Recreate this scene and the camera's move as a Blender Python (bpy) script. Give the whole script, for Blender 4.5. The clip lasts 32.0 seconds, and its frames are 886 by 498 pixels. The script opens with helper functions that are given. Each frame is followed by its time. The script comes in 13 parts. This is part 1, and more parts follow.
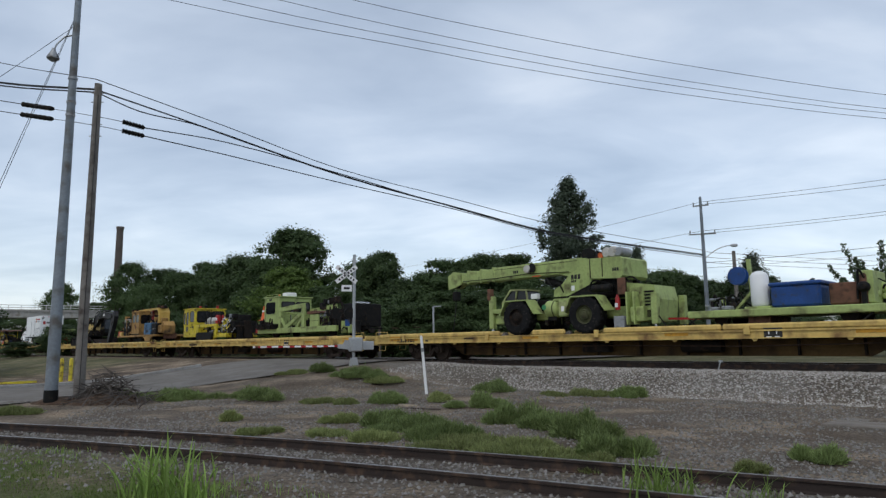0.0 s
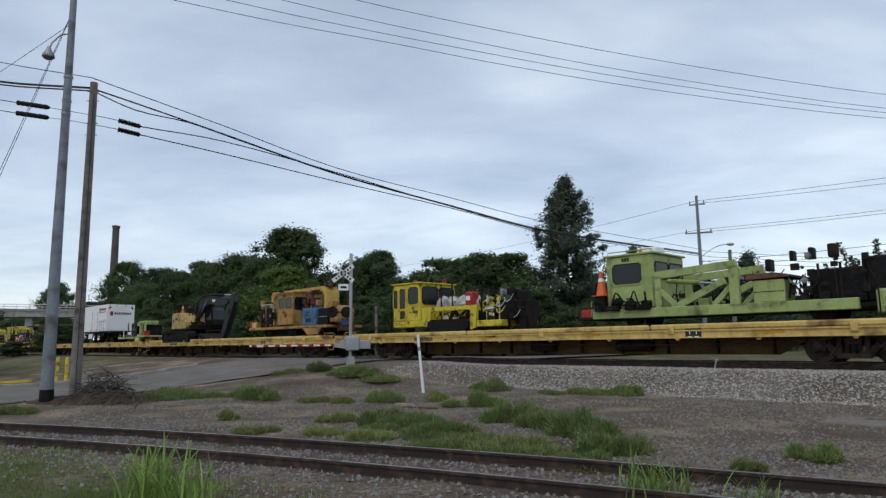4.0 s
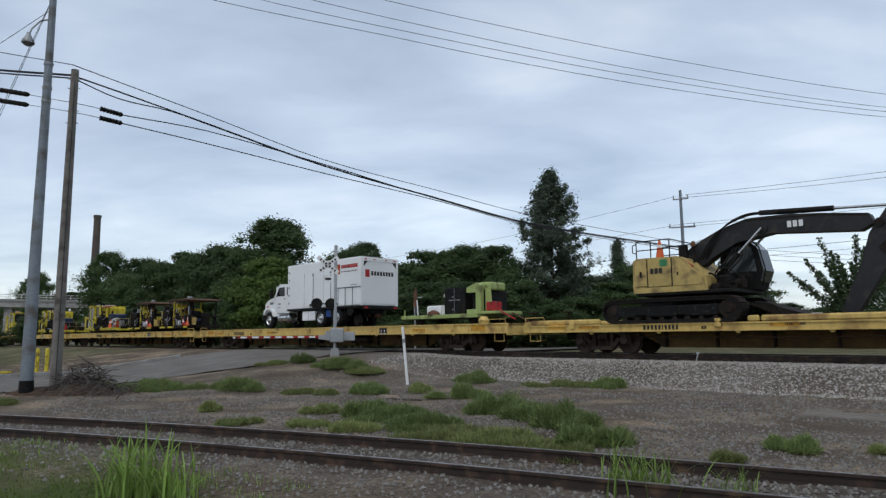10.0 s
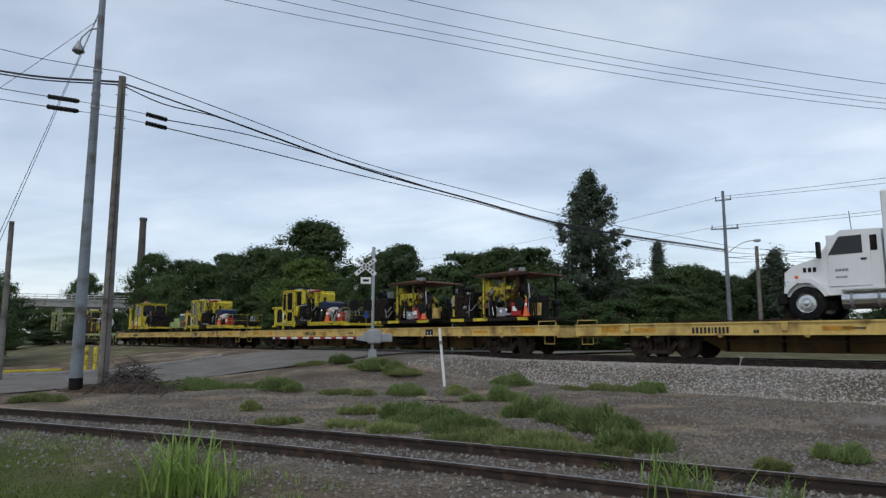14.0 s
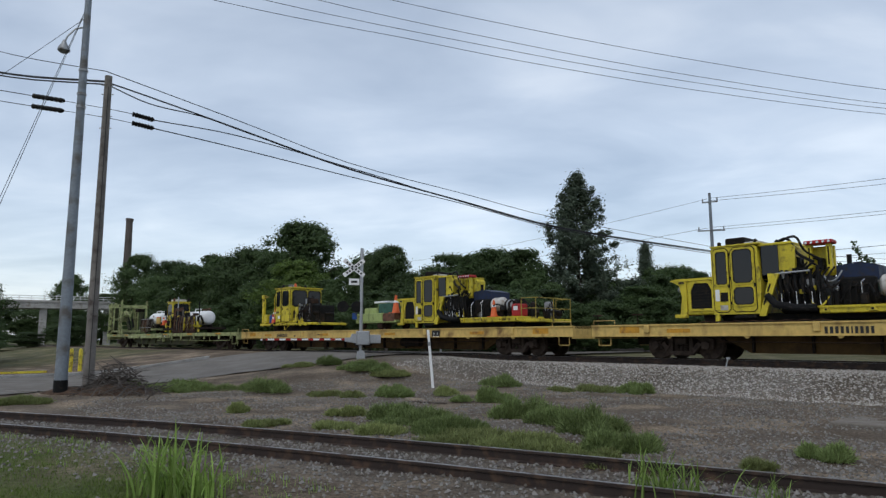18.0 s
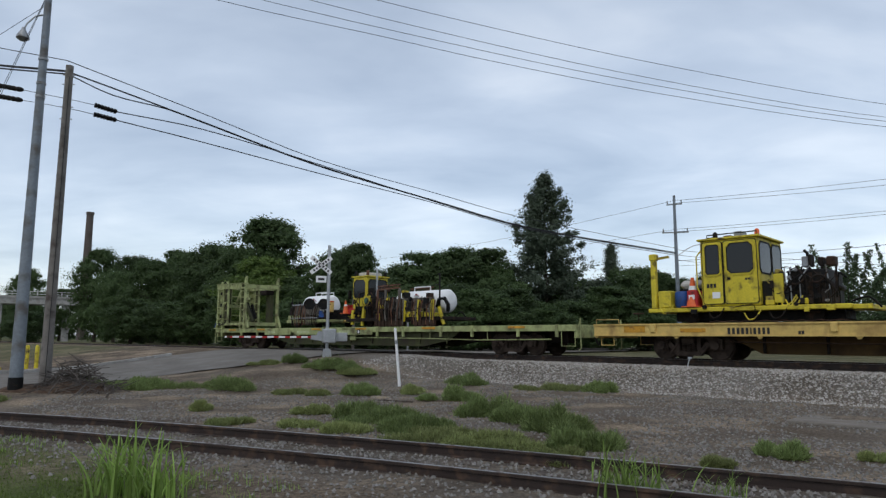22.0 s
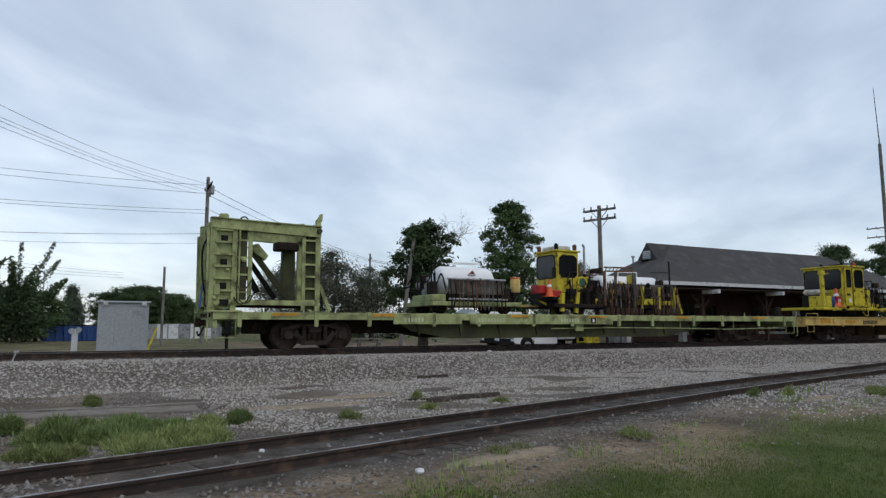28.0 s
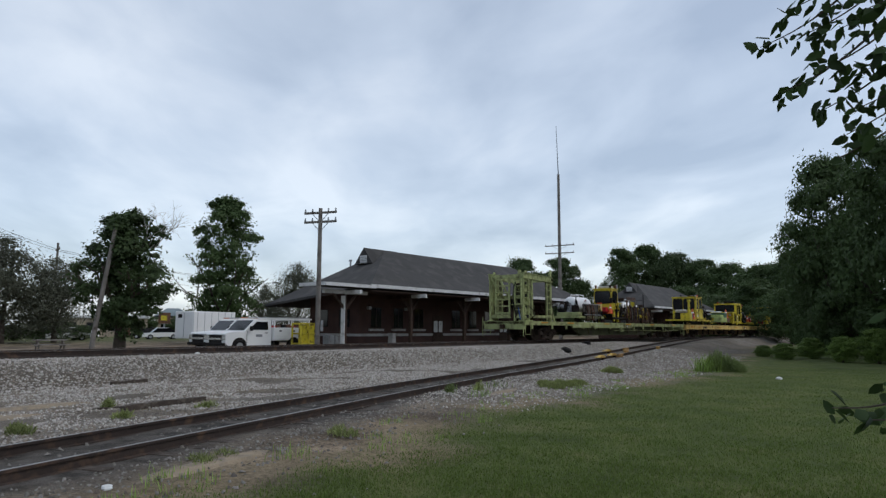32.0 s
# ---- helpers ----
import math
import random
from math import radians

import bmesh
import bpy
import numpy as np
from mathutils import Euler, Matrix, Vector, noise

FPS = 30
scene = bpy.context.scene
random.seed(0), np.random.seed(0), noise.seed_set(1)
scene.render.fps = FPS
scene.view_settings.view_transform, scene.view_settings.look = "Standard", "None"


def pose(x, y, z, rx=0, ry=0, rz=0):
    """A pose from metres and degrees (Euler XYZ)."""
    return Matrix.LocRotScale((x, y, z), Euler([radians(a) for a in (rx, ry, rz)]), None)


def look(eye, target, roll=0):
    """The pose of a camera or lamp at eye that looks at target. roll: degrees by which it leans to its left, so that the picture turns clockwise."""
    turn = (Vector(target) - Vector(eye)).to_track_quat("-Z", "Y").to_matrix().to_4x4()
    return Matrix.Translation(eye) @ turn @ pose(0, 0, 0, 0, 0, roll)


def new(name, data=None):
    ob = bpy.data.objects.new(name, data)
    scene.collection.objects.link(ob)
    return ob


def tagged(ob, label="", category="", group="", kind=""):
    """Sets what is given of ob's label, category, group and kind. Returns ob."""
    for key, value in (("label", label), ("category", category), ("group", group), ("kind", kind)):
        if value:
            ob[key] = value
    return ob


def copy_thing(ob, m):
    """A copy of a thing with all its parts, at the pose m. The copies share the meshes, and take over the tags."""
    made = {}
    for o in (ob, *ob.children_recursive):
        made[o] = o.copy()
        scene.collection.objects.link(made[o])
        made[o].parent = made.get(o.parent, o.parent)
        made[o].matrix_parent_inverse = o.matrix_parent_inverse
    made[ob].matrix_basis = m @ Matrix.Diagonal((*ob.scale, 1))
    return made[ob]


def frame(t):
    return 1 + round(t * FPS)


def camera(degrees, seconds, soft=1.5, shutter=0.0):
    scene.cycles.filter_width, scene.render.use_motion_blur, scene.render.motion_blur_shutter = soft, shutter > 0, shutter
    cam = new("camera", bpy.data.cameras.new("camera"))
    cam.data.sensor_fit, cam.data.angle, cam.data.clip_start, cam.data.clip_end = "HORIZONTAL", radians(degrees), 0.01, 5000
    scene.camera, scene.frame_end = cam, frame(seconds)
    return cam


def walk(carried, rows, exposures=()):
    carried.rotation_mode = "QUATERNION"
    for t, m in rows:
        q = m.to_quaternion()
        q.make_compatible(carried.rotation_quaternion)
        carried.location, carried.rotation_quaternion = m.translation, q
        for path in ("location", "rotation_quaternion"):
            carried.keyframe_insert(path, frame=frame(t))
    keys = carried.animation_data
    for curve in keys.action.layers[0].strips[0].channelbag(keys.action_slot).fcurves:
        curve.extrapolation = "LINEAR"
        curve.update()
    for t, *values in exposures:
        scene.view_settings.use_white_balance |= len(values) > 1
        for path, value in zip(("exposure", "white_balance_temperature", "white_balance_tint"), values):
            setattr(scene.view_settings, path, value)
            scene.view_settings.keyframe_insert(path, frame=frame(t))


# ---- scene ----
cam = camera(67.17, 32.0, soft=1.35)
walk(cam, [
    (0, pose(0, 0, 1.6, 98.15, 0.69, -2.19)),
    (1, pose(0, 0, 1.6, 98.17, 0.67, -2.29)),
    (2, pose(0, 0, 1.6, 98.21, 0.62, -2.40)),
    (3, pose(0, 0, 1.6, 98.23, 0.75, -2.45)),
    (3.5, pose(0, 0, 1.6, 98.15, 0.77, -2.44)),
    (5.5, pose(0, 0, 1.6, 97.90, 0.65, -2.77)),
    (6, pose(0, 0, 1.6, 97.86, 0.69, -2.93)),
    (7, pose(0, 0, 1.6, 97.68, 0.80, -3.22)),
    (8, pose(0, 0, 1.6, 97.63, 0.64, -3.34)),
    (9, pose(0, 0, 1.6, 97.49, 0.55, -3.57)),
    (9.5, pose(0, 0, 1.6, 97.41, 0.52, -3.79)),
    (10, pose(0, 0, 1.6, 97.38, 0.52, -3.78)),
    (10.5, pose(0, 0, 1.6, 97.49, 0.49, -3.51)),
    (11, pose(0, 0, 1.6, 97.61, 0.22, -3.10)),
    (11.5, pose(0, 0, 1.6, 97.67, 0.06, -2.51)),
    (12, pose(0, 0, 1.6, 97.70, -0.15, -1.91)),
    (12.5, pose(0, 0, 1.6, 97.65, -0.14, -1.41)),
    (13, pose(0, 0, 1.6, 97.63, -0.03, -0.97)),
    (13.5, pose(0, 0, 1.6, 97.58, -0.05, -0.76)),
    (14, pose(0, 0, 1.6, 97.56, 0.06, -0.63)),
    (14.5, pose(0, 0, 1.6, 97.55, 0.20, -0.63)),
    (16.5, pose(0, 0, 1.6, 97.72, 0.09, -0.94)),
    (17, pose(0, 0, 1.6, 97.73, 0.05, -1.14)),
    (17.5, pose(0, 0, 1.6, 97.66, 0.10, -1.35)),
    (18, pose(0, 0, 1.6, 97.67, 0.13, -1.61)),
    (18.5, pose(0, 0, 1.6, 97.63, 0.06, -1.92)),
    (19, pose(0, 0, 1.6, 97.66, -0.20, -2.19)),
    (19.5, pose(0, 0, 1.6, 97.64, -0.13, -2.50)),
    (20, pose(0, 0, 1.6, 97.60, -0.28, -2.86)),
    (20.5, pose(0, 0, 1.6, 97.56, -0.33, -3.23)),
    (21, pose(0, 0, 1.6, 97.56, -0.24, -3.57)),
    (21.5, pose(0, 0, 1.6, 97.60, -0.21, -3.98)),
    (22, pose(0, 0, 1.6, 97.54, -0.21, -4.41)),
    (22.5, pose(0, 0, 1.6, 97.50, -0.21, -5.12)),
    (23, pose(0, 0, 1.6, 97.42, -0.04, -6.22)),
    (23.5, pose(0, 0, 1.6, 97.34, 0.24, -8.29)),
    (24, pose(0, 0, 1.6, 97.26, 0.32, -12.45)),
    (24.5, pose(0, 0, 1.6, 97.26, -0.11, -16.89)),
    (26.5, pose(0, 0, 1.6, 97.09, -0.64, -45.90)),
    (27, pose(0, 0, 1.6, 96.99, -0.93, -56.30)),
    (27.5, pose(0, 0, 1.6, 96.91, -0.20, -66.24)),
    (28, pose(0, 0, 1.6, 96.69, 0.10, -75.61)),
    (28.5, pose(0, 0, 1.6, 96.47, 0.34, -84.32)),
    (29, pose(0, 0, 1.6, 96.42, 0.08, -89.52)),
    (29.5, pose(0, 0, 1.6, 96.39, 0.07, -93.45)),
    (30, pose(0, 0, 1.6, 96.37, 0.36, -96.13)),
    (30.5, pose(0, 0, 1.6, 96.43, 0.56, -97.93)),
    (31, pose(0, 0, 1.6, 96.59, 0.38, -99.12)),
    (31.5, pose(0, 0, 1.6, 96.71, 0.09, -99.44)),
    (32, pose(0, 0, 1.6, 96.83, -0.23, -99.55)),
])

# ---- light: an overcast afternoon, thick layered cloud ----
def build_world():
    w = bpy.data.worlds.new("overcast_sky")
    scene.world = w
    w.use_nodes = True
    nt = w.node_tree
    nt.nodes.clear()
    N, L = nt.nodes.new, nt.links.new
    out = N("ShaderNodeOutputWorld")
    bg = N("ShaderNodeBackground")
    sky = N("ShaderNodeTexSky")
    sky.sky_type = "NISHITA"
    sky.sun_disc = False
    sky.sun_elevation, sky.sun_rotation = radians(52), radians(200)
    tc = N("ShaderNodeTexCoord")
    sep = N("ShaderNodeSeparateXYZ")
    L(tc.outputs["Generated"], sep.inputs[0])

    def m(op, a, b=None, c=None):
        n = N("ShaderNodeMath")
        n.operation = op
        for i, v in enumerate((a, b, c)):
            if v is None:
                continue
            if isinstance(v, (int, float)):
                n.inputs[i].default_value = v
            else:
                L(v, n.inputs[i])
        return n.outputs[0]
    up = m("MAXIMUM", sep.outputs[2], 0.0)
    den = m("ADD", up, 0.16)
    comb = N("ShaderNodeCombineXYZ")
    L(m("DIVIDE", sep.outputs[0], den), comb.inputs[0])
    L(m("DIVIDE", sep.outputs[1], den), comb.inputs[1])

    def clouds(scale, stretch, turn, detail, seed):
        mp = N("ShaderNodeMapping")
        mp.inputs["Rotation"].default_value = (0, 0, radians(turn))
        mp.inputs["Scale"].default_value = (1, stretch, 1)
        mp.inputs["Location"].default_value = (seed, seed * 0.7, 0)
        L(comb.outputs[0], mp.inputs[0])
        t = N("ShaderNodeTexNoise")
        t.inputs["Scale"].default_value = scale
        t.inputs["Detail"].default_value = detail
        t.inputs["Roughness"].default_value = 0.5
        t.inputs["Distortion"].default_value = 0.35
        L(mp.outputs[0], t.inputs["Vector"])
        return t.outputs["Fac"]
    big = clouds(0.42, 1.7, 25, 5, 3.1)
    fine = clouds(1.5, 1.5, 20, 6, 7.7)
    mixv = m("ADD", m("MULTIPLY", big, 0.62), m("MULTIPLY", fine, 0.38))
    ramp = N("ShaderNodeValToRGB")
    L(mixv, ramp.inputs[0])
    e = ramp.color_ramp.elements
    e[0].position, e[0].color = 0.385, (0.35, 0.405, 0.485, 1)
    e[1].position, e[1].color = 0.62, (0.71, 0.755, 0.805, 1)
    mid = e.new(0.5)
    mid.color = (0.50, 0.56, 0.64, 1)
    # a brighter, thinner band of cloud low over the horizon
    band = m("MULTIPLY", m("POWER", m("SUBTRACT", 1.0, up), 9.0), 0.13)
    glow = N("ShaderNodeMix")
    glow.data_type = "RGBA"
    L(m("MULTIPLY", band, m("MULTIPLY_ADD", fine, 1.6, -0.1)), glow.inputs[0])
    L(ramp.outputs[0], glow.inputs[6])
    glow.inputs[7].default_value = (0.80, 0.84, 0.90, 1)
    scl = N("ShaderNodeMix")
    scl.data_type = "RGBA"
    scl.inputs[0].default_value = 0.06
    L(glow.outputs[2], scl.inputs[6])
    L(sky.outputs[0], scl.inputs[7])
    L(scl.outputs[2], bg.inputs[0])
    bg.inputs[1].default_value = 0.95
    L(bg.outputs[0], out.inputs[0])


build_world()
sun = new("sun", bpy.data.lights.new("sun", "SUN"))
sun.data.energy, sun.data.angle, sun.data.color = 0.7, radians(25), (1.0, 0.96, 0.9)
sun.matrix_world = look((0, 0, 60), (14, 38, 0))
scene.view_settings.exposure = 0.0

# ---- building helpers ----
# the main line: along it x runs in the train's way, across it y runs away from the camera
TRACK_TURN = -48.29
TU = Vector((math.cos(radians(TRACK_TURN)), math.sin(radians(TRACK_TURN)), 0))
TN = Vector((-TU.y, TU.x, 0))
NEAR_RAIL = 22.3
MID = NEAR_RAIL + 0.75
RAIL_Z = 0.88
DECK_Z = 2.09


def tp(s, o, z=0.0, rz=0.0):
    """A pose by the distance along the main line, across it, and the height."""
    p = TU * s + TN * o
    return pose(p.x, p.y, z, 0, 0, TRACK_TURN + rz)


def pol(az, d, z=0.0):
    a = radians(az)
    return Vector((-math.sin(a) * d, math.cos(a) * d, z))


class B:
    """A mesh in the making."""

    def __init__(self):
        self.v, self.f = [], []

    def add(self, vs, fs):
        k = len(self.v)
        self.v += [tuple(p) for p in vs]
        self.f += [tuple(i + k for i in q) for q in fs]
        return self

    def box(self, x0, x1, y0, y1, z0, z1, bev=0.0, m=None):
        if bev <= 0:
            vs = [(x, y, z) for z in (z0, z1) for y in (y0, y1) for x in (x0, x1)]
            fs = [(0, 2, 3, 1), (4, 5, 7, 6), (0, 1, 5, 4), (2, 6, 7, 3), (0, 4, 6, 2), (1, 3, 7, 5)]
        else:
            b = min(bev, 0.45 * min(abs(x1 - x0), abs(y1 - y0), abs(z1 - z0)))
            ring = [(x0 + b, y0), (x1 - b, y0), (x1, y0 + b), (x1, y1 - b), (x1 - b, y1), (x0 + b, y1), (x0, y1 - b), (x0, y0 + b)]
            cx, cy = (x0 + x1) / 2, (y0 + y1) / 2
            def inset(r):
                return [(x + (b if x < cx else -b) * 0.7, y + (b if y < cy else -b) * 0.7) for x, y in r]
            rows = [[(x, y, z0) for x, y in inset(ring)], [(x, y, z0 + b) for x, y in ring],
                    [(x, y, z1 - b) for x, y in ring], [(x, y, z1) for x, y in inset(ring)]]
            vs = [p for r in rows for p in r]
            fs = [tuple(range(7, -1, -1)), tuple(range(24, 32))]
            for k in range(3):
                fs += [(k * 8 + i, k * 8 + (i + 1) % 8, k * 8 + 8 + (i + 1) % 8, k * 8 + 8 + i) for i in range(8)]
        if m is not None:
            vs = [m @ Vector(p) for p in vs]
        return self.add(vs, fs)

    def cyl(self, a, b, r, r2=None, seg=12, cap=True):
        a, b = Vector(a), Vector(b)
        r2 = r if r2 is None else r2
        q = (b - a).to_track_quat("Z", "Y") if (b - a).length > 1e-6 else Euler((0, 0, 0)).to_quaternion()
        vs = []
        for c, rr in ((a, r), (b, r2)):
            vs += [c + q @ Vector((rr * math.cos(2 * math.pi * i / seg), rr * math.sin(2 * math.pi * i / seg), 0)) for i in range(seg)]
        fs = [(i, (i + 1) % seg, seg + (i + 1) % seg, seg + i) for i in range(seg)]
        if cap:
            fs += [tuple(range(seg - 1, -1, -1)), tuple(range(seg, 2 * seg))]
        return self.add(vs, fs)

    def tube(self, pts, r, seg=6, r2=None):
        """One bent pipe through the points."""
        pts = [Vector(p) for p in pts]
        k, n = len(self.v), len(pts)
        side = None
        for i, p in enumerate(pts):
            d = (pts[min(n - 1, i + 1)] - pts[max(0, i - 1)]).normalized()
            if side is None:
                side = d.orthogonal().normalized()
            side = (side - d * side.dot(d)).normalized()
            up = d.cross(side)
            rr = r if r2 is None else r + (r2 - r) * i / (n - 1)
            for j in range(seg):
                w = 2 * math.pi * j / seg
                self.v.append(tuple(p + (side * math.cos(w) + up * math.sin(w)) * rr))
        for i in range(n - 1):
            for j in range(seg):
                self.f.append((k + i * seg + j, k + i * seg + (j + 1) % seg, k + (i + 1) * seg + (j + 1) % seg, k + (i + 1) * seg + j))
        self.f.append(tuple(k + j for j in range(seg - 1, -1, -1)))
        self.f.append(tuple(k + (n - 1) * seg + j for j in range(seg)))
        return self

    def prism(self, prof, y0, y1, axis="y", m=None):
        """A profile of (x, z) points drawn out along y (or, with axis x, (y, z) points along x; with z, (x, y) along z)."""
        k = len(prof)
        def at(p, d):
            return (p[0], d, p[1]) if axis == "y" else (d, p[0], p[1]) if axis == "x" else (p[0], p[1], d)
        vs = [at(p, y0) for p in prof] + [at(p, y1) for p in prof]
        if m is not None:
            vs = [m @ Vector(p) for p in vs]
        fs = [tuple(range(k)), tuple(range(2 * k - 1, k - 1, -1))]
        fs += [(i, k + i, k + (i + 1) % k, (i + 1) % k) for i in range(k)]
        return self.add(vs, fs)

    def lathe(self, prof, a, axis, seg=20, cap=True):
        """(distance along the axis, radius) points turned about an axis from a."""
        a, axis = Vector(a), Vector(axis).normalized()
        q = axis.to_track_quat("Z", "Y")
        k = len(self.v)
        for d, r in prof:
            for i in range(seg):
                w = 2 * math.pi * i / seg
                self.v.append(tuple(a + q @ Vector((r * math.cos(w), r * math.sin(w), d))))
        for j in range(len(prof) - 1):
            for i in range(seg):
                self.f.append((k + j * seg + i, k + j * seg + (i + 1) % seg, k + (j + 1) * seg + (i + 1) % seg, k + (j + 1) * seg + i))
        if cap:
            self.f.append(tuple(k + i for i in range(seg - 1, -1, -1)))
            self.f.append(tuple(k + (len(prof) - 1) * seg + i for i in range(seg)))
        return self

    def beam(self, a, b, w, h):
        """A square bar from a to b, w across and h high."""
        a, b = Vector(a), Vector(b)
        d = b - a
        q = d.to_track_quat("X", "Z").to_matrix().to_4x4()
        return self.box(0, d.length, -w / 2, w / 2, -h / 2, h / 2, m=Matrix.Translation(a) @ q)

    def mesh(self, name, smooth=False):
        me = bpy.data.meshes.new(name)
        me.from_pydata(self.v, [], self.f)
        if smooth:
            me.polygons.foreach_set("use_smooth", [True] * len(me.polygons))
            me.set_sharp_from_angle(angle=radians(40))
        me.update()
        return me


def fix_normals(me):
    bm = bmesh.new()
    bm.from_mesh(me)
    bmesh.ops.recalc_face_normals(bm, faces=bm.faces)
    bm.to_mesh(me)
    bm.free()


SHIFT = {}   # things whose parts are drawn in another thing's numbers: how far to move them along x


def part(name, b, material, parent=None, label="", smooth=False, kind=""):
    """Links a mesh in the making as one object under a thing or a part."""
    root = parent
    while root is not None and root.parent is not None:
        root = root.parent
    if root is not None and root.name in SHIFT:
        dx = SHIFT[root.name]
        b.v = [(x - dx, y, z) for x, y, z in b.v]
    me = b.mesh(name, smooth)
    fix_normals(me)
    me.materials.append(material)
    ob = new(name, me)
    if parent is not None:
        ob.parent = parent
    return tagged(ob, label=label, kind=kind)


def thing(name, label, category, m=None, group="", kind=""):
    ob = new(name)
    ob.empty_display_size = 0.3
    if m is not None:
        ob.matrix_basis = m
    return tagged(ob, label, category, group, kind)


def solid(name, b, material, label, category="", m=None, group="", kind="", smooth=False):
    ob = part(name, b, material, None, smooth=smooth)
    if m is not None:
        ob.matrix_basis = m
    return tagged(ob, label, category, group, kind)


# ---- materials ----
def paint(name, col, rough=0.6, metal=0.0, var=0.25, scale=3.0, dirt=(0.07, 0.05, 0.035), dirt_amount=0.0, bump=0.0, bump_scale=40.0, fine=0.12, spec=0.35, streak=0.0):
    """A surface with broad and fine variation, patches of dirt, rust or wear, and runs of grime down its sides."""
    mt = bpy.data.materials.new(name)
    mt.use_nodes = True
    nt = mt.node_tree
    N, L = nt.nodes.new, nt.links.new
    p = nt.nodes["Principled BSDF"]
    p.inputs["Roughness"].default_value, p.inputs["Metallic"].default_value = rough, metal
    p.inputs["Specular IOR Level"].default_value = spec
    tc = N("ShaderNodeTexCoord")
    info = N("ShaderNodeObjectInfo")
    off = N("ShaderNodeVectorMath")
    off.operation = "ADD"
    L(tc.outputs["Object"], off.inputs[0])
    k = N("ShaderNodeMath")
    k.operation = "MULTIPLY"
    k.inputs[1].default_value = 37.0
    L(info.outputs["Random"], k.inputs[0])
    L(k.outputs[0], off.inputs[1])

    def noise_fac(s, d):
        t = N("ShaderNodeTexNoise")
        t.inputs["Scale"].default_value, t.inputs["Detail"].default_value = s, d
        L(off.outputs[0], t.inputs["Vector"])
        return t.outputs["Fac"]

    def ramp(fac, a, b):
        r = N("ShaderNodeMapRange")
        r.inputs[1].default_value, r.inputs[2].default_value = a, b
        L(fac, r.inputs[0])
        return r.outputs[0]

    def mix(fac, a, b, mode="MIX"):
        n = N("ShaderNodeMix")
        n.data_type, n.blend_type = "RGBA", mode
        if isinstance(fac, float):
            n.inputs[0].default_value = fac
        else:
            L(fac, n.inputs[0])
        for i, v in ((6, a), (7, b)):
            if isinstance(v, tuple):
                n.inputs[i].default_value = (*v, 1)
            else:
                L(v, n.inputs[i])
        return n.outputs[2]
    lo = tuple(c * (1 - var) for c in col)
    hi = tuple(min(1, c * (1 + var * 0.6)) for c in col)
    c = mix(ramp(noise_fac(scale, 4), 0.3, 0.7), lo, hi)
    c = mix(ramp(noise_fac(scale * 14, 3), 0.35, 0.7), c, mix(fine * 3 if fine * 3 < 1 else 1.0, c, tuple(x * 0.5 for x in col)))
    if dirt_amount > 0:
        d = ramp(noise_fac(scale * 2.3, 8), 0.62 - dirt_amount * 0.35, 0.72)
        c = mix(d, c, dirt)
        rr = N("ShaderNodeMapRange")
        rr.inputs[3].default_value, rr.inputs[4].default_value = rough, 0.92
        L(d, rr.inputs[0])
        L(rr.outputs[0], p.inputs["Roughness"])
    if streak > 0:
        mp = N("ShaderNodeMapping")
        mp.inputs["Scale"].default_value = (2.4, 2.4, 0.7)
        L(off.outputs[0], mp.inputs[0])
        t = N("ShaderNodeTexNoise")
        t.inputs["Scale"].default_value, t.inputs["Detail"].default_value = 1.6, 6
        L(mp.outputs[0], t.inputs["Vector"])
        k2 = N("ShaderNodeMath")
        k2.operation = "MULTIPLY"
        k2.inputs[1].default_value = streak
        L(ramp(t.outputs["Fac"], 0.52, 0.85), k2.inputs[0])
        c = mix(k2.outputs[0], c, dirt)
    L(c, p.inputs["Base Color"])
    if bump > 0:
        bp = N("ShaderNodeBump")
        bp.inputs["Strength"].default_value, bp.inputs["Distance"].default_value = bump, 0.02
        L(noise_fac(bump_scale, 4), bp.inputs["Height"])
        L(bp.outputs[0], p.inputs["Normal"])
    return mt


def glass_mat(name, col=(0.02, 0.025, 0.03), rough=0.06):
    mt = bpy.data.materials.new(name)
    mt.use_nodes = True
    p = mt.node_tree.nodes["Principled BSDF"]
    p.inputs["Base Color"].default_value, p.inputs["Roughness"].default_value = (*col, 1), rough
    p.inputs["Specular IOR Level"].default_value = 0.38
    return mt


RUST = (0.085, 0.04, 0.022)
M_YEL = paint("yellow_car_paint", (0.66, 0.46, 0.14), 0.65, var=0.16, scale=0.5, dirt=(0.16, 0.085, 0.04), dirt_amount=0.24, bump=0.15, streak=0.6)
M_YELB = paint("bright_yellow_paint", (0.66, 0.53, 0.035), 0.5, var=0.2, scale=1.6, dirt=(0.07, 0.05, 0.03), dirt_amount=0.2, bump=0.1, streak=0.5)
M_OCHRE = paint("faded_ochre_paint", (0.42, 0.24, 0.07), 0.65, var=0.3, scale=0.8, dirt=(0.07, 0.045, 0.03), dirt_amount=0.4, bump=0.1, streak=0.5)
M_LIME = paint("lime_green_paint", (0.36, 0.44, 0.15), 0.55, var=0.2, scale=0.8, dirt=(0.10, 0.09, 0.045), dirt_amount=0.22, bump=0.1, streak=0.5)
M_LIMEF = paint("faded_lime_paint", (0.38, 0.42, 0.18), 0.7, var=0.25, scale=0.9, dirt=(0.10, 0.085, 0.045), dirt_amount=0.42, bump=0.15, streak=0.6)
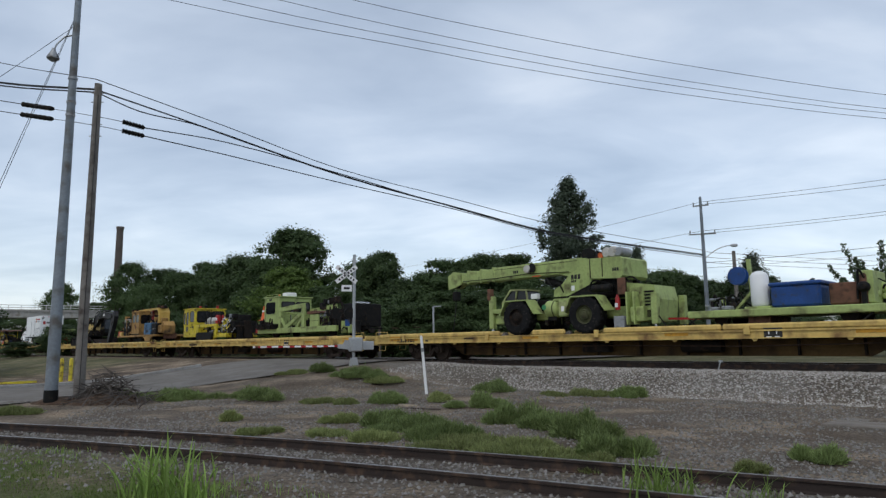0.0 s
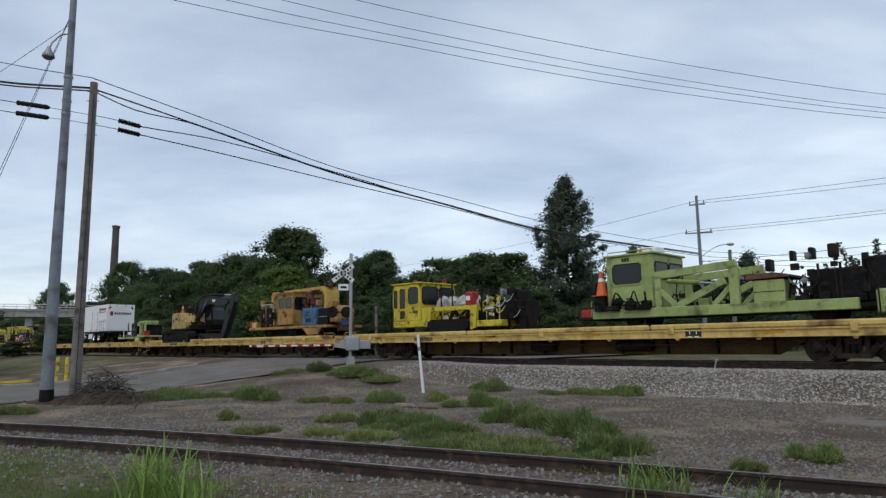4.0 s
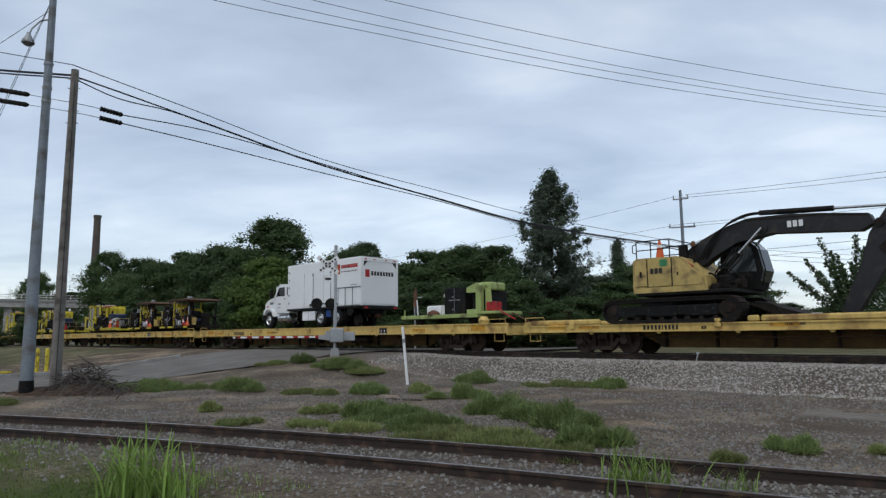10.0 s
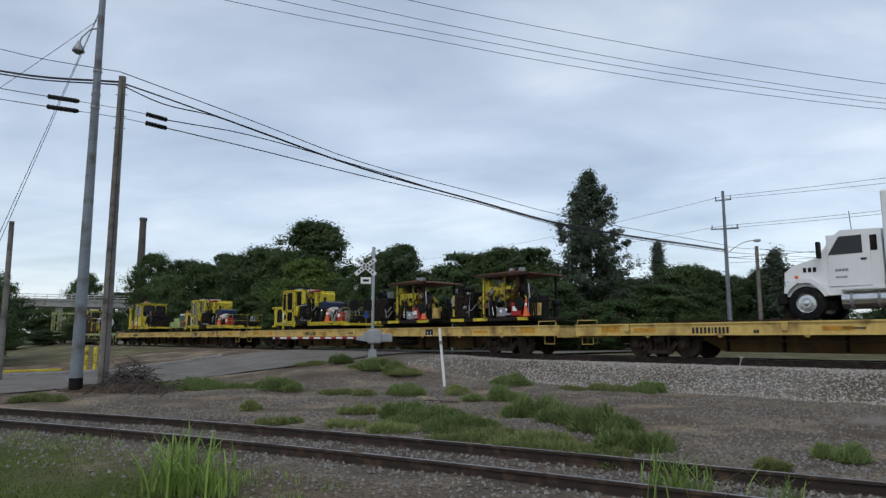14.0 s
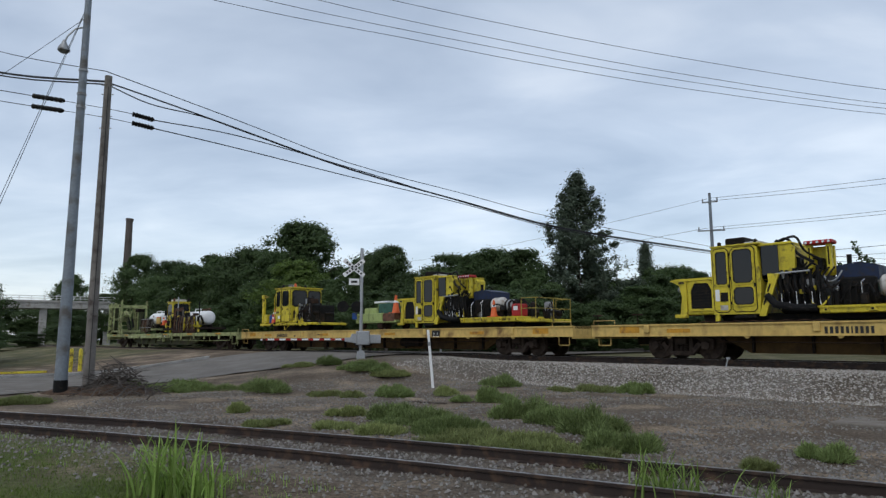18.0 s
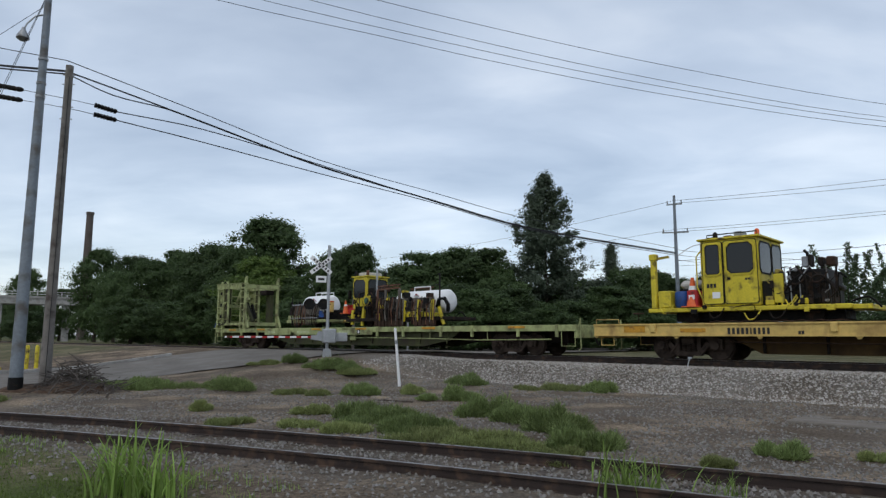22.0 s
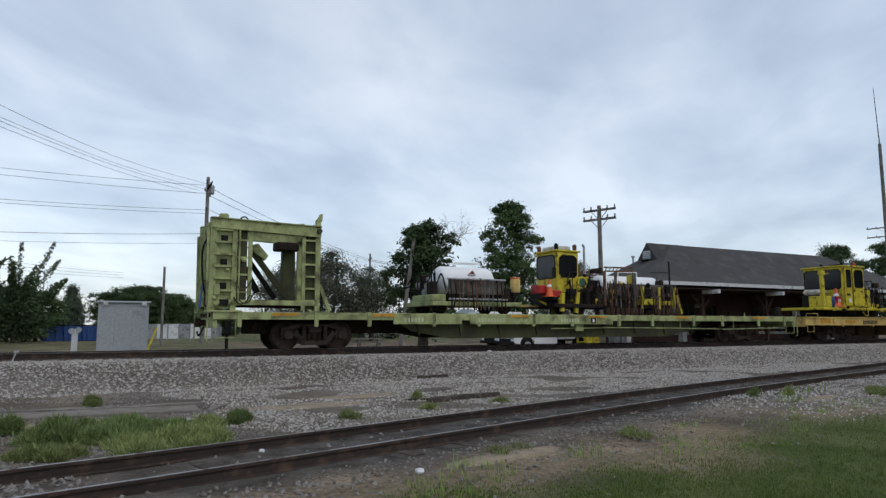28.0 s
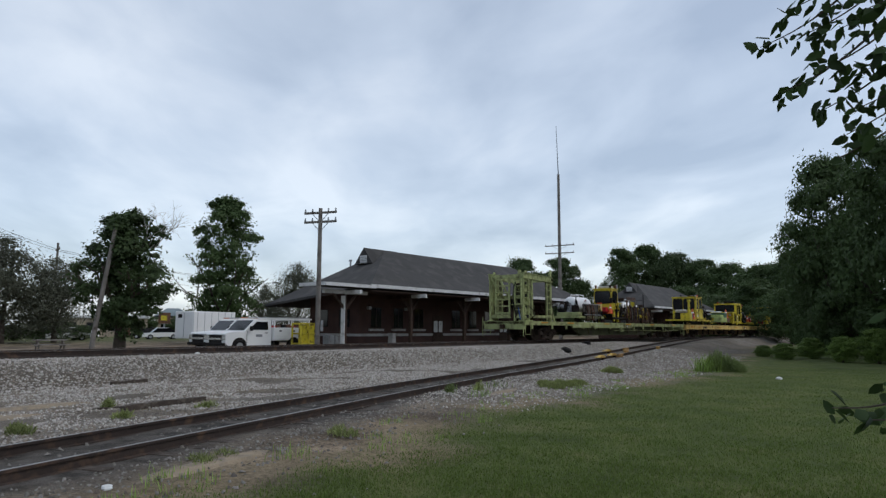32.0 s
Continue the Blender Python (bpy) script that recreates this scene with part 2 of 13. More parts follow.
M_BLACK = paint("black_machinery", (0.010, 0.0095, 0.009), 0.6, var=0.4, scale=3, dirt=(0.035, 0.026, 0.018), dirt_amount=0.22, spec=0.15)
M_RUST = paint("rusty_steel", (0.055, 0.032, 0.022), 0.85, var=0.4, scale=2.5, dirt=(0.02, 0.015, 0.012), dirt_amount=0.4, bump=0.3, spec=0.15)
M_DARKST = paint("grimy_dark_steel", (0.022, 0.017, 0.014), 0.8, var=0.4, scale=2, dirt=(0.05, 0.03, 0.019), dirt_amount=0.25, bump=0.2, spec=0.15)
M_CAST = paint("rusty_cast_steel", (0.062, 0.044, 0.034), 0.85, var=0.4, scale=2, dirt=(0.025, 0.018, 0.014), dirt_amount=0.35, bump=0.3, spec=0.2)
M_RUB = paint("black_rubber", (0.012, 0.012, 0.0125), 0.85, var=0.3, scale=4, dirt=(0.045, 0.04, 0.035), dirt_amount=0.15, spec=0.15)
M_WHITE = paint("white_paint", (0.78, 0.78, 0.77), 0.45, var=0.06, scale=0.6, fine=0.02)
M_GREY = paint("grey_steel", (0.30, 0.31, 0.32), 0.5, metal=0.3, var=0.2, scale=1.5, dirt=(0.12, 0.1, 0.08), dirt_amount=0.25)
M_LGREY = paint("galvanised_steel", (0.42, 0.43, 0.44), 0.45, metal=0.5, var=0.15, scale=1.5)
M_CHROME = paint("bright_metal", (0.6, 0.6, 0.6), 0.25, metal=0.9, var=0.1, scale=3)
M_RED = paint("red_paint", (0.42, 0.02, 0.02), 0.5, var=0.25, scale=2, dirt=(0.05, 0.03, 0.02), dirt_amount=0.2)
M_ORANGE = paint("orange_plastic", (0.72, 0.13, 0.03), 0.55, var=0.15, scale=3)
M_BLUE = paint("blue_paint", (0.014, 0.06, 0.22), 0.5, var=0.25, scale=2, dirt=(0.05, 0.05, 0.05), dirt_amount=0.2)
M_BLUEP = paint("pale_blue_paint", (0.06, 0.16, 0.29), 0.6, var=0.25, scale=2, dirt=(0.06, 0.05, 0.04), dirt_amount=0.35)
M_BROWN = paint("rust_brown_paint", (0.16, 0.075, 0.045), 0.8, var=0.3, scale=2, dirt=(0.05, 0.03, 0.02), dirt_amount=0.4)
M_WOOD = paint("weathered_pole_wood", (0.21, 0.19, 0.17), 0.9, var=0.3, scale=1.2, dirt=(0.07, 0.055, 0.045), dirt_amount=0.3, bump=0.5, bump_scale=30)
M_TIE = paint("creosoted_tie_wood", (0.06, 0.045, 0.035), 0.92, var=0.4, scale=3, dirt=(0.13, 0.11, 0.09), dirt_amount=0.35, bump=0.5)
M_RAIL = paint("rusty_rail_steel", (0.036, 0.024, 0.019), 0.75, var=0.3, scale=2, dirt=(0.1, 0.06, 0.04), dirt_amount=0.3, bump=0.2)
M_RAILTOP = paint("worn_rail_head", (0.28, 0.26, 0.25), 0.35, metal=0.8, var=0.2, scale=2, dirt=(0.10, 0.06, 0.04), dirt_amount=0.2)
M_GLASS = glass_mat("dark_window_glass", (0.008, 0.009, 0.011), 0.12)
M_PALEW = glass_mat("hazy_cab_glass", (0.085, 0.088, 0.07), 0.25)
M_YELG = paint("faded_gantry_yellow", (0.56, 0.36, 0.08), 0.6, var=0.25, scale=1.0, dirt=(0.10, 0.06, 0.035), dirt_amount=0.25)
M_REDD = paint("dull_dark_red_paint", (0.22, 0.02, 0.02), 0.6, var=0.3, scale=2, dirt=(0.04, 0.025, 0.02), dirt_amount=0.35)
M_INK = paint("black_lettering", (0.03, 0.028, 0.026), 0.7, var=0.2)
M_WIRE = paint("black_cable", (0.018, 0.018, 0.02), 0.7, var=0.2)
M_BRICK = paint("dark_red_brick", (0.065, 0.033, 0.026), 0.9, var=0.3, scale=1.2, dirt=(0.05, 0.03, 0.025), dirt_amount=0.35, bump=0.3)
M_ROOF = paint("dark_shingle", (0.055, 0.052, 0.05), 0.9, var=0.25, scale=0.5, dirt=(0.08, 0.075, 0.07), dirt_amount=0.35, bump=0.4, bump_scale=6)
M_CONC = paint("pale_concrete", (0.36, 0.35, 0.33), 0.85, var=0.2, scale=0.8, dirt=(0.2, 0.18, 0.16), dirt_amount=0.3, bump=0.2)
M_TREEBARK = paint("tree_bark", (0.075, 0.058, 0.045), 0.95, var=0.4, scale=3, bump=0.6, bump_scale=12)

# ---- the ground: one sheet, with the ballast bank of the main line ----
SIDING = [(-80, -32), (-60, -21), (-40, -9), (-25, -1.0), (-15.4, 3.65), (-8, 6.4), (0.7, 8.85), (9, 11.3), (15, 13.0), (21, 14.33), (28, 15.5), (36, 16.8), (46, 18.4), (58, 20.3), (70, 22.3), (82, 23.0), (96, 23.05), (110, 23.05)]


def smooth(a, b, x):
    t = min(1.0, max(0.0, (x - a) / (b - a)))
    return t * t * (3 - 2 * t)


def siding_o(s):
    """How far across the siding's centre line lies, at s along the main line."""
    k = SIDING
    i = 1
    while i < len(k) - 3 and k[i + 1][0] < s:
        i += 1
    (s0, o0), (s1, o1), (s2, o2), (s3, o3) = k[i - 1], k[i], k[i + 1], k[i + 2]
    m1, m2 = (o2 - o0) / (s2 - s0), (o3 - o1) / (s3 - s1)
    h = s2 - s1
    t = (s - s1) / h
    return (2 * t**3 - 3 * t**2 + 1) * o1 + (t**3 - 2 * t**2 + t) * h * m1 + (3 * t**2 - 2 * t**3) * o2 + (t**3 - t**2) * h * m2


def siding_z(s):
    """The height of the siding's rails, which climb to the main line."""
    return (RAIL_Z - 0.01) * smooth(14, 76, s)


def ground_z(s, o):
    bank = -0.16 + 0.16 * smooth(12, 18.5, o) + 0.66 * smooth(18.7, 20.9, o)
    road = -0.16 + 0.97 * smooth(9, 21.3, o)
    z = bank + (road - bank) * smooth(-18.5, -24.8, s)
    back = 0.66 - 0.12 * smooth(25.6, 27.6, o)
    if o > 23:
        z = back - 0.42 * smooth(29, 32.5, o) * smooth(4, 12, s) * (1 - smooth(90, 140, s))
    if s > 14 and o < 23:
        near = o - siding_o(min(95, s))
        z += (siding_z(s) - 0.15 - z) * smooth(-4.0, -1.4, near) * (1 - smooth(1.4, 3.0, near))
    return z


def rough_z(s, o):
    p = Vector((s, o, 0))
    return 0.035 * noise.noise(p * 0.7) + 0.02 * noise.noise(p * 2.3)


LAWN_EDGE = [(-60, -30), (-30, -8.0), (-14, 2.4), (-8.6, 3.2), (-4, 3.6), (0, 5.0), (4.6, 6.4), (8, 6.9), (11.5, 7.8), (17.8, 8.6), (24, 8.7), (30, 8.9), (45, 12), (70, 16), (200, 20)]


def lawn_o(s):
    for (a, b), (c, d) in zip(LAWN_EDGE, LAWN_EDGE[1:]):
        if a <= s <= c:
            return b + (d - b) * (s - a) / (c - a)
    return LAWN_EDGE[0][1] if s < 0 else LAWN_EDGE[-1][1]


def build_ground():
    ax = [-1500, -900, -500, -300, -200, -140, -110, -90, -75] + [-62 + 0.5 * i for i in range(0, 240)] + [60, 70, 85, 110, 150, 220, 350, 600, 1000, 1600]
    ay = [-1500, -800, -400, -200, -100, -60, -40, -30, -22, -16, -12, -9] + [-7 + 0.4 * i for i in range(0, 88)] + [30, 32, 35, 40, 46, 54, 64, 80, 110, 160, 240, 400, 700, 1200, 1700]
    vs, grass, bal, oil, dry = [], [], [], [], []
    for o in ay:
        for s in ax:
            p = TU * s + TN * o
            z = ground_z(s, o) + (rough_z(s, o) if abs(s) < 100 and abs(o) < 60 and not 20.9 < o < 25.5 else 0)
            vs.append((p.x, p.y, z))
            e = lawn_o(s) - o + 1.1 * noise.noise(Vector((s * 0.45, o * 0.45, 3))) + 0.5 * noise.noise(Vector((s * 1.3, o * 1.3, 5)))
            g = smooth(-0.9, 1.0, e)
            if o > 27.5:
                g = max(g, 0.5 * smooth(28.5, 30.5, o) * (1 - smooth(6, 14, s)), 0.75 * smooth(60, 75, o) + 0.6 * smooth(-30, -46, s) * smooth(28, 31, o))
            if s < -46 and o < 20:
                g = max(g, smooth(-46, -54, s) * 0.5)
            grass.append(g)
            b = smooth(17.6, 19.6, o + 0.8 * noise.noise(Vector((s * 0.3, o * 0.3, 9)))) * (1 - smooth(26, 27.5, o))
            b *= smooth(-31, -22, s)
            near = abs(o - siding_o(max(-79, min(89, s))))
            if s < 44:
                b = max(b, smooth(1.0, 2.2, o - siding_o(max(-79, min(89, s)))) * smooth(-31, -25, s) * (1 - smooth(20, 23, o)) * (0.2 + 0.55 * smooth(-6, 6, s) + 0.35 * noise.noise(Vector((s * 0.35, o * 0.8, 41)))))
            b = max(b, (1 - smooth(1.2, 2.6, near + 0.7 * noise.noise(Vector((s * 0.6, o * 0.6, 2))))) * (0.34 + 0.4 * smooth(-4, 10, s)))
            if 8 < o < 19:
                b = max(b, 0.72 * smooth(-1.5, 5, s + 2.5 * noise.noise(Vector((s * 0.3, o * 0.3, 13)))) * smooth(0.6, 1.8, o - siding_o(max(-79, min(89, s)))))
            if s > 9 and lawn_o(s) - 1 < o < siding_o(min(89, s)):
                b = max(b, 0.85 * smooth(9, 15, s + 2 * noise.noise(Vector((s * 0.3, o * 0.3, 71)))))
            bal.append(b)
            dry.append(smooth(-2.3, -0.6, e) * (1 - smooth(0.0, 1.6, e)) * smooth(-0.25, 0.35, noise.noise(Vector((s * 0.5, o * 0.5, 61)))) * smooth(-7, -3, s))
            oil.append((1 - smooth(1.0, 1.9, near + 0.6 * noise.noise(Vector((s * 0.35, o * 0.35, 17))))) * (0.38 + 0.57 * smooth(-4, 4, s) * (1 - smooth(22, 38, s))))
    w = len(ax)
    fs = [(j * w + i, j * w + i + 1, (j + 1) * w + i + 1, (j + 1) * w + i) for j in range(len(ay) - 1) for i in range(w - 1)]
    me = bpy.data.meshes.new("ground")
    me.from_pydata(vs, [], fs)
    for nm, vals in (("grass", grass), ("ballast", bal), ("oil", oil), ("dry", dry)):
        at = me.attributes.new(nm, "FLOAT", "POINT")
        at.data.foreach_set("value", vals)
    me.polygons.foreach_set("use_smooth", [True] * len(fs))
    mt = bpy.data.materials.new("gravelly_ground")
    mt.use_nodes = True
    nt = mt.node_tree
    N, L = nt.nodes.new, nt.links.new
    p = nt.nodes["Principled BSDF"]
    p.inputs["Roughness"].default_value = 0.95
    p.inputs["Specular IOR Level"].default_value = 0.2
    geo = N("ShaderNodeNewGeometry")

    def tex(kind, scale, detail=4):
        t = N(kind)
        t.inputs["Scale"].default_value = scale
        if "Detail" in t.inputs:
            t.inputs["Detail"].default_value = detail
        L(geo.outputs["Position"], t.inputs["Vector"])
        return t

    def ramp(fac, stops):
        r = N("ShaderNodeValToRGB")
        L(fac, r.inputs[0])
        e = r.color_ramp.elements
        e[0].position, e[0].color = stops[0][0], (*stops[0][1], 1)
        e[1].position, e[1].color = stops[-1][0], (*stops[-1][1], 1)
        for q, c in stops[1:-1]:
            e.new(q).color = (*c, 1)
        return r.outputs[0]

    def mix(fac, a, b, mode="MIX"):
        n = N("ShaderNodeMix")
        n.data_type, n.blend_type = "RGBA", mode
        if isinstance(fac, float):
            n.inputs[0].default_value = fac
        else:
            L(fac, n.inputs[0])
        L(a, n.inputs[6])
        L(b, n.inputs[7])
        return n.outputs[2]
    stone = tex("ShaderNodeTexVoronoi", 15)
    scol = ramp(stone.outputs["Color"], [(0.1, (0.195, 0.182, 0.166)), (0.5, (0.365, 0.344, 0.313)), (0.9, (0.57, 0.54, 0.495))])
    tone = ramp(tex("ShaderNodeTexNoise", 0.4, 5).outputs["Fac"], [(0.35, (0.58, 0.54, 0.48)), (0.65, (0.96, 0.95, 0.94))])
    scol = mix(1.0, scol, tone, "MULTIPLY")
    # shade between the stones, painted as darker colour towards each cell's rim
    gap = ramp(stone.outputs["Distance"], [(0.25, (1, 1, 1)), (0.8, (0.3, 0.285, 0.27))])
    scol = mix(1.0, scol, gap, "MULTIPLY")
    dirt = ramp(tex("ShaderNodeTexNoise", 0.55, 8).outputs["Fac"], [(0.3, (0.052, 0.039, 0.027)), (0.5, (0.092, 0.070, 0.049)), (0.66, (0.20, 0.155, 0.108))])
    peb = ramp(tex("ShaderNodeTexNoise", 16, 4).outputs["Fac"], [(0.35, (0.5, 0.48, 0.46)), (0.62, (1.3, 1.3, 1.3))])
    dirt = mix(1.0, dirt, peb, "MULTIPLY")
    lawn = ramp(tex("ShaderNodeTexNoise", 0.8, 8).outputs["Fac"], [(0.28, (0.05, 0.066, 0.018)), (0.5, (0.078, 0.10, 0.026)), (0.74, (0.125, 0.13, 0.046))])
    bl = ramp(tex("ShaderNodeTexNoise", 45, 3).outputs["Fac"], [(0.3, (0.55, 0.55, 0.55)), (0.7, (1.35, 1.35, 1.3))])
    lawn = mix(1.0, lawn, bl, "MULTIPLY")
    ab, ag = N("ShaderNodeAttribute"), N("ShaderNodeAttribute")
    ab.attribute_name, ag.attribute_name = "ballast", "grass"
    grit = ramp(tex("ShaderNodeTexVoronoi", 34).outputs["Color"], [(0.1, (0.55, 0.53, 0.5)), (0.9, (1.6, 1.6, 1.6))])
    dirt = mix(1.0, dirt, grit, "MULTIPLY")
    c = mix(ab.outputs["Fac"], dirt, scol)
    ao = N("ShaderNodeAttribute")
    ao.attribute_name = "oil"
    tar = ramp(tex("ShaderNodeTexNoise", 3.0, 6).outputs["Fac"], [(0.35, (0.022, 0.02, 0.018)), (0.65, (0.10, 0.09, 0.08))])
    c = mix(ao.outputs["Fac"], c, tar)
    c = mix(ag.outputs["Fac"], c, lawn)
    ad = N("ShaderNodeAttribute")
    ad.attribute_name = "dry"
    straw = ramp(tex("ShaderNodeTexNoise", 9, 6).outputs["Fac"], [(0.3, (0.12, 0.095, 0.055)), (0.7, (0.27, 0.21, 0.13))])
    c = mix(ad.outputs["Fac"], c, straw)
    L(c, p.inputs["Base Color"])
    bp = N("ShaderNodeBump")
    bp.inputs["Strength"].default_value, bp.inputs["Distance"].default_value = 0.8, 0.03
    bp.invert = True
    L(stone.outputs["Distance"], bp.inputs["Height"])
    L(bp.outputs[0], p.inputs["Normal"])
    me.materials.append(mt)
    return tagged(new("ground", me), "gravel, packed dirt and mown grass beside a railway", "ground", kind="structure")


build_ground()


# ---- rails and ties ----
def rail_profile():
    return [(-0.07, -0.17), (0.07, -0.17), (0.07, -0.155), (0.012, -0.14), (0.012, -0.045), (0.036, -0.035), (0.036, -0.004), (0.03, 0.0),
            (-0.03, 0.0), (-0.036, -0.004), (-0.036, -0.035), (-0.012, -0.045), (-0.012, -0.14), (-0.07, -0.155)]


def sweep(prof, pts):
    """A profile (across, up) carried along points."""
    b = B()
    k = len(prof)
    for i, p in enumerate(pts):
        a, c = pts[max(0, i - 1)], pts[min(len(pts) - 1, i + 1)]
        d = (c - a).normalized()
        side = Vector((-d.y, d.x, 0))
        for x, z in prof:
            b.v.append(tuple(p + side * x + Vector((0, 0, z))))
    for i in range(len(pts) - 1):
        for j in range(k):
            b.f.append((i * k + j, (i + 1) * k + j, (i + 1) * k + (j + 1) % k, i * k + (j + 1) % k))
    b.f.append(tuple(range(k)))
    b.f.append(tuple(range((len(pts) - 1) * k + k - 1, (len(pts) - 1) * k - 1, -1)))
    return b


def siding_pt(s, side=0.0, z=0.0):
    o = siding_o(s)
    d = (siding_o(s + 0.2) - siding_o(s - 0.2)) / 0.4
    nrm = Vector((-d, 1)).normalized()
    return TU * (s + nrm.x * side) + TN * (o + nrm.y * side) + Vector((0, 0, z))


def build_tracks():
    main = thing("main_track", "main line railway track with rusty rails on dark wooden ties", "railway track", kind="structure")
    for o in (MID - 0.76, MID + 0.76):
        pts = [TU * s + TN * o + Vector((0, 0, RAIL_Z)) for s in range(-260, 281, 10)]
        part("rail", sweep(rail_profile(), pts), M_RAIL, main)
        part("rail_head", sweep([(-0.03, 0.0), (0.03, 0.0), (0.03, 0.004), (-0.03, 0.004)], pts), M_RAILTOP, main, "bright worn rail head")
    tie = B().box(-0.11, 0.11, -1.3, 1.3, -0.17, 0.0, 0.012)
    me = tie.mesh("tie")
    fix_normals(me)
    me.materials.append(M_TIE)
    rnd = random.Random(4)
    for i in range(150):
        s = -40 + i * 0.56
        ob = new("tie", me)
        ob.parent = main
        ob.matrix_basis = tp(s, MID + rnd.uniform(-0.05, 0.05), RAIL_Z - 0.175, 90 * 0 + rnd.uniform(-1, 1))
    side = thing("siding_track", "weathered siding track with dark rusty rails half sunk in gravel", "railway track", kind="structure")
    for e in (-0.76, 0.76):
        pts = [siding_pt(s, e, siding_z(s)) for s in [-70 + 1.5 * i for i in range(99)]]
        part("rail", sweep(rail_profile(), pts), M_RAIL, side)
        part("rail_head", sweep([(-0.026, 0.0), (0.026, 0.0), (0.026, 0.004), (-0.026, 0.004)], pts), M_RAILTOP, side, "dull worn rail head")
    for i in range(140):
        s = -26 + i * 0.56
        a, b2 = siding_pt(s - 0.1), siding_pt(s + 0.1)
        ob = new("tie", me)
        ob.parent = side
        p = siding_pt(s, rnd.uniform(-0.08, 0.08), siding_z(s) - 0.155 - rnd.uniform(0, 0.03))
        ob.matrix_basis = pose(p.x, p.y, p.z, rnd.uniform(-1, 1), rnd.uniform(-1.0, 1.0), math.degrees(math.atan2(b2.y - a.y, b2.x - a.x)) + rnd.uniform(-2, 2))


build_tracks()

# ---- road over the crossing ----
M_ASPH = paint("worn_asphalt", (0.172, 0.156, 0.137), 0.95, var=0.22, scale=0.35, spec=0.1, dirt=(0.20, 0.185, 0.165), dirt_amount=0.4, bump=0.3, bump_scale=25)


def road_z(o):
    return -0.13 + 1.0 * smooth(9, 21.3, o) - 0.22 * smooth(25.4, 31, o)


def build_road():
    left = [(-14, -37), (0, -36.6), (6, -36.2), (12, -36.6), (19, -37), (26, -37.5), (34, -38), (60, -40)]
    right = [(-14, -24.6), (0, -24.8), (4.2, -25.1), (8.4, -27.4), (13.6, -27.2), (17, -25.6), (26, -25.5), (34, -25.5), (60, -26)]

    def edge(tab, o):
        for (a, b), (c, d) in zip(tab, tab[1:]):
            if a <= o <= c:
                return b + (d - b) * (o - a) / (c - a)
        return tab[-1][1]
    b = B()
    os_ = [-14 + 0.5 * i for i in range(149)]
    k = 12
    for o in os_:
        l, r = edge(left, o), edge(right, o) + 0.25 * noise.noise(Vector((o * 0.8, 0, 1)))
        for i in range(k + 1):
            s = l + (r - l) * i / k
            p = TU * s + TN * o
            b.v.append((p.x, p.y, road_z(o) + 0.01 * noise.noise(Vector((s, o, 4)))))
    for j in range(len(os_) - 1):
        for i in range(k):
            b.f.append((j * (k + 1) + i, j * (k + 1) + i + 1, (j + 1) * (k + 1) + i + 1, (j + 1) * (k + 1) + i))
    ob = part("road", b, M_ASPH)
    tagged(ob, "worn grey asphalt road rising to a level crossing", "road", kind="structure")
    # kerb along the far side of the road
    pts = [TU * (edge(left, o) - 0.1) + TN * o + Vector((0, 0, road_z(o) + 0.13)) for o in [4 + 0.6 * i for i in range(22)]]
    ob = part("kerb", sweep([(-0.09, -0.35), (0.09, -0.35), (0.09, -0.01), (0.07, 0.0), (-0.07, 0.0), (-0.09, -0.01)], pts), M_CONC)
    tagged(ob, "low concrete kerb along the road", "kerb", kind="structure")
    pts = [TU * -41.2 + TN * o + Vector((0, 0, road_z(o) + 0.08)) for o in [6.5 + 0.5 * i for i in range(7)]]
    ob = part("parking_curb", sweep([(-0.1, -0.3), (0.1, -0.3), (0.08, 0.0), (-0.08, 0.0)], pts), M_YELB)
    tagged(ob, "yellow painted concrete parking curb", "parking curb")


build_road()


# ---- poles, lamps and wires ----
def wire(name, a, b, sag, r, label, seg=24):
    a, b = Vector(a), Vector(b)
    pts = [a.lerp(b, i / seg) - Vector((0, 0, sag * 4 * (i / seg) * (1 - i / seg))) for i in range(seg + 1)]
    return solid(name, B().tube(pts, r, 4), M_WIRE, label, "cable", group="overhead wires")


def insulator(p, q, r=0.1):
    b = B()
    p, q = Vector(p), Vector(q)
    n = 7
    for i in range(n):
        a, c = p.lerp(q, i / n), p.lerp(q, (i + 0.75) / n)
        b.cyl(a, c, r, r * 0.75, seg=10)
    b.cyl(p, q, r * 0.45, seg=8)
    return b


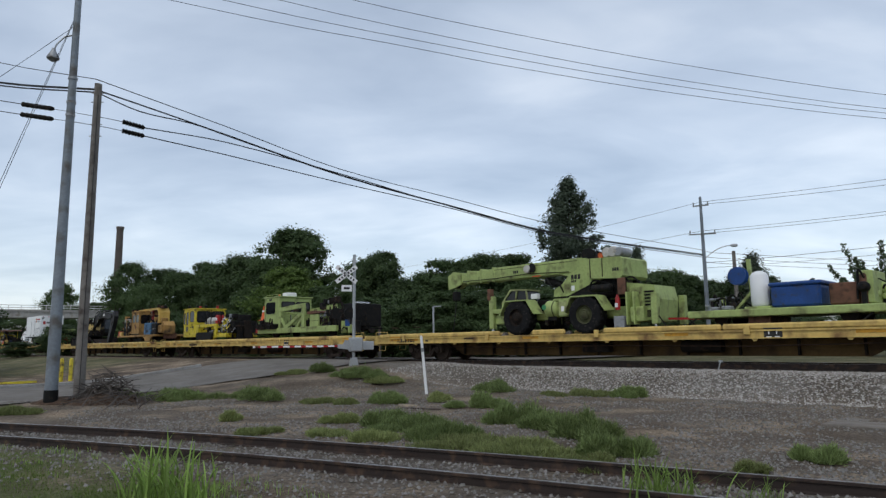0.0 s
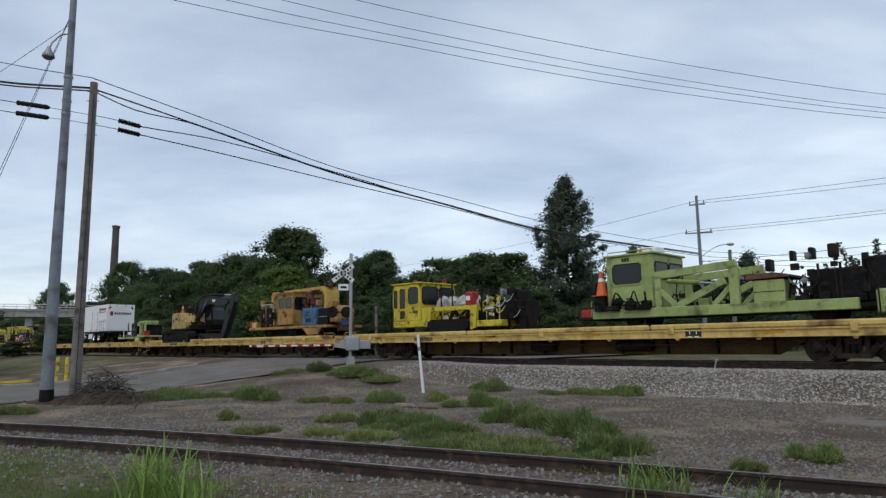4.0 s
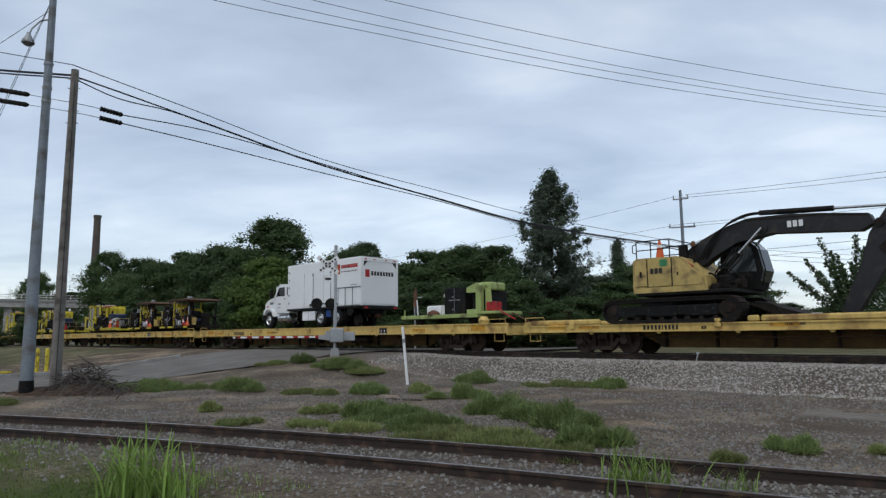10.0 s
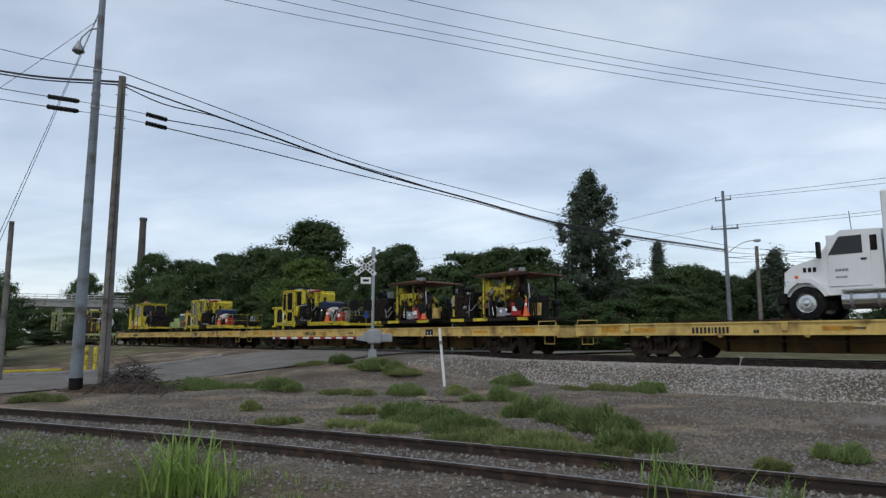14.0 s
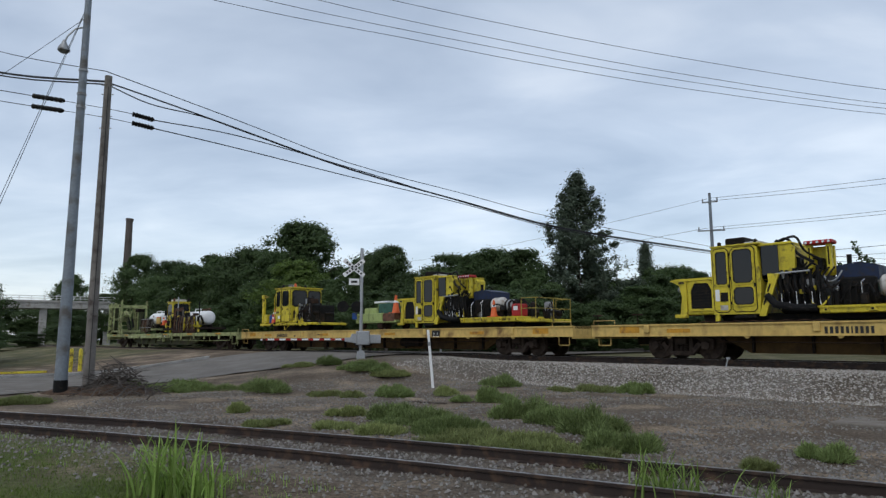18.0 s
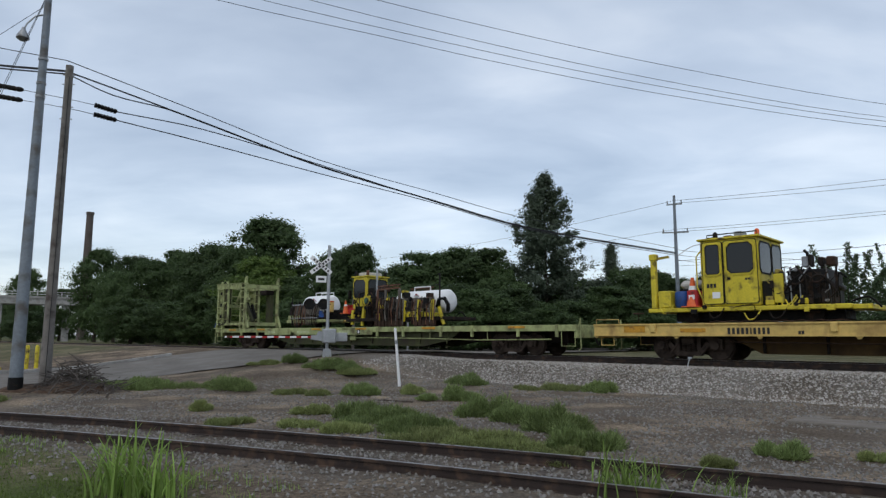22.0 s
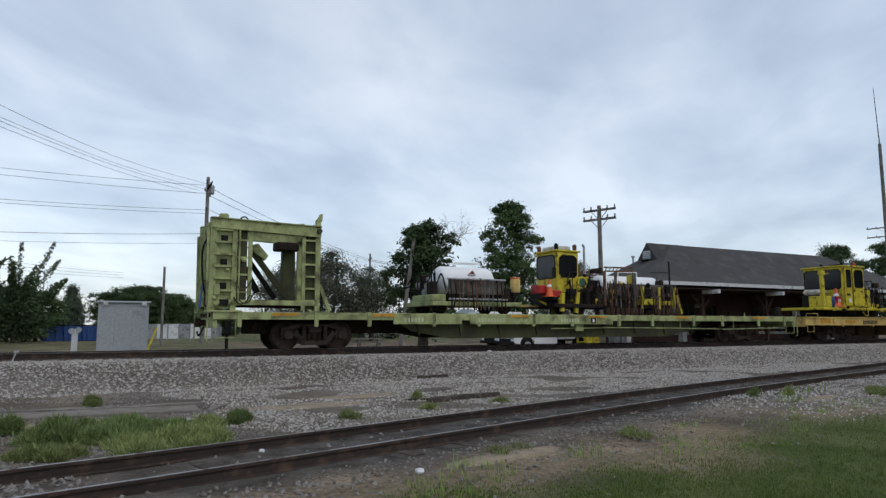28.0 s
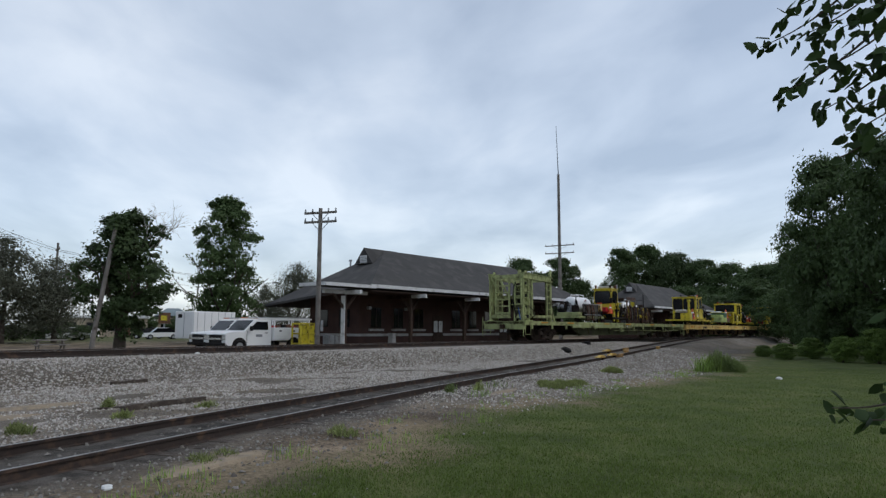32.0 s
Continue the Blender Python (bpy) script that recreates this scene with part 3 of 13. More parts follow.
def wood_pole(label, x, y, z, top, r0=0.17, r1=0.12, arms=(), turn=0.0, name="utility_pole", lean=(0, 0)):
    ob = thing(name, label, "utility pole", pose(x, y, z))
    h = top - z
    b = B().tube([(lean[0] * t, lean[1] * t, h * t - (0.3 if t == 0 else 0)) for t in [i / 8 for i in range(9)]], r0, 12, r1)
    part("shaft", b, M_WOOD, ob, smooth=True)
    c, s = math.cos(radians(turn)), math.sin(radians(turn))
    for za, half in arms:
        f = za / h
        cx, cy = lean[0] * f, lean[1] * f
        part("crossarm", B().beam((cx - c * half, cy - s * half, za), (cx + c * half, cy + s * half, za), 0.1, 0.12), M_WOOD, ob)
        for q in (-0.95, -0.5, 0.5, 0.95):
            part("insulator", B().cyl((cx + c * half * q, cy + s * half * q, za + 0.06), (cx + c * half * q, cy + s * half * q, za + 0.24), 0.05, 0.035, seg=8), M_GREY, ob)
        part("brace", B().beam((cx + c * half * 0.5, cy + s * half * 0.5, za - 0.05), (cx, cy, za - 0.55), 0.03, 0.03).beam((cx - c * half * 0.5, cy - s * half * 0.5, za - 0.05), (cx, cy, za - 0.55), 0.03, 0.03), M_GREY, ob)
    return ob


M_STEELPOLE = paint("blue_grey_pole_paint", (0.20, 0.225, 0.25), 0.5, metal=0.2, var=0.18, scale=0.8, dirt=(0.13, 0.12, 0.11), dirt_amount=0.25)


def cobra_lamp(parent, p, tip, size=0.55):
    """A bracket arm that swings up and out to a street lamp's head."""
    p, tip = Vector(p), Vector(tip)
    pts = [p.lerp(tip, t) + Vector((0, 0, 0.45 * math.sin(math.pi * t * 0.8) * (p - tip).length * 0.35)) for t in [i / 8 for i in range(9)]]
    part("bracket_arm", B().tube(pts, 0.035, 6), M_LGREY, parent)
    d = (tip - p)
    d.z = 0
    d.normalize()
    e = pts[-1]
    part("lamp_head", B().lathe([(0, 0.05), (0.08, 0.1), (size * 0.5, 0.14), (size * 0.9, 0.1), (size, 0.03)], e, d, 10), M_LGREY, parent, smooth=True)


def build_poles():
    ob = thing("street_light", "tall blue-grey steel street light pole with dark foot band", "street light", pose(-11.8, 22.4, -0.12))
    b = B()
    b.cyl((0, 0, -0.3), (0, 0, 14.6), 0.2, 0.1, seg=16)
    part("shaft", b, M_STEELPOLE, ob, smooth=True)
    part("foot_band", B().cyl((0, 0, 0.0), (0, 0, 0.42), 0.215, 0.21, seg=16), M_BLACK, ob, "black painted band at the foot", smooth=True)
    arm = B().tube([(0, 0, 12.55), (-0.32, -0.1, 12.42), (-0.52, -0.2, 12.1), (-0.6, -0.22, 11.85)], 0.03, 8)
    part("lamp_arm", arm, M_LGREY, ob)
    part("lamp_head", B().lathe([(0, 0.05), (0.1, 0.08), (0.3, 0.19), (0.38, 0.2), (0.46, 0.1)], (-0.6, -0.22, 11.95), (0, 0, -1), 12), M_GREY, ob, "grey bell-shaped lamp head", smooth=True)
    for z in (10.05, 9.6, 10.9):
        part("clamp", B().cyl((0, 0, z), (0, 0, z + 0.08), 0.15, seg=12), M_GREY, ob)

    p2 = wood_pole("tall weathered wooden utility pole beside the road", -11.8, 24.2, -0.1, 11.35, 0.19, 0.13, lean=(0.0, 0.0))
    part("ground_wire", B().tube([(0.1, -0.19, 0.1), (0.1, -0.15, 6), (0.08, -0.13, 11)], 0.012, 4), M_WIRE, p2)
    for z in (11.1, 10.75, 9.9, 9.45):
        part("pole_bolt", B().cyl((-0.22, 0, z), (0.22, 0, z), 0.018, seg=6), M_GREY, p2)

    wood_pole("slim wooden pole at the far side of the road", *pol(32.6, 34).xy, -0.1, 6.6, 0.13, 0.1)

    rp = thing("street_light", "grey steel utility pole with crossarms and a street lamp", "street light", pose(*pol(-23.8, 55).xy, 0.5))
    part("shaft", B().cyl((0, 0, -0.3), (0, 0, 12.3), 0.19, 0.1, seg=12), M_STEELPOLE, rp, smooth=True)
    for z, h in ((11.6, 0.5), (9.35, 0.95)):
        part("crossarm", B().beam((-h, 0.3, z), (h, -0.3, z), 0.1, 0.1), M_GREY, rp)
        for q in (-0.9, 0.9):
            part("insulator", B().cyl((h * q, -0.3 * q, z + 0.05), (h * q, -0.3 * q, z + 0.3), 0.05, seg=8), M_GREY, rp)
    cobra_lamp(rp, (0, 0, 7.4), (2.0, -0.3, 8.2))

    wood_pole("dark wooden utility pole behind the railway", *pol(-26.0, 56).xy, 0.5, 8.5, 0.17, 0.13)
    x = pol(-55.9, 58.6)
    xp = wood_pole("tall wooden utility pole with crossarms where many wires meet", x.x, x.y, 0.5, 14.2, 0.2, 0.14, arms=((12.35, 1.45), (13.35, 0.6), (11.1, 0.6)), turn=25)
    part("transformer", B().lathe([(0, 0.2), (0.04, 0.24), (0.7, 0.24), (0.78, 0.15)], (0.38, -0.1, 12.3), (0, 0, 1), 14), M_GREY, xp, "grey pole-top transformer", smooth=True)
    for k in range(4):
        part("cutout", B().cyl((-0.35 + 0.2 * k, -0.15, 12.4 + 0.2 * k), (-0.3 + 0.2 * k, -0.2, 12.85 + 0.2 * k), 0.05, seg=8), M_BLACK, xp)
    p = pol(-52.9, 44)
    wood_pole("slim grey pole beside the equipment cabinet", p.x, p.y, 0.5, 5.3, 0.09, 0.07)
    p = pol(-69.35, 92)
    wood_pole("distant utility pole with one crossarm", p.x, p.y, 0.5, 11.7, 0.16, 0.12, arms=((10.4, 1.3),), turn=30)
    p = pol(-72.0, 47)
    wood_pole("dark leaning wooden pole beside a tree", p.x, p.y, 0.5, 7.9, 0.15, 0.12, lean=(0.25, -0.9))
    p = pol(-88.97, 37.6)
    tpl = wood_pole("wooden telegraph pole with two crossarms beside the depot", p.x, p.y, 0.45, 8.3, 0.15, 0.11, arms=((7.6, 1.0), (7.08, 1.0)), turn=62)
    part("junction_box", B().box(-0.16, 0.16, -0.3, -0.16, 1.0, 1.6, 0.02), M_GREY, tpl)
    p = pol(-109.5, 88)
    ms = wood_pole("tall dark pole with crossarms and a long whip antenna", p.x, p.y, 0.5, 22.0, 0.26, 0.16, arms=((12.0, 2.0), (11.0, 2.0)), turn=50, name="antenna_pole")
    part("whip_antenna", B().cyl((0, 0, 21.4), (0.3, 0.1, 28.2), 0.06, 0.025, seg=6), M_BLACK, ms)
    p = pol(19.6, 130)
    q = thing("street_light", "distant street light above the trees", "street light", pose(p.x, p.y, 0.3))
    part("shaft", B().cyl((0, 0, -0.3), (0, 0, 14.6), 0.16, 0.1, seg=8), M_LGREY, q)
    cobra_lamp(q, (0, 0, 14.4), (-1.9, 0, 15.3), 0.8)
    p = pol(-44.7, 95)
    q = thing("street_light", "distant street light on a slim pole", "street light", pose(p.x, p.y, 0.4))
    part("shaft", B().cyl((0, 0, -0.3), (0, 0, 8.2), 0.12, 0.08, seg=8), M_LGREY, q)
    cobra_lamp(q, (0, 0, 8.1), (1.2, 0, 8.4), 0.6)

    # wires: each given by the bearings and slopes at which it hangs, in the upright plane between its poles
    A = Vector((-11.8, 24.2, 0))
    rpole = pol(-23.8, 55)
    xt = Vector((x.x, x.y, 0))

    def along(p, q, az, tn):
        """The point of the plane through p and q that lies at a bearing and a slope from the eye."""
        d = (q - p).to_2d()
        e = pol(az, 1.0).to_2d()
        k = (p.x * d.y - p.y * d.x) / (e.x * d.y - e.y * d.x)
        return Vector((e.x * k, e.y * k, 1.6 + tn * k))

    def hung(p, q, rows, r, label):
        pts = [along(p, q, az, tn) for az, tn in rows]
        out = []
        for i in range(len(pts) - 1):
            a, b = pts[max(0, i - 1)], pts[i]
            c, d = pts[i + 1], pts[min(len(pts) - 1, i + 2)]
            m1 = (c - a) * ((c - b).length / max(0.01, (c - a).length))
            m2 = (d - b) * ((c - b).length / max(0.01, (d - b).length))
            for t in (0, 0.25, 0.5, 0.75):
                out.append((2 * t**3 - 3 * t**2 + 1) * b + (t**3 - 2 * t**2 + t) * m1 + (3 * t**2 - 2 * t**3) * c + (t**3 - t**2) * m2)
        out.append(pts[-1])
        return solid("overhead_wire", B().tube(out, r, 4), M_WIRE, label, "cable", group="overhead wires")
    lab = "thick black bundle of overhead cable"
    thin = "black wire strung between two poles"
    hung(A, rpole, [(26.2, .369), (16.2, .322), (6.6, .266), (-3.2, .221), (-11.2, .180), (-23.8, .127)], 0.018, thin)
    hung(A, rpole, [(26.2, .354), (22.7, .340), (16.1, .309), (6.6, .257), (-3.2, .209), (-11.7, .165), (-23.8, .121)], 0.03, lab)
    hung(A, rpole, [(26.2, .351), (22.9, .331), (19.0, .322), (16.1, .308), (6.6, .256), (-3.2, .208), (-11.7, .164), (-23.8, .120)], 0.024, lab)
    hung(A, rpole, [(22.5, .308), (16.1, .298), (6.6, .259), (-3.2, .2075), (-11.7, .163), (-23.8, .119)], 0.022, thin)
    hung(A, rpole, [(22.5, .296), (16.1, .279), (6.6, .245), (-3.2, .205), (-11.7, .161), (-23.8, .117)], 0.022, thin)
    lft = pol(41, 36)
    for z0, t0, r in ((0.369, 0.376, 0.016), (0.354, 0.338, 0.045), (0.35, 0.334, 0.03)):
        hung(lft, A, [(41, t0), (32.4, (z0 + t0) / 2 - 0.004), (26.2, z0)], r, thin if r < 0.02 else lab)
    for tl, t1, t2 in ((0.318, 0.316, 0.309), (0.304, 0.303, 0.297)):
        hung(lft, A, [(41, tl), (34, tl), (30.9, tl)], 0.018, thin)
        hung(lft, A, [(28.9, tl), (27.5, t1 + 0.001), (26.2, t1)], 0.012, "short jumper wire at a pole")
        hung(A, rpole, [(26.2, t1), (25.2, t1 - 0.001), (24.1, t1 - 0.003)], 0.012, "short jumper wire at a pole")
        for p, q in ((along(lft, A, 30.9, tl), along(lft, A, 28.9, tl)), (along(A, rpole, 24.1, t1 - 0.003), along(A, rpole, 22.5, t2 - 0.001))):
            solid("strain_insulator", insulator(p, q), M_BLACK, "dark ribbed strain insulator in an overhead wire", "insulator", group="strain insulators")
    wood_pole("tall wooden utility pole across the road", lft.x, lft.y, -0.1, 15.4, 0.19, 0.13, arms=((14.6, 1.0),), turn=40)
    lamp_top = Vector((-11.8, 22.4, 13.2))
    for dx in (0.0, 0.35):
        foot = pol(36.3 + dx, 25.2, -0.15)
        solid("guy_wire", B().tube([lamp_top + Vector((0, 0, 0.2 * dx)), lamp_top.lerp(foot, 0.5), foot], 0.009, 4), M_WIRE, "thin steel guy wire of a street light", "cable", group="guy wires")
    wire("overhead_wire", lamp_top - Vector((0, 0, 0.4)), Vector((lft.x, lft.y, 8.2)), 0.1, 0.009, "thin wire strung to a street light")
    # lines that cross high overhead to the tall pole
    for k, rows in enumerate(([(34, .505), (21, .506), (11.7, .493), (1.7, .470), (-8.5, .430), (-22.7, .360), (-37, .279), (-48.8, .215), (-55, .190)],
                              [(34, .54), (17, .520), (-8.5, .444), (-22.8, .371), (-37.1, .286), (-48.8, .221), (-55.2, .195)],
                              [(34, .56), (12.2, .532), (-8.5, .458), (-22.8, .381), (-37.1, .292), (-48.8, .225), (-55.5, .198)],
                              [(34, .575), (5.8, .543), (-8.6, .485), (-22.9, .405), (-37.2, .310), (-48.8, .234), (-55.8, .205)])):
        hung(pol(10, 26 + 0.3 * k), xt + Vector((0.3 * k, 0.2 * k, 0)), rows, 0.012, "thin wire high over the railway")
    for k, (za, zb) in enumerate(((12.4, 13.5), (12.2, 12.8), (10.1, 11.4), (9.9, 11.1))):
        wire("overhead_wire", Vector((rpole.x, rpole.y, za)), xt + Vector((0, 0, zb)), 0.35, 0.016, "thin wire between two poles")
    wire("overhead_wire", Vector((rpole.x, rpole.y, 7.2)), xt + Vector((0, 0, 8.6)), 0.4, 0.014, "thin wire between two poles")
    wire("overhead_wire", Vector((rpole.x, rpole.y, 7.6)), xt + Vector((0, 0, 9.4)), 0.4, 0.02, "thin wire between two poles")
    w3 = pol(-26.0, 56)
    for dz in (8.3, 7.9, 7.5):
        wire("overhead_wire", Vector((rpole.x, rpole.y, dz + 0.2)), Vector((w3.x, w3.y, dz)), 0.05, 0.018, "black cable between two poles")
        wire("overhead_wire", Vector((w3.x, w3.y, dz)), pol(-50, 120, dz + 2.2), 0.6, 0.018, "black cable running off behind trees")
    far = pol(6, 120)
    for za, zb in ((12.4, 14.5), (10.1, 13.5)):
        wire("overhead_wire", Vector((rpole.x, rpole.y, za)), Vector((far.x, far.y, zb)), 1.0, 0.014, "thin wire running to a far pole")
    d4 = pol(-69.35, 92)
    for za, zb in ((13.4, 10.9), (12.7, 10.7), (11.5, 9.0)):
        wire("overhead_wire", xt + Vector((0, 0, za)), Vector((d4.x, d4.y, zb)), 0.5, 0.02, "thin wire running to a far pole")
        wire("overhead_wire", Vector((d4.x, d4.y, zb)), pol(-86, 150, zb + 0.5), 0.8, 0.025, "thin wire running on behind the trees")


build_poles()


# ---- level crossing signal, posts and bollards ----
def build_crossing():
    p = pol(5.35, 31.5)
    ob = thing("crossing_signal", "railway crossing signal with crossbuck, lights and lowered striped gate", "crossing signal", pose(p.x, p.y, 0.55, 0, 0, 12))
    part("mast", B().cyl((0, 0, 0), (0, 0, 5.3), 0.075, seg=12), M_LGREY, ob, smooth=True)
    part("base", B().prism([(-0.22, 0), (0.22, 0), (0.14, 0.5), (-0.14, 0.5)], -0.2, 0.2), M_LGREY, ob)
    for a in (-38, 38):
        part("crossbuck_blade", B().box(-0.6, 0.6, -0.14, -0.11, -0.1, 0.1, m=pose(-0.38, 0, 4.35, 0, a, 0)), M_WHITE, ob, "white crossbuck blade")
        t = B()
        for k in (-0.4, -0.25, -0.1, 0.12, 0.27, 0.42):
            t.box(k - 0.04, k + 0.04, -0.15, -0.141, -0.05, 0.05, m=pose(-0.38, 0, 4.35, 0, a, 0))
        part("blade_lettering", t, M_INK, ob)
    part("track_count_sign", B().box(-0.6, -0.12, -0.13, -0.1, 3.55, 3.85), M_WHITE, ob, "small white sign below the crossbuck")
    part("track_count_lettering", B().box(-0.5, -0.22, -0.14, -0.131, 3.65, 3.75), M_INK, ob)
    part("lamp_bracket", B().beam((-0.95, 0, 2.55), (0.12, 0, 2.55), 0.05, 0.06), M_BLACK, ob)
    for x in (-0.85, -0.2):
        part("warning_light", B().cyl((x, -0.05, 2.55), (x, 0.1, 2.55), 0.26, seg=18).cyl((x, 0.1, 2.6), (x, 0.36, 2.62), 0.17, 0.15, seg=12), M_BLACK, ob, "black round warning light with hood", smooth=True)
    part("blue_sign", B().box(-0.42, -0.2, -0.1, -0.08, 1.95, 2.25), M_BLUE, ob, "small blue sign")
    part("gate_mechanism", B().box(-0.22, 0.38, -0.28, 0.22, 0.78, 1.42, 0.04), M_LGREY, ob, "grey gate mechanism box")
    part("counterweight", B().box(0.4, 0.95, 0.1, 0.18, 0.85, 1.25, 0.02), M_LGREY, ob)
    part("gate_arm_root", B().prism([(-0.75, 0.94), (-0.2, 0.86), (-0.2, 1.3), (-0.42, 1.3), (-0.5, 1.12), (-0.75, 1.12)], -0.1, 0.0), M_LGREY, ob)
    arm = part("gate_arm", B().box(-4.5, -0.3, -0.06, -0.02, 1.0, 1.08), M_WHITE, ob, "white gate arm with red stripes")
    for k in range(8):
        part("red_stripe", B().box(-4.4 + k * 0.5, -4.18 + k * 0.5, -0.066, -0.014, 0.997, 1.083), M_RED, arm)
    part("cable", B().tube([(-0.15, -0.1, 0.8), (-0.12, -0.12, 0.35), (-0.05, 0, 0.1)], 0.025, 6), M_BLACK, ob)
    for az, d, h, lab, thin in ((-1.4, 39, 3.3, "slim grey post with a short arm behind the railway", True), (3.2, 41, 3.4, "grey wooden post behind the railway", False)):
        p = pol(az, d)
        q = thing("post", lab, "post", pose(p.x, p.y, 0.5))
        part("shaft", B().cyl((0, 0, -0.2), (0, 0, h), 0.055 if thin else 0.09, seg=8), M_LGREY if thin else M_WOOD, q)
        if thin:
            part("arm", B().beam((0, 0, h), (0.45, 0, h + 0.02), 0.05, 0.05), M_LGREY, q)
            part("foot", B().cyl((0, 0, 0), (0, 0, 0.25), 0.14, seg=10), M_LGREY, q)
    p = pol(-0.72, 23.2)
    q = thing("marker_post", "leaning white marker post in gravel", "marker post", pose(p.x, p.y, 0.12, 0, -5, 0))
    part("shaft", B().cyl((0, 0, -0.3), (0, 0, 1.75), 0.05, 0.045, seg=10), M_WHITE, q, smooth=True)
    part("cap", B().cyl((0, 0, 1.75), (0, 0, 1.8), 0.05, 0.03, seg=10), M_WHITE, q)
    part("band", B().cyl((0, 0, 1.25), (0, 0, 1.38), 0.053, 0.052, seg=10), M_GREY, q)
    for s, o in ((-40.6, 10.5), (-40.2, 10.85)):
        q = solid("bollard", B().lathe([(-0.2, 0.1), (1.0, 0.1), (1.07, 0.07), (1.1, 0.02)], (0, 0, 0), (0, 0, 1), 12), M_YELB, "yellow painted steel bollard beside the road", "bollard", group="bollards", smooth=True)
        q.matrix_basis = tp(s, o, 0.03)
    # small white relay posts and track bond markers between the rails
    rnd = random.Random(8)
    for s, o in ((-9.5, 21.2), (-2.0, 21.3), (6.3, 27.2)):
        q = thing("switch_marker", "small grey marker on a short leaning stake by the rail", "marker", tp(s, o, 0.62, 10))
        part("stake", B().beam((0, 0, -0.1), (0.14, 0, 0.36), 0.03, 0.03), M_LGREY, q)
        part("plate", B().box(0.08, 0.2, -0.02, 0.0, 0.32, 0.38), M_LGREY, q)


build_crossing()

# ---- trees ----
def leaf_mat(name, col, var=0.4):
    mt = bpy.data.materials.new(name)
    mt.use_nodes = True
    nt = mt.node_tree
    N, L = nt.nodes.new, nt.links.new
    p = nt.nodes["Principled BSDF"]
    p.inputs["Roughness"].default_value = 0.65
    p.inputs["Specular IOR Level"].default_value = 0.25
    geo, info = N("ShaderNodeNewGeometry"), N("ShaderNodeObjectInfo")
    r = N("ShaderNodeValToRGB")
    e = r.color_ramp.elements
    e[0].color = (*[c * (1 - var) for c in col], 1)
    e[1].color = (*[min(1, c * (1 + var)) for c in col], 1)
    L(geo.outputs["Random Per Island"], r.inputs[0])
    h = N("ShaderNodeHueSaturation")
    mr = N("ShaderNodeMapRange")
    mr.inputs[3].default_value, mr.inputs[4].default_value = 0.8, 1.25
    L(info.outputs["Random"], mr.inputs[0])
    L(mr.outputs[0], h.inputs["Value"])
    L(r.outputs[0], h.inputs["Color"])
    L(h.outputs[0], p.inputs["Base Color"])
    tr, mx = N("ShaderNodeBsdfTranslucent"), N("ShaderNodeMixShader")
    L(h.outputs[0], tr.inputs["Color"])
    mx.inputs[0].default_value = 0.3
    L(p.outputs[0], mx.inputs[1])
    L(tr.outputs[0], mx.inputs[2])
    L(mx.outputs[0], nt.nodes["Material Output"].inputs["Surface"])
    return mt


LEAF = leaf_mat("dark_green_leaves", (0.060, 0.094, 0.033), 0.3)
LEAF_L = leaf_mat("light_green_leaves", (0.115, 0.175, 0.038), 0.3)
LEAF_Y = leaf_mat("dull_green_shoots", (0.072, 0.108, 0.048), 0.35)
LEAF_G = leaf_mat("grey_green_leaves", (0.098, 0.104, 0.072))
LEAF_W = leaf_mat("weed_leaves", (0.165, 0.215, 0.075), 0.4)
LEAF_M = leaf_mat("pale_mat_grass", (0.215, 0.245, 0.090), 0.4)
NEEDLE = leaf_mat("dark_conifer_needles", (0.082, 0.108, 0.070), 0.3)
GRASSY = leaf_mat("tall_grass_blades", (0.19, 0.28, 0.062))
DRY = leaf_mat("lawn_grass_blades", (0.098, 0.140, 0.030), 0.25)


def leaves_mesh(name, centers, size, rng, material, aspect=1.7, out=None):
    """One small pointed leaf at each centre, turned at random or, with out, lying across that direction."""
    n = len(centers)
    c = np.asarray(centers, float)
    sz = size * rng.uniform(0.6, 1.35, n)
    d = rng.normal(size=(n, 3))
    d[:, 2] *= 0.6
    d /= np.linalg.norm(d, axis=1)[:, None]
    e = rng.normal(size=(n, 3))
    if out is not None:
        nr = np.asarray(out, float) + rng.normal(size=(n, 3)) * 0.42 + np.array([0, 0, 0.35])
        nr /= np.linalg.norm(nr, axis=1)[:, None]
        d -= (d * nr).sum(1)[:, None] * nr
        d /= np.linalg.norm(d, axis=1)[:, None]
        e = np.cross(nr, d)
    e -= (e * d).sum(1)[:, None] * d
    e /= np.linalg.norm(e, axis=1)[:, None]
    a = d * (sz * aspect * 0.5)[:, None]
    b = e * (sz * 0.5)[:, None]
    v = np.stack([c - a * 1.15, c + a * 0.7 + b * 1.2, c + a * 0.7 - b * 1.2], 1).reshape(-1, 3)
    me = bpy.data.meshes.new(name)
    me.vertices.add(3 * n)
    me.vertices.foreach_set("co", v.ravel())
    me.loops.add(3 * n)
    me.loops.foreach_set("vertex_index", np.arange(3 * n))
    me.polygons.add(n)
    me.polygons.foreach_set("loop_start", np.arange(n) * 3)
    me.update(calc_edges=True)
    me.materials.append(material)
    return me


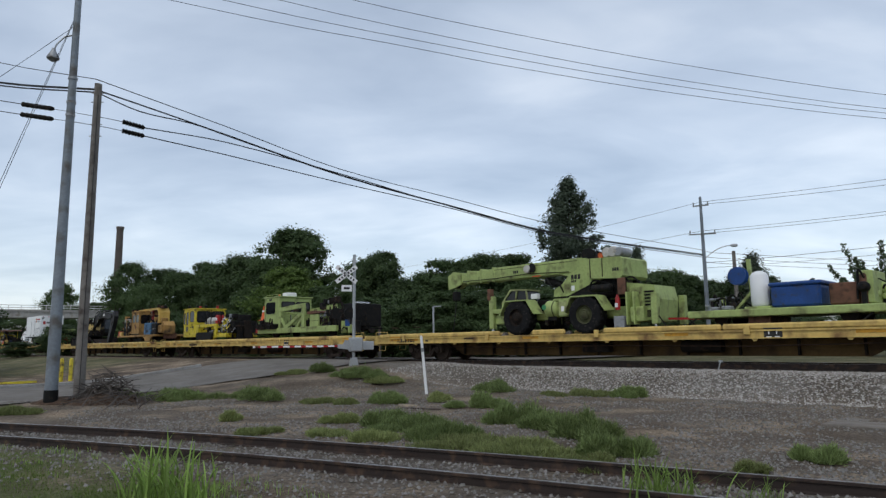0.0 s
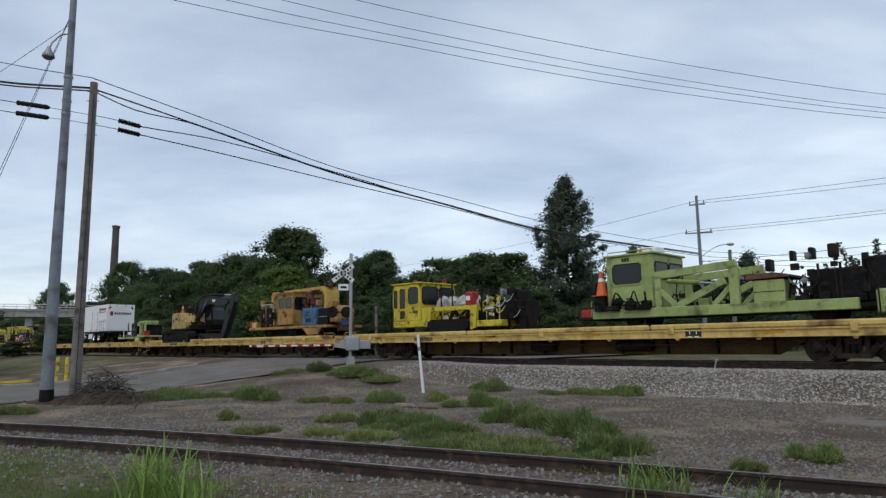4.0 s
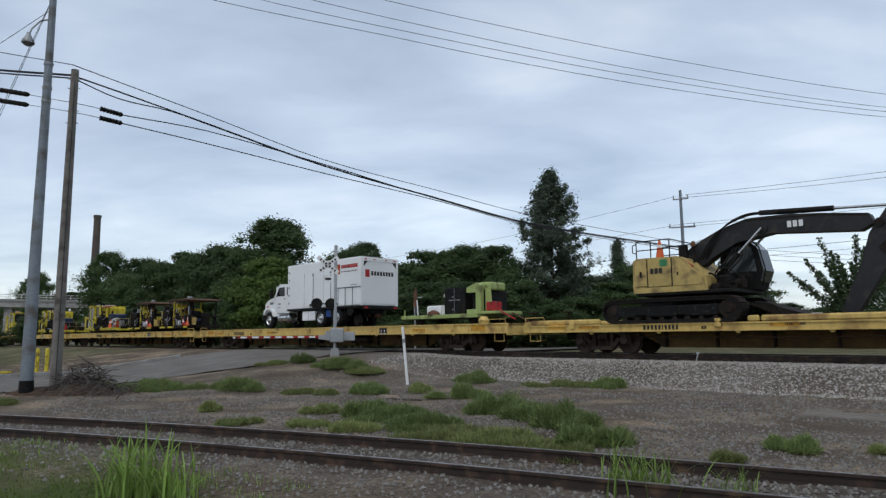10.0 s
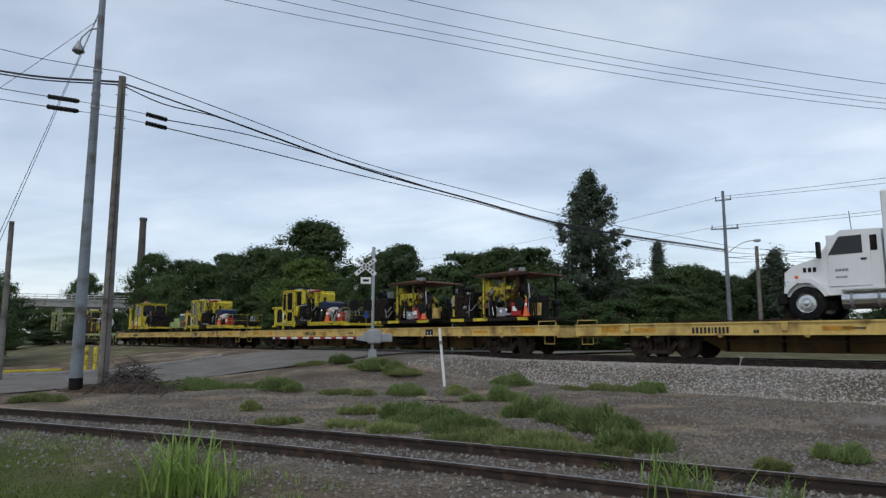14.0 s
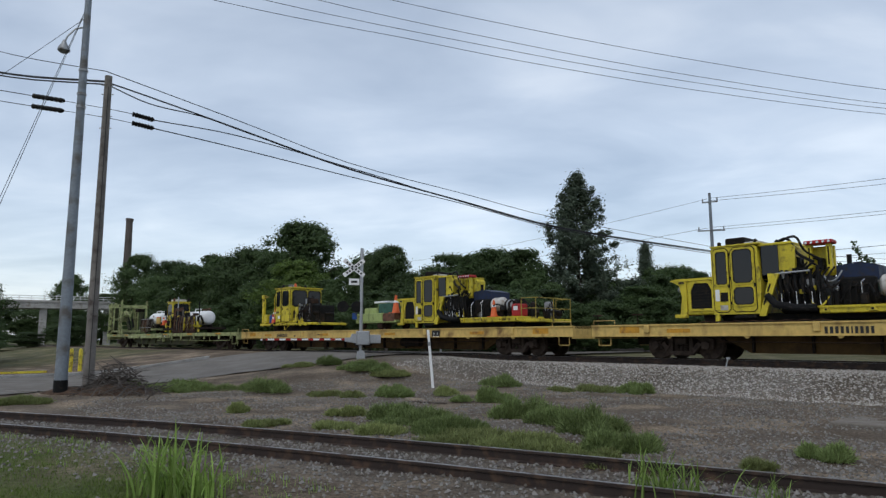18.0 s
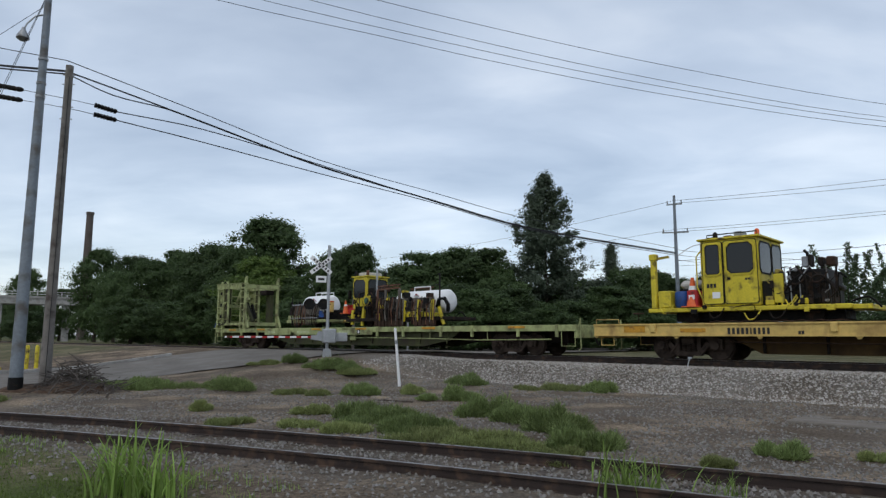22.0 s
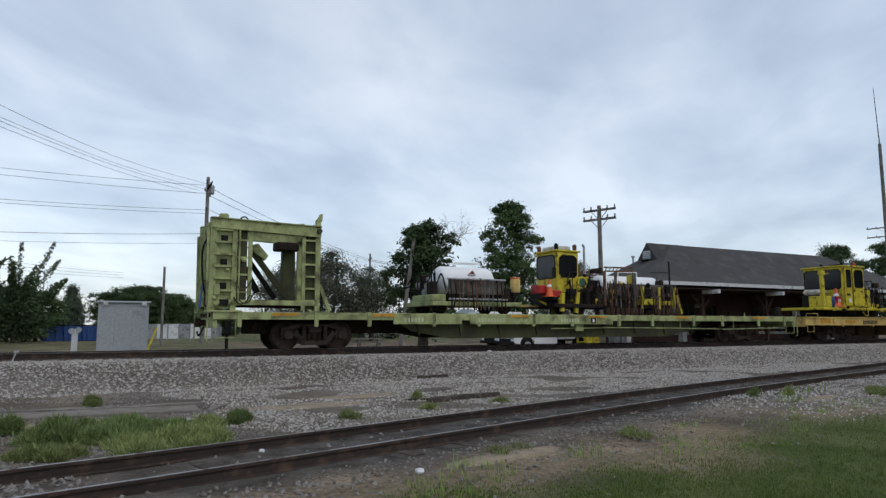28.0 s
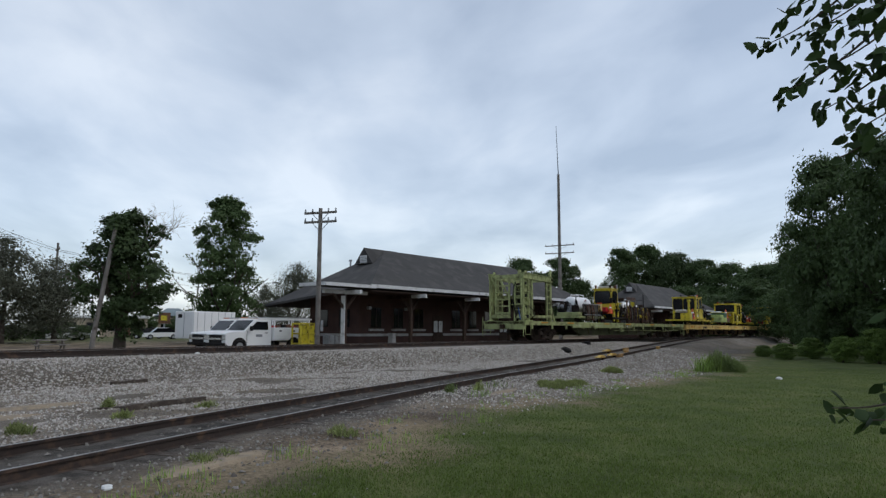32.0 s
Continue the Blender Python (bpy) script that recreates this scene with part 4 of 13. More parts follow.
def limb(b, p, d, length, r, depth, rng, tips, spread=0.6, up=0.25):
    """A tapered limb that bends and forks; tips gathers where leaves grow."""
    k = 3
    q = Vector(p)
    d = Vector(d).normalized()
    for i in range(k):
        d = (d + Vector((rng.normal() * 0.14, rng.normal() * 0.14, rng.normal() * 0.08 + up * 0.25))).normalized()
        e = q + d * (length / k)
        b.cyl(q, e, r * (1 - i / k * 0.4), r * (1 - (i + 1) / k * 0.4), seg=6 if depth > 1 else 5, cap=False)
        q = e
        if depth <= 1:
            tips.append(tuple(q))
    if depth > 0:
        for j in range(3 if depth > 1 else 2):
            s = Vector((rng.normal(), rng.normal(), rng.normal() * 0.5)) * spread
            limb(b, q, d + s, length * rng.uniform(0.55, 0.8), r * 0.55, depth - 1, rng, tips, spread, up)
    else:
        tips.append(tuple(q))


def broad_tree(name, label, seed, height, width, material, leaves=20000, leaf=0.165, low=0.18, lobes=44, trunk_r=0.3, dense=1.0, m=None, dead=False, shape=0.0, airy=0.0, masses=0):
    """A tree with a forked trunk and a lobed crown of loose leaf clumps, or of larger rounded masses with gaps between."""
    rng = np.random.default_rng(seed)
    ob = thing(name, label, "tree", m)
    b = B()
    tips = []
    th = height * (low + 0.12)
    b.cyl((0, 0, -0.4), (0, 0, th * 0.5), trunk_r * 1.25, trunk_r, seg=10, cap=False)
    b.cyl((0, 0, th * 0.5), (0.1, 0.05, th), trunk_r, trunk_r * 0.75, seg=10, cap=False)
    for i in range(5):
        a = 2 * math.pi * i / 5 + rng.uniform(-0.4, 0.4)
        limb(b, (0.1, 0.05, th * rng.uniform(0.75, 1.0)), (math.cos(a) * 0.7, math.sin(a) * 0.7, 0.9), height * 0.24, trunk_r * 0.5, 2, rng, tips)
    part("trunk", b, M_TREEBARK, ob, smooth=True)
    # lobes of the crown, uneven and with gaps between, each of several small clumps
    cs = []
    for i in range(masses):
        f = (i + 0.5) / masses
        prof = math.sin(math.pi * min(1.0, 0.2 + 0.74 * f)) ** 0.7
        mr = width * (0.10 + 0.10 * rng.random()) * (0.7 + 0.45 * prof)
        a = i * 2.399 + rng.uniform(-0.6, 0.6)
        rr = max(0.0, width * 0.5 * prof * rng.uniform(0.6, 1.12) - mr * 0.8)
        c = np.array([math.cos(a) * rr, math.sin(a) * rr, min(height - mr * 0.85, height * (low + (1 - low) * f) + mr * rng.uniform(-0.2, 0.5))])
        for k in range(22):
            v = rng.normal(size=3)
            v[2] = abs(v[2]) if rng.random() < 0.7 else v[2]
            v /= np.linalg.norm(v)
            cs.append((c + v * mr * rng.uniform(0.55, 1.08) * np.array([1.1, 1.1, 0.85]), mr * rng.uniform(0.22, 0.5)))
    for i in range(0 if masses else lobes):
        f = (i + 0.5) / lobes
        z = height * (low + (1 - low) * (0.03 + 0.9 * f ** 0.9)) * rng.uniform(0.95, 1.06)
        prof = math.sin(math.pi * min(1.0, 0.16 + 0.84 * f * (1 - shape * 0.3))) ** 0.6
        rad = width * 0.5 * prof * rng.uniform(0.75, 1.15)
        a = i * 2.399 + rng.uniform(-0.7, 0.7)
        rr = rad * (0.4 + 0.6 * rng.random())
        lr = width * 0.125 * rng.uniform(0.6, 1.5) * (0.8 + 0.4 * prof)
        for k in range(7):
            v = rng.normal(size=3)
            v /= np.linalg.norm(v)
            q = np.array([math.cos(a) * rr, math.sin(a) * rr, min(z, height - lr * 0.6)]) + v * lr * rng.uniform(0.5, 1.0) * np.array([1.2, 1.2, 0.8])
            cs.append((q, lr * rng.uniform(0.35, 0.65)))
    per = int(leaves * dense / len(cs))
    pts, outs = [], []
    mid = np.array([0, 0, height * 0.45])
    for q, lr in cs:
        n = max(6, int(per * rng.uniform(0.5, 1.5)))
        v = rng.normal(size=(n, 3))
        pts.append(q + v * lr * np.array([0.6, 0.6, 0.45]) * (1 + airy))
        v /= np.linalg.norm(v, axis=1)[:, None]
        g = (q - mid) / max(0.1, np.linalg.norm(q - mid))
        outs.append(v * 0.9 + g * 0.5)
    tp_ = np.array(tips)
    sel = tp_[rng.integers(0, len(tp_), per * 40)]
    keep = np.hypot(sel[:, 0], sel[:, 1]) < width * 0.55
    pts.append(sel[keep] + rng.normal(size=(keep.sum(), 3)) * leaf * 1.2)
    outs.append(rng.normal(size=(keep.sum(), 3)))
    pts, outs = np.concatenate(pts), np.concatenate(outs)
    ok = (pts[:, 2] < height * 1.05) & (pts[:, 2] > 0.1)
    cr = new("crown", leaves_mesh("crown", pts[ok], leaf, rng, material, out=outs[ok]))
    cr.parent = ob
    if dead:
        for i in range(5):
            d = B()
            limb(d, (0.2 * (i - 2), -0.9 - 0.2 * i, height * 0.74), (0.3 * (i - 1.5), -0.7, 0.9), height * 0.15, 0.045, 3, rng, [], 0.8, 0.1)
            part("dead_branch", d, M_CONC, ob, "bare grey dead branch")
    return ob


def conifer(name, label, seed, height, width, m=None, leaf=0.11, tiers=26, loose=1.0):
    """A ragged conifer: uneven whorls of drooping boughs, with gaps between."""
    rng = np.random.default_rng(seed)
    ob = thing(name, label, "tree", m)
    b = B()
    b.cyl((0, 0, -0.3), (0, 0, height * 0.97), 0.28, 0.03, seg=8, cap=False)
    pts, outs = [], []
    for i in range(int(tiers * 5.2)):
        f = (i + rng.random()) / (tiers * 5.2)
        z = height * (0.05 + 0.93 * f)
        R = width * 0.5 * min(1.0, 1.18 * (1 - f) ** 0.72) + 0.1
        a = i * 2.4 + rng.uniform(-0.6, 0.6)
        L_ = R * rng.choice([0.55, 0.8, 0.9, 1.0, 1.0]) * rng.uniform(0.85, 1.05)
        e = Vector((math.cos(a) * L_, math.sin(a) * L_, z + L_ * rng.uniform(0.1, 0.4)))
        o = Vector((0, 0, z - 0.1))
        b.cyl(o, o.lerp(e, 0.85), 0.05 * (1 - f) + 0.015, 0.01, seg=4, cap=False)
        for t0 in rng.uniform(0.3, 1.05, int(2 + L_ * 2.0)):
            c = o.lerp(e, t0)
            n = int(rng.uniform(34, 66))
            v = rng.normal(size=(n, 3))
            pts.append(np.array(c) + v * np.array([0.27, 0.27, 0.26]) * loose * rng.uniform(0.5, 1.35))
            outs.append(v * 0.5 + np.array([math.cos(a) * 0.3, math.sin(a) * 0.3, 0.5]))
    part("trunk", b, M_TREEBARK, ob)
    cr = new("crown", leaves_mesh("crown", np.concatenate(pts), leaf, rng, NEEDLE, 2.8, np.concatenate(outs)))
    cr.parent = ob
    return ob


def spiky_maple(name, label, seed, height, width, m=None):
    """A young tree, leafy low down, with long leafy shoots above."""
    rng = np.random.default_rng(seed)
    ob = thing(name, label, "tree", m)
    b = B()
    b.cyl((0, 0, -0.3), (0, 0, height * 0.3), 0.16, 0.11, seg=8, cap=False)
    pts = []
    for i in range(24):
        a = rng.uniform(0, 2 * math.pi)
        lean = rng.uniform(0.05, 1.1)
        base = Vector((math.cos(a) * lean * width * 0.25, math.sin(a) * lean * width * 0.25, height * rng.uniform(0.2, 0.45)))
        L_ = height * rng.uniform(0.38, 0.7) * (1 - lean * 0.22)
        d = Vector((math.cos(a) * lean, math.sin(a) * lean, 0.9)).normalized()
        e = base + d * L_
        b.cyl(base, e, 0.03, 0.008, seg=5, cap=False)
        n = 330
        t = rng.uniform(0.0, 1.0, n)
        q = np.outer(t, np.array(e)) + np.outer(1 - t, np.array(base))
        sp = 0.06 + 0.15 * (1 - t)
        pts.append(q + rng.normal(size=(n, 3)) * sp[:, None])
    for i in range(34):
        c = rng.normal(size=3) * np.array([width * 0.17, width * 0.17, height * 0.08]) + np.array([0, 0, height * 0.24])
        pts.append(c + rng.normal(size=(150, 3)) * 0.34)
    v = np.concatenate(pts)
    part("trunk", b, M_TREEBARK, ob)
    cr = new("crown", leaves_mesh("crown", v[v[:, 2] > height * 0.06], 0.12, rng, LEAF_Y))
    cr.parent = ob
    return ob


def at_az(az, d, z=0.5, rz=0.0):
    p = pol(az, d)
    return pose(p.x, p.y, ground_z(p.dot(TU), p.dot(TN)) - 0.03, 0, 0, rz)


def build_trees():
    A = broad_tree("tree", "dark green broadleaf tree in a dense tree line", 11, 12.0, 9.5, LEAF, leaves=32000, m=at_az(23, 135), low=0.04, masses=38)
    Bt = broad_tree("tree", "rounded dark green tree in a dense tree line", 12, 11.0, 10.5, LEAF, leaves=34000, m=at_az(20.2, 128), low=0.03, masses=38)
    C = broad_tree("tree", "tall leafy green tree in a dense tree line", 13, 13.0, 9.0, LEAF, leaves=32000, m=at_az(17.5, 118), low=0.05, masses=40)
    Lt = broad_tree("tree", "fresh light green broadleaf tree", 14, 11.0, 9.0, LEAF_L, leaves=32000, m=at_az(10.8, 78), low=0.04, masses=38)
    Lt.scale = (1.0, 1.0, 0.9)
    oak = broad_tree("oak_tree", "tall dark oak rising over the tree line", 15, 16.7, 11.4, LEAF, leaves=48000, leaf=0.2, m=at_az(10.3, 92), low=0.3, masses=44)
    A.scale, Bt.scale, C.scale = (1.1, 1.1, 1.38), (1.05, 1.05, 1.35), (1.15, 1.15, 1.15)

    def put(src, az, d, sx, sz, rz):
        c = copy_thing(src, at_az(az, d, 0.4, rz))
        c.scale = (sx, sx, sz)
        return c
    # the far line, from the bridge across to the conifer
    for k, (src, az, d, sx, sz) in enumerate([
            (A, 34.5, 62, 0.75, 0.58), (Bt, 35.4, 66, 0.6, 0.62), (Bt, 29.4, 178, 1.2, 0.8), (C, 31.6, 182, 1.3, 0.7), (A, 33.6, 180, 1.2, 0.74), (Bt, 35.8, 180, 1.2, 0.78), (C, 27.6, 172, 1.1, 0.66), (C, 36.5, 56, 0.7, 0.55),
            (A, 27.6, 165, 0.9, 1.25), (C, 25.3, 150, 1.0, 0.78), (Bt, 21.7, 122, 0.8, 1.05), (A, 19.0, 112, 1.0, 1.05), (C, 16.2, 108, 1.0, 1.05),
            (Bt, 14.8, 100, 1.0, 1.28), (A, 13.2, 88, 0.85, 1.0), (C, 8.2, 76, 0.75, 0.58), (A, 6.2, 72, 0.7, 0.7), (Bt, 4.4, 74, 0.75, 0.95),
            (C, 3.0, 70, 0.75, 0.83), (A, 1.0, 66, 0.8, 0.62), (Bt, -0.9, 64, 0.75, 0.72), (C, -2.6, 62, 0.72, 0.68), (A, -4.4, 60, 0.72, 0.72),
            (Bt, -6.2, 60, 0.7, 0.82), (C, -8.0, 58, 0.7, 0.67), (A, -9.4, 57, 0.6, 0.58),
            (C, -14.8, 64, 0.7, 0.55), (Bt, -11.4, 66, 0.6, 0.55), (A, -16.0, 70, 0.65, 0.55), (Bt, -18.0, 74, 0.65, 0.58), (C, -19.4, 68, 0.55, 0.54), (A, -24.0, 76, 0.65, 0.62), (Bt, -28.2, 72, 0.5, 0.5), (A, -26.6, 64, 0.5, 0.58), (C, -28.4, 66, 0.42, 0.52), (C, 30.0, 92, 0.5, 0.14), (A, 27.4, 90, 0.6, 0.3), (Bt, 34.2, 52, 0.5, 0.45), (A, 37.8, 50, 0.6, 0.5), (C, 32.4, 88, 0.5, 0.13),
            (A, -16.9, 66, 0.7, 0.55), (Bt, -20.6, 72, 0.7, 0.76), (C, -22.6, 70, 0.65, 0.58), (A, -25.2, 68, 0.65, 0.54), (Bt, -27.4, 66, 0.55, 0.5), (C, -29.0, 66, 0.5, 0.45),
            (A, -31.0, 75, 0.55, 0.33), (Bt, -34.0, 74, 0.6, 0.32)]):
        put(src, az, d, sx, sz, k * 47)
    # low growth in front of the line
    for k, (az, d, sx, sz) in enumerate([(20.5, 100, 0.9, 0.5), (17.8, 94, 0.9, 0.5), (15.4, 88, 0.85, 0.5), (12.8, 80, 0.8, 0.48), (7.4, 66, 0.7, 0.42), (4.6, 60, 0.66, 0.4), (2.2, 57, 0.66, 0.42),
                                         (-0.4, 54, 0.62, 0.4), (-2.9, 52, 0.62, 0.4), (-5.2, 51, 0.6, 0.42), (-7.6, 50, 0.6, 0.42), (-10.0, 50, 0.6, 0.36), (-12.4, 52, 0.6, 0.32), (-15.2, 54, 0.62, 0.36), (-18.4, 56, 0.64, 0.4), (-21.4, 58, 0.6, 0.38)]):
        put((A, Bt, C)[k % 3], az, d, sx, sz, k * 71)
    conifer("conifer_tree", "tall dark ragged conifer above the tree line", 21, 16.6, 9.8, m=at_az(-13.15, 62), tiers=30)
    conifer("conifer_tree", "ragged dark cedar behind the poles", 24, 8.6, 4.2, m=at_az(-27.3, 63), tiers=14)
    conifer("conifer_tree", "ragged dark cedar behind the poles", 25, 6.0, 3.6, m=at_az(-28.9, 64), tiers=12)
    conifer("conifer_tree", "narrow dark conifer tip in the tree line", 22, 11.0, 2.6, m=at_az(-18.6, 72), tiers=18)
    conifer("conifer_tree", "small dark conifer behind the railway", 23, 6.2, 3.4, m=at_az(-46.6, 95), tiers=16)
    spiky_maple("young_tree", "young light green tree with long upright shoots", 31, 7.4, 5.4, m=at_az(-35.6, 50))
    spiky_maple("young_tree", "young light green tree with long upright shoots", 32, 7.8, 4.8, m=at_az(-38.6, 54))
    spiky_maple("young_tree", "young light green tree with long upright shoots", 33, 7.4, 5.2, m=at_az(-43.0, 56))
    # round the depot
    for az, d, sx, sz in ((-49.3, 116, 0.8, 0.6), (-51.3, 112, 1.0, 0.68), (-53.5, 115, 0.9, 0.62), (-55.4, 122, 0.8, 0.52), (-57.5, 130, 1.0, 0.45), (-44.4, 62, 0.42, 0.36), (-42.6, 64, 0.5, 0.4), (-40.6, 66, 0.45, 0.36)):
        put(Bt, az, d, sx, sz, az * 13)
    # a clipped dark hedge under the trees beyond the road
    for k, az in enumerate((-61.8, -63.4, -65.2, -66.9, -68.4, -69.9, -71.2)):
        c = put(Bt, az, 88, 0.3, 0.16 + 0.02 * (k % 3), k * 67)
        c.name = "hedge"
        tagged(c, "low dark green hedge beyond the railway", "hedge", group="hedge bushes by the depot")
    G = broad_tree("tree", "grey-green tree with drooping outer branches", 41, 9.6, 9.5, LEAF_G, leaf=0.13, m=at_az(-66.2, 72), airy=0.5, dense=0.85, low=0.12, lobes=40)
    put(G, -69.5, 76, 0.8, 0.85, 120)
    put(G, -62.6, 82, 0.9, 0.95, 40)
    broad_tree("tree", "dark green tree with bare dead branches at its top", 42, 9.2, 6.4, LEAF, leaves=22000, leaf=0.14, m=at_az(-73.9, 49), low=0.14, masses=30, trunk_r=0.34, dead=True)
    broad_tree("tree", "tall dark narrow tree behind a white trailer", 43, 15.6, 7.4, LEAF, leaves=30000, m=at_az(-81.4, 75), low=0.06, masses=44)
    g2 = put(G, -87.0, 96, 0.85, 1.08, 200)
    put(G, -84.8, 100, 0.6, 0.8, 10)
    put(A, -75.5, 135, 0.7, 0.35, 10)
    put(C, -78.2, 140, 0.6, 0.3, 50)
    for k, (src, az, d, sx, sz) in enumerate([(A, -106.4, 135, 1.1, 1.28), (C, -109.6, 130, 1.05, 1.15), (Bt, -111.0, 135, 0.8, 1.0), (C, -114.6, 135, 0.95, 1.3), (A, -116.4, 140, 1.2, 1.5), (Bt, -118.6, 138, 1.2, 1.45), (C, -120.8, 135, 1.2, 1.1),
                                              (A, -123.0, 130, 1.2, 1.08), (Bt, -125.4, 125, 1.2, 1.1), (C, -127.4, 120, 1.2, 1.0), (A, -129.5, 115, 1.1, 0.9), (Bt, -121.8, 110, 0.9, 0.6), (C, -124.6, 100, 0.9, 0.6), (A, -119.6, 118, 0.9, 0.7), (Bt, -127.0, 90, 0.8, 0.6)]):
        put(src, az, d, sx, sz, k * 61)
    # the dark grove beyond the lawn, with low bright growth at its foot
    for k, (src, az, d, sx, sz) in enumerate([(A, -130.2, 58, 0.82, 1.24), (C, -128.4, 70, 0.55, 0.85), (C, -133.4, 52, 0.75, 1.1), (Bt, -129.2, 64, 0.6, 0.95), (Bt, -136.2, 48, 0.72, 1.3), (A, -139.5, 42, 0.7, 1.1), (C, -144, 38, 0.7, 1.0), (Bt, -129.4, 60, 0.5, 0.45), (C, -132.0, 56, 0.6, 0.4), (Bt, -135.0, 50, 0.6, 0.4)]):
        put(src, az, d, sx, sz, k * 83)
    for k, (az, d, sx, sz) in enumerate([(-125.0, 50, 0.15, 0.07), (-126.4, 46, 0.17, 0.09), (-128.2, 48, 0.2, 0.12), (-130.2, 44, 0.2, 0.13), (-132.4, 43, 0.24, 0.17), (-134.8, 42, 0.26, 0.2)]):
        c = put(Lt, az, d, sx, sz, k * 57)
        c.name = "bush"
        tagged(c, "low bright green bush at the foot of a dark grove", "bush", group="bushes at the grove")


build_trees()

# ---- the brick depot behind the line ----
M_TIMBER = paint("dark_brown_timber", (0.060, 0.038, 0.028), 0.8, var=0.3, scale=2, dirt=(0.03, 0.02, 0.015), dirt_amount=0.3, spec=0.2)
M_TRIMW = paint("weathered_white_trim", (0.66, 0.66, 0.65), 0.6, var=0.12, scale=1.2, dirt=(0.3, 0.29, 0.27), dirt_amount=0.2)


def hip_roof(s0, s1, o0, o1, r0, r1, ro, ze, zr, thick=0.16):
    """A hipped roof as a solid: eaves s0..s1 by o0..o1 at heights ze (front, rear, ends), ridge r0..r1."""
    zf, zb = ze
    b = B()
    top = [(s0, o0, zf), (s1, o0, zf), (s1, o1, zb), (s0, o1, zb), (r0, ro, zr), (r1, ro, zr)]
    bot = [(x, y, z - thick) for x, y, z in top]
    b.add(top + bot, [(0, 1, 5, 4), (1, 2, 5), (2, 3, 4, 5), (3, 0, 4), (6, 10, 11, 7), (7, 11, 8), (8, 11, 10, 9), (9, 10, 6),
                      (0, 6, 7, 1), (1, 7, 8, 2), (2, 8, 9, 3), (3, 9, 6, 0)])
    return b


def depot_window(th, x, y, z0, z1, w, e=-1):
    f = part("window", B().box(x - w / 2, x + w / 2, y - 0.03, y + 0.03, z0, z1), M_TIMBER, th)
    for k in (0, 1):
        part("pane", B().box(x - w / 2 + 0.06 + k * (w / 2 - 0.03), x - 0.03 + k * (w / 2 - 0.03), y - 0.045, y - 0.032, z0 + 0.07, z1 - 0.07), M_GLASS, f)
    part("sill", B().box(x - w / 2 - 0.15, x + w / 2 + 0.15, y - 0.14, y + 0.02, z0 - 0.16, z0 - 0.01, 0.015), M_CONC, f, "pale stone window sill")
    part("lintel", B().box(x - w / 2 - 0.12, x + w / 2 + 0.12, y - 0.05, y + 0.02, z1, z1 + 0.18), M_BRICK, f)


def bracket_post(th, s, white=False):
    p = part("post", B().box(s - 0.11, s + 0.11, 30.39, 30.61, 0.1, 3.8, 0.015), M_TIMBER, th, "dark timber canopy post with braces")
    for d in (-1, 1):
        part("brace", B().beam((s, 30.5, 2.75), (s + d * 0.95, 30.5, 3.72), 0.13, 0.14), M_TIMBER, p)
    part("plinth", B().box(s - 0.2, s + 0.2, 30.3, 30.7, 0.05, 0.62, 0.03), M_CONC, p)
    part("tie_beam", B().box(s - 0.09, s + 0.09, 30.6, 32.6, 3.7, 3.92), M_TIMBER, p)
    part("beam_end", B().box(s - 0.1, s + 0.1, 29.1, 30.4, 3.68, 3.92, 0.01), M_TRIMW, p, "white painted beam end")
    if white:
        part("corner_board", B().box(s - 0.16, s - 0.115, 30.34, 30.66, 0.1, 3.6), M_TRIMW, p, "white painted board on the post")


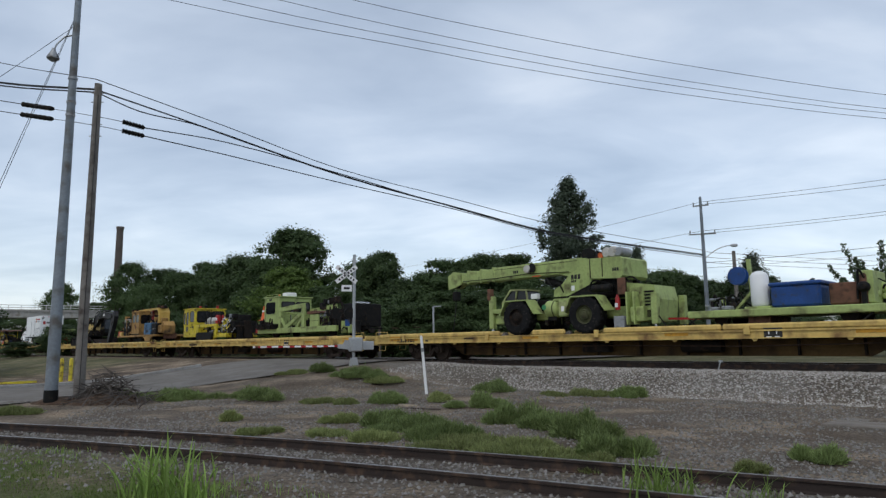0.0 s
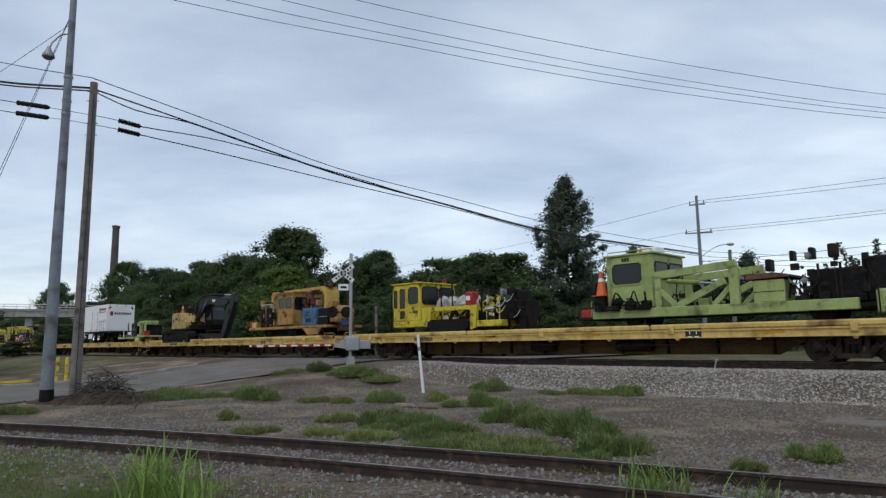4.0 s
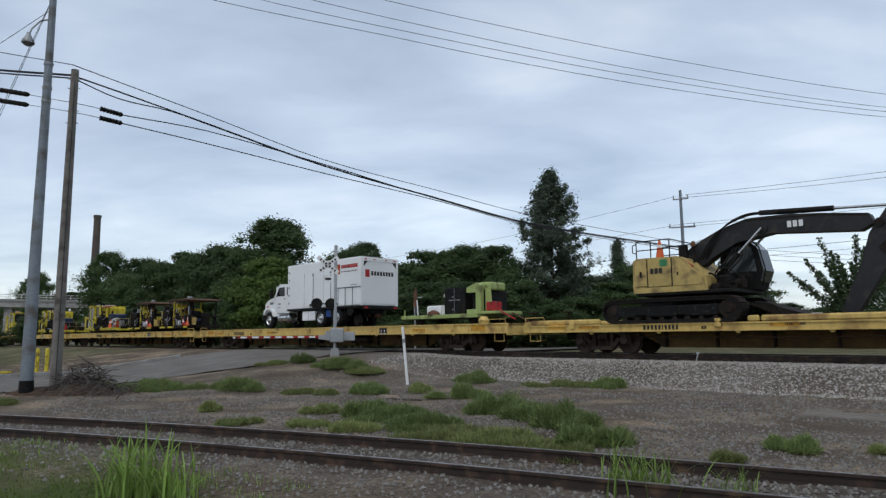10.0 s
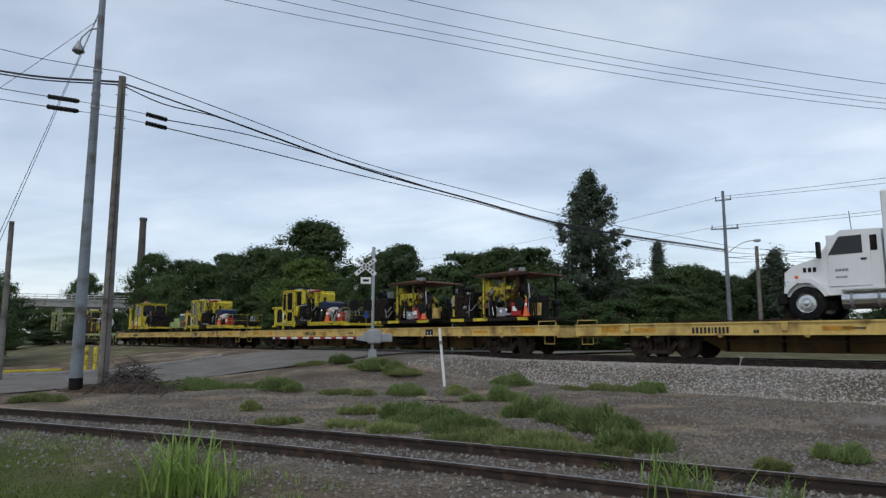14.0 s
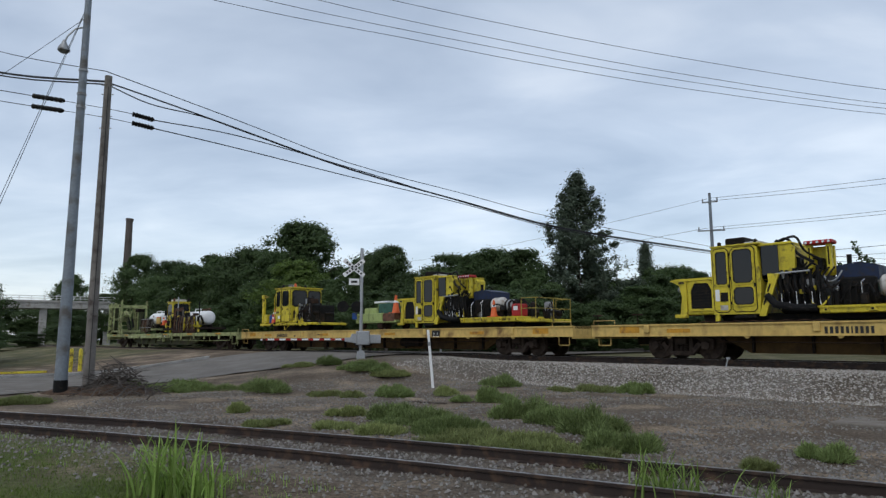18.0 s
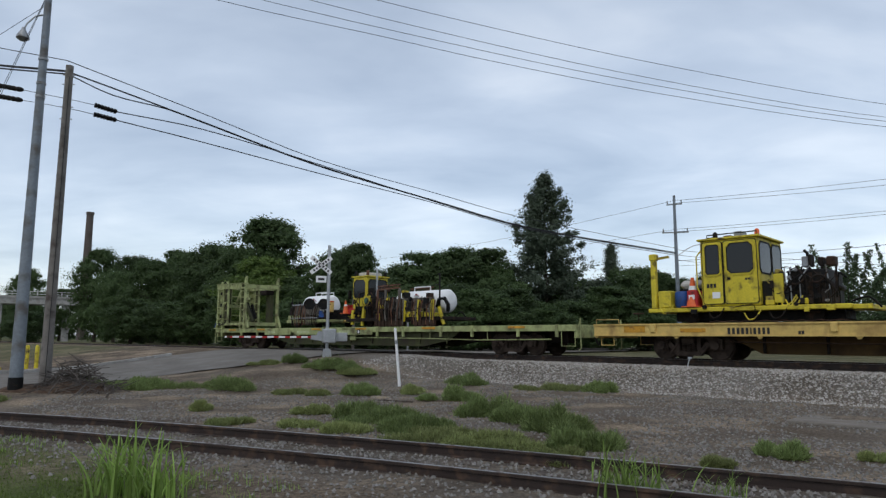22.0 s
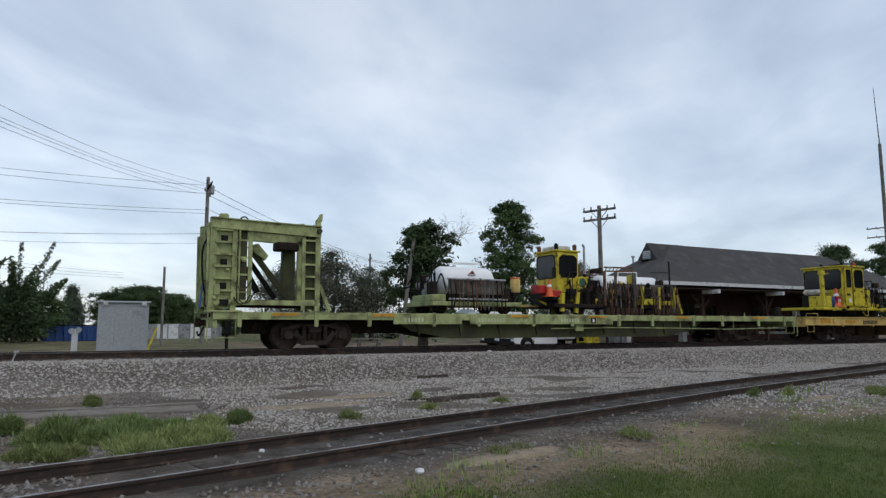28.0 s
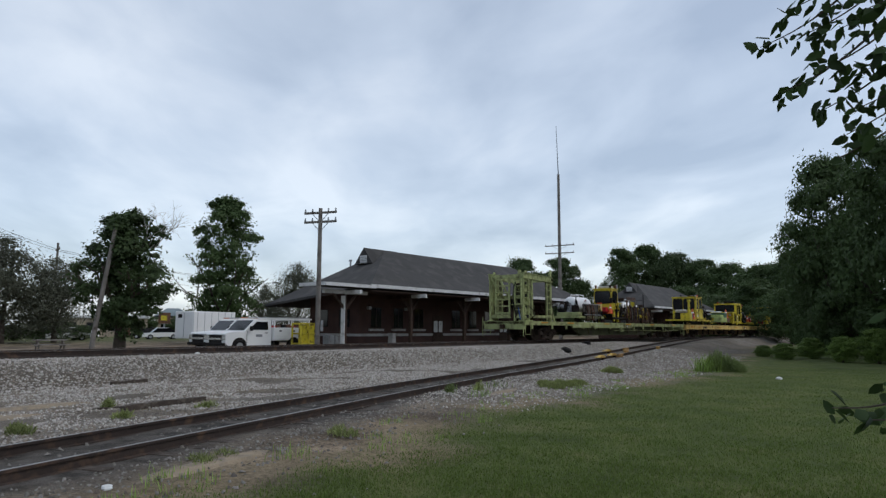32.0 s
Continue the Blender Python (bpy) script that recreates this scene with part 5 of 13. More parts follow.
def depot(s0, s1, wall0, wall1, r0, r1, zr, front=True, label="", name="depot_building"):
    th = thing(name, label, "building")
    w0, w1 = 32.6, 37.6
    part("wall", B().box(wall0, wall1, w0, w1, 0.0, 3.95), M_BRICK, th, "dark red-brown brick wall")
    part("stone_band", B().box(wall0 - 0.04, wall1 + 0.04, w0 - 0.05, w1 + 0.05, 1.08, 1.26), M_CONC, th, "pale stone band round the wall")
    part("stone_base", B().box(wall0 - 0.08, wall1 + 0.08, w0 - 0.09, w1 + 0.09, -0.1, 0.3), M_CONC, th)
    roof = part("roof", hip_roof(s0, s1, 29.5, 40.2, r0, r1, 34.0, (4.33, 3.3), zr), M_ROOF, th, "dark grey shingle hipped roof")
    part("fascia", B().box(s0, s1, 29.44, 29.5, 4.14, 4.36), M_TRIMW, roof, "white fascia board")
    part("soffit", B().box(s0 + 0.2, s1 - 0.2, 29.55, 32.55, 3.93, 3.99), M_TIMBER, th)
    # gablet on the hip, with its louvre
    g0 = r0 - 2.2
    g = part("gablet", B().prism([(33.1, zr - 1.15), (34.9, zr - 1.15), (34.0, zr + 0.02)], g0, r0 + 1.2, axis="x"), M_ROOF, roof, "small shingled gablet at the ridge's end")
    part("louvre", B().box(g0 - 0.03, g0 - 0.005, 33.65, 34.35, zr - 1.1, zr - 0.55), M_TRIMW, g, "white louvred vent")
    for k in range(4):
        part("louvre_slat", B().box(g0 - 0.06, g0 - 0.03, 33.68, 34.32, zr - 1.06 + k * 0.12, zr - 1.02 + k * 0.12), M_GREY, g)
    for s in [28.35 + 6.12 * k for k in range(20)]:
        if s0 - 1.5 < s - 0.2 < s1 - 1:
            bracket_post(th, s, white=s < 29)
    x = wall0 + 1.6
    k = 0
    while x < wall1 - 1.2:
        if k % 4 == 3:
            d = part("door", B().box(x - 0.6, x + 0.6, w0 - 0.06, w0 - 0.005, 0.3, 2.6), M_TIMBER, th)
            for e in (-0.3, 0.3):
                part("door_panel", B().box(x + e - 0.22, x + e + 0.22, w0 - 0.075, w0 - 0.062, 1.35, 2.2), M_TRIMW, d, "pale door light")
        else:
            depot_window(th, x, w0 - 0.02, 1.6, 3.1, 1.1)
        x += 2.25
        k += 1
    for x in (wall0 + 0.8, wall0 + 4.6):
        part("wall_lamp", B().box(x - 0.14, x + 0.14, w0 - 0.3, w0 - 0.02, 2.9, 3.1, 0.03), M_LGREY, th, "small pale wall lamp")
    for z0, z1, o in ((1.7, 2.9, 34.0), (1.7, 2.9, 36.2)):
        part("end_window", B().box(wall0 - 0.04, wall0 - 0.005, o - 0.5, o + 0.5, z0, z1), M_GLASS, th)
    return th


def build_depot():
    th = depot(29.6, 59.0, 31.6, 57.0, 35.5, 52.5, 7.32, label="long dark brick railway depot with a shingled hip roof")
    th.matrix_basis = tp(0, 0, 0)
    # the low shed canopy that runs out past the depot's end
    c = part("canopy", B().prism([(29.5, 4.28), (29.5, 4.16), (31.8, 4.16), (31.8, 4.28)], 25.9, 30.4, axis="x"), M_ROOF, th)
    part("canopy_fascia", B().box(25.86, 30.0, 29.43, 29.49, 4.1, 4.3), M_TRIMW, c, "white fascia board")
    part("canopy_beam", B().box(26.6, 30.2, 30.4, 30.6, 3.72, 3.95), M_TRIMW, c, "white painted canopy beam")
    part("canopy_end", B().box(25.8, 25.86, 29.5, 31.8, 4.1, 4.3), M_TRIMW, c)
    part("vent_stack", B().cyl((34.5, 36.6, 4.6), (34.5, 36.6, 6.6), 0.07, seg=8), M_LGREY, th, "slim metal vent stack")
    part("vent_cap", B().cyl((34.5, 36.6, 6.6), (34.5, 36.6, 6.72), 0.12, seg=8), M_LGREY, th)
    t2 = depot(76.0, 100.0, 78.0, 98.0, 81.7, 94.0, 7.44, label="second brick depot building with a grey hip roof")
    t2.matrix_basis = tp(0, 0, 0)
    for s in (31.6, 46.9):
        q = solid("stone_post", B().prism([(-0.22, 0), (0.22, 0), (0.14, 1.2), (-0.14, 1.2)], -0.2, 0.2), M_CONC, "pale stone post on the depot platform", "post", tp(s + 2.2, 31.6, 0.1), group="platform posts")
    pl = part("platform", B().box(27.5, 61, 30.1, 32.5, -0.2, 0.12, 0.02).box(62.0, 100, 30.1, 32.5, -0.2, 0.12, 0.02), M_CONC)
    pl.matrix_basis = tp(0, 0, 0)
    tagged(pl, "low concrete depot platform", "platform", kind="structure")


build_depot()


# ---- parked vehicles and what stands round the depot ----
def wheel_on(th, x, y, z, r=0.39, w=0.26, rim=M_LGREY):
    e = -1 if y < 0 else 1
    t = part("wheel", B().lathe([(0, r * 0.6), (0, r * 0.9), (w * 0.2, r), (w * 0.8, r), (w, r * 0.9), (w, r * 0.6)], (x, y + e * w / 2, z), (0, -e, 0), 22, cap=False), M_RUB, th, smooth=True)
    part("rim", B().lathe([(0, r * 0.12), (-0.03, r * 0.3), (-0.02, r * 0.55), (0.0, r * 0.62)], (x, y + e * w * 0.42, z), (0, e, 0), 18), rim, t, smooth=True)


def service_truck(label, m, rack=True):
    """A work pickup with a utility body: x runs to its tail, -y is the side shown."""
    th = thing("service_truck", label, "pickup truck", m, group="parked service trucks")
    yy = 0.98
    hood = [(0.0, 0.55), (0.0, 1.12), (0.12, 1.2), (1.25, 1.28), (1.3, 1.3), (1.3, 0.45), (0.25, 0.45)]
    part("front_body", B().prism(hood, -yy, yy), M_WHITE, th)
    part("cab", B().prism([(1.28, 0.42), (1.28, 1.3), (1.95, 1.93), (2.15, 1.97), (3.0, 1.97), (3.12, 1.9), (3.15, 0.42)], -yy + 0.03, yy - 0.03), M_WHITE, th)
    part("grille", B().box(-0.05, 0.0, -0.62, 0.62, 0.62, 1.08, 0.01), M_BLACK, th, "dark grille")
    part("grille_bar", B().box(-0.07, -0.05, -0.6, 0.6, 0.78, 0.9), M_CHROME, th)
    part("bumper", B().box(-0.16, 0.02, -0.98, 0.98, 0.42, 0.62, 0.04), M_BLACK, th)
    for y in (-0.8, 0.8):
        part("headlight", B().box(-0.04, 0.02, y - 0.16, y + 0.16, 0.78, 1.08, 0.02), M_CHROME, th)
        part("fender_flare", B().lathe([(0, 0.5), (0.08, 0.5)], (0.92, y * 1.18 if y > 0 else y * 1.18 - 0.04, 0.42), (0, 1, 0), 20), M_BLACK, th, "black wheel arch")
    ws = B().prism([(1.33, 1.32), (1.93, 1.9), (1.9, 1.93), (1.3, 1.35)], -0.82, 0.82)
    part("windscreen", ws, M_GLASS, th)
    for e in (-1, 1):
        y = e * (yy - 0.02)
        part("side_window", B().prism([(1.62, 1.36), (2.05, 1.84), (2.85, 1.84), (2.9, 1.36)], min(y, y + e * 0.012), max(y, y + e * 0.012)), M_GLASS, th)
        d = part("door_seam", B().box(1.42, 1.44, min(y, y + e * 0.006), max(y, y + e * 0.006), 0.5, 1.32), M_INK, th)
        part("door_handle", B().box(2.7, 2.88, min(y, y + e * 0.03), max(y, y + e * 0.03), 1.16, 1.2), M_BLACK, th)
        part("mirror", B().box(1.55, 1.68, min(e * 1.02, e * 1.24), max(e * 1.02, e * 1.24), 1.3, 1.58, 0.03), M_BLACK, th)
    part("door_marking", B().box(2.05, 2.5, -yy - 0.002 + 0.02, -yy + 0.022, 0.95, 1.1), M_GREY, th)
    # the utility body and its lockers
    ub = B()
    for e in (-1, 1):
        ub.box(3.25, 6.2, min(e * 0.62, e * 1.06), max(e * 0.62, e * 1.06), 0.72, 1.5, 0.02)
    part("utility_body", ub, M_WHITE, th)
    part("bed_floor", B().box(3.25, 6.2, -0.62, 0.62, 0.68, 0.8), M_GREY, th)
    for x0, x1, z0 in ((3.3, 4.15, 0.76), (4.2, 5.3, 1.12), (5.35, 6.15, 0.76)):
        part("locker_door", B().box(x0, x1, -1.075, -1.061, z0, 1.44, 0.01), M_WHITE, th)
        part("locker_latch", B().box((x0 + x1) / 2 - 0.08, (x0 + x1) / 2 + 0.08, -1.09, -1.076, 1.26, 1.34), M_BLACK, th)
    part("rear_arch", B().lathe([(0, 0.47), (0.06, 0.47)], (4.75, -1.1, 0.45), (0, 1, 0), 20), M_BLACK, th)
    part("rear_bumper", B().box(6.2, 6.4, -1.0, 1.0, 0.5, 0.66, 0.02), M_GREY, th)
    part("tail_light", B().box(6.2, 6.22, -1.02, -0.86, 0.9, 1.2), M_RED, th)
    if rack:
        for x in (3.4, 4.8, 6.1):
            part("rack_post", B().beam((x, -0.9, 1.5), (x, -0.9, 1.98), 0.05, 0.05).beam((x, 0.9, 1.5), (x, 0.9, 1.98), 0.05, 0.05).beam((x, -0.9, 1.98), (x, 0.9, 1.98), 0.05, 0.05), M_WHITE, th)
        for y in (-0.9, 0.9):
            part("rack_rail", B().beam((2.2, y, 2.02), (6.3, y, 2.02), 0.05, 0.06), M_WHITE, th)
        for y in (-0.55, 0.1):
            b = B()
            for d in (0, 0.4):
                b.beam((2.0, y + d, 2.08), (6.4, y + d, 2.1), 0.03, 0.07)
            for k in range(13):
                b.beam((2.2 + k * 0.33, y, 2.09), (2.2 + k * 0.33, y + 0.4, 2.09), 0.03, 0.03)
            part("ladder", b, M_ORANGE_L if y > 0 else M_LGREY, th, "ladder lying on the rack")
    rnd = random.Random(3)
    for k in range(7):
        x = 3.5 + k * 0.38
        part("tool_box", B().box(x, x + 0.32, -0.5, 0.1, 0.8, 1.5 + rnd.uniform(0.05, 0.3), 0.02), rnd.choice((M_BLACK, M_RED, M_GREY, M_BROWN)), th)
    for x in (0.92, 4.75):
        for y in (-0.92, 0.92):
            wheel_on(th, x, y, 0.40)
    return th


M_ORANGE_L = paint("faded_orange_ladder", (0.46, 0.19, 0.10), 0.6, var=0.2, scale=2)


def build_yard():
    service_truck("white service pickup with lockers, ladder rack and ladders", tp(22.0, 34.4, 0.14))
    service_truck("white service pickup parked behind another pickup", tp(22.6, 37.2, 0.14))
    p = pol(-80.1, 68)
    tr = thing("box_trailer", "white enclosed box trailer parked by a tree", "trailer", pose(p.x, p.y, 0.12, 0, 0, TRACK_TURN + 12))
    part("body", B().box(-2.6, 2.6, -1.2, 1.2, 0.5, 3.0, 0.04), M_WHITE, tr)
    for k in range(6):
        part("side_rib", B().box(-2.2 + k * 0.85, -2.15 + k * 0.85, -1.215, -1.2, 0.55, 2.95), M_LGREY, tr)
    part("rear_door", B().box(-2.63, -2.6, -1.05, 1.05, 0.6, 2.85), M_WHITE, tr)
    part("door_bar", B().cyl((-2.65, 0, 0.6), (-2.65, 0, 2.85), 0.02, seg=6), M_GREY, tr)
    part("door_marking", B().box(-2.64, -2.632, 0.3, 0.8, 2.4, 2.75), M_BLACK, tr)
    for x in (0.1, 0.95):
        wheel_on(tr, x, -1.1, 0.36, 0.36)
        wheel_on(tr, x, 1.1, 0.36, 0.36)
    # yellow guard frame and grey cabinet beside the telegraph pole
    g = thing("guard_frame", "yellow steel guard frame round a gas meter", "guard frame", tp(26.6, 32.2, 0.18))
    for x in (-0.55, 0, 0.55):
        for y in (-0.4, 0.4):
            part("post", B().cyl((x, y, -0.1), (x, y, 1.75), 0.06, seg=8), M_YELB, g)
    for z in (0.5, 1.1, 1.7):
        for y in (-0.4, 0.4):
            part("bar", B().cyl((-0.55, y, z), (0.55, y, z), 0.05, seg=8), M_YELB, g)
    part("mesh_panel", B().box(-0.5, 0.5, -0.36, -0.34, 0.2, 1.6), M_YELB, g)
    q = thing("meter_cabinet", "pair of pale grey steel cabinets beside a pole", "cabinet", tp(28.6, 32.0, 0.15))
    for x in (-0.45, 0.15):
        c = part("body", B().box(x, x + 0.55, -0.25, 0.25, 0.0, 1.05, 0.03), M_GREY, q)
        part("door", B().box(x + 0.04, x + 0.51, -0.275, -0.255, 0.08, 0.98, 0.01), M_GREY, c)
    # equipment cabinet beside the line
    c = thing("equipment_cabinet", "tall windowless grey metal railway equipment cabinet", "equipment cabinet", tp(0.92, 29.2, 0.42))
    part("body", B().box(-0.88, 0.88, -0.8, 0.8, 0.0, 2.12, 0.02), M_CAB, c)
    part("roof", B().box(-0.95, 0.95, -0.87, 0.87, 2.12, 2.2, 0.02), M_CAB, c)
    for x in (-0.62, 0.72):
        part("lifting_lug", B().box(x - 0.1, x + 0.06, -0.9, -0.82, 2.02, 2.16, 0.01).cyl((x, -0.92, 2.1), (x, -0.86, 2.1), 0.05, seg=10), M_TRIMW, c)
    for x in (-0.3, 0.3):
        part("panel_seam", B().box(x - 0.006, x + 0.006, -0.804, -0.8, 0.05, 2.1), M_GREY, c)
    part("plinth", B().box(-0.8, 0.8, -0.7, 0.7, -0.3, 0.0), M_CONC, c)
    y = solid("guy_marker", B().beam((1.7, 28.5, 0.4), (2.12, 28.5, 1.62), 0.07, 0.07), M_YELB, "yellow plastic guy wire marker beside a pole", "guy marker", tp(0, 0, 0))
    m = thing("meter_post", "short white post with two meters behind the line", "post", tp(-0.72, 30.0, 0.5))
    part("post", B().box(-0.11, 0.11, -0.1, 0.1, -0.2, 1.05, 0.01), M_TRIMW, m)
    part("meter", B().cyl((-0.12, -0.16, 0.98), (-0.12, -0.02, 0.98), 0.11, seg=12).cyl((0.12, -0.16, 1.02), (0.12, -0.02, 1.02), 0.11, seg=12), M_LGREY, m)
    # blue bins and a board fence further off
    for az in (-45.6, -47.0, -48.2):
        p = pol(az, 62)
        d = thing("dumpster", "blue steel dumpster behind bushes", "dumpster", pose(p.x, p.y, 0.45, 0, 0, az + 8), group="blue dumpsters")
        part("body", B().prism([(-0.9, 0.1), (0.9, 0.1), (1.0, 1.3), (-1.0, 1.3)], -0.8, 0.8), M_BLUE, d)
        part("lid", B().box(-1.02, 1.02, -0.82, 0.82, 1.3, 1.38, 0.02), M_BLACK, d)
        for k in (-0.6, 0, 0.6):
            part("rib", B().box(k - 0.05, k + 0.05, -0.9, -0.8, 0.15, 1.25), M_BLUE, d)
    f = thing("board_fence", "low grey board fence with pale panels", "fence", pose(*pol(-53.8, 70).xy, 0.45, 0, 0, -54))
    for k in range(9):
        part("panel", B().box(-4.5 + k * 1.0, -3.62 + k * 1.0, -0.03, 0.03, 0.1, 1.5), M_TRIMW if k in (3, 4, 6, 7) else M_GREY, f)
        part("post", B().box(-4.6 + k * 1.0, -4.5 + k * 1.0, -0.05, 0.05, -0.2, 1.6), M_GREY, f)
    ph = thing("call_box", "slim dark pole-mounted box with a blue top", "call box", tp(4.9, 29.3, 0.45))
    part("post", B().cyl((0, 0, -0.2), (0, 0, 1.5), 0.07, seg=8), M_BLACK, ph)
    part("box", B().box(-0.14, 0.14, -0.12, 0.12, 0.9, 1.7, 0.02), M_BLACK, ph)
    part("top_sign", B().box(-0.18, 0.18, -0.14, 0.14, 1.7, 1.95, 0.02), M_BLUEP, ph)


M_CAB = paint("pale_grey_enamel", (0.36, 0.38, 0.385), 0.5, metal=0.15, var=0.08, scale=0.8, dirt=(0.22, 0.2, 0.18), dirt_amount=0.12)


def small_building(label, az, d, w, dep, h, roof, wall, turn=0.0, glass=True, base=0.1):
    p = pol(az, d)
    th = thing("distant_building", label, "building", pose(p.x, p.y, base, 0, 0, az + turn))
    part("wall", B().box(-w / 2, w / 2, 0, dep, -0.3, h), wall, th)
    part("roof", B().box(-w / 2 - 0.3, w / 2 + 0.3, -0.3, dep + 0.3, h, h + 0.45, 0.05), roof, th)
    if glass:
        n = max(2, int(w / 3))
        for k in range(n):
            x = -w / 2 + (k + 0.5) * w / n
            part("window", B().box(x - 0.9, x + 0.9, -0.04, -0.005, 1.0, 2.3), M_GLASS, th)
    part("door", B().box(w * 0.28, w * 0.28 + 1.0, -0.05, -0.006, 0, 2.1), M_BROWN, th)
    return th


def parked_car(label, az, d, mat, turn=0.0):
    p = pol(az, d)
    c = thing("parked_car", label, "car", pose(p.x, p.y, 0.12, 0, 0, az + turn), group="distant parked cars")
    part("body", B().prism([(-2.2, 0.3), (-2.2, 0.75), (-1.2, 0.85), (1.5, 0.9), (2.2, 0.85), (2.25, 0.35)], -0.88, 0.88), mat, c)
    part("cabin", B().prism([(-1.25, 0.86), (-0.55, 1.42), (0.9, 1.45), (1.7, 0.9)], -0.78, 0.78), M_GLASS, c)
    part("roof", B().box(-0.5, 0.85, -0.7, 0.7, 1.44, 1.5, 0.03), mat, c)
    for x in (-1.4, 1.4):
        for y in (-0.82, 0.82):
            wheel_on(c, x, y, 0.32, 0.32, 0.2)


def build_far():
    th = small_building("tan roadside building with a green-grey hip roof", -77.7, 150, 6.5, 6, 3.6, M_ROOF, M_TANB, 5)
    part("hip", B().add([(-3.6, -0.4, 4.0), (3.6, -0.4, 4.0), (3.6, 6.4, 4.0), (-3.6, 6.4, 4.0), (-1.2, 3, 5.6), (1.2, 3, 5.6)], [(0, 1, 5, 4), (1, 2, 5), (2, 3, 4, 5), (3, 0, 4), (3, 2, 1, 0)]), M_BLUEG, th, "grey-green hip roof")
    sg = thing("roadside_sign", "dark roadside sign with a yellow panel on a post", "sign", pose(*pol(-77.0, 120).xy, 0.1, 0, 0, -77))
    part("post", B().cyl((0, 0, -0.2), (0, 0, 2.2), 0.1, seg=8), M_GREY, sg)
    part("board", B().box(-0.9, 0.9, -0.1, 0.1, 2.2, 4.0, 0.02), M_BROWN, sg)
    part("panel", B().box(-0.55, 0.4, -0.12, -0.102, 2.7, 3.5), M_YELB, sg)
    small_building("long low white roadside building behind trees", -72.0, 120, 16, 8, 3.0, M_TRIMW, M_TANB, 4)
    small_building("low white building beyond the parking lot", -75.6, 160, 22, 8, 2.4, M_TRIMW, M_CONC, 4, glass=False)
    small_building("small red brick building far behind the bushes", -45.3, 130, 6, 6, 3.6, M_ROOF, M_BRICK, 0)
    for lab, az, d, mt, tn in (("white car parked far off", -76.8, 95, M_WHITE, 10), ("dark car parked far off", -75.9, 100, M_BLACK, -6), ("white van parked far off under trees", -70.4, 88, M_WHITE, 4), ("grey car parked far off", -78.2, 110, M_GREY, 0)):
        parked_car(lab, az, d, mt, tn)
    st = thing("small_sign", "small white sign on a post beside the depot lawn", "sign", pose(*pol(-72.2, 58).xy, 0.12, 0, 0, -70))
    part("post", B().cyl((0, 0, -0.2), (0, 0, 1.4), 0.04, seg=6), M_GREY, st)
    part("panel", B().box(-0.28, 0.28, -0.03, 0.0, 0.75, 1.45), M_WHITE, st)
    bn = thing("picnic_table", "dark low picnic table under a tree", "picnic table", pose(*pol(-69.3, 46).xy, 0.16, 0, 0, -60))
    part("tabletop", B().box(-0.9, 0.9, -0.35, 0.35, 0.66, 0.72), M_WOOD, bn)
    for y in (-0.7, 0.7):
        part("bench", B().box(-0.9, 0.9, y - 0.13, y + 0.13, 0.4, 0.45), M_WOOD, bn)
    for x in (-0.65, 0.65):
        part("leg", B().beam((x, -0.65, 0), (x, -0.2, 0.68), 0.08, 0.08).beam((x, 0.65, 0), (x, 0.2, 0.68), 0.08, 0.08).beam((x, -0.75, 0.38), (x, 0.75, 0.38), 0.08, 0.08), M_WOOD, bn)
    p = pol(23.86, 200)
    ch = thing("chimney", "tall slim brown chimney above the far tree line", "chimney", pose(p.x, p.y, 0.3))
    part("shaft", B().cyl((0, 0, -0.3), (0, 0, 33.5), 1.2, 0.85, seg=16), M_CHIM, ch, smooth=True)
    part("rim", B().cyl((0, 0, 33.5), (0, 0, 34.2), 1.0, 1.0, seg=16), M_CHIM, ch)
    p = pol(31.5, 150)
    br = thing("road_bridge", "distant concrete road overpass with a pale railing", "bridge", pose(p.x, p.y, 0.3, 0, 0, 28))
    part("deck", B().box(-22, 22, -3, 3, 7.2, 8.3), M_CONC, br)
    part("parapet", B().box(-22, 22, -3.15, -3.0, 8.3, 8.7), M_CONC, br)
    for k in range(23):
        part("railing_post", B().box(-22 + 2 * k - 0.06, -22 + 2 * k + 0.06, -3.12, -3.02, 8.7, 9.5), M_TRIMW, br)
    for z in (9.0, 9.45):
        part("railing_bar", B().box(-22, 22, -3.12, -3.04, z, z + 0.1), M_TRIMW, br)
    for x in (-16, -5, 6, 17):
        part("pier", B().box(x - 0.6, x + 0.6, -2.4, 2.4, -0.3, 7.2), M_CONC, br)


M_CHIM = paint("brown_chimney_brick", (0.11, 0.09, 0.08), 0.9, var=0.2, scale=0.3, dirt=(0.08, 0.06, 0.05), dirt_amount=0.3)
M_TANB = paint("tan_stucco", (0.36, 0.30, 0.22), 0.85, var=0.12, scale=0.8, dirt=(0.22, 0.18, 0.14), dirt_amount=0.2)
M_BLUEG = paint("grey_green_metal_roof", (0.16, 0.20, 0.21), 0.5, var=0.15, scale=0.6)
build_yard()
build_far()

# ---- the train: seven flatcars, coupled, all moving together ----
PITCH = 28.25
CARRIED = []   # (thing, metres from the sixth coupling, height)
WHEELS = []


def train_s(t):
    """Where the coupling before the last car is at t seconds, along the line."""
    return ((-8.98e-4 * t + 0.05734) * t + 6.246) * t - 169.05 + 0.14 * max(0.0, t - 28.0) ** 2 + 0.32 * smooth(27.8, 29.6, t)


def on_train(ob, car, x, z=DECK_Z, y=0.0):
    off = (6 - car) * PITCH + PITCH / 2 + x
    CARRIED.append((ob, off, z, y))
    ob.matrix_basis = tp(train_s(0) + off, MID + y, z)
    return ob


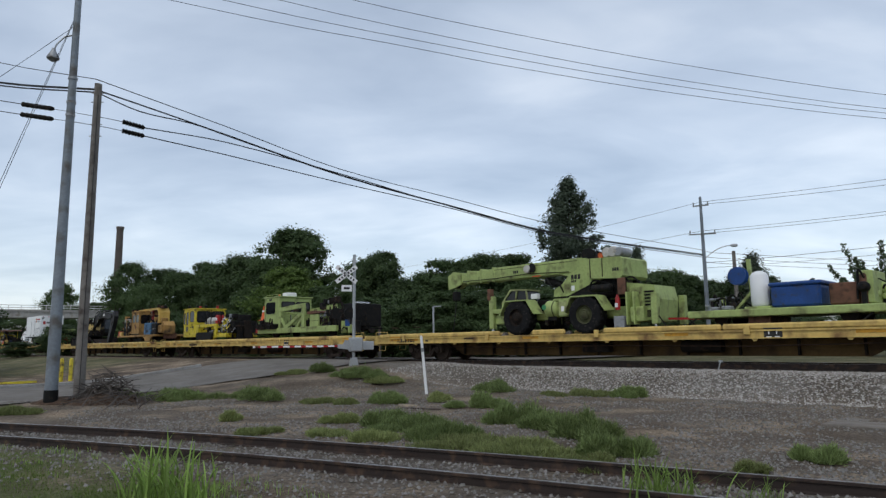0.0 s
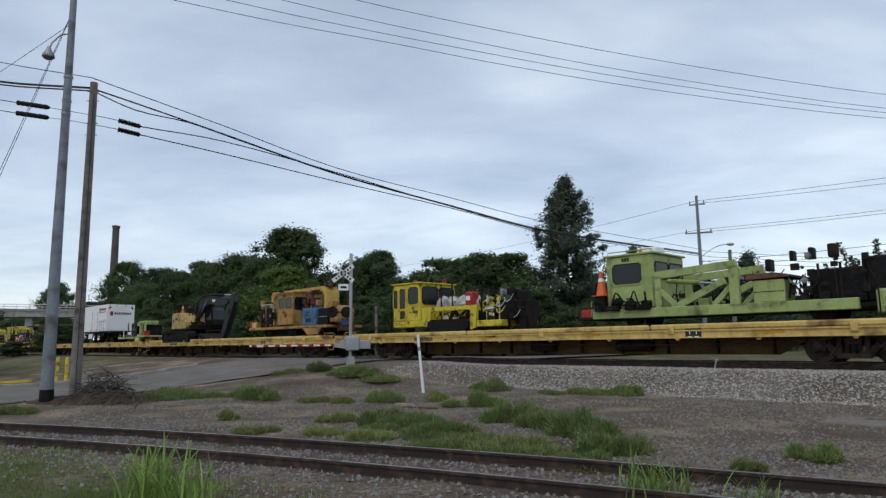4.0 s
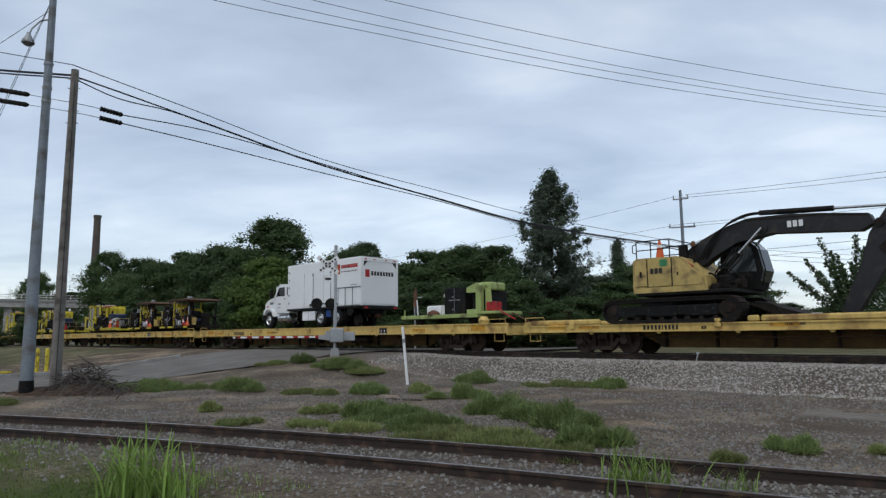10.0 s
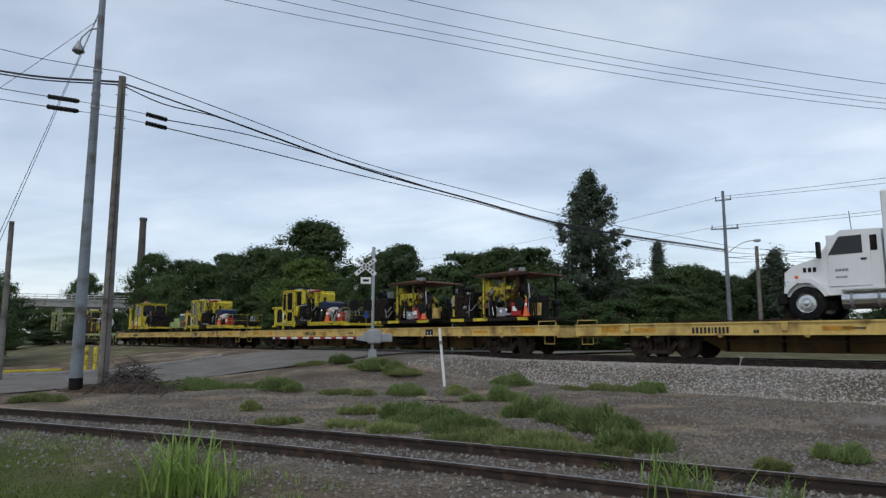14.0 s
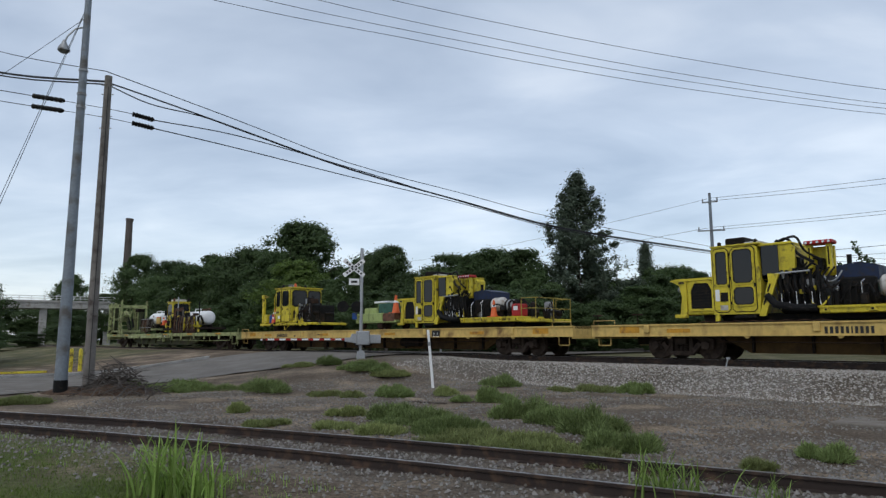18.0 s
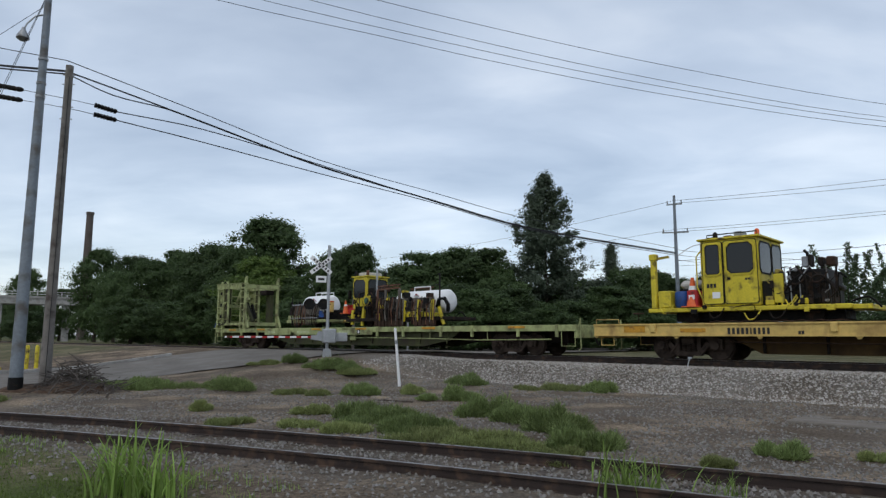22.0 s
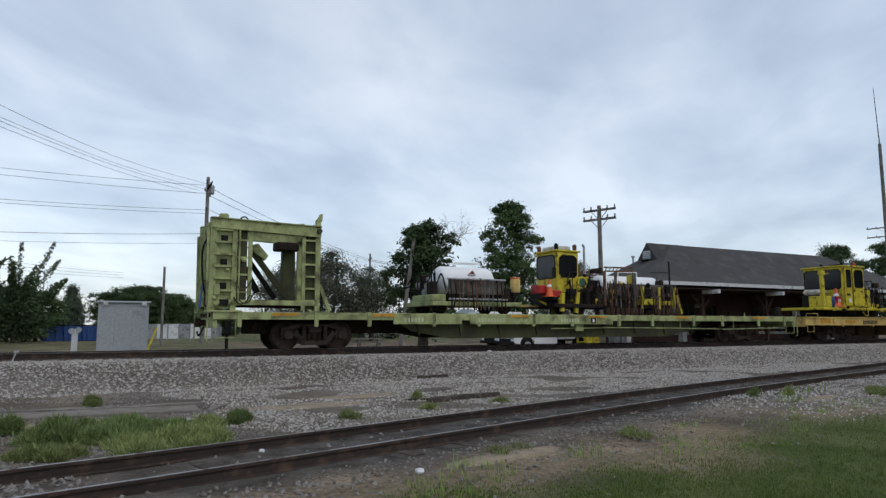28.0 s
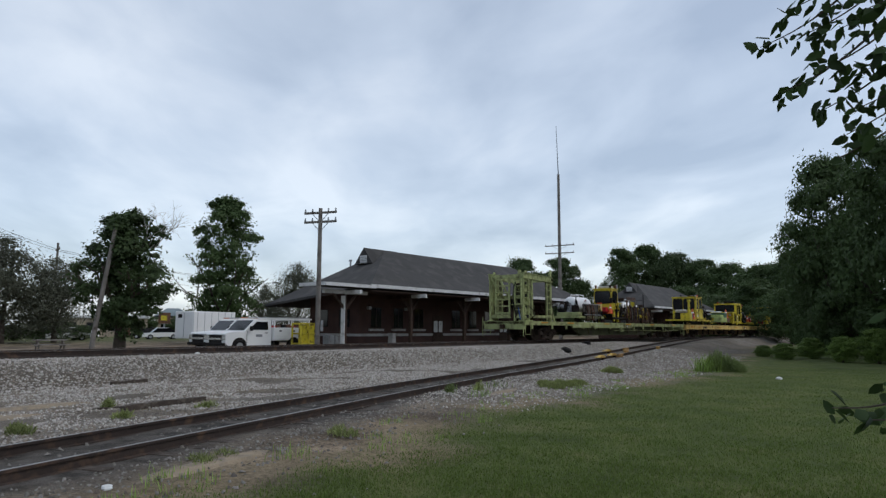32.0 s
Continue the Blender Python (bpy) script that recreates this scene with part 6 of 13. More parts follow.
def wheel_mesh():
    b = B()
    for y in (-1, 1):
        b.lathe([(-0.07, 0.06), (-0.07, 0.40), (-0.065, 0.45), (0.03, 0.46), (0.035, 0.50), (0.06, 0.50), (0.06, 0.40), (0.03, 0.36), (0.02, 0.15), (0.06, 0.12), (0.06, 0.05)], (0, y * 0.76, 0), (0, -y, 0) if y > 0 else (0, 1, 0), 24)
    b.cyl((0, -0.8, 0), (0, 0.8, 0), 0.075, seg=10)
    return b


def truck_frame():
    """A three-piece freight truck, without its wheels: z from the rail's top. Each side frame is an open casting round its springs."""
    b = B()
    for y in (-1.02, 1.02):
        y0, y1 = y - 0.08, y + 0.08
        b.prism([(-1.14, 0.56), (-0.5, 0.72), (-0.3, 0.76), (0.3, 0.76), (0.5, 0.72), (1.14, 0.56), (1.14, 0.68), (0.6, 0.84), (-0.6, 0.84), (-1.14, 0.68)], y0, y1)
        for e in (-1, 1):
            b.prism([(e * 0.74, 0.5), (e * 0.42, 0.16), (e * 0.28, 0.2), (e * 0.62, 0.62)], y0, y1)
            b.prism([(e * 0.3, 0.3), (e * 0.42, 0.3), (e * 0.42, 0.74), (e * 0.3, 0.74)], y0, y1)
            b.prism([(e * 0.72, 0.36), (e * 1.14, 0.36), (e * 1.14, 0.62), (e * 0.72, 0.62)], y0, y1)
            b.cyl((e * 0.92, y - 0.17, 0.48), (e * 0.92, y + 0.17, 0.48), 0.135, seg=12)
        b.prism([(-0.44, 0.14), (0.44, 0.14), (0.4, 0.28), (-0.4, 0.28)], y - 0.11, y + 0.11)
        for x in (-0.17, 0.0, 0.17):
            for k in range(4):
                b.cyl((x, y, 0.29 + k * 0.065), (x, y, 0.325 + k * 0.065), 0.08, seg=8)
    b.box(-0.22, 0.22, -1.14, 1.14, 0.54, 0.76, 0.03)
    b.box(-0.45, 0.45, -0.3, 0.3, 0.62, 0.92, 0.03)
    b.beam((-0.62, -1.14, 0.2), (-0.3, -1.14, 0.62), 0.04, 0.05)
    return b


WHEEL_ME = None


def add_trucks(car, xs):
    global WHEEL_ME
    h = DECK_Z - RAIL_Z
    for x in xs:
        fr = truck_frame()
        fr.v = [(px + x, py, pz - h) for px, py, pz in fr.v]
        tr = part("truck", fr, M_CAST, car, "rusty dark cast-steel freight truck")
        for wx in (-0.92, 0.92):
            if WHEEL_ME is None:
                WHEEL_ME = wheel_mesh().mesh("wheelset", True)
                fix_normals(WHEEL_ME)
                WHEEL_ME.materials.append(M_CAST)
            w = new("wheelset", WHEEL_ME)
            w.parent = tr
            w.matrix_basis = pose(x + wx, 0, 0.46 - h)
            WHEELS.append((w, x + wx, 0.46 - h))


def bars_text(parent, x, z, y, h, widths, material=None, gap=0.35, name="marking"):
    """Lettering as plain bars on a side that faces the camera."""
    b = B()
    cx = x
    for w in widths:
        if w > 0:
            b.box(cx, cx + w * h, y - 0.004, y + 0.004, z, z + h)
        cx += (abs(w) + gap) * h
    return part(name, b, material or M_INK, parent)


def coupler(b, e, zc):
    b.box(min(e * 13.75, e * 14.0), max(e * 13.75, e * 14.0), -0.09, 0.09, zc - 0.1, zc + 0.1)
    b.box(min(e * 13.95, e * 14.13), max(e * 13.95, e * 14.13), -0.16, 0.13, zc - 0.14, zc + 0.14, 0.03)


def yellow_flatcar(car_no, label, marks_x, seed, boards=False, gaps=()):
    rnd = random.Random(seed)
    car = thing("flatcar", label, "flatcar", group="flatcars of the train")
    hl = 13.7
    top = -0.15 if boards else 0.0
    part("deck", B().box(-hl, hl, -1.44, 1.44, top - 0.11, top), M_RUST, car, "rust-stained worn steel deck")
    for y, nm in ((-1.5, "side_sill"), (1.5, "side_sill")):
        b = B()
        b.box(-hl, hl, y - 0.05, y + 0.05, -0.42, top)
        e = -1 if y < 0 else 1
        b.box(-hl, hl, min(y, y + e * 0.09), max(y, y + e * 0.09), top - 0.05, top)
        b.box(-hl, hl, min(y, y + e * 0.08), max(y, y + e * 0.08), -0.425, -0.39)
        part(nm, b, M_YEL, car, "weathered yellow side sill with rust stains")
    b = B()
    b.box(-12.5, 12.5, -0.3, 0.3, -0.7, -0.12)
    for k in range(-9, 10):
        b.box(k * 1.15 - 0.04, k * 1.15 + 0.04, -1.42, 1.42, -0.36, -0.12)
    part("underframe", b, M_DARKST, car, "dark grimy underframe")
    for e in (-1, 1):
        b = B()
        b.box(min(e * hl, e * (hl - 0.12)), max(e * hl, e * (hl - 0.12)), -1.5, 1.5, -0.5, 0.0, 0.01)
        part("end_sill", b, M_YEL, car)
        c = B()
        coupler(c, e, -0.33)
        part("coupler", c, M_RUST, car)
        for y in (-1.47, 1.47):
            st = B().tube([(e * 13.45, y, -0.35), (e * 13.45, y, -0.75), (e * 12.95, y, -0.75), (e * 12.95, y, -0.35)], 0.018, 6)
            part("step", st, M_YEL, car)
        g = B().tube([(e * 13.6, -1.55, 0.02), (e * 13.6, -1.55, 0.16), (e * 12.7, -1.55, 0.16), (e * 12.7, -1.55, 0.02)], 0.016, 6)
        part("grab_iron", g, M_YEL, car)
        br = B().cyl((e * 13.2, 0.9, -0.3), (e * 13.2, 0.9, 0.42), 0.02).lathe([(0, 0.2), (0.03, 0.21), (0.05, 0.2)], (e * 13.2, 0.9, 0.42), (0, 0, 1), 14)
        part("hand_brake", br, M_RUST, car)
        pt = B().box(min(e * 12.5, e * 11.7), max(e * 12.5, e * 11.7), -1.562, -1.556, -0.3, -0.08)
        part("orange_reflector", pt, M_ORANGE_D, car, "faded orange patch")
    add_trucks(car, (-10.4, 10.4))
    if not boards:
        for k in range(8):
            part("deck_chain", B().tube([(-9.5 + k * 0.5, -1.5, 0.02), (-9.25 + k * 0.5, -1.5, 0.06), (-9.0 + k * 0.5, -1.5, 0.02)], 0.02, 5), M_RUST, car, "rusty tie-down chain on the deck edge")
    # the girder's yellow is darkened to paint in the shade under the deck
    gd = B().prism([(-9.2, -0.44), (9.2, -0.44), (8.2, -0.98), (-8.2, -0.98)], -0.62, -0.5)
    part("centre_girder", gd, M_GIRD, car, "rust-stained yellow centre girder with shade in its colour")
    for k in range(10):
        part("girder_rib", B().box(-8.1 + k * 1.8 - 0.03, -8.1 + k * 1.8 + 0.03, -0.75, -0.6, -0.95, -0.44), M_DARKST, car)
    for k in range(9):
        x = -10.6 + k * 2.65
        part("sill_bracket", B().prism([(x - 0.09, -0.425), (x + 0.09, -0.425), (x + 0.04, -0.5), (x - 0.04, -0.5)], -1.53, -1.47), M_YEL, car)
    part("valve_box", B().box(-1.5, -0.3, -0.95, -0.45, -0.86, -0.52, 0.04), M_DARKST, car)
    part("air_reservoir", B().cyl((2.6, -0.85, -0.66), (4.0, -0.85, -0.66), 0.2, seg=12), M_DARKST, car, smooth=True)
    b = B().tube([(-9, -1.3, -0.6), (-4, -1.3, -0.64), (0, -1.3, -0.6), (5, -1.3, -0.66), (9, -1.3, -0.58)], 0.02, 5)
    part("brake_pipe", b, M_RUST, car)
    if boards:
        # round-edged boards along the deck's edges, left out where a wide machine stands, and rails for the rail machines
        cuts = [-13.4, -4.6, 4.3, 13.4]
        for x0, x1 in zip(cuts, cuts[1:]):
            spans = [(x0, x1)]
            for g0, g1 in gaps:
                spans = [q for u, v in spans for q in ((u, min(v, g0)), (max(u, g1), v)) if q[1] - q[0] > 0.2]
            for u, v in spans:
                for y in (-1.46, 1.46):
                    part("deck_board", B().box(u, v - 0.05, y - 0.08, y + 0.08, top, 0.05, 0.05), M_YEL, car, "round-edged yellow deck board")
        for y in (-0.76, 0.76):
            for u, v in ((1.5, 13.2), (-13.2, -0.5)):
                if not any(g0 < v and g1 > u for g0, g1 in gaps):
                    part("deck_rail", B().box(u, v, y - 0.05, y + 0.05, top, 0.0, 0.01), M_RUST, car)
    for i in range(4):
        x = -10.8 + i * 6.4 + rnd.uniform(-0.6, 0.6)
        part("orange_patch", B().box(x, x + 0.85, -1.562, -1.556, -0.3, -0.17), M_ORANGE_D, car)
    for i in range(5):
        x = -11.4 + i * 5.5
        part("stake_pocket", B().box(x - 0.1, x + 0.1, -1.62, -1.55, -0.3, -0.02, 0.02), M_YEL, car)
    if marks_x is not None:
        bars_text(car, marks_x, -0.36, -1.558, 0.2, [0.42, 0.42, 0.42, 0.4, 0.38, 0.2, 0.38, 0.38, 0.38, 0.38], gap=0.28)
        bars_text(car, marks_x + 2.05, -0.36, -1.558, 0.1, [0.7, 0.7], gap=0.2)
        bars_text(car, marks_x + 4.6, -0.27, -1.558, 0.07, [0.5] * 11, gap=0.25)
    part("placard", B().box(5.6, 6.15, -1.562, -1.556, -0.42, -0.1), M_INK, car, "black inspection stencil")
    part("placard_lines", B().box(5.68, 5.83, -1.57, -1.564, -0.39, -0.36).box(5.92, 6.07, -1.57, -1.564, -0.39, -0.36).box(5.74, 5.77, -1.57, -1.564, -0.3, -0.2).box(5.97, 6.0, -1.57, -1.564, -0.3, -0.2), M_WHITE, car)
    on_train(car, car_no, 0.0)
    return car


# car yellow with rust, darkened to hold the shade under the sill
M_GIRD = paint("rusty_shaded_girder", (0.12, 0.072, 0.028), 0.8, var=0.3, scale=0.7, dirt=(0.05, 0.032, 0.02), dirt_amount=0.5, spec=0.15)
M_ORANGE_D = paint("faded_orange_patch", (0.60, 0.30, 0.03), 0.7, var=0.25, scale=2, dirt=(0.2, 0.1, 0.04), dirt_amount=0.3)

# ---- what the flatcars carry ----
def load(name, label, category, car, cx, group="track machines on the train", z=DECK_Z):
    ob = thing(name, label, category, group=group)
    SHIFT[ob.name] = cx
    on_train(ob, car, cx, z)
    return ob


def logo_bars(parent, x, z, y, h, mat=None, n=3):
    """A short name in three heavy letters, as plain bars."""
    b = B()
    for i in range(n):
        b.box(x + i * h * 0.85, x + i * h * 0.85 + h * 0.62, y - 0.006, y + 0.002, z, z + h)
    return part("logo", b, mat or M_INK, parent)


def words(parent, text, x, z, y, h, mat, width=None):
    """Lettering on a side that faces the camera."""
    cu = bpy.data.curves.new("lettering", "FONT")
    cu.body, cu.size, cu.extrude = text, h, 0.003
    tmp = new("lettering_source", cu)
    bpy.context.view_layer.update()
    me = bpy.data.meshes.new_from_object(tmp.evaluated_get(bpy.context.evaluated_depsgraph_get()))
    bpy.data.objects.remove(tmp)
    w = max(v.co.x for v in me.vertices) or 1
    k = (width / w) if width else 1.0
    root = parent
    while root.parent is not None:
        root = root.parent
    dx = SHIFT.get(root.name, 0.0)
    for v in me.vertices:
        v.co = Vector((x + v.co.x * k - dx, y - v.co.z, z + v.co.y))
    me.materials.append(mat)
    ob = new("lettering", me)
    ob.parent = parent
    return ob


def cut_corners(x0, x1, z0, z1, c):
    return [(x0 + c, z0), (x1 - c, z0), (x1, z0 + c), (x1, z1 - c), (x1 - c, z1), (x0 + c, z1), (x0, z1 - c), (x0, z0 + c)]


def ring(b, outer, inner, y0, y1, m=None):
    """A flat frame between two outlines of the same count, drawn out along y."""
    k = len(outer)
    vs = [(x, y, z) for y in (y0, y1) for prof in (outer, inner) for x, z in prof]
    fs = []
    for i in range(k):
        j = (i + 1) % k
        fs += [(i, j, k + j, k + i), (2 * k + j, 2 * k + i, 3 * k + i, 3 * k + j), (i, 2 * k + i, 2 * k + j, j), (k + j, 3 * k + j, 3 * k + i, k + i)]
    if m is not None:
        vs = [m @ Vector(p) for p in vs]
    return b.add(vs, fs)


def window(parent, x0, x1, z0, z1, y, label="", glass=None):
    """A pane with rounded corners in a raised surround and a rubber seal, on the side that faces the camera (or away from it)."""
    e = -1 if y < 0 else 1
    c = 0.16 * min(x1 - x0, z1 - z0)
    body = parent.data.materials[0] if parent.data else M_YELB
    s = part("window", ring(B(), cut_corners(x0 - 0.07, x1 + 0.07, z0 - 0.07, z1 + 0.07, c + 0.03), cut_corners(x0 - 0.025, x1 + 0.025, z0 - 0.025, z1 + 0.025, c), y, y + e * 0.03), body, parent, label)
    part("seal", ring(B(), cut_corners(x0 - 0.027, x1 + 0.027, z0 - 0.027, z1 + 0.027, c), cut_corners(x0, x1, z0, z1, c), y, y + e * 0.022), M_BLACK, s)
    part("pane", B().prism(cut_corners(x0 - 0.005, x1 + 0.005, z0 - 0.005, z1 + 0.005, c), min(y, y + e * 0.012), max(y, y + e * 0.012)), glass or M_GLASS, s)


def end_window(parent, y0, y1, z0, z1, x, e):
    c = 0.14 * min(y1 - y0, z1 - z0)
    m = Matrix(((0, 1, 0, x), (1, 0, 0, 0), (0, 0, 1, 0), (0, 0, 0, 1)))
    s = part("window", ring(B(), cut_corners(y0 - 0.05, y1 + 0.05, z0 - 0.05, z1 + 0.05, c), cut_corners(y0, y1, z0, z1, c), 0, e * 0.024, m), M_BLACK, parent)
    part("pane", B().prism(cut_corners(y0 - 0.004, y1 + 0.004, z0 - 0.004, z1 + 0.004, c), min(0, e * 0.012), max(0, e * 0.012), m=m), M_GLASS, s)


def cabin(th, x0, x1, y0, y1, z0, z1, mat, side=(), right=(), left=(), name="cab", roof=True, label=""):
    c = part(name, B().box(x0, x1, y0, y1, z0, z1, 0.05), mat, th, label)
    for a, b, lo, hi in side:
        window(c, a, b, lo, hi, y0)
        window(c, a, b, lo, hi, y1)
    for a, b, lo, hi in right:
        end_window(c, a, b, lo, hi, x1, 1)
    for a, b, lo, hi in left:
        end_window(c, a, b, lo, hi, x0, -1)
    if roof:
        part("roof", B().box(x0 - 0.08, x1 + 0.08, y0 - 0.06, y1 + 0.06, z1 - 0.01, z1 + 0.06, 0.02), mat, c)
    return c


def rail_wheels(th, xs, r=0.3, z=0.3, y=0.76):
    for x in xs:
        for e in (-1, 1):
            part("rail_wheel", B().lathe([(0, r * 0.3), (0.0, r * 0.92), (0.08, r * 0.94), (0.09, r * 1.08), (0.12, r * 1.08), (0.12, r * 0.4)], (x, e * y + (-0.06 if e > 0 else 0.06) * -1, z), (0, -e, 0), 18), M_DARKST, th, smooth=True)


def cone(th, x, y, z, h=0.65):
    c = part("traffic_cone", B().lathe([(0.02, h * 0.24), (0.04, h * 0.22), (h, h * 0.05)], (x, y, z), (0, 0, 1), 14), M_ORANGE, th, "orange traffic cone", smooth=True)
    part("cone_base", B().box(x - h * 0.3, x + h * 0.3, y - h * 0.3, y + h * 0.3, z, z + 0.03, 0.01), M_ORANGE, c)
    part("cone_band", B().cyl((x, y, z + h * 0.58), (x, y, z + h * 0.72), h * 0.135, h * 0.108, seg=14), M_WHITE, c)


def hose(th, pts, r=0.025, mat=None):
    p = [Vector(q) for q in pts]
    out = []
    for i in range(len(p) - 1):
        a, b = p[max(0, i - 1)], p[i]
        c, d = p[i + 1], p[min(len(p) - 1, i + 2)]
        for t in (0, 0.25, 0.5, 0.75):
            out.append(0.5 * ((2 * b) + (c - a) * t + (2 * a - 5 * b + 4 * c - d) * t * t + (3 * b - a - 3 * c + d) * t ** 3))
    out.append(p[-1])
    part("hose", B().tube(out, r, 6), mat or M_BLACK, th)


def ram(th, a, b, r=0.07, f=0.6, mat=None):
    """A hydraulic cylinder with its bright rod."""
    a, b = Vector(a), Vector(b)
    m = a.lerp(b, f)
    c = part("cylinder", B().cyl(a, m, r, seg=12), mat or M_BLACK, th, smooth=True)
    part("rod", B().cyl(m, b, r * 0.5, seg=10), M_CHROME, c, smooth=True)


def clutter(th, x0, x1, z0, z1, seed, mats, n=14, y0=-1.1, y1=1.1):
    """An engine and its pumps, tanks, valve blocks and hoses, packed together."""
    rnd = random.Random(seed)
    for i in range(int(n * 1.5)):
        w, d, h = rnd.uniform(0.12, 0.42), rnd.uniform(0.15, 0.6), rnd.uniform(0.25, 1.0) * (z1 - z0)
        x = rnd.uniform(x0, max(x0 + 0.01, x1 - w))
        y = rnd.uniform(y0, y1 - d)
        m = rnd.choice(mats)
        k = rnd.random()
        if k < 0.2:
            e = rnd.uniform(-0.3, 0.3)
            part("pipe", B().tube([(x, y, z0), (x, y, z0 + h * 1.1), (x + e, y, z0 + h * 1.2), (x + e, y + 0.1, z0 + h * 0.5)], rnd.uniform(0.018, 0.04), 6), m, th)
        elif k < 0.5:
            part("pump_unit", B().box(x, x + w, y, y + d, z0, z0 + h, 0.04), m, th)
        elif k < 0.7:
            r = min(w, h) * 0.45
            part("air_tank", B().lathe([(0, r * 0.5), (0.06, r * 0.9), (0.1, r), (d, r), (d + 0.05, r * 0.6)], (x + r, y, z0 + h - r), (0, 1, 0), 14), m, th, smooth=True)
            part("tank_stand", B().box(x + r * 0.6, x + r * 1.4, y + 0.08, y + d - 0.05, z0, z0 + h - r), M_BLACK, th)
        elif k < 0.85:
            r = w * 0.35
            part("filter_can", B().lathe([(0, r), (h * 0.9, r), (h * 0.95, r * 0.7), (h, r * 0.3)], (x + r, y + r, z0), (0, 0, 1), 12), m, th, smooth=True)
        else:
            part("valve_block", B().box(x, x + w, y, y + d * 0.6, z0, z0 + h * 0.6, 0.03).box(x + w * 0.2, x + w * 0.8, y + 0.05, y + d * 0.5, z0 + h * 0.6, z0 + h * 0.9, 0.03), m, th)
    for i in range(max(5, int(n * 0.8))):
        a = rnd.uniform(x0, x1)
        b = min(x1 + 0.2, max(x0 - 0.2, a + rnd.uniform(-0.9, 0.9)))
        y = rnd.uniform(y0 - 0.1, y1)
        za, zb = z0 + rnd.uniform(0.15, 0.7) * (z1 - z0), z0 + rnd.uniform(0.1, 0.7) * (z1 - z0)
        hose(th, [(a, y, za), (a * 0.7 + b * 0.3, y - 0.08, max(za, zb) + rnd.uniform(0.05, 0.35)), (a * 0.3 + b * 0.7, y - 0.05, max(za, zb) + rnd.uniform(-0.1, 0.3)), (b, y + rnd.uniform(-0.2, 0.2), zb)], rnd.uniform(0.018, 0.035))


def greeble(th, x0, x1, y, z0, z1, seed, n=12, mats=None):
    """Pipes, plates, valves and brackets crowded on the side of a machine that faces the line's near side."""
    rnd = random.Random(seed)
    mats = mats or [M_BLACK, M_DARKST, M_RUST, M_DARKST, M_GREY]
    for i in range(n):
        m = rnd.choice(mats)
        x, z = rnd.uniform(x0, x1), rnd.uniform(z0, z1)
        k = rnd.random()
        if k < 0.35:
            a = rnd.uniform(0.05, 0.16)
            part("bracket", B().box(max(x0, x - a), min(x1, x + a), y - rnd.uniform(0.03, 0.14), y + 0.02, max(z0, z - a), min(z1, z + a * rnd.uniform(0.4, 1.2)), 0.01), m, th)
        elif k < 0.6:
            part("pipe", B().tube([(x, y - 0.05, z0), (x, y - 0.07, z), (x + rnd.uniform(-0.25, 0.25), y - 0.07, min(z1, z + 0.15)), (x + rnd.uniform(-0.3, 0.3), y, z1)], rnd.uniform(0.012, 0.03), 6), m, th)
        elif k < 0.8:
            r = rnd.uniform(0.04, 0.11)
            part("valve", B().lathe([(0, r), (0.05, r), (0.06, r * 0.6), (0.12, r * 0.5)], (x, y, z), (0, -1, 0), 10), m, th)
        else:
            hose(th, [(x, y - 0.03, z), (x + 0.15, y - 0.12, z - 0.2), (x + 0.35, y - 0.12, z - 0.15), (x + 0.5, y - 0.02, z + 0.1)], rnd.uniform(0.015, 0.03), m)
    for i in range(max(2, n // 5)):
        x = rnd.uniform(x0, x1)
        w = rnd.uniform(0.08, 0.25)
        h = rnd.uniform(0.15, 0.4)
        part("top_fitting", B().box(x, x + w, y + 0.1, y + 0.5, z1 - 0.02, z1 + h, 0.03), rnd.choice(mats), th)


def railing(th, pts, z0, z1, mat, mid=True):
    """A handrail on posts round the points (x, y)."""
    for x, y in pts:
        part("rail_post", B().cyl((x, y, z0), (x, y, z1), 0.022, seg=6), mat, th)
    part("handrail", B().tube([(x, y, z1) for x, y in pts], 0.022, 6), mat, th)
    if mid:
        part("mid_rail", B().tube([(x, y, (z0 + z1) / 2) for x, y in pts], 0.018, 6), mat, th)


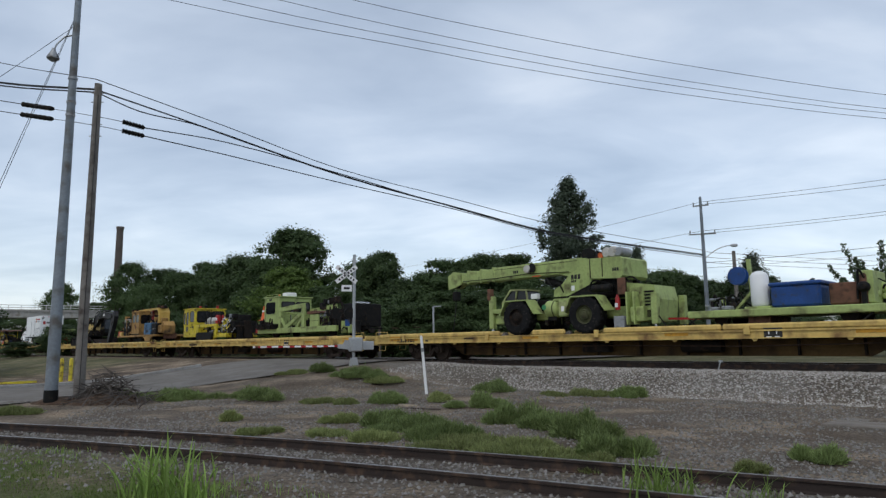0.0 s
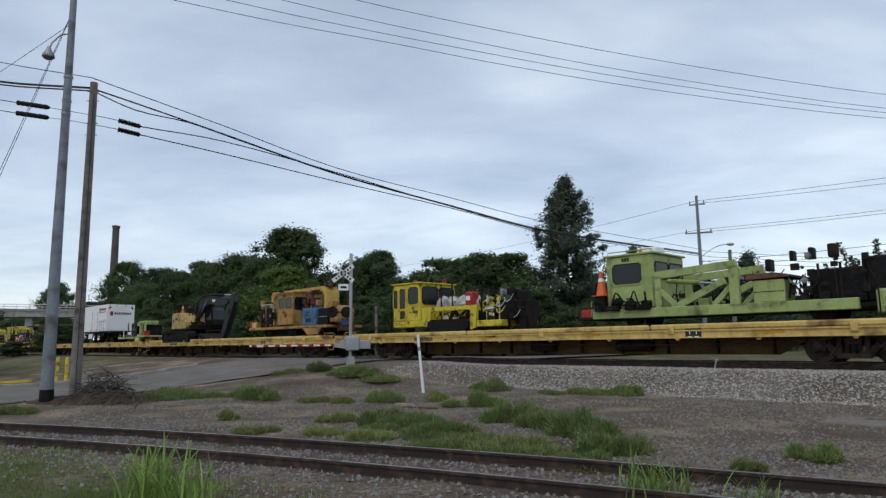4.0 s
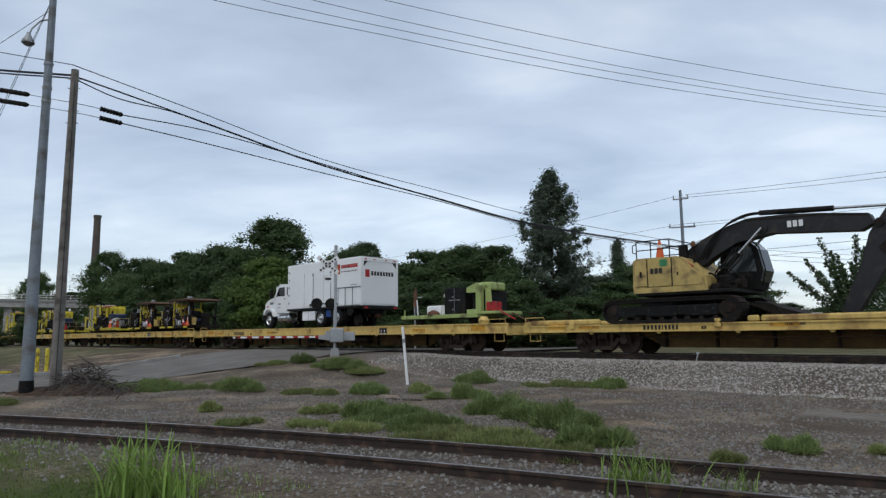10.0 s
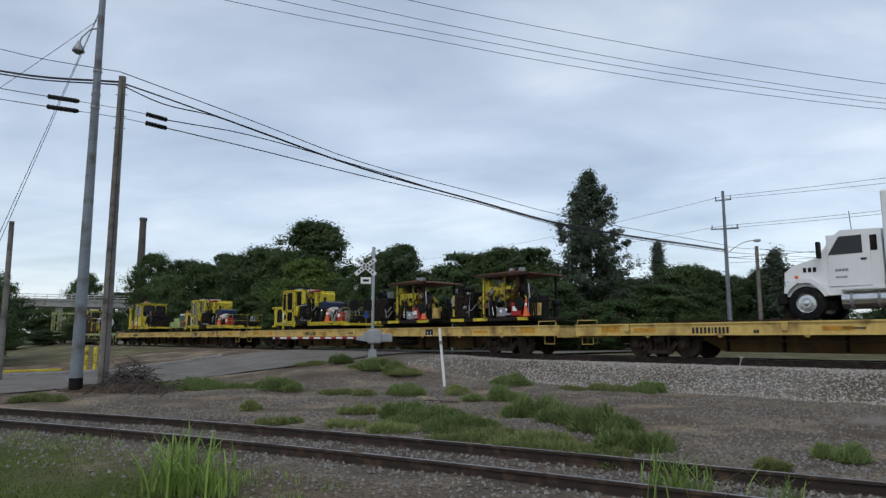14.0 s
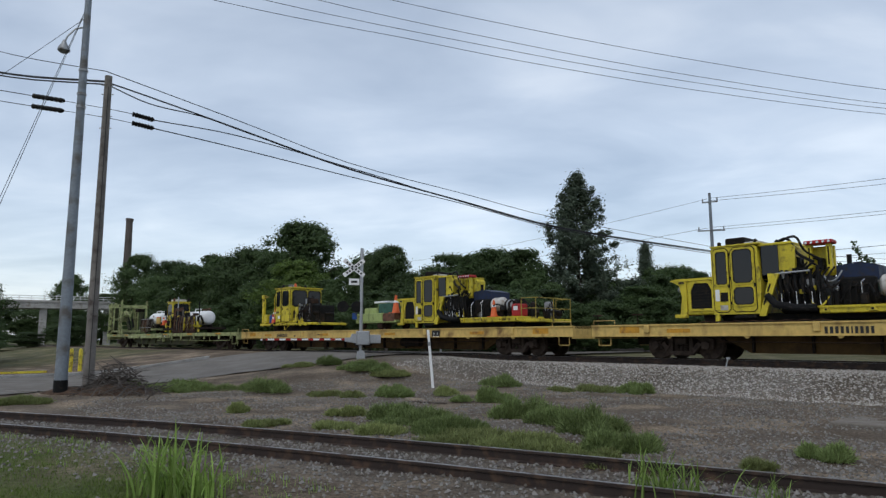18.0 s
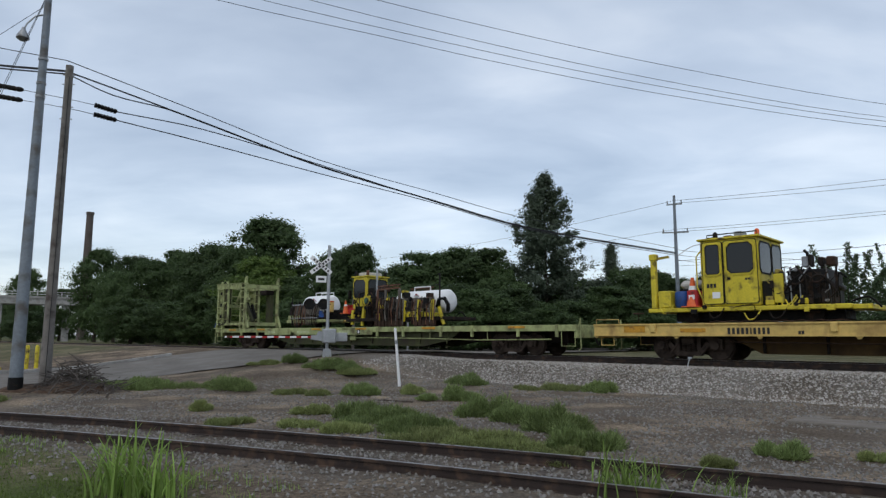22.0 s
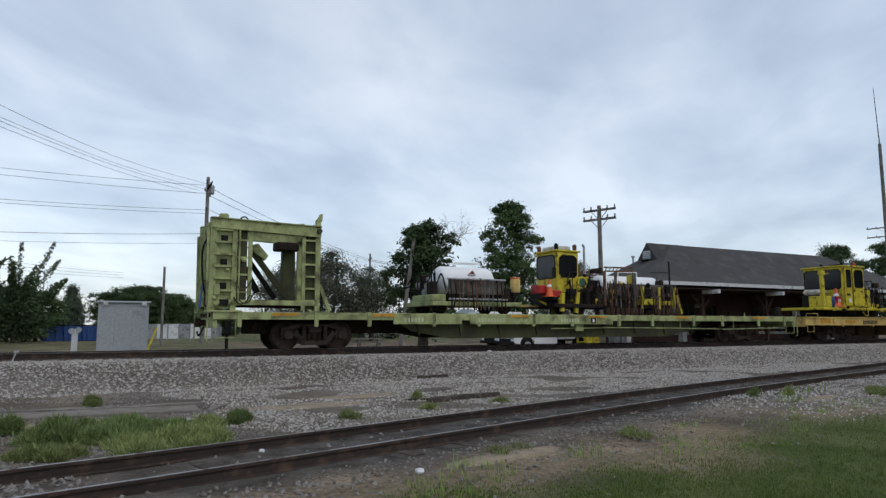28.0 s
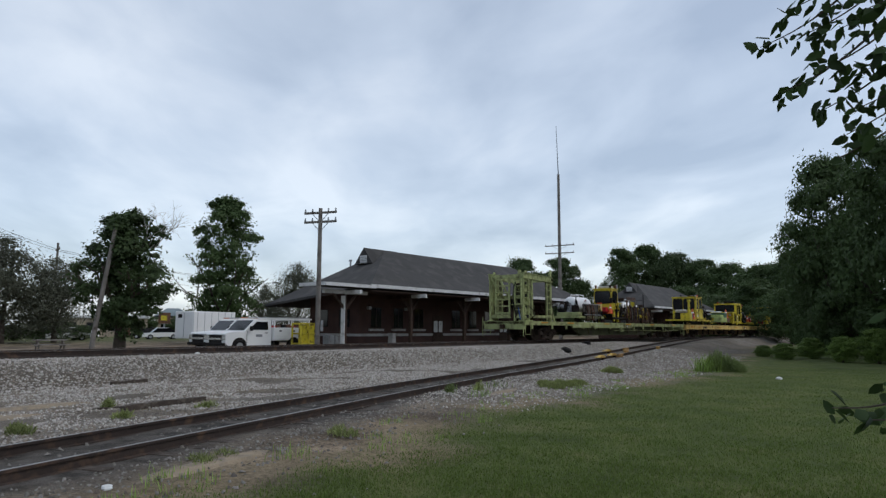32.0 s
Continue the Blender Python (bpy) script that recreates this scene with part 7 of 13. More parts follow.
def tyre_wheel(th, x, y, z, r, w, rim_mat, name="wheel", lugs=0, rim=0.55):
    e = -1 if y < 0 else 1
    b = B()
    n = max(28, lugs * 4)
    rows = [(0.5, rim, 0), (0.5, 0.86, 0), (0.42, 0.955, 1), (0.3, 0.985, 1), (0.02, 0.99, 1), (-0.02, 0.99, 2), (-0.3, 0.985, 2), (-0.42, 0.955, 2), (-0.5, 0.86, 0), (-0.5, rim, 0)]
    for q, rr, side in rows:
        for i in range(n):
            w2 = 2 * math.pi * i / n
            k = rr + (0.035 if lugs and side and (i // 2 + side) % 2 else 0.0)
            b.v.append((x + r * k * math.cos(w2), y + e * w * q, z + r * k * math.sin(w2)))
    for j in range(len(rows) - 1):
        for i in range(n):
            b.f.append((j * n + i, j * n + (i + 1) % n, (j + 1) * n + (i + 1) % n, (j + 1) * n + i))
    t = part(name, b, M_RUB, th, smooth=not lugs)
    part("rim", B().lathe([(0, r * 0.18), (0.0, r * 0.24), (-w * 0.12, r * 0.3), (-w * 0.16, r * rim * 0.86), (0.0, r * rim * 0.98), (-w * 0.1, r * rim), (-w * 0.6, r * rim), (-w * 0.6, r * 0.1)], (x, y + e * w * 0.47, z), (0, e, 0), 24), rim_mat, t, smooth=True)
    part("hub", B().lathe([(0, r * 0.2), (w * 0.12, r * 0.17), (w * 0.16, r * 0.08)], (x, y + e * w * 0.4, z), (0, e, 0), 14), rim_mat, t, smooth=True)


def chock(th, x, y, z=0.0):
    part("wheel_chock", B().prism([(x - 0.12, z), (x + 0.12, z), (x + 0.05, z + 0.14), (x - 0.1, z + 0.05)], y - 0.12, y + 0.12), M_WOOD, th)


def rough_crane():
    th = load("mobile_crane", "lime green rough-terrain crane with big black tyres chained to a flatcar", "crane", 1, -2.3, z=DECK_Z - 0.15)
    part("chassis", B().box(-5.5, 1.3, -0.5, 0.5, 0.6, 1.02, 0.05).box(-5.95, -5.35, -1.0, 1.0, 0.5, 0.95, 0.04).box(0.75, 1.3, -1.1, 1.1, 0.4, 0.95, 0.04), M_LIME, th)
    for x in (-4.34, -0.99):
        part("axle", B().cyl((x, -1.0, 0.72), (x, 1.0, 0.72), 0.16, seg=12), M_BLACK, th)
        for y in (-1.2, 1.2):
            tyre_wheel(th, x, y, 0.73, 0.73, 0.56, M_LIMED if x > -2 else M_DARKST, lugs=18, rim=0.5)
            pr = [(x - 0.92, 0.86), (x - 0.6, 1.46), (x + 0.58, 1.46), (x + 0.98, 0.86), (x + 0.93, 0.84), (x + 0.55, 1.41), (x - 0.57, 1.41), (x - 0.87, 0.84)]
            part("fender", B().prism(pr, y - 0.3, y + 0.34), M_LIME, th, "angular lime fender")
            part("fender_gusset", B().prism([(x - 0.55, 1.4), (x + 0.5, 1.4), (x + 0.3, 1.2), (x - 0.35, 1.2)], y + (0.28 if y < 0 else -0.34), y + (0.34 if y < 0 else -0.28)), M_BLACK, th)
    part("fuel_tank", B().lathe([(0, 0.12), (0.06, 0.28), (0.14, 0.35), (0.62, 0.35), (0.7, 0.28), (0.76, 0.12)], (-3.1, -0.98, 1.03), (1, 0, 0), 20), M_LIME, th, "rounded lime fuel tank", smooth=True)
    part("tank_label", B().cyl((-2.98, -1.335, 1.1), (-2.98, -1.325, 1.1), 0.11, seg=16), M_LIMEG, th, "round green label")
    part("tank_strap", B().lathe([(0, 0.358), (0.05, 0.358)], (-2.62, -0.98, 1.03), (1, 0, 0), 20), M_LIMED, th)
    part("tank_saddle", B().box(-2.95, -2.5, -1.15, -0.6, 0.55, 0.74, 0.02), M_BLACK, th)
    part("tool_box", B().box(-2.28, -1.84, -1.32, -0.7, 0.7, 1.34, 0.03), M_LIME, th)
    part("box_door", B().box(-2.24, -1.88, -1.34, -1.318, 0.76, 1.28, 0.01), M_LIMEF, th)
    part("box_label", B().box(-2.12, -1.98, -1.348, -1.34, 0.9, 1.1), M_WHITE, th)
    part("box_bracket", B().box(-2.6, -1.7, -1.2, -0.6, 1.34, 1.42, 0.01), M_LIME, th)
    part("turntable", B().cyl((-1.6, 0, 1.02), (-1.6, 0, 1.5), 0.75, seg=28), M_BLACK, th, smooth=True)
    part("turret_base", B().box(-2.7, 0.3, -0.6, 0.6, 1.46, 1.62, 0.03), M_BLACK, th)
    for y in (-0.62, 0.5):
        part("turret_frame", B().prism([(-3.0, 1.55), (-2.3, 1.55), (-1.35, 1.9), (-0.6, 2.12), (-0.6, 2.3), (-1.0, 2.5), (-1.35, 3.0), (-1.75, 3.05), (-1.8, 2.6), (-2.15, 2.45), (-2.55, 2.05), (-2.95, 1.85)], y, y + 0.12), M_LIME, th, "lime slab-sided turret frame")
        part("frame_gusset", B().prism([(-2.3, 1.55), (0.2, 1.55), (0.3, 2.1), (-0.6, 2.12), (-1.35, 1.9)], y + 0.03, y + 0.09), M_BLACK, th)
    logo_bars(th, -2.1, 2.2, -0.625, 0.19)
    bars_text(th, -2.1, 2.08, -0.625, 0.08, [0.8, 0.8, 0.8], gap=0.25)
    part("stencil_patch", B().box(-2.1, -1.95, -0.63, -0.62, 1.75, 1.95), M_WHITE, th)
    cw = part("counterweight", B().prism([(-1.12, 2.14), (0.32, 2.06), (0.44, 2.16), (0.44, 2.8), (0.34, 2.88), (-1.12, 2.92)], -0.92, 0.9), M_LIME, th, "lime counterweight box")
    for x in (-1.0, -0.45):
        part("weight_rib", B().box(x, x + 0.03, -0.945, -0.92, 2.16, 2.9), M_LIMED, cw)
    logo_bars(th, 0.0, 2.35, -0.925, 0.12)
    part("winch", B().cyl((-1.3, -0.5, 3.0), (-1.3, 0.5, 3.0), 0.3, seg=20), M_BLACK, th, "black cable drum", smooth=True)
    part("winch_cover", B().prism([(-1.65, 2.8), (-0.95, 2.85), (-0.95, 3.22), (-1.2, 3.4), (-1.55, 3.36)], -0.56, -0.5), M_BLACK, th)
    for x, r, c in ((-0.62, 0.13, M_ORANGE), (-0.36, 0.21, M_SACK), (-0.08, 0.22, M_SACK), (0.16, 0.19, M_GREY)):
        part("hydraulic_drum", B().lathe([(0, r * 0.8), (0.05, r), (0.75, r), (0.8, r * 0.8)], (x, -0.75, 2.9 + r), (0, 1, 0), 16), c, th, "dirty pale hydraulic drum", smooth=True)
    clutter(th, -1.7, -0.5, 2.85, 3.25, 502, [M_BLACK, M_DARKST, M_BROWN], 7, -0.7, 0.4)
    clutter(th, -1.3, 0.7, 1.55, 2.1, 501, [M_BLACK, M_DARKST, M_BLACK, M_LIMED], 14, -0.9, 0.7)
    greeble(th, -3.2, -1.6, -0.9, 0.4, 1.0, 503, 10, [M_BLACK, M_DARKST, M_LIMED])
    part("pipe_muffler", B().lathe([(0, 0.08), (0.05, 0.15), (0.85, 0.15), (0.9, 0.08)], (-0.9, -0.98, 1.72), (1, 0, 0), 14), M_BLACK, th, smooth=True)
    # engine hood with its grille, behind the rear wheel
    hd = part("engine_hood", B().prism([(0.45, 0.62), (1.62, 0.42), (1.72, 1.2), (1.6, 1.72), (0.5, 1.88)], -0.78, 0.78), M_LIME, th, "scuffed lime engine hood")
    part("hood_panel", B().box(0.62, 1.18, -0.81, -0.78, 0.7, 1.7, 0.01), M_LIME, hd)
    for k in range(5):
        part("grille_slat", B().box(1.22, 1.58, -0.815, -0.782, 0.98 + k * 0.12, 1.04 + k * 0.12), M_BLACK, hd)
    part("hood_dent", B().box(1.24, 1.5, -0.812, -0.78, 0.56, 0.82, 0.03), M_LIMED, hd)
    for y in (-1.05, 1.05):
        for x in (-6.0, 1.76):
            part("outrigger_post", B().box(x - 0.12, x + 0.12, y - 0.12, y + 0.12, 0.3, 1.72 if x < 0 else 1.4, 0.02), M_LIME, th)
            part("outrigger_ram", B().cyl((x, y, 0.12), (x, y, 0.4), 0.06, seg=10), M_CHROME, th)
            part("outrigger_foot", B().cyl((x, y, 0.06), (x, y, 0.12), 0.2, seg=14), M_BLACK, th)
            part("chain", B().tube([(x + 0.1, y, 0.6), (x + (0.6 if x > 0 else -0.6), y * 1.15, 0.02)], 0.025, 5), M_BLACK, th)
        part("outrigger_beam", B().box(-6.1, -5.3, y - 0.1, y + 0.1, 0.95, 1.15, 0.02), M_LIME, th)
    part("post_cap", B().box(-6.2, -6.0, -1.2, -0.95, 1.55, 2.05, 0.03), M_BROWN, th)
    part("battery_box", B().box(0.18, 0.62, -1.3, -0.85, 0.18, 0.62, 0.03), M_GREY, th)
    part("mud_flap", B().box(0.28, 0.62, -1.1, -1.04, 1.42, 2.05, 0.02), M_BROWN, th, "rusty brown flap")
    part("rear_ladder", B().box(0.66, 0.72, -1.2, -0.8, 0.3, 1.5).box(0.95, 1.01, -1.2, -0.8, 0.3, 1.5), M_LIME, th)
    part("fire_extinguisher", B().lathe([(0, 0.09), (0.42, 0.09), (0.5, 0.05), (0.56, 0.04)], (0.36, -1.24, 0.85), (0, 0, 1), 12), M_RED, th, "red fire extinguisher", smooth=True)
    part("extinguisher_tag", B().box(0.3, 0.42, -1.345, -1.33, 0.95, 1.1), M_WHITE, th)
    # boom: three box sections, one in another
    bm = part("boom_base_section", B().box(-6.6, -1.5, -0.3, 0.3, 2.5, 3.1, 0.03), M_LIME, th, "lime box-section boom")
    part("boom_mid_section", B().box(-8.3, -6.5, -0.25, 0.25, 2.53, 3.06, 0.03), M_LIME, th)
    part("boom_tip_section", B().box(-8.8, -8.2, -0.21, 0.21, 2.56, 3.03, 0.03), M_LIME, th)
    for x in (-6.6, -8.25, -7.4):
        part("boom_collar", B().box(x - 0.07, x + 0.07, -0.33 if x > -7 else -0.275, 0.33 if x > -7 else 0.275, 2.47, 3.13, 0.02), M_LIME, th)
    part("boom_seam", B().box(-6.5, -1.6, -0.306, -0.3, 2.98, 3.0), M_LIMED, bm)
    part("boom_pad", B().prism([(-2.9, 2.5), (-1.5, 2.5), (-1.5, 2.3), (-1.8, 2.2)], -0.32, 0.32), M_LIME, bm)
    part("boom_hose", B().tube([(-8.5, -0.33, 2.62), (-6.4, -0.35, 2.6), (-4.6, -0.37, 2.66), (-2.4, -0.36, 2.56)], 0.02, 5), M_BLACK, th)
    hp = [(-9.55, 2.3), (-9.1, 2.35), (-8.72, 2.5), (-8.72, 3.06), (-9.2, 3.14), (-9.58, 2.95)]
    hd = part("boom_head", B().prism(hp, -0.27, -0.2).prism(hp, 0.2, 0.27), M_LIME, th, "lime boom head")
    for z in (2.55, 2.93):
        part("sheave", B().cyl((-9.3, -0.18, z), (-9.3, 0.18, z), 0.19, seg=18), M_BLACK, hd)
    part("hook_block", B().box(-9.45, -9.1, -0.15, 0.15, 1.75, 2.2, 0.04), M_BLACK, th)
    part("hook_cable", B().tube([(-9.3, 0.05, 2.5), (-9.3, 0.05, 2.1)], 0.02, 5), M_BLACK, th)
    part("tie_down_cable", B().tube([(-9.3, 0.0, 1.8), (-9.0, -0.4, 0.9), (-8.7, -0.9, 0.05)], 0.02, 5), M_BLACK, th)
    part("boom_reel", B().cyl((-4.53, -0.46, 2.86), (-4.53, -0.31, 2.86), 0.17, seg=20), M_SACK, th, "dirty white cable reel", smooth=True)
    part("reel_rim", B().lathe([(0, 0.1), (0.02, 0.2), (0.05, 0.2), (0.06, 0.1)], (-4.28, -0.36, 2.88), (0, -1, 0), 18), M_BLACK, th)
    logo_bars(th, -5.4, 2.74, -0.306, 0.12)
    part("boom_marking", B().box(-4.35, -3.9, -0.31, -0.3, 2.5, 2.55), M_ORANGE, th)
    ram(th, (-2.6, 0, 1.95), (-4.1, 0, 2.42), 0.16, 0.78)
    hose(th, [(-2.5, -0.6, 1.7), (-2.7, -0.7, 2.1), (-3.2, -0.45, 2.0), (-3.6, -0.3, 2.4)], 0.035)
    hose(th, [(-1.2, -0.7, 1.7), (-1.0, -0.75, 2.05), (-0.4, -0.8, 1.95), (0.2, -0.75, 1.7)], 0.04)
    # the low cab over the front axle, glazed between thin posts
    cb = part("cab", B().box(-5.5, -4.0, -1.05, -0.1, 1.0, 1.42, 0.04), M_LIME, th, "low lime cab with dark windows")
    part("cab_glass", B().prism([(-5.38, 1.42), (-4.1, 1.42), (-4.15, 1.86), (-4.95, 1.9)], -1.0, -0.16), M_GLASS, cb)
    for a, b2 in (((-5.45, 1.4), (-4.97, 1.93)), ((-4.97, 1.93), (-4.12, 1.9)), ((-4.12, 1.9), (-4.05, 1.4)), ((-4.72, 1.4), (-4.62, 1.92))):
        part("cab_post", B().beam((a[0], -1.03, a[1]), (b2[0], -1.03, b2[1]), 0.05, 0.06), M_LIMEF, cb)
    part("cab_roof", B().prism([(-5.0, 1.9), (-4.08, 1.87), (-4.08, 1.93), (-5.0, 1.97)], -1.06, -0.1), M_LIMEF, cb)
    part("work_lamp", B().box(-3.95, -3.6, -0.95, -0.75, 1.5, 1.72, 0.02), M_WHITE, th)
    part("lamp_bracket", B().box(-3.82, -3.74, -0.88, -0.82, 1.4, 1.5), M_BLACK, th)
    part("hitch_box", B().box(-3.9, -3.2, -0.6, 0.5, 1.0, 1.45, 0.04), M_BLACK, th)
    part("tow_bar", B().beam((1.7, 0, 0.5), (3.2, 0, 0.46), 0.08, 0.08), M_RED, th, "red steel tow bar")
    for x in (-5.2, -3.4, -1.9, -0.1):
        chock(th, x, -1.2)


def tank_cart():
    th = load("rail_cart", "lime rail cart with white gas cylinder and blue box", "rail cart", 1, 5.9)
    part("frame", B().box(3.0, 8.8, -1.2, 1.2, 0.28, 0.52, 0.03), M_LIME, th, "oily lime cart frame")
    rail_wheels(th, (4.0, 7.8), 0.26, 0.27)
    part("axle_box", B().box(4.9, 5.6, -0.9, 0.9, 0.02, 0.3, 0.03), M_BROWN, th)
    part("white_tank", B().lathe([(0, 0.12), (0.06, 0.24), (0.14, 0.28), (1.05, 0.28), (1.15, 0.2), (1.2, 0.08)], (5.25, -0.65, 0.55), (0, 0, 1), 20), M_WHITE, th, "white upright gas cylinder", smooth=True)
    part("tank_stand", B().box(4.85, 5.65, -1.0, -0.3, 0.5, 0.6, 0.02), M_LIME, th)
    part("mast", B().beam((4.95, -0.4, 0.55), (4.85, -0.4, 2.2), 0.12, 0.12), M_LIME, th)
    part("mast_brace", B().beam((4.35, -0.4, 0.55), (4.88, -0.4, 1.1), 0.08, 0.08), M_LIME, th)
    part("hose_reel", B().lathe([(0, 0.3), (0.05, 0.31), (0.06, 0.18), (0.22, 0.18), (0.23, 0.31), (0.28, 0.3)], (4.55, -0.7, 1.65), (0, 1, 0), 20), M_BLUE, th, "dark blue hose reel", smooth=True)
    part("reel_bracket", B().beam((4.55, -0.5, 1.65), (4.9, -0.4, 1.7), 0.06, 0.06), M_LIME, th)
    part("blue_box", B().box(5.65, 7.1, -0.9, 0.6, 0.55, 1.22, 0.06), M_BLUE, th, "large blue plastic tool box")
    part("box_lid", B().box(5.6, 7.15, -0.95, 0.65, 1.2, 1.32, 0.04), M_BLUE, th)
    part("brown_crate", B().box(7.3, 8.1, -0.8, 0.4, 0.55, 1.2, 0.04), M_BROWN, th, "brown rusty crate")
    part("pipe_clamp", B().box(8.15, 8.5, -0.9, 0.5, 0.55, 1.5, 0.03), M_LIME, th)
    clutter(th, 3.15, 4.4, 0.52, 1.0, 5, [M_LIME, M_BLACK, M_GREY], 10)
    clutter(th, 8.0, 8.75, 0.52, 1.6, 6, [M_LIME, M_BROWN, M_BLACK], 7)
    for x in (3.3, 8.5):
        part("chain", B().tube([(x, -1.1, 0.3), (x - 0.3, -1.25, 0.02)], 0.03, 5), M_BLACK, th)


def tie_crane():
    th = load("tie_machine", "lime green track machine with cab, truss frame and dark engine", "track machine", 2, 6.9)
    part("side_frame", B().box(1.85, 10.7, -1.3, -1.12, 0.33, 0.66, 0.02), M_LIME, th, "faded lime side beam")
    part("side_frame", B().box(1.85, 10.7, 1.12, 1.3, 0.33, 0.66, 0.02), M_LIME, th)
    part("deck_plate", B().box(1.9, 11.8, -1.12, 1.12, 0.42, 0.52), M_BLACK, th)
    rail_wheels(th, (3.3, 9.6), 0.36, 0.37)
    cabin(th, 2.45, 4.35, -1.2, 1.2, 0.66, 2.62, M_LIME, side=((2.75, 3.9, 1.6, 2.3),), right=((-1.0, -0.1, 1.75, 2.3), (0.05, 1.0, 1.75, 2.3)), left=((-1.0, 1.0, 1.5, 2.3),), label="lime operator cab with a dark window")
    logo_bars(th, 3.15, 2.4, -1.23, 0.13)
    part("roof_unit", B().box(3.5, 4.15, -0.5, 0.2, 2.68, 2.95, 0.05), M_WHITE, th, "white rooftop air conditioner")
    part("roof_rail", B().tube([(2.5, -1.1, 2.68), (2.5, -1.1, 2.8), (4.3, -1.1, 2.8), (4.3, -1.1, 2.68)], 0.02, 6), M_LIME, th)
    part("beacon", B().lathe([(0, 0.07), (0.14, 0.06), (0.18, 0.02)], (3.7, -0.8, 2.68), (0, 0, 1), 10), M_ORANGE, th, smooth=True)
    for y in (-1.2, 1.1):
        part("truss", B().beam((4.4, y, 1.78), (7.3, y, 1.95), 0.14, 0.26).beam((7.2, y, 0.6), (7.2, y, 1.9), 0.14, 0.3).beam((4.55, y, 0.6), (4.55, y, 1.75), 0.14, 0.24), M_LIME, th, "lime truss frame")
        part("diagonal", B().beam((5.2, y, 0.66), (6.9, y, 1.45), 0.12, 0.22), M_LIME, th)
        part("diagonal", B().beam((4.6, y, 1.25), (5.2, y, 0.66), 0.12, 0.16), M_LIME, th)
        part("diagonal", B().beam((6.5, y, 0.66), (7.15, y, 1.3), 0.12, 0.16), M_LIME, th)
    ram(th, (4.7, -0.8, 1.6), (6.8, -0.8, 1.35), 0.08, 0.55, M_LIME)
    part("tool_chest", B().box(7.75, 8.7, -1.15, -0.3, 0.66, 1.36, 0.03), M_LIME, th, "lime tool chest with drawers")
    part("drawer_line", B().box(7.78, 8.67, -1.156, -1.15, 0.98, 1.0), M_BLACK, th)
    part("chest_cover", B().prism([(7.55, 1.4), (8.9, 1.42), (8.9, 1.48), (8.4, 1.58), (7.6, 1.55)], -1.2, 0.4), M_BROWN, th)
    part("engine_house", B().box(9.3, 10.9, -0.8, 0.9, 0.55, 1.6, 0.06).box(10.85, 11.9, -0.95, 1.0, 0.55, 1.85, 0.05), M_BLACK, th, "black engine housing")
    for x in (9.6, 10.2, 10.8):
        part("housing_rib", B().box(x, x + 0.06, -1.0, -0.94, 0.6, 1.75), M_DARKST, th)
    part("engine_top", B().box(11.2, 11.75, -0.6, 0.3, 1.8, 1.95, 0.04), M_CHROME, th, "bright metal exhaust cover")
    greeble(th, 8.8, 11.0, -1.02, 0.6, 1.95, 401, 22)
    greeble(th, 4.6, 8.6, -0.7, 0.6, 1.7, 402, 14)
    part("white_label", B().box(11.4, 11.65, -0.97, -0.952, 1.1, 1.5), M_GREY, th)
    clutter(th, 2.0, 4.3, 0.6, 1.2, 9, [M_BLACK, M_DARKST], 10, -1.5, -1.15)
    clutter(th, 4.8, 7.1, 0.5, 1.2, 10, [M_BLACK, M_DARKST, M_LIME], 10)
    clutter(th, 8.6, 9.6, 0.5, 1.4, 11, [M_BLACK, M_DARKST], 9)
    clutter(th, 11.0, 12.3, 0.2, 1.1, 12, [M_BLACK, M_LIME, M_DARKST], 9, -1.35, 0.5)
    cone(th, 2.1, -1.0, 1.2, 0.95)
    part("cone_stand", B().box(1.9, 2.3, -1.2, -0.8, 0.5, 1.2, 0.02), M_BLACK, th)
    part("red_can", B().box(1.2, 1.65, -1.1, -0.7, 0.4, 0.72, 0.03), M_RED, th)
    part("front_platform", B().box(1.1, 1.9, -1.2, 1.2, 0.3, 0.4, 0.02), M_BLACK, th)
    railing(th, [(1.75, -1.2), (1.75, 0.0), (1.75, 1.2)], 0.4, 1.0, M_LIME)


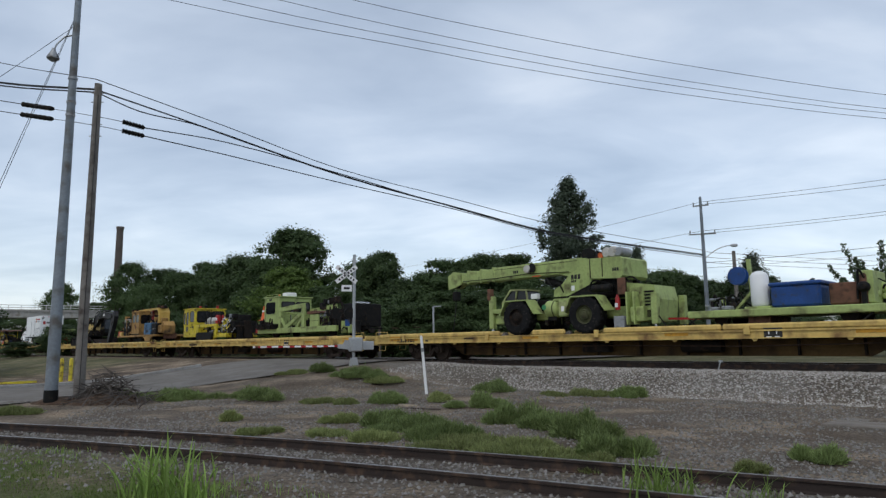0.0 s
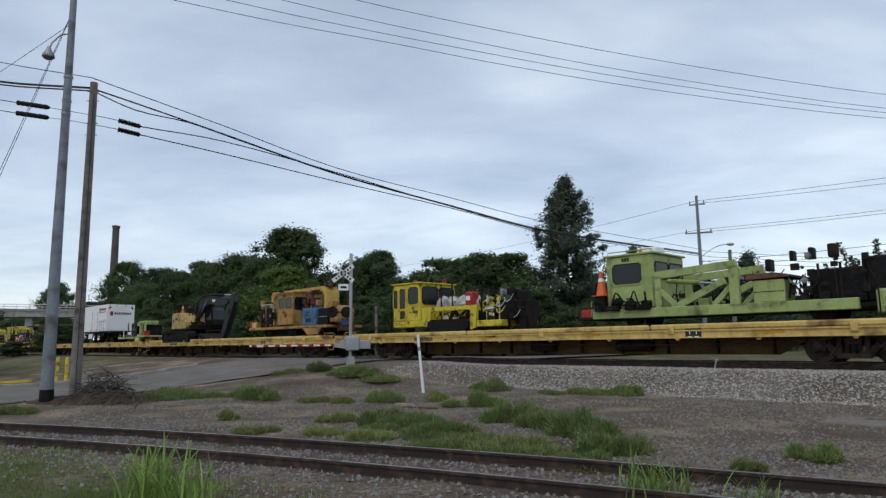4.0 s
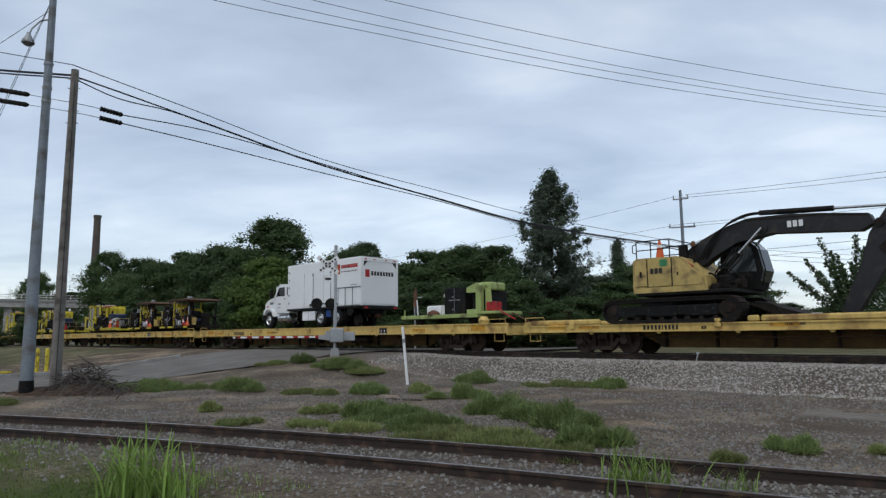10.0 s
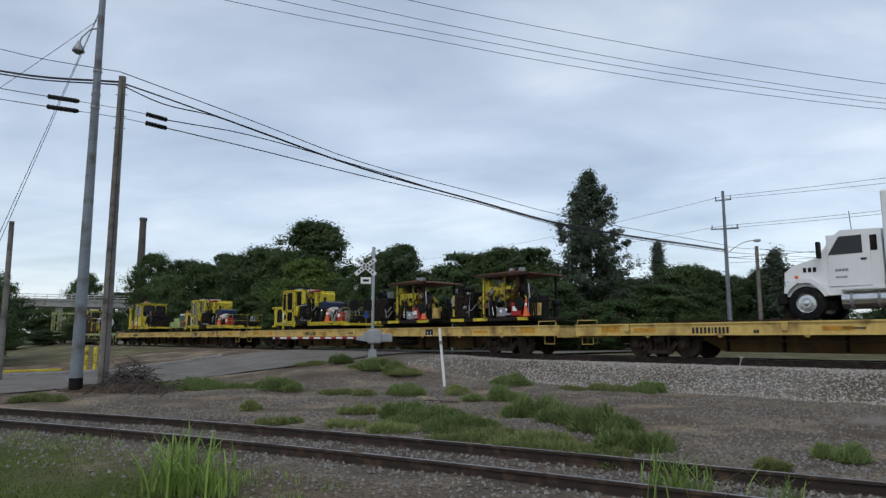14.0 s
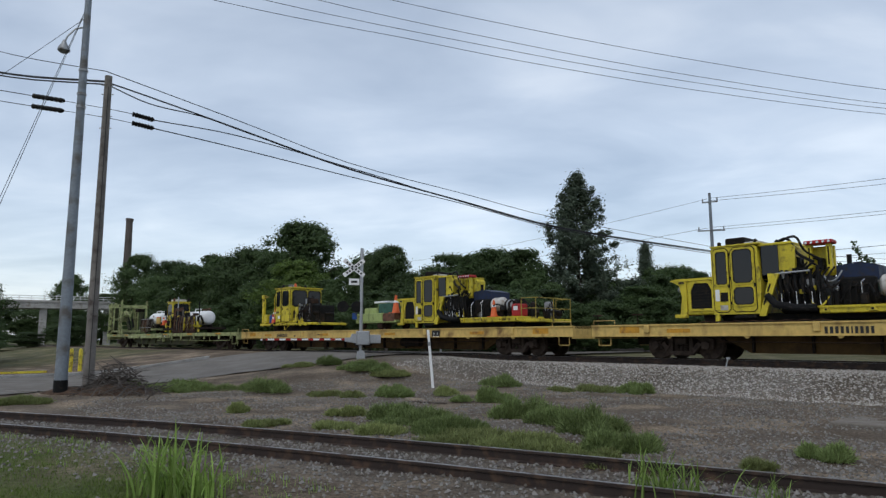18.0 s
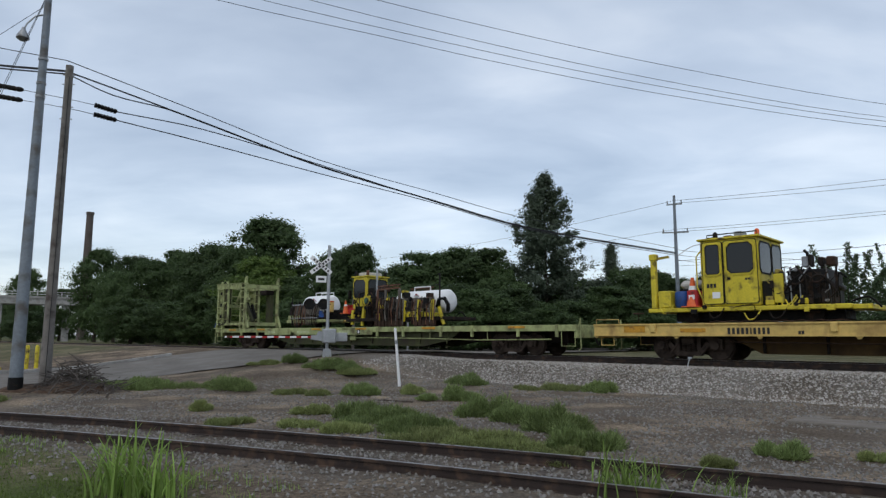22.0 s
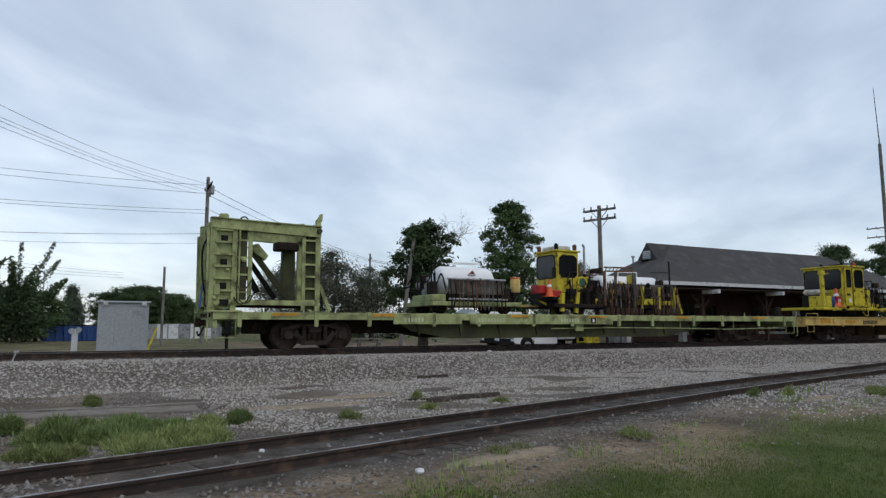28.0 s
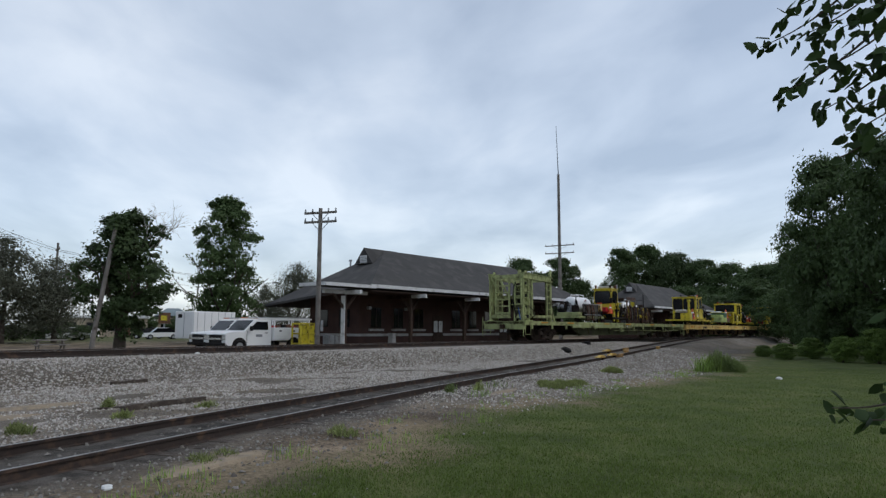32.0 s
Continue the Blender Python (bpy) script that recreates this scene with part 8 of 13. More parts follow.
def tamper_like():
    th = load("ballast_machine", "bright yellow track machine with cab, crawler track and white sacks", "track machine", 2, -6.2)
    part("main_frame", B().box(-9.95, -7.15, -1.25, 1.25, 0.3, 0.62, 0.04), M_YELB, th)
    c = cabin(th, -9.95, -7.95, -1.25, 1.2, 0.6, 2.44, M_YELB, side=((-9.85, -9.6, 1.3, 2.15), (-9.35, -8.95, 1.2, 2.2), (-9.3, -8.98, 0.75, 1.1), (-8.75, -8.05, 1.45, 2.25)), right=((-1.05, -0.05, 1.45, 2.25), (0.1, 1.05, 1.4, 2.25)), left=((-1.0, 1.0, 1.3, 2.2),), label="bright yellow cab with dark windows")
    part("cab_door", B().box(-9.48, -8.85, -1.275, -1.253, 0.65, 2.3, 0.01), M_YELB, c, "yellow cab door")
    window(c, -9.35, -8.98, 1.25, 2.2, -1.276)
    window(c, -9.33, -9.0, 0.75, 1.1, -1.276)
    part("door_handle", B().box(-9.42, -9.32, -1.31, -1.276, 1.13, 1.17), M_BLACK, c)
    logo_bars(th, -8.42, 0.98, -1.26, 0.14)
    bars_text(th, -8.7, 1.0, -1.258, 0.06, [0.8, 0.8], gap=0.3)
    logo_bars(th, -8.0, 2.3, -1.26, 0.1)
    for x, y, m in ((-9.8, -0.9, M_BLACK), (-9.4, -0.2, M_RED), (-8.3, -0.9, M_BLACK), (-8.1, 0.6, M_RED), (-7.98, -0.4, M_BLACK)):
        part("roof_light", B().lathe([(0, 0.09), (0.2, 0.1), (0.24, 0.05)], (x, y, 2.5), (0, 0, 1), 10), m, th, smooth=True)
        part("lamp_foot", B().box(x - 0.05, x + 0.05, y - 0.05, y + 0.05, 2.48, 2.54), M_BLACK, th)
    hose(th, [(-9.97, -0.5, 2.4), (-10.5, -0.6, 2.1), (-10.45, -0.5, 1.2), (-10.1, -0.4, 0.6)], 0.045)
    hose(th, [(-9.97, 0.2, 2.4), (-10.6, 0.2, 2.0), (-10.5, 0.1, 1.1), (-10.1, 0.1, 0.5)], 0.045)
    part("front_ladder", B().tube([(-10.25, -1.1, 0.2), (-10.25, -1.1, 2.0)], 0.03, 6).tube([(-10.25, -0.7, 0.2), (-10.25, -0.7, 2.0)], 0.03, 6), M_BLACK, th)
    for k in range(5):
        part("rung", B().cyl((-10.25, -1.1, 0.4 + k * 0.35), (-10.25, -0.7, 0.4 + k * 0.35), 0.02, seg=6), M_BLACK, th)
    for y in (-1.25, 1.15):
        part("side_beam", B().box(-7.4, -4.4, y - 0.06, y + 0.06, 1.0, 1.2, 0.02), M_YELB, th)
        part("beam_post", B().prism([(-7.6, 0.3), (-7.2, 0.3), (-7.05, 1.2), (-7.75, 1.2)], y - 0.07, y + 0.07), M_YELB, th)
        part("beam_post", B().prism([(-4.55, 0.1), (-4.2, 0.2), (-4.1, 1.2), (-4.5, 1.2)], y - 0.07, y + 0.07), M_YELB, th)
        tr = [(-7.2, 0.28), (-7.05, 0.1), (-4.75, 0.06), (-4.55, 0.2), (-4.55, 0.48), (-4.8, 0.6), (-6.95, 0.62), (-7.2, 0.5)]
        part("crawler_track", B().prism(tr, y - 0.2, y + 0.2), M_BLACK, th, "black crawler track")
        for k in range(14):
            part("track_shoe", B().box(-7.0 + k * 0.17, -6.92 + k * 0.17, y - 0.22, y + 0.22, 0.02, 0.09), M_DARKST, th)
        for x in (-7.0, -4.75):
            part("sprocket", B().cyl((x, y - 0.22, 0.34), (x, y + 0.22, 0.34), 0.2, seg=16), M_BLACK, th)
    clutter(th, -7.2, -4.6, 0.6, 1.1, 21, [M_BLACK, M_DARKST, M_WHITE], 10)
    rnd = random.Random(3)
    for k in range(6):
        x = -7.55 + k * 0.5
        r = rnd.uniform(0.24, 0.32)
        sk = B().lathe([(0, r * 0.55), (0.04, r * 0.9), (0.2, r * 1.05), (0.4, r), (0.55, r * 0.7), (0.62, r * 0.25)], (x, rnd.uniform(-0.5, 0.2), 1.12), (rnd.uniform(-0.15, 0.15), rnd.uniform(-0.1, 0.1), 1), 14)
        sk.v = [tuple(Vector(p) + Vector((noise.noise(Vector(p) * 5), noise.noise(Vector(p) * 5 + Vector((9, 0, 0))), noise.noise(Vector(p) * 4 + Vector((0, 7, 0))))) * 0.12) for p in sk.v]
        part("sack", sk, M_SACK, th, "dirty white woven sack")
    part("red_drum", B().box(-5.25, -4.78, -0.9, -0.4, 1.2, 1.85, 0.06), M_RED, th, "red fuel can")
    part("fuel_label", B().box(-5.15, -4.9, -0.915, -0.902, 1.45, 1.65), M_WHITE, th)
    for x in (-6.9, -6.15):
        part("exhaust_stack", B().cyl((x, -0.8, 1.1), (x, -0.8, 2.3), 0.035, seg=8), M_BLACK, th)
    part("rear_frame", B().box(-4.3, -2.75, -1.25, 1.2, 0.22, 0.5, 0.03), M_YELB, th)
    part("rear_arm", B().prism([(-4.4, 1.0), (-4.0, 1.15), (-3.6, 1.45), (-3.7, 1.55), (-4.3, 1.25)], -0.9, -0.7), M_YELB, th)
    part("engine", B().box(-3.3, -2.3, -0.9, 0.9, 0.5, 1.35, 0.05), M_BLACK, th, "black diesel engine")
    part("engine_head", B().box(-2.85, -2.4, -0.5, 0.5, 1.35, 1.8, 0.06), M_BLACK, th)
    greeble(th, -3.9, -2.2, -0.95, 0.5, 1.6, 403, 20, [M_BLACK, M_DARKST, M_CHROME, M_YELB, M_GREY])
    greeble(th, -7.2, -4.6, -1.0, 0.6, 1.05, 404, 10)
    part("muffler", B().lathe([(0, 0.1), (0.05, 0.16), (0.5, 0.16), (0.56, 0.08)], (-3.9, -0.9, 1.0), (1, 0, 0), 14), M_CHROME, th, "bright metal muffler", smooth=True)
    part("muffler_mount", B().box(-3.7, -3.5, -1.0, -0.8, 0.5, 0.86), M_BLACK, th)
    clutter(th, -4.1, -2.3, 0.5, 1.5, 22, [M_BLACK, M_DARKST, M_YELB, M_GREY], 13)
    clutter(th, -2.6, -2.0, 0.1, 1.5, 23, [M_BLACK, M_DARKST], 6)
    part("post", B().cyl((-4.1, -1.0, 1.1), (-4.1, -1.0, 1.85), 0.04, seg=8), M_BLACK, th)
    part("post_lamp", B().box(-4.2, -4.0, -1.1, -0.9, 1.8, 2.05, 0.03), M_BLACK, th)
    rail_wheels(th, (-9.2, -3.0), 0.3, 0.3)


M_SACK = paint("dirty_white_sack", (0.52, 0.50, 0.46), 0.9, var=0.2, scale=2, dirt=(0.25, 0.2, 0.15), dirt_amount=0.3, bump=0.4, bump_scale=8)


def ochre_machine():
    th = load("track_machine", "weathered ochre track machine with square cab and blue box", "track machine", 3, 8.2)
    part("deck_frame", B().box(3.5, 12.4, -1.3, 1.3, 0.5, 0.66, 0.03), M_OCHRE, th, "long ochre deck")
    part("under_frame", B().box(4.6, 12.0, -0.7, 0.7, 0.14, 0.5, 0.04), M_BLACK, th)
    rail_wheels(th, (5.3, 10.4), 0.42, 0.43)
    for y in (-1.25, 1.2):
        part("deck_bracket", B().prism([(10.0, 0.5), (12.0, 0.5), (11.6, 0.14), (10.6, 0.1)], y - 0.05, y + 0.05), M_OCHRE, th)
    oc = cabin(th, 7.05, 8.85, -1.25, 1.1, 0.66, 2.72, M_OCHRE, right=((-1.1, -0.3, 1.7, 2.4), (-0.1, 0.7, 1.3, 2.4)), left=((-1.0, 0.9, 1.7, 2.3),), label="square ochre operator cab")
    window(oc, 7.3, 7.92, 1.8, 2.42, -1.25, "hazy grey side window", M_PALEW)
    window(oc, 8.1, 8.72, 1.8, 2.42, -1.25, "hazy grey side window", M_PALEW)
    window(oc, 7.3, 8.6, 1.8, 2.42, 1.1)
    part("drip_rail", B().box(7.0, 8.95, -1.31, -1.25, 2.62, 2.66), M_OCHRE, oc)
    part("cab_sill", B().box(7.02, 8.9, -1.28, -1.25, 0.7, 0.78), M_BLACK, oc)
    part("corner_trim", B().box(8.8, 8.88, -1.275, -1.25, 0.7, 2.7).box(7.02, 7.08, -1.275, -1.25, 0.7, 2.7), M_OCHRE, oc)
    logo_bars(th, 7.65, 2.5, -1.26, 0.17)
    part("cab_seal", B().cyl((8.05, -1.262, 1.35), (8.05, -1.252, 1.35), 0.16, seg=20), M_BROWN, th)
    bars_text(th, 7.6, 1.5, -1.258, 0.07, [0.8, 0.8, 0.8, 0.8, 0.8], M_BROWN, gap=0.25)
    b = B().beam((4.85, -0.35, 2.88), (10.9, -0.35, 2.92), 0.16, 0.17)
    part("gantry_beam", b, M_YELG, th, "ochre overhead gantry beam")
    part("gantry_beam", B().beam((4.85, 0.35, 2.88), (10.9, 0.35, 2.92), 0.16, 0.17), M_YELG, th)
    part("gantry_leg", B().prism([(10.3, 2.98), (10.95, 3.0), (11.25, 2.6), (11.22, 1.6), (11.0, 1.6), (11.0, 2.45), (10.7, 2.8)], -0.45, 0.45), M_YELG, th)
    part("gantry_leg", B().prism([(4.85, 1.86), (5.0, 1.86), (5.05, 2.55), (5.35, 2.8), (4.8, 2.8)], -0.4, 0.4), M_YELG, th)
    part("gantry_head", B().box(10.85, 11.3, -0.35, 0.2, 2.94, 3.16, 0.05).cyl((10.7, -0.35, 2.96), (10.7, -0.35, 3.3), 0.07), M_DARKST, th)
    part("gantry_lamp", B().lathe([(0, 0.06), (0.12, 0.13), (0.2, 0.13)], (11.28, -0.3, 3.06), (1, 0, -0.2), 12), M_BROWN, th, smooth=True)
    for x, z in ((6.9, 3.08), (8.75, 3.09), (10.55, 3.1)):
        part("lifting_eye", ring(B(), [(x + 0.12 * math.cos(k * 0.5236), z + 0.12 * math.sin(k * 0.5236)) for k in range(12)], [(x + 0.07 * math.cos(k * 0.5236), z + 0.07 * math.sin(k * 0.5236)) for k in range(12)], -0.37, -0.33), M_DARKST, th)
    part("red_ram", B().cyl((9.6, -0.35, 2.0), (9.55, -0.35, 2.8), 0.11, seg=12), M_REDD, th, smooth=True)
    ram(th, (9.7, -0.35, 1.7), (9.0, -0.35, 2.8), 0.06, 0.6)
    part("blue_box", B().box(9.7, 11.2, -1.15, 0.4, 0.66, 1.68, 0.04), M_BLUEP, th, "pale blue steel box")
    logo_bars(th, 10.12, 0.85, -1.16, 0.24)
    for k in range(3):
        bars_text(th, 10.1, 1.2 + 0.11 * k, -1.158, 0.06, [0.8] * 6, M_INK, gap=0.3)
    part("battery_box", B().box(11.35, 12.25, -1.1, 0.6, 0.66, 1.62, 0.04), M_BLACK, th, "black equipment boxes")
    part("box_split", B().box(11.35, 12.25, -1.106, -1.1, 1.12, 1.15), M_GREY, th)
    part("rear_bin", B().box(12.2, 12.95, -0.9, 0.3, 0.8, 1.45, 0.05), M_OCHRE, th, "yellow bin at the end")
    part("rear_bin_top", B().prism([(11.4, 1.7), (11.75, 1.75), (11.8, 2.05), (11.55, 2.1)], -0.4, 0.1), M_OCHRE, th)
    part("end_buffer", B().box(12.35, 12.8, -0.5, 0.5, 0.3, 0.8, 0.05), M_BROWN, th)
    part("generator", B().box(4.75, 6.15, -1.15, 0.9, 0.66, 1.86, 0.04), M_BLACK, th, "black generator housing")
    part("generator_rail", B().tube([(4.85, -1.05, 1.9), (4.85, -1.05, 2.08), (6.05, -1.05, 2.08), (6.05, -1.05, 1.9)], 0.09, 8), M_CONC, th, "dull metal exhaust pipe")
    for x in (4.85, 5.65):
        part("generator_plate", B().box(x, x + 0.2, -1.17, -1.152, 0.95, 1.15), M_DARKST, th)
        part("generator_plate", B().box(x + 0.3, x + 0.42, -1.17, -1.152, 1.3, 1.5), M_GREY, th)
    part("air_cleaner", B().lathe([(0, 0.1), (0.05, 0.18), (0.5, 0.18), (0.6, 0.1)], (5.75, -0.9, 1.35), (1, 0, 0), 14), M_BLACK, th, smooth=True)
    greeble(th, 4.3, 6.9, -1.12, 0.7, 2.1, 406, 20, [M_BLACK, M_DARKST, M_OCHRE, M_RUST])
    greeble(th, 8.9, 12.2, -0.6, 0.7, 1.9, 407, 12, [M_BLACK, M_DARKST, M_OCHRE])
    part("air_cleaner_leg", B().box(5.85, 6.0, -1.0, -0.8, 0.66, 1.2), M_BLACK, th)
    part("exhaust_stack", B().cyl((6.25, -0.5, 1.6), (6.25, -0.5, 2.85), 0.09, seg=12).cyl((6.25, -0.5, 2.85), (6.25, -0.5, 3.0), 0.15, 0.16, seg=12), M_BLACK, th)
    part("air_horn", B().cyl((6.3, -1.1, 1.75), (6.3, -0.9, 1.75), 0.16, seg=16), M_GREY, th)
    part("boom_hook", B().box(4.55, 4.95, -0.5, 0.4, 2.85, 3.1, 0.06), M_DARKST, th)
    greeble(th, 9.0, 9.7, -0.4, 1.0, 2.7, 412, 10, [M_BLACK, M_DARKST, M_BROWN])
    for k in range(6):
        part("box_louvre", B().box(11.4, 12.2, -1.115, -1.1, 0.78 + k * 0.13, 0.81 + k * 0.13), M_DARKST, th)
    part("end_scrap", B().prism([(12.3, 0.8), (13.0, 0.7), (13.1, 1.4), (12.8, 1.75), (12.4, 1.6)], -0.7, 0.2), M_OCHRE, th)
    for k in range(6):
        part("under_truss", B().beam((5.6 + k * 1.0, -0.75, 0.5), (6.3 + k * 1.0, -0.75, 0.12), 0.05, 0.06), M_DARKST, th)
    part("red_ram", B().cyl((6.6, -0.6, 1.9), (6.6, -0.6, 2.75), 0.1, seg=12), M_REDD, th)
    clutter(th, 5.6, 7.0, 0.66, 1.9, 31, [M_BLACK, M_DARKST, M_OCHRE], 14)
    part("yellow_chest", B().box(3.75, 4.25, -1.2, -0.6, 0.66, 1.02, 0.03), M_YEL, th)
    part("red_chest", B().box(3.5, 3.74, -1.2, -0.8, 0.66, 1.08, 0.03), M_RED, th)
    part("under_box", B().box(8.0, 8.9, -1.0, -0.6, 0.2, 0.46, 0.02), M_BLACK, th)
    for k in range(3):
        part("chain", B().tube([(4.6 + k * 3.6, -1.2, 0.5), (5.2 + k * 3.6, -1.25, 0.02)], 0.025, 5), M_BLACK, th)


def crawler(th, x0, x1, y, h, half):
    """A crawler track: stadium-shaped belt with a shoe at every pitch, rollers and a plated frame."""
    r = h / 2
    path = []
    L1 = x1 - x0 - h
    total = 2 * L1 + 2 * math.pi * r
    n = int(total / 0.2)
    for i in range(n):
        d = total * i / n
        if d < L1:
            path.append((x0 + r + d, 0.0, 0.0))
        elif d < L1 + math.pi * r:
            a = (d - L1) / r
            path.append((x1 - r + r * math.sin(a), r - r * math.cos(a), -a))
        elif d < 2 * L1 + math.pi * r:
            path.append((x1 - r - (d - L1 - math.pi * r), h, -math.pi))
        else:
            a = (d - 2 * L1 - math.pi * r) / r
            path.append((x0 + r - r * math.sin(a), r + r * math.cos(a), -math.pi - a))
    e = -1 if y < 0 else 1
    belt = [(x0 + r + r * 0.9 * math.cos(math.pi / 2 + math.pi * k / 8), r + r * 0.9 * math.sin(math.pi / 2 + math.pi * k / 8)) for k in range(9)] + [(x1 - r + r * 0.9 * math.cos(-math.pi / 2 + math.pi * k / 8), r + r * 0.9 * math.sin(-math.pi / 2 + math.pi * k / 8)) for k in range(9)]
    inner = [(x0 + r + (px - x0 - r) * 0.97, r + (pz - r) * 0.78) for px, pz in belt]
    tr = part("crawler_track", ring(B(), belt, inner, y - half * 0.9, y + half * 0.9), M_BLACK, th, "black steel crawler track")
    for px, pz, a in path:
        part("track_shoe", B().box(-0.085, 0.085, -half, half, 0.0, 0.05, 0.01, m=pose(px, y, pz) @ Matrix.Rotation(a, 4, "Y")), M_DARKST, tr)
    fr = part("track_frame", B().box(x0 + r * 1.4, x1 - r * 1.4, y - half * 0.7, y + half * 0.7, h * 0.3, h * 0.7, 0.05), M_BLACK, th)
    for u, v in ((0.1, 0.26), (0.34, 0.56), (0.62, 0.84)):
        a, b2 = x0 + (x1 - x0) * u, x0 + (x1 - x0) * v
        part("frame_plate", B().box(a, b2, min(y + e * half * 0.7, y + e * half * 0.82), max(y + e * half * 0.7, y + e * half * 0.82), h * 0.28, h * 0.68, 0.02), M_RUB, fr)
    for x in (x0 + r, x1 - r):
        part("idler", B().lathe([(0, 0.05), (0, r * 0.3), (0.04, r * 0.35), (0.05, r * 0.72), (0.12, r * 0.75)], (x, y + e * half * 0.9, r), (0, -e, 0), 22), M_DARKST, th, smooth=True)
    for k in range(8):
        x = x0 + r * 1.5 + (x1 - x0 - 3 * r) * (k + 0.5) / 8
        part("roller", B().cyl((x, y - half * 0.85, 0.14), (x, y + half * 0.85, 0.14), 0.085, seg=12), M_DARKST, th, smooth=True)


def excavator():
    th = load("excavator", "black and yellow crawler excavator with folded boom on a flatcar", "excavator", 3, -7.2, z=DECK_Z - 0.15)
    for y in (-1.3, 1.3):
        crawler(th, -10.05, -5.1, y, 0.86, 0.32)
    part("slew_ring", B().cyl((-7.4, 0, 0.6), (-7.4, 0, 1.02), 0.75, seg=24), M_BLACK, th, smooth=True)
    part("upper_deck", B().box(-8.85, -5.4, -1.3, 1.3, 0.96, 1.1, 0.03), M_BLACK, th)
    body = part("engine_housing", B().prism([(-8.95, 1.25), (-8.9, 1.08), (-6.35, 1.08), (-6.26, 1.2), (-6.3, 1.55), (-6.75, 1.85), (-7.1, 2.2), (-7.3, 2.28), (-8.8, 2.3), (-8.92, 2.2)], -1.3, 1.2), M_YELO, th, "faded yellow engine housing")
    part("skirt", B().box(-8.93, -6.25, -1.33, -1.3, 1.06, 1.24, 0.01), M_YELO, body)
    part("rear_door", B().box(-8.85, -8.4, -1.335, -1.3, 1.3, 2.2, 0.02), M_YELO, body)
    part("main_door", B().box(-8.36, -7.5, -1.335, -1.3, 1.27, 2.24, 0.02), M_YELO, body)
    part("front_panel", B().prism([(-7.45, 1.27), (-6.36, 1.27), (-6.38, 1.5), (-6.8, 1.8), (-7.12, 2.14), (-7.3, 2.23), (-7.45, 2.24)], -1.33, -1.3), M_YELO, body)
    for x in (-8.4, -7.5):
        part("panel_gap", B().box(x, x + 0.04, -1.315, -1.299, 1.27, 2.24), M_BLACK, body)
    part("door_latch", B().box(-7.28, -7.24, -1.345, -1.33, 1.62, 1.74), M_BLACK, body)
    part("vent_slot", B().box(-8.66, -8.58, -1.345, -1.334, 1.62, 1.82), M_BLACK, body)
    part("green_sticker", B().box(-7.9, -7.62, -1.342, -1.336, 1.96, 2.2), M_LIMEG, body)
    part("red_tag", B().beam((-7.1, -1.2, 2.12), (-6.75, -1.25, 1.85), 0.03, 0.1), M_RED, th)
    logo_bars(th, -8.25, 1.72, -1.342, 0.19)
    railing(th, [(-8.85, -1.15), (-8.3, -1.15), (-7.6, -1.15), (-7.6, 0.9), (-8.85, 0.9)], 2.28, 2.92, M_BLACK)
    part("rail_end", B().tube([(-8.85, -1.15, 2.85), (-9.0, -1.15, 2.8), (-9.0, -1.15, 2.55), (-8.85, -1.15, 2.5)], 0.022, 6), M_BLACK, th)
    cone(th, -8.1, -0.85, 2.28, 0.68)
    part("air_filter", B().cyl((-7.35, -0.6, 2.25), (-7.35, -0.6, 2.7), 0.16, seg=14), M_BLACK, th, smooth=True)
    part("exhaust", B().tube([(-7.0, -0.5, 2.1), (-7.0, -0.5, 2.6), (-6.9, -0.5, 2.72)], 0.05, 8), M_DARKST, th)
    part("beacon", B().lathe([(0, 0.08), (0.14, 0.08), (0.18, 0.03)], (-6.9, -0.8, 2.62), (0, 0, 1), 10), M_BROWN, th)
    part("beacon_post", B().cyl((-6.9, -0.8, 2.05), (-6.9, -0.8, 2.64), 0.03, seg=6), M_BLACK, th)
    c = part("cab", B().prism([(-6.4, 1.1), (-5.25, 1.1), (-5.05, 1.7), (-5.2, 2.5), (-5.45, 2.78), (-6.4, 2.8)], 0.2, 1.25), M_BLACK, th, "black operator cab with curved glass")
    part("windscreen", B().prism([(-5.12, 1.35), (-4.99, 1.72), (-5.15, 2.46), (-5.4, 2.72), (-5.43, 2.68), (-5.2, 2.42), (-5.05, 1.72), (-5.16, 1.38)], 0.26, 1.2), M_PALEGL, c)
    part("side_glass", B().prism([(-6.2, 1.7), (-5.2, 1.7), (-5.3, 2.42), (-5.5, 2.64), (-6.2, 2.66)], 0.185, 0.2), M_PALEGL, c)
    part("cab_guard", B().tube([(-5.05, 0.2, 1.2), (-4.93, 0.2, 1.75), (-5.1, 0.2, 2.5), (-5.4, 0.2, 2.85)], 0.025, 6), M_BLACK, c)
    window(c, -6.0, -5.4, 1.8, 2.5, 1.25)
    boom = [(-7.55, 1.95), (-7.15, 1.75), (-6.4, 2.25), (-5.6, 2.66), (-4.5, 2.86), (-2.0, 2.66), (-1.62, 2.85), (-1.75, 3.15), (-3.0, 3.32), (-4.1, 3.42), (-5.3, 3.42), (-6.2, 3.15), (-7.1, 2.72), (-7.5, 2.4)]
    part("boom", B().prism(boom, -0.32, 0.18), M_BLACKB, th, "black bent boom")
    part("boom_weld", B().prism([(px, pz - 0.03) for px, pz in ((-5.3, 3.42), (-3.0, 3.32), (-1.8, 3.15), (-1.8, 3.11), (-3.0, 3.28), (-5.3, 3.38))], -0.335, -0.32), M_DARKST, th)
    part("boom_boss", B().cyl((-4.75, -0.36, 3.05), (-4.75, 0.22, 3.05), 0.16, seg=16), M_BLACKB, th, smooth=True)
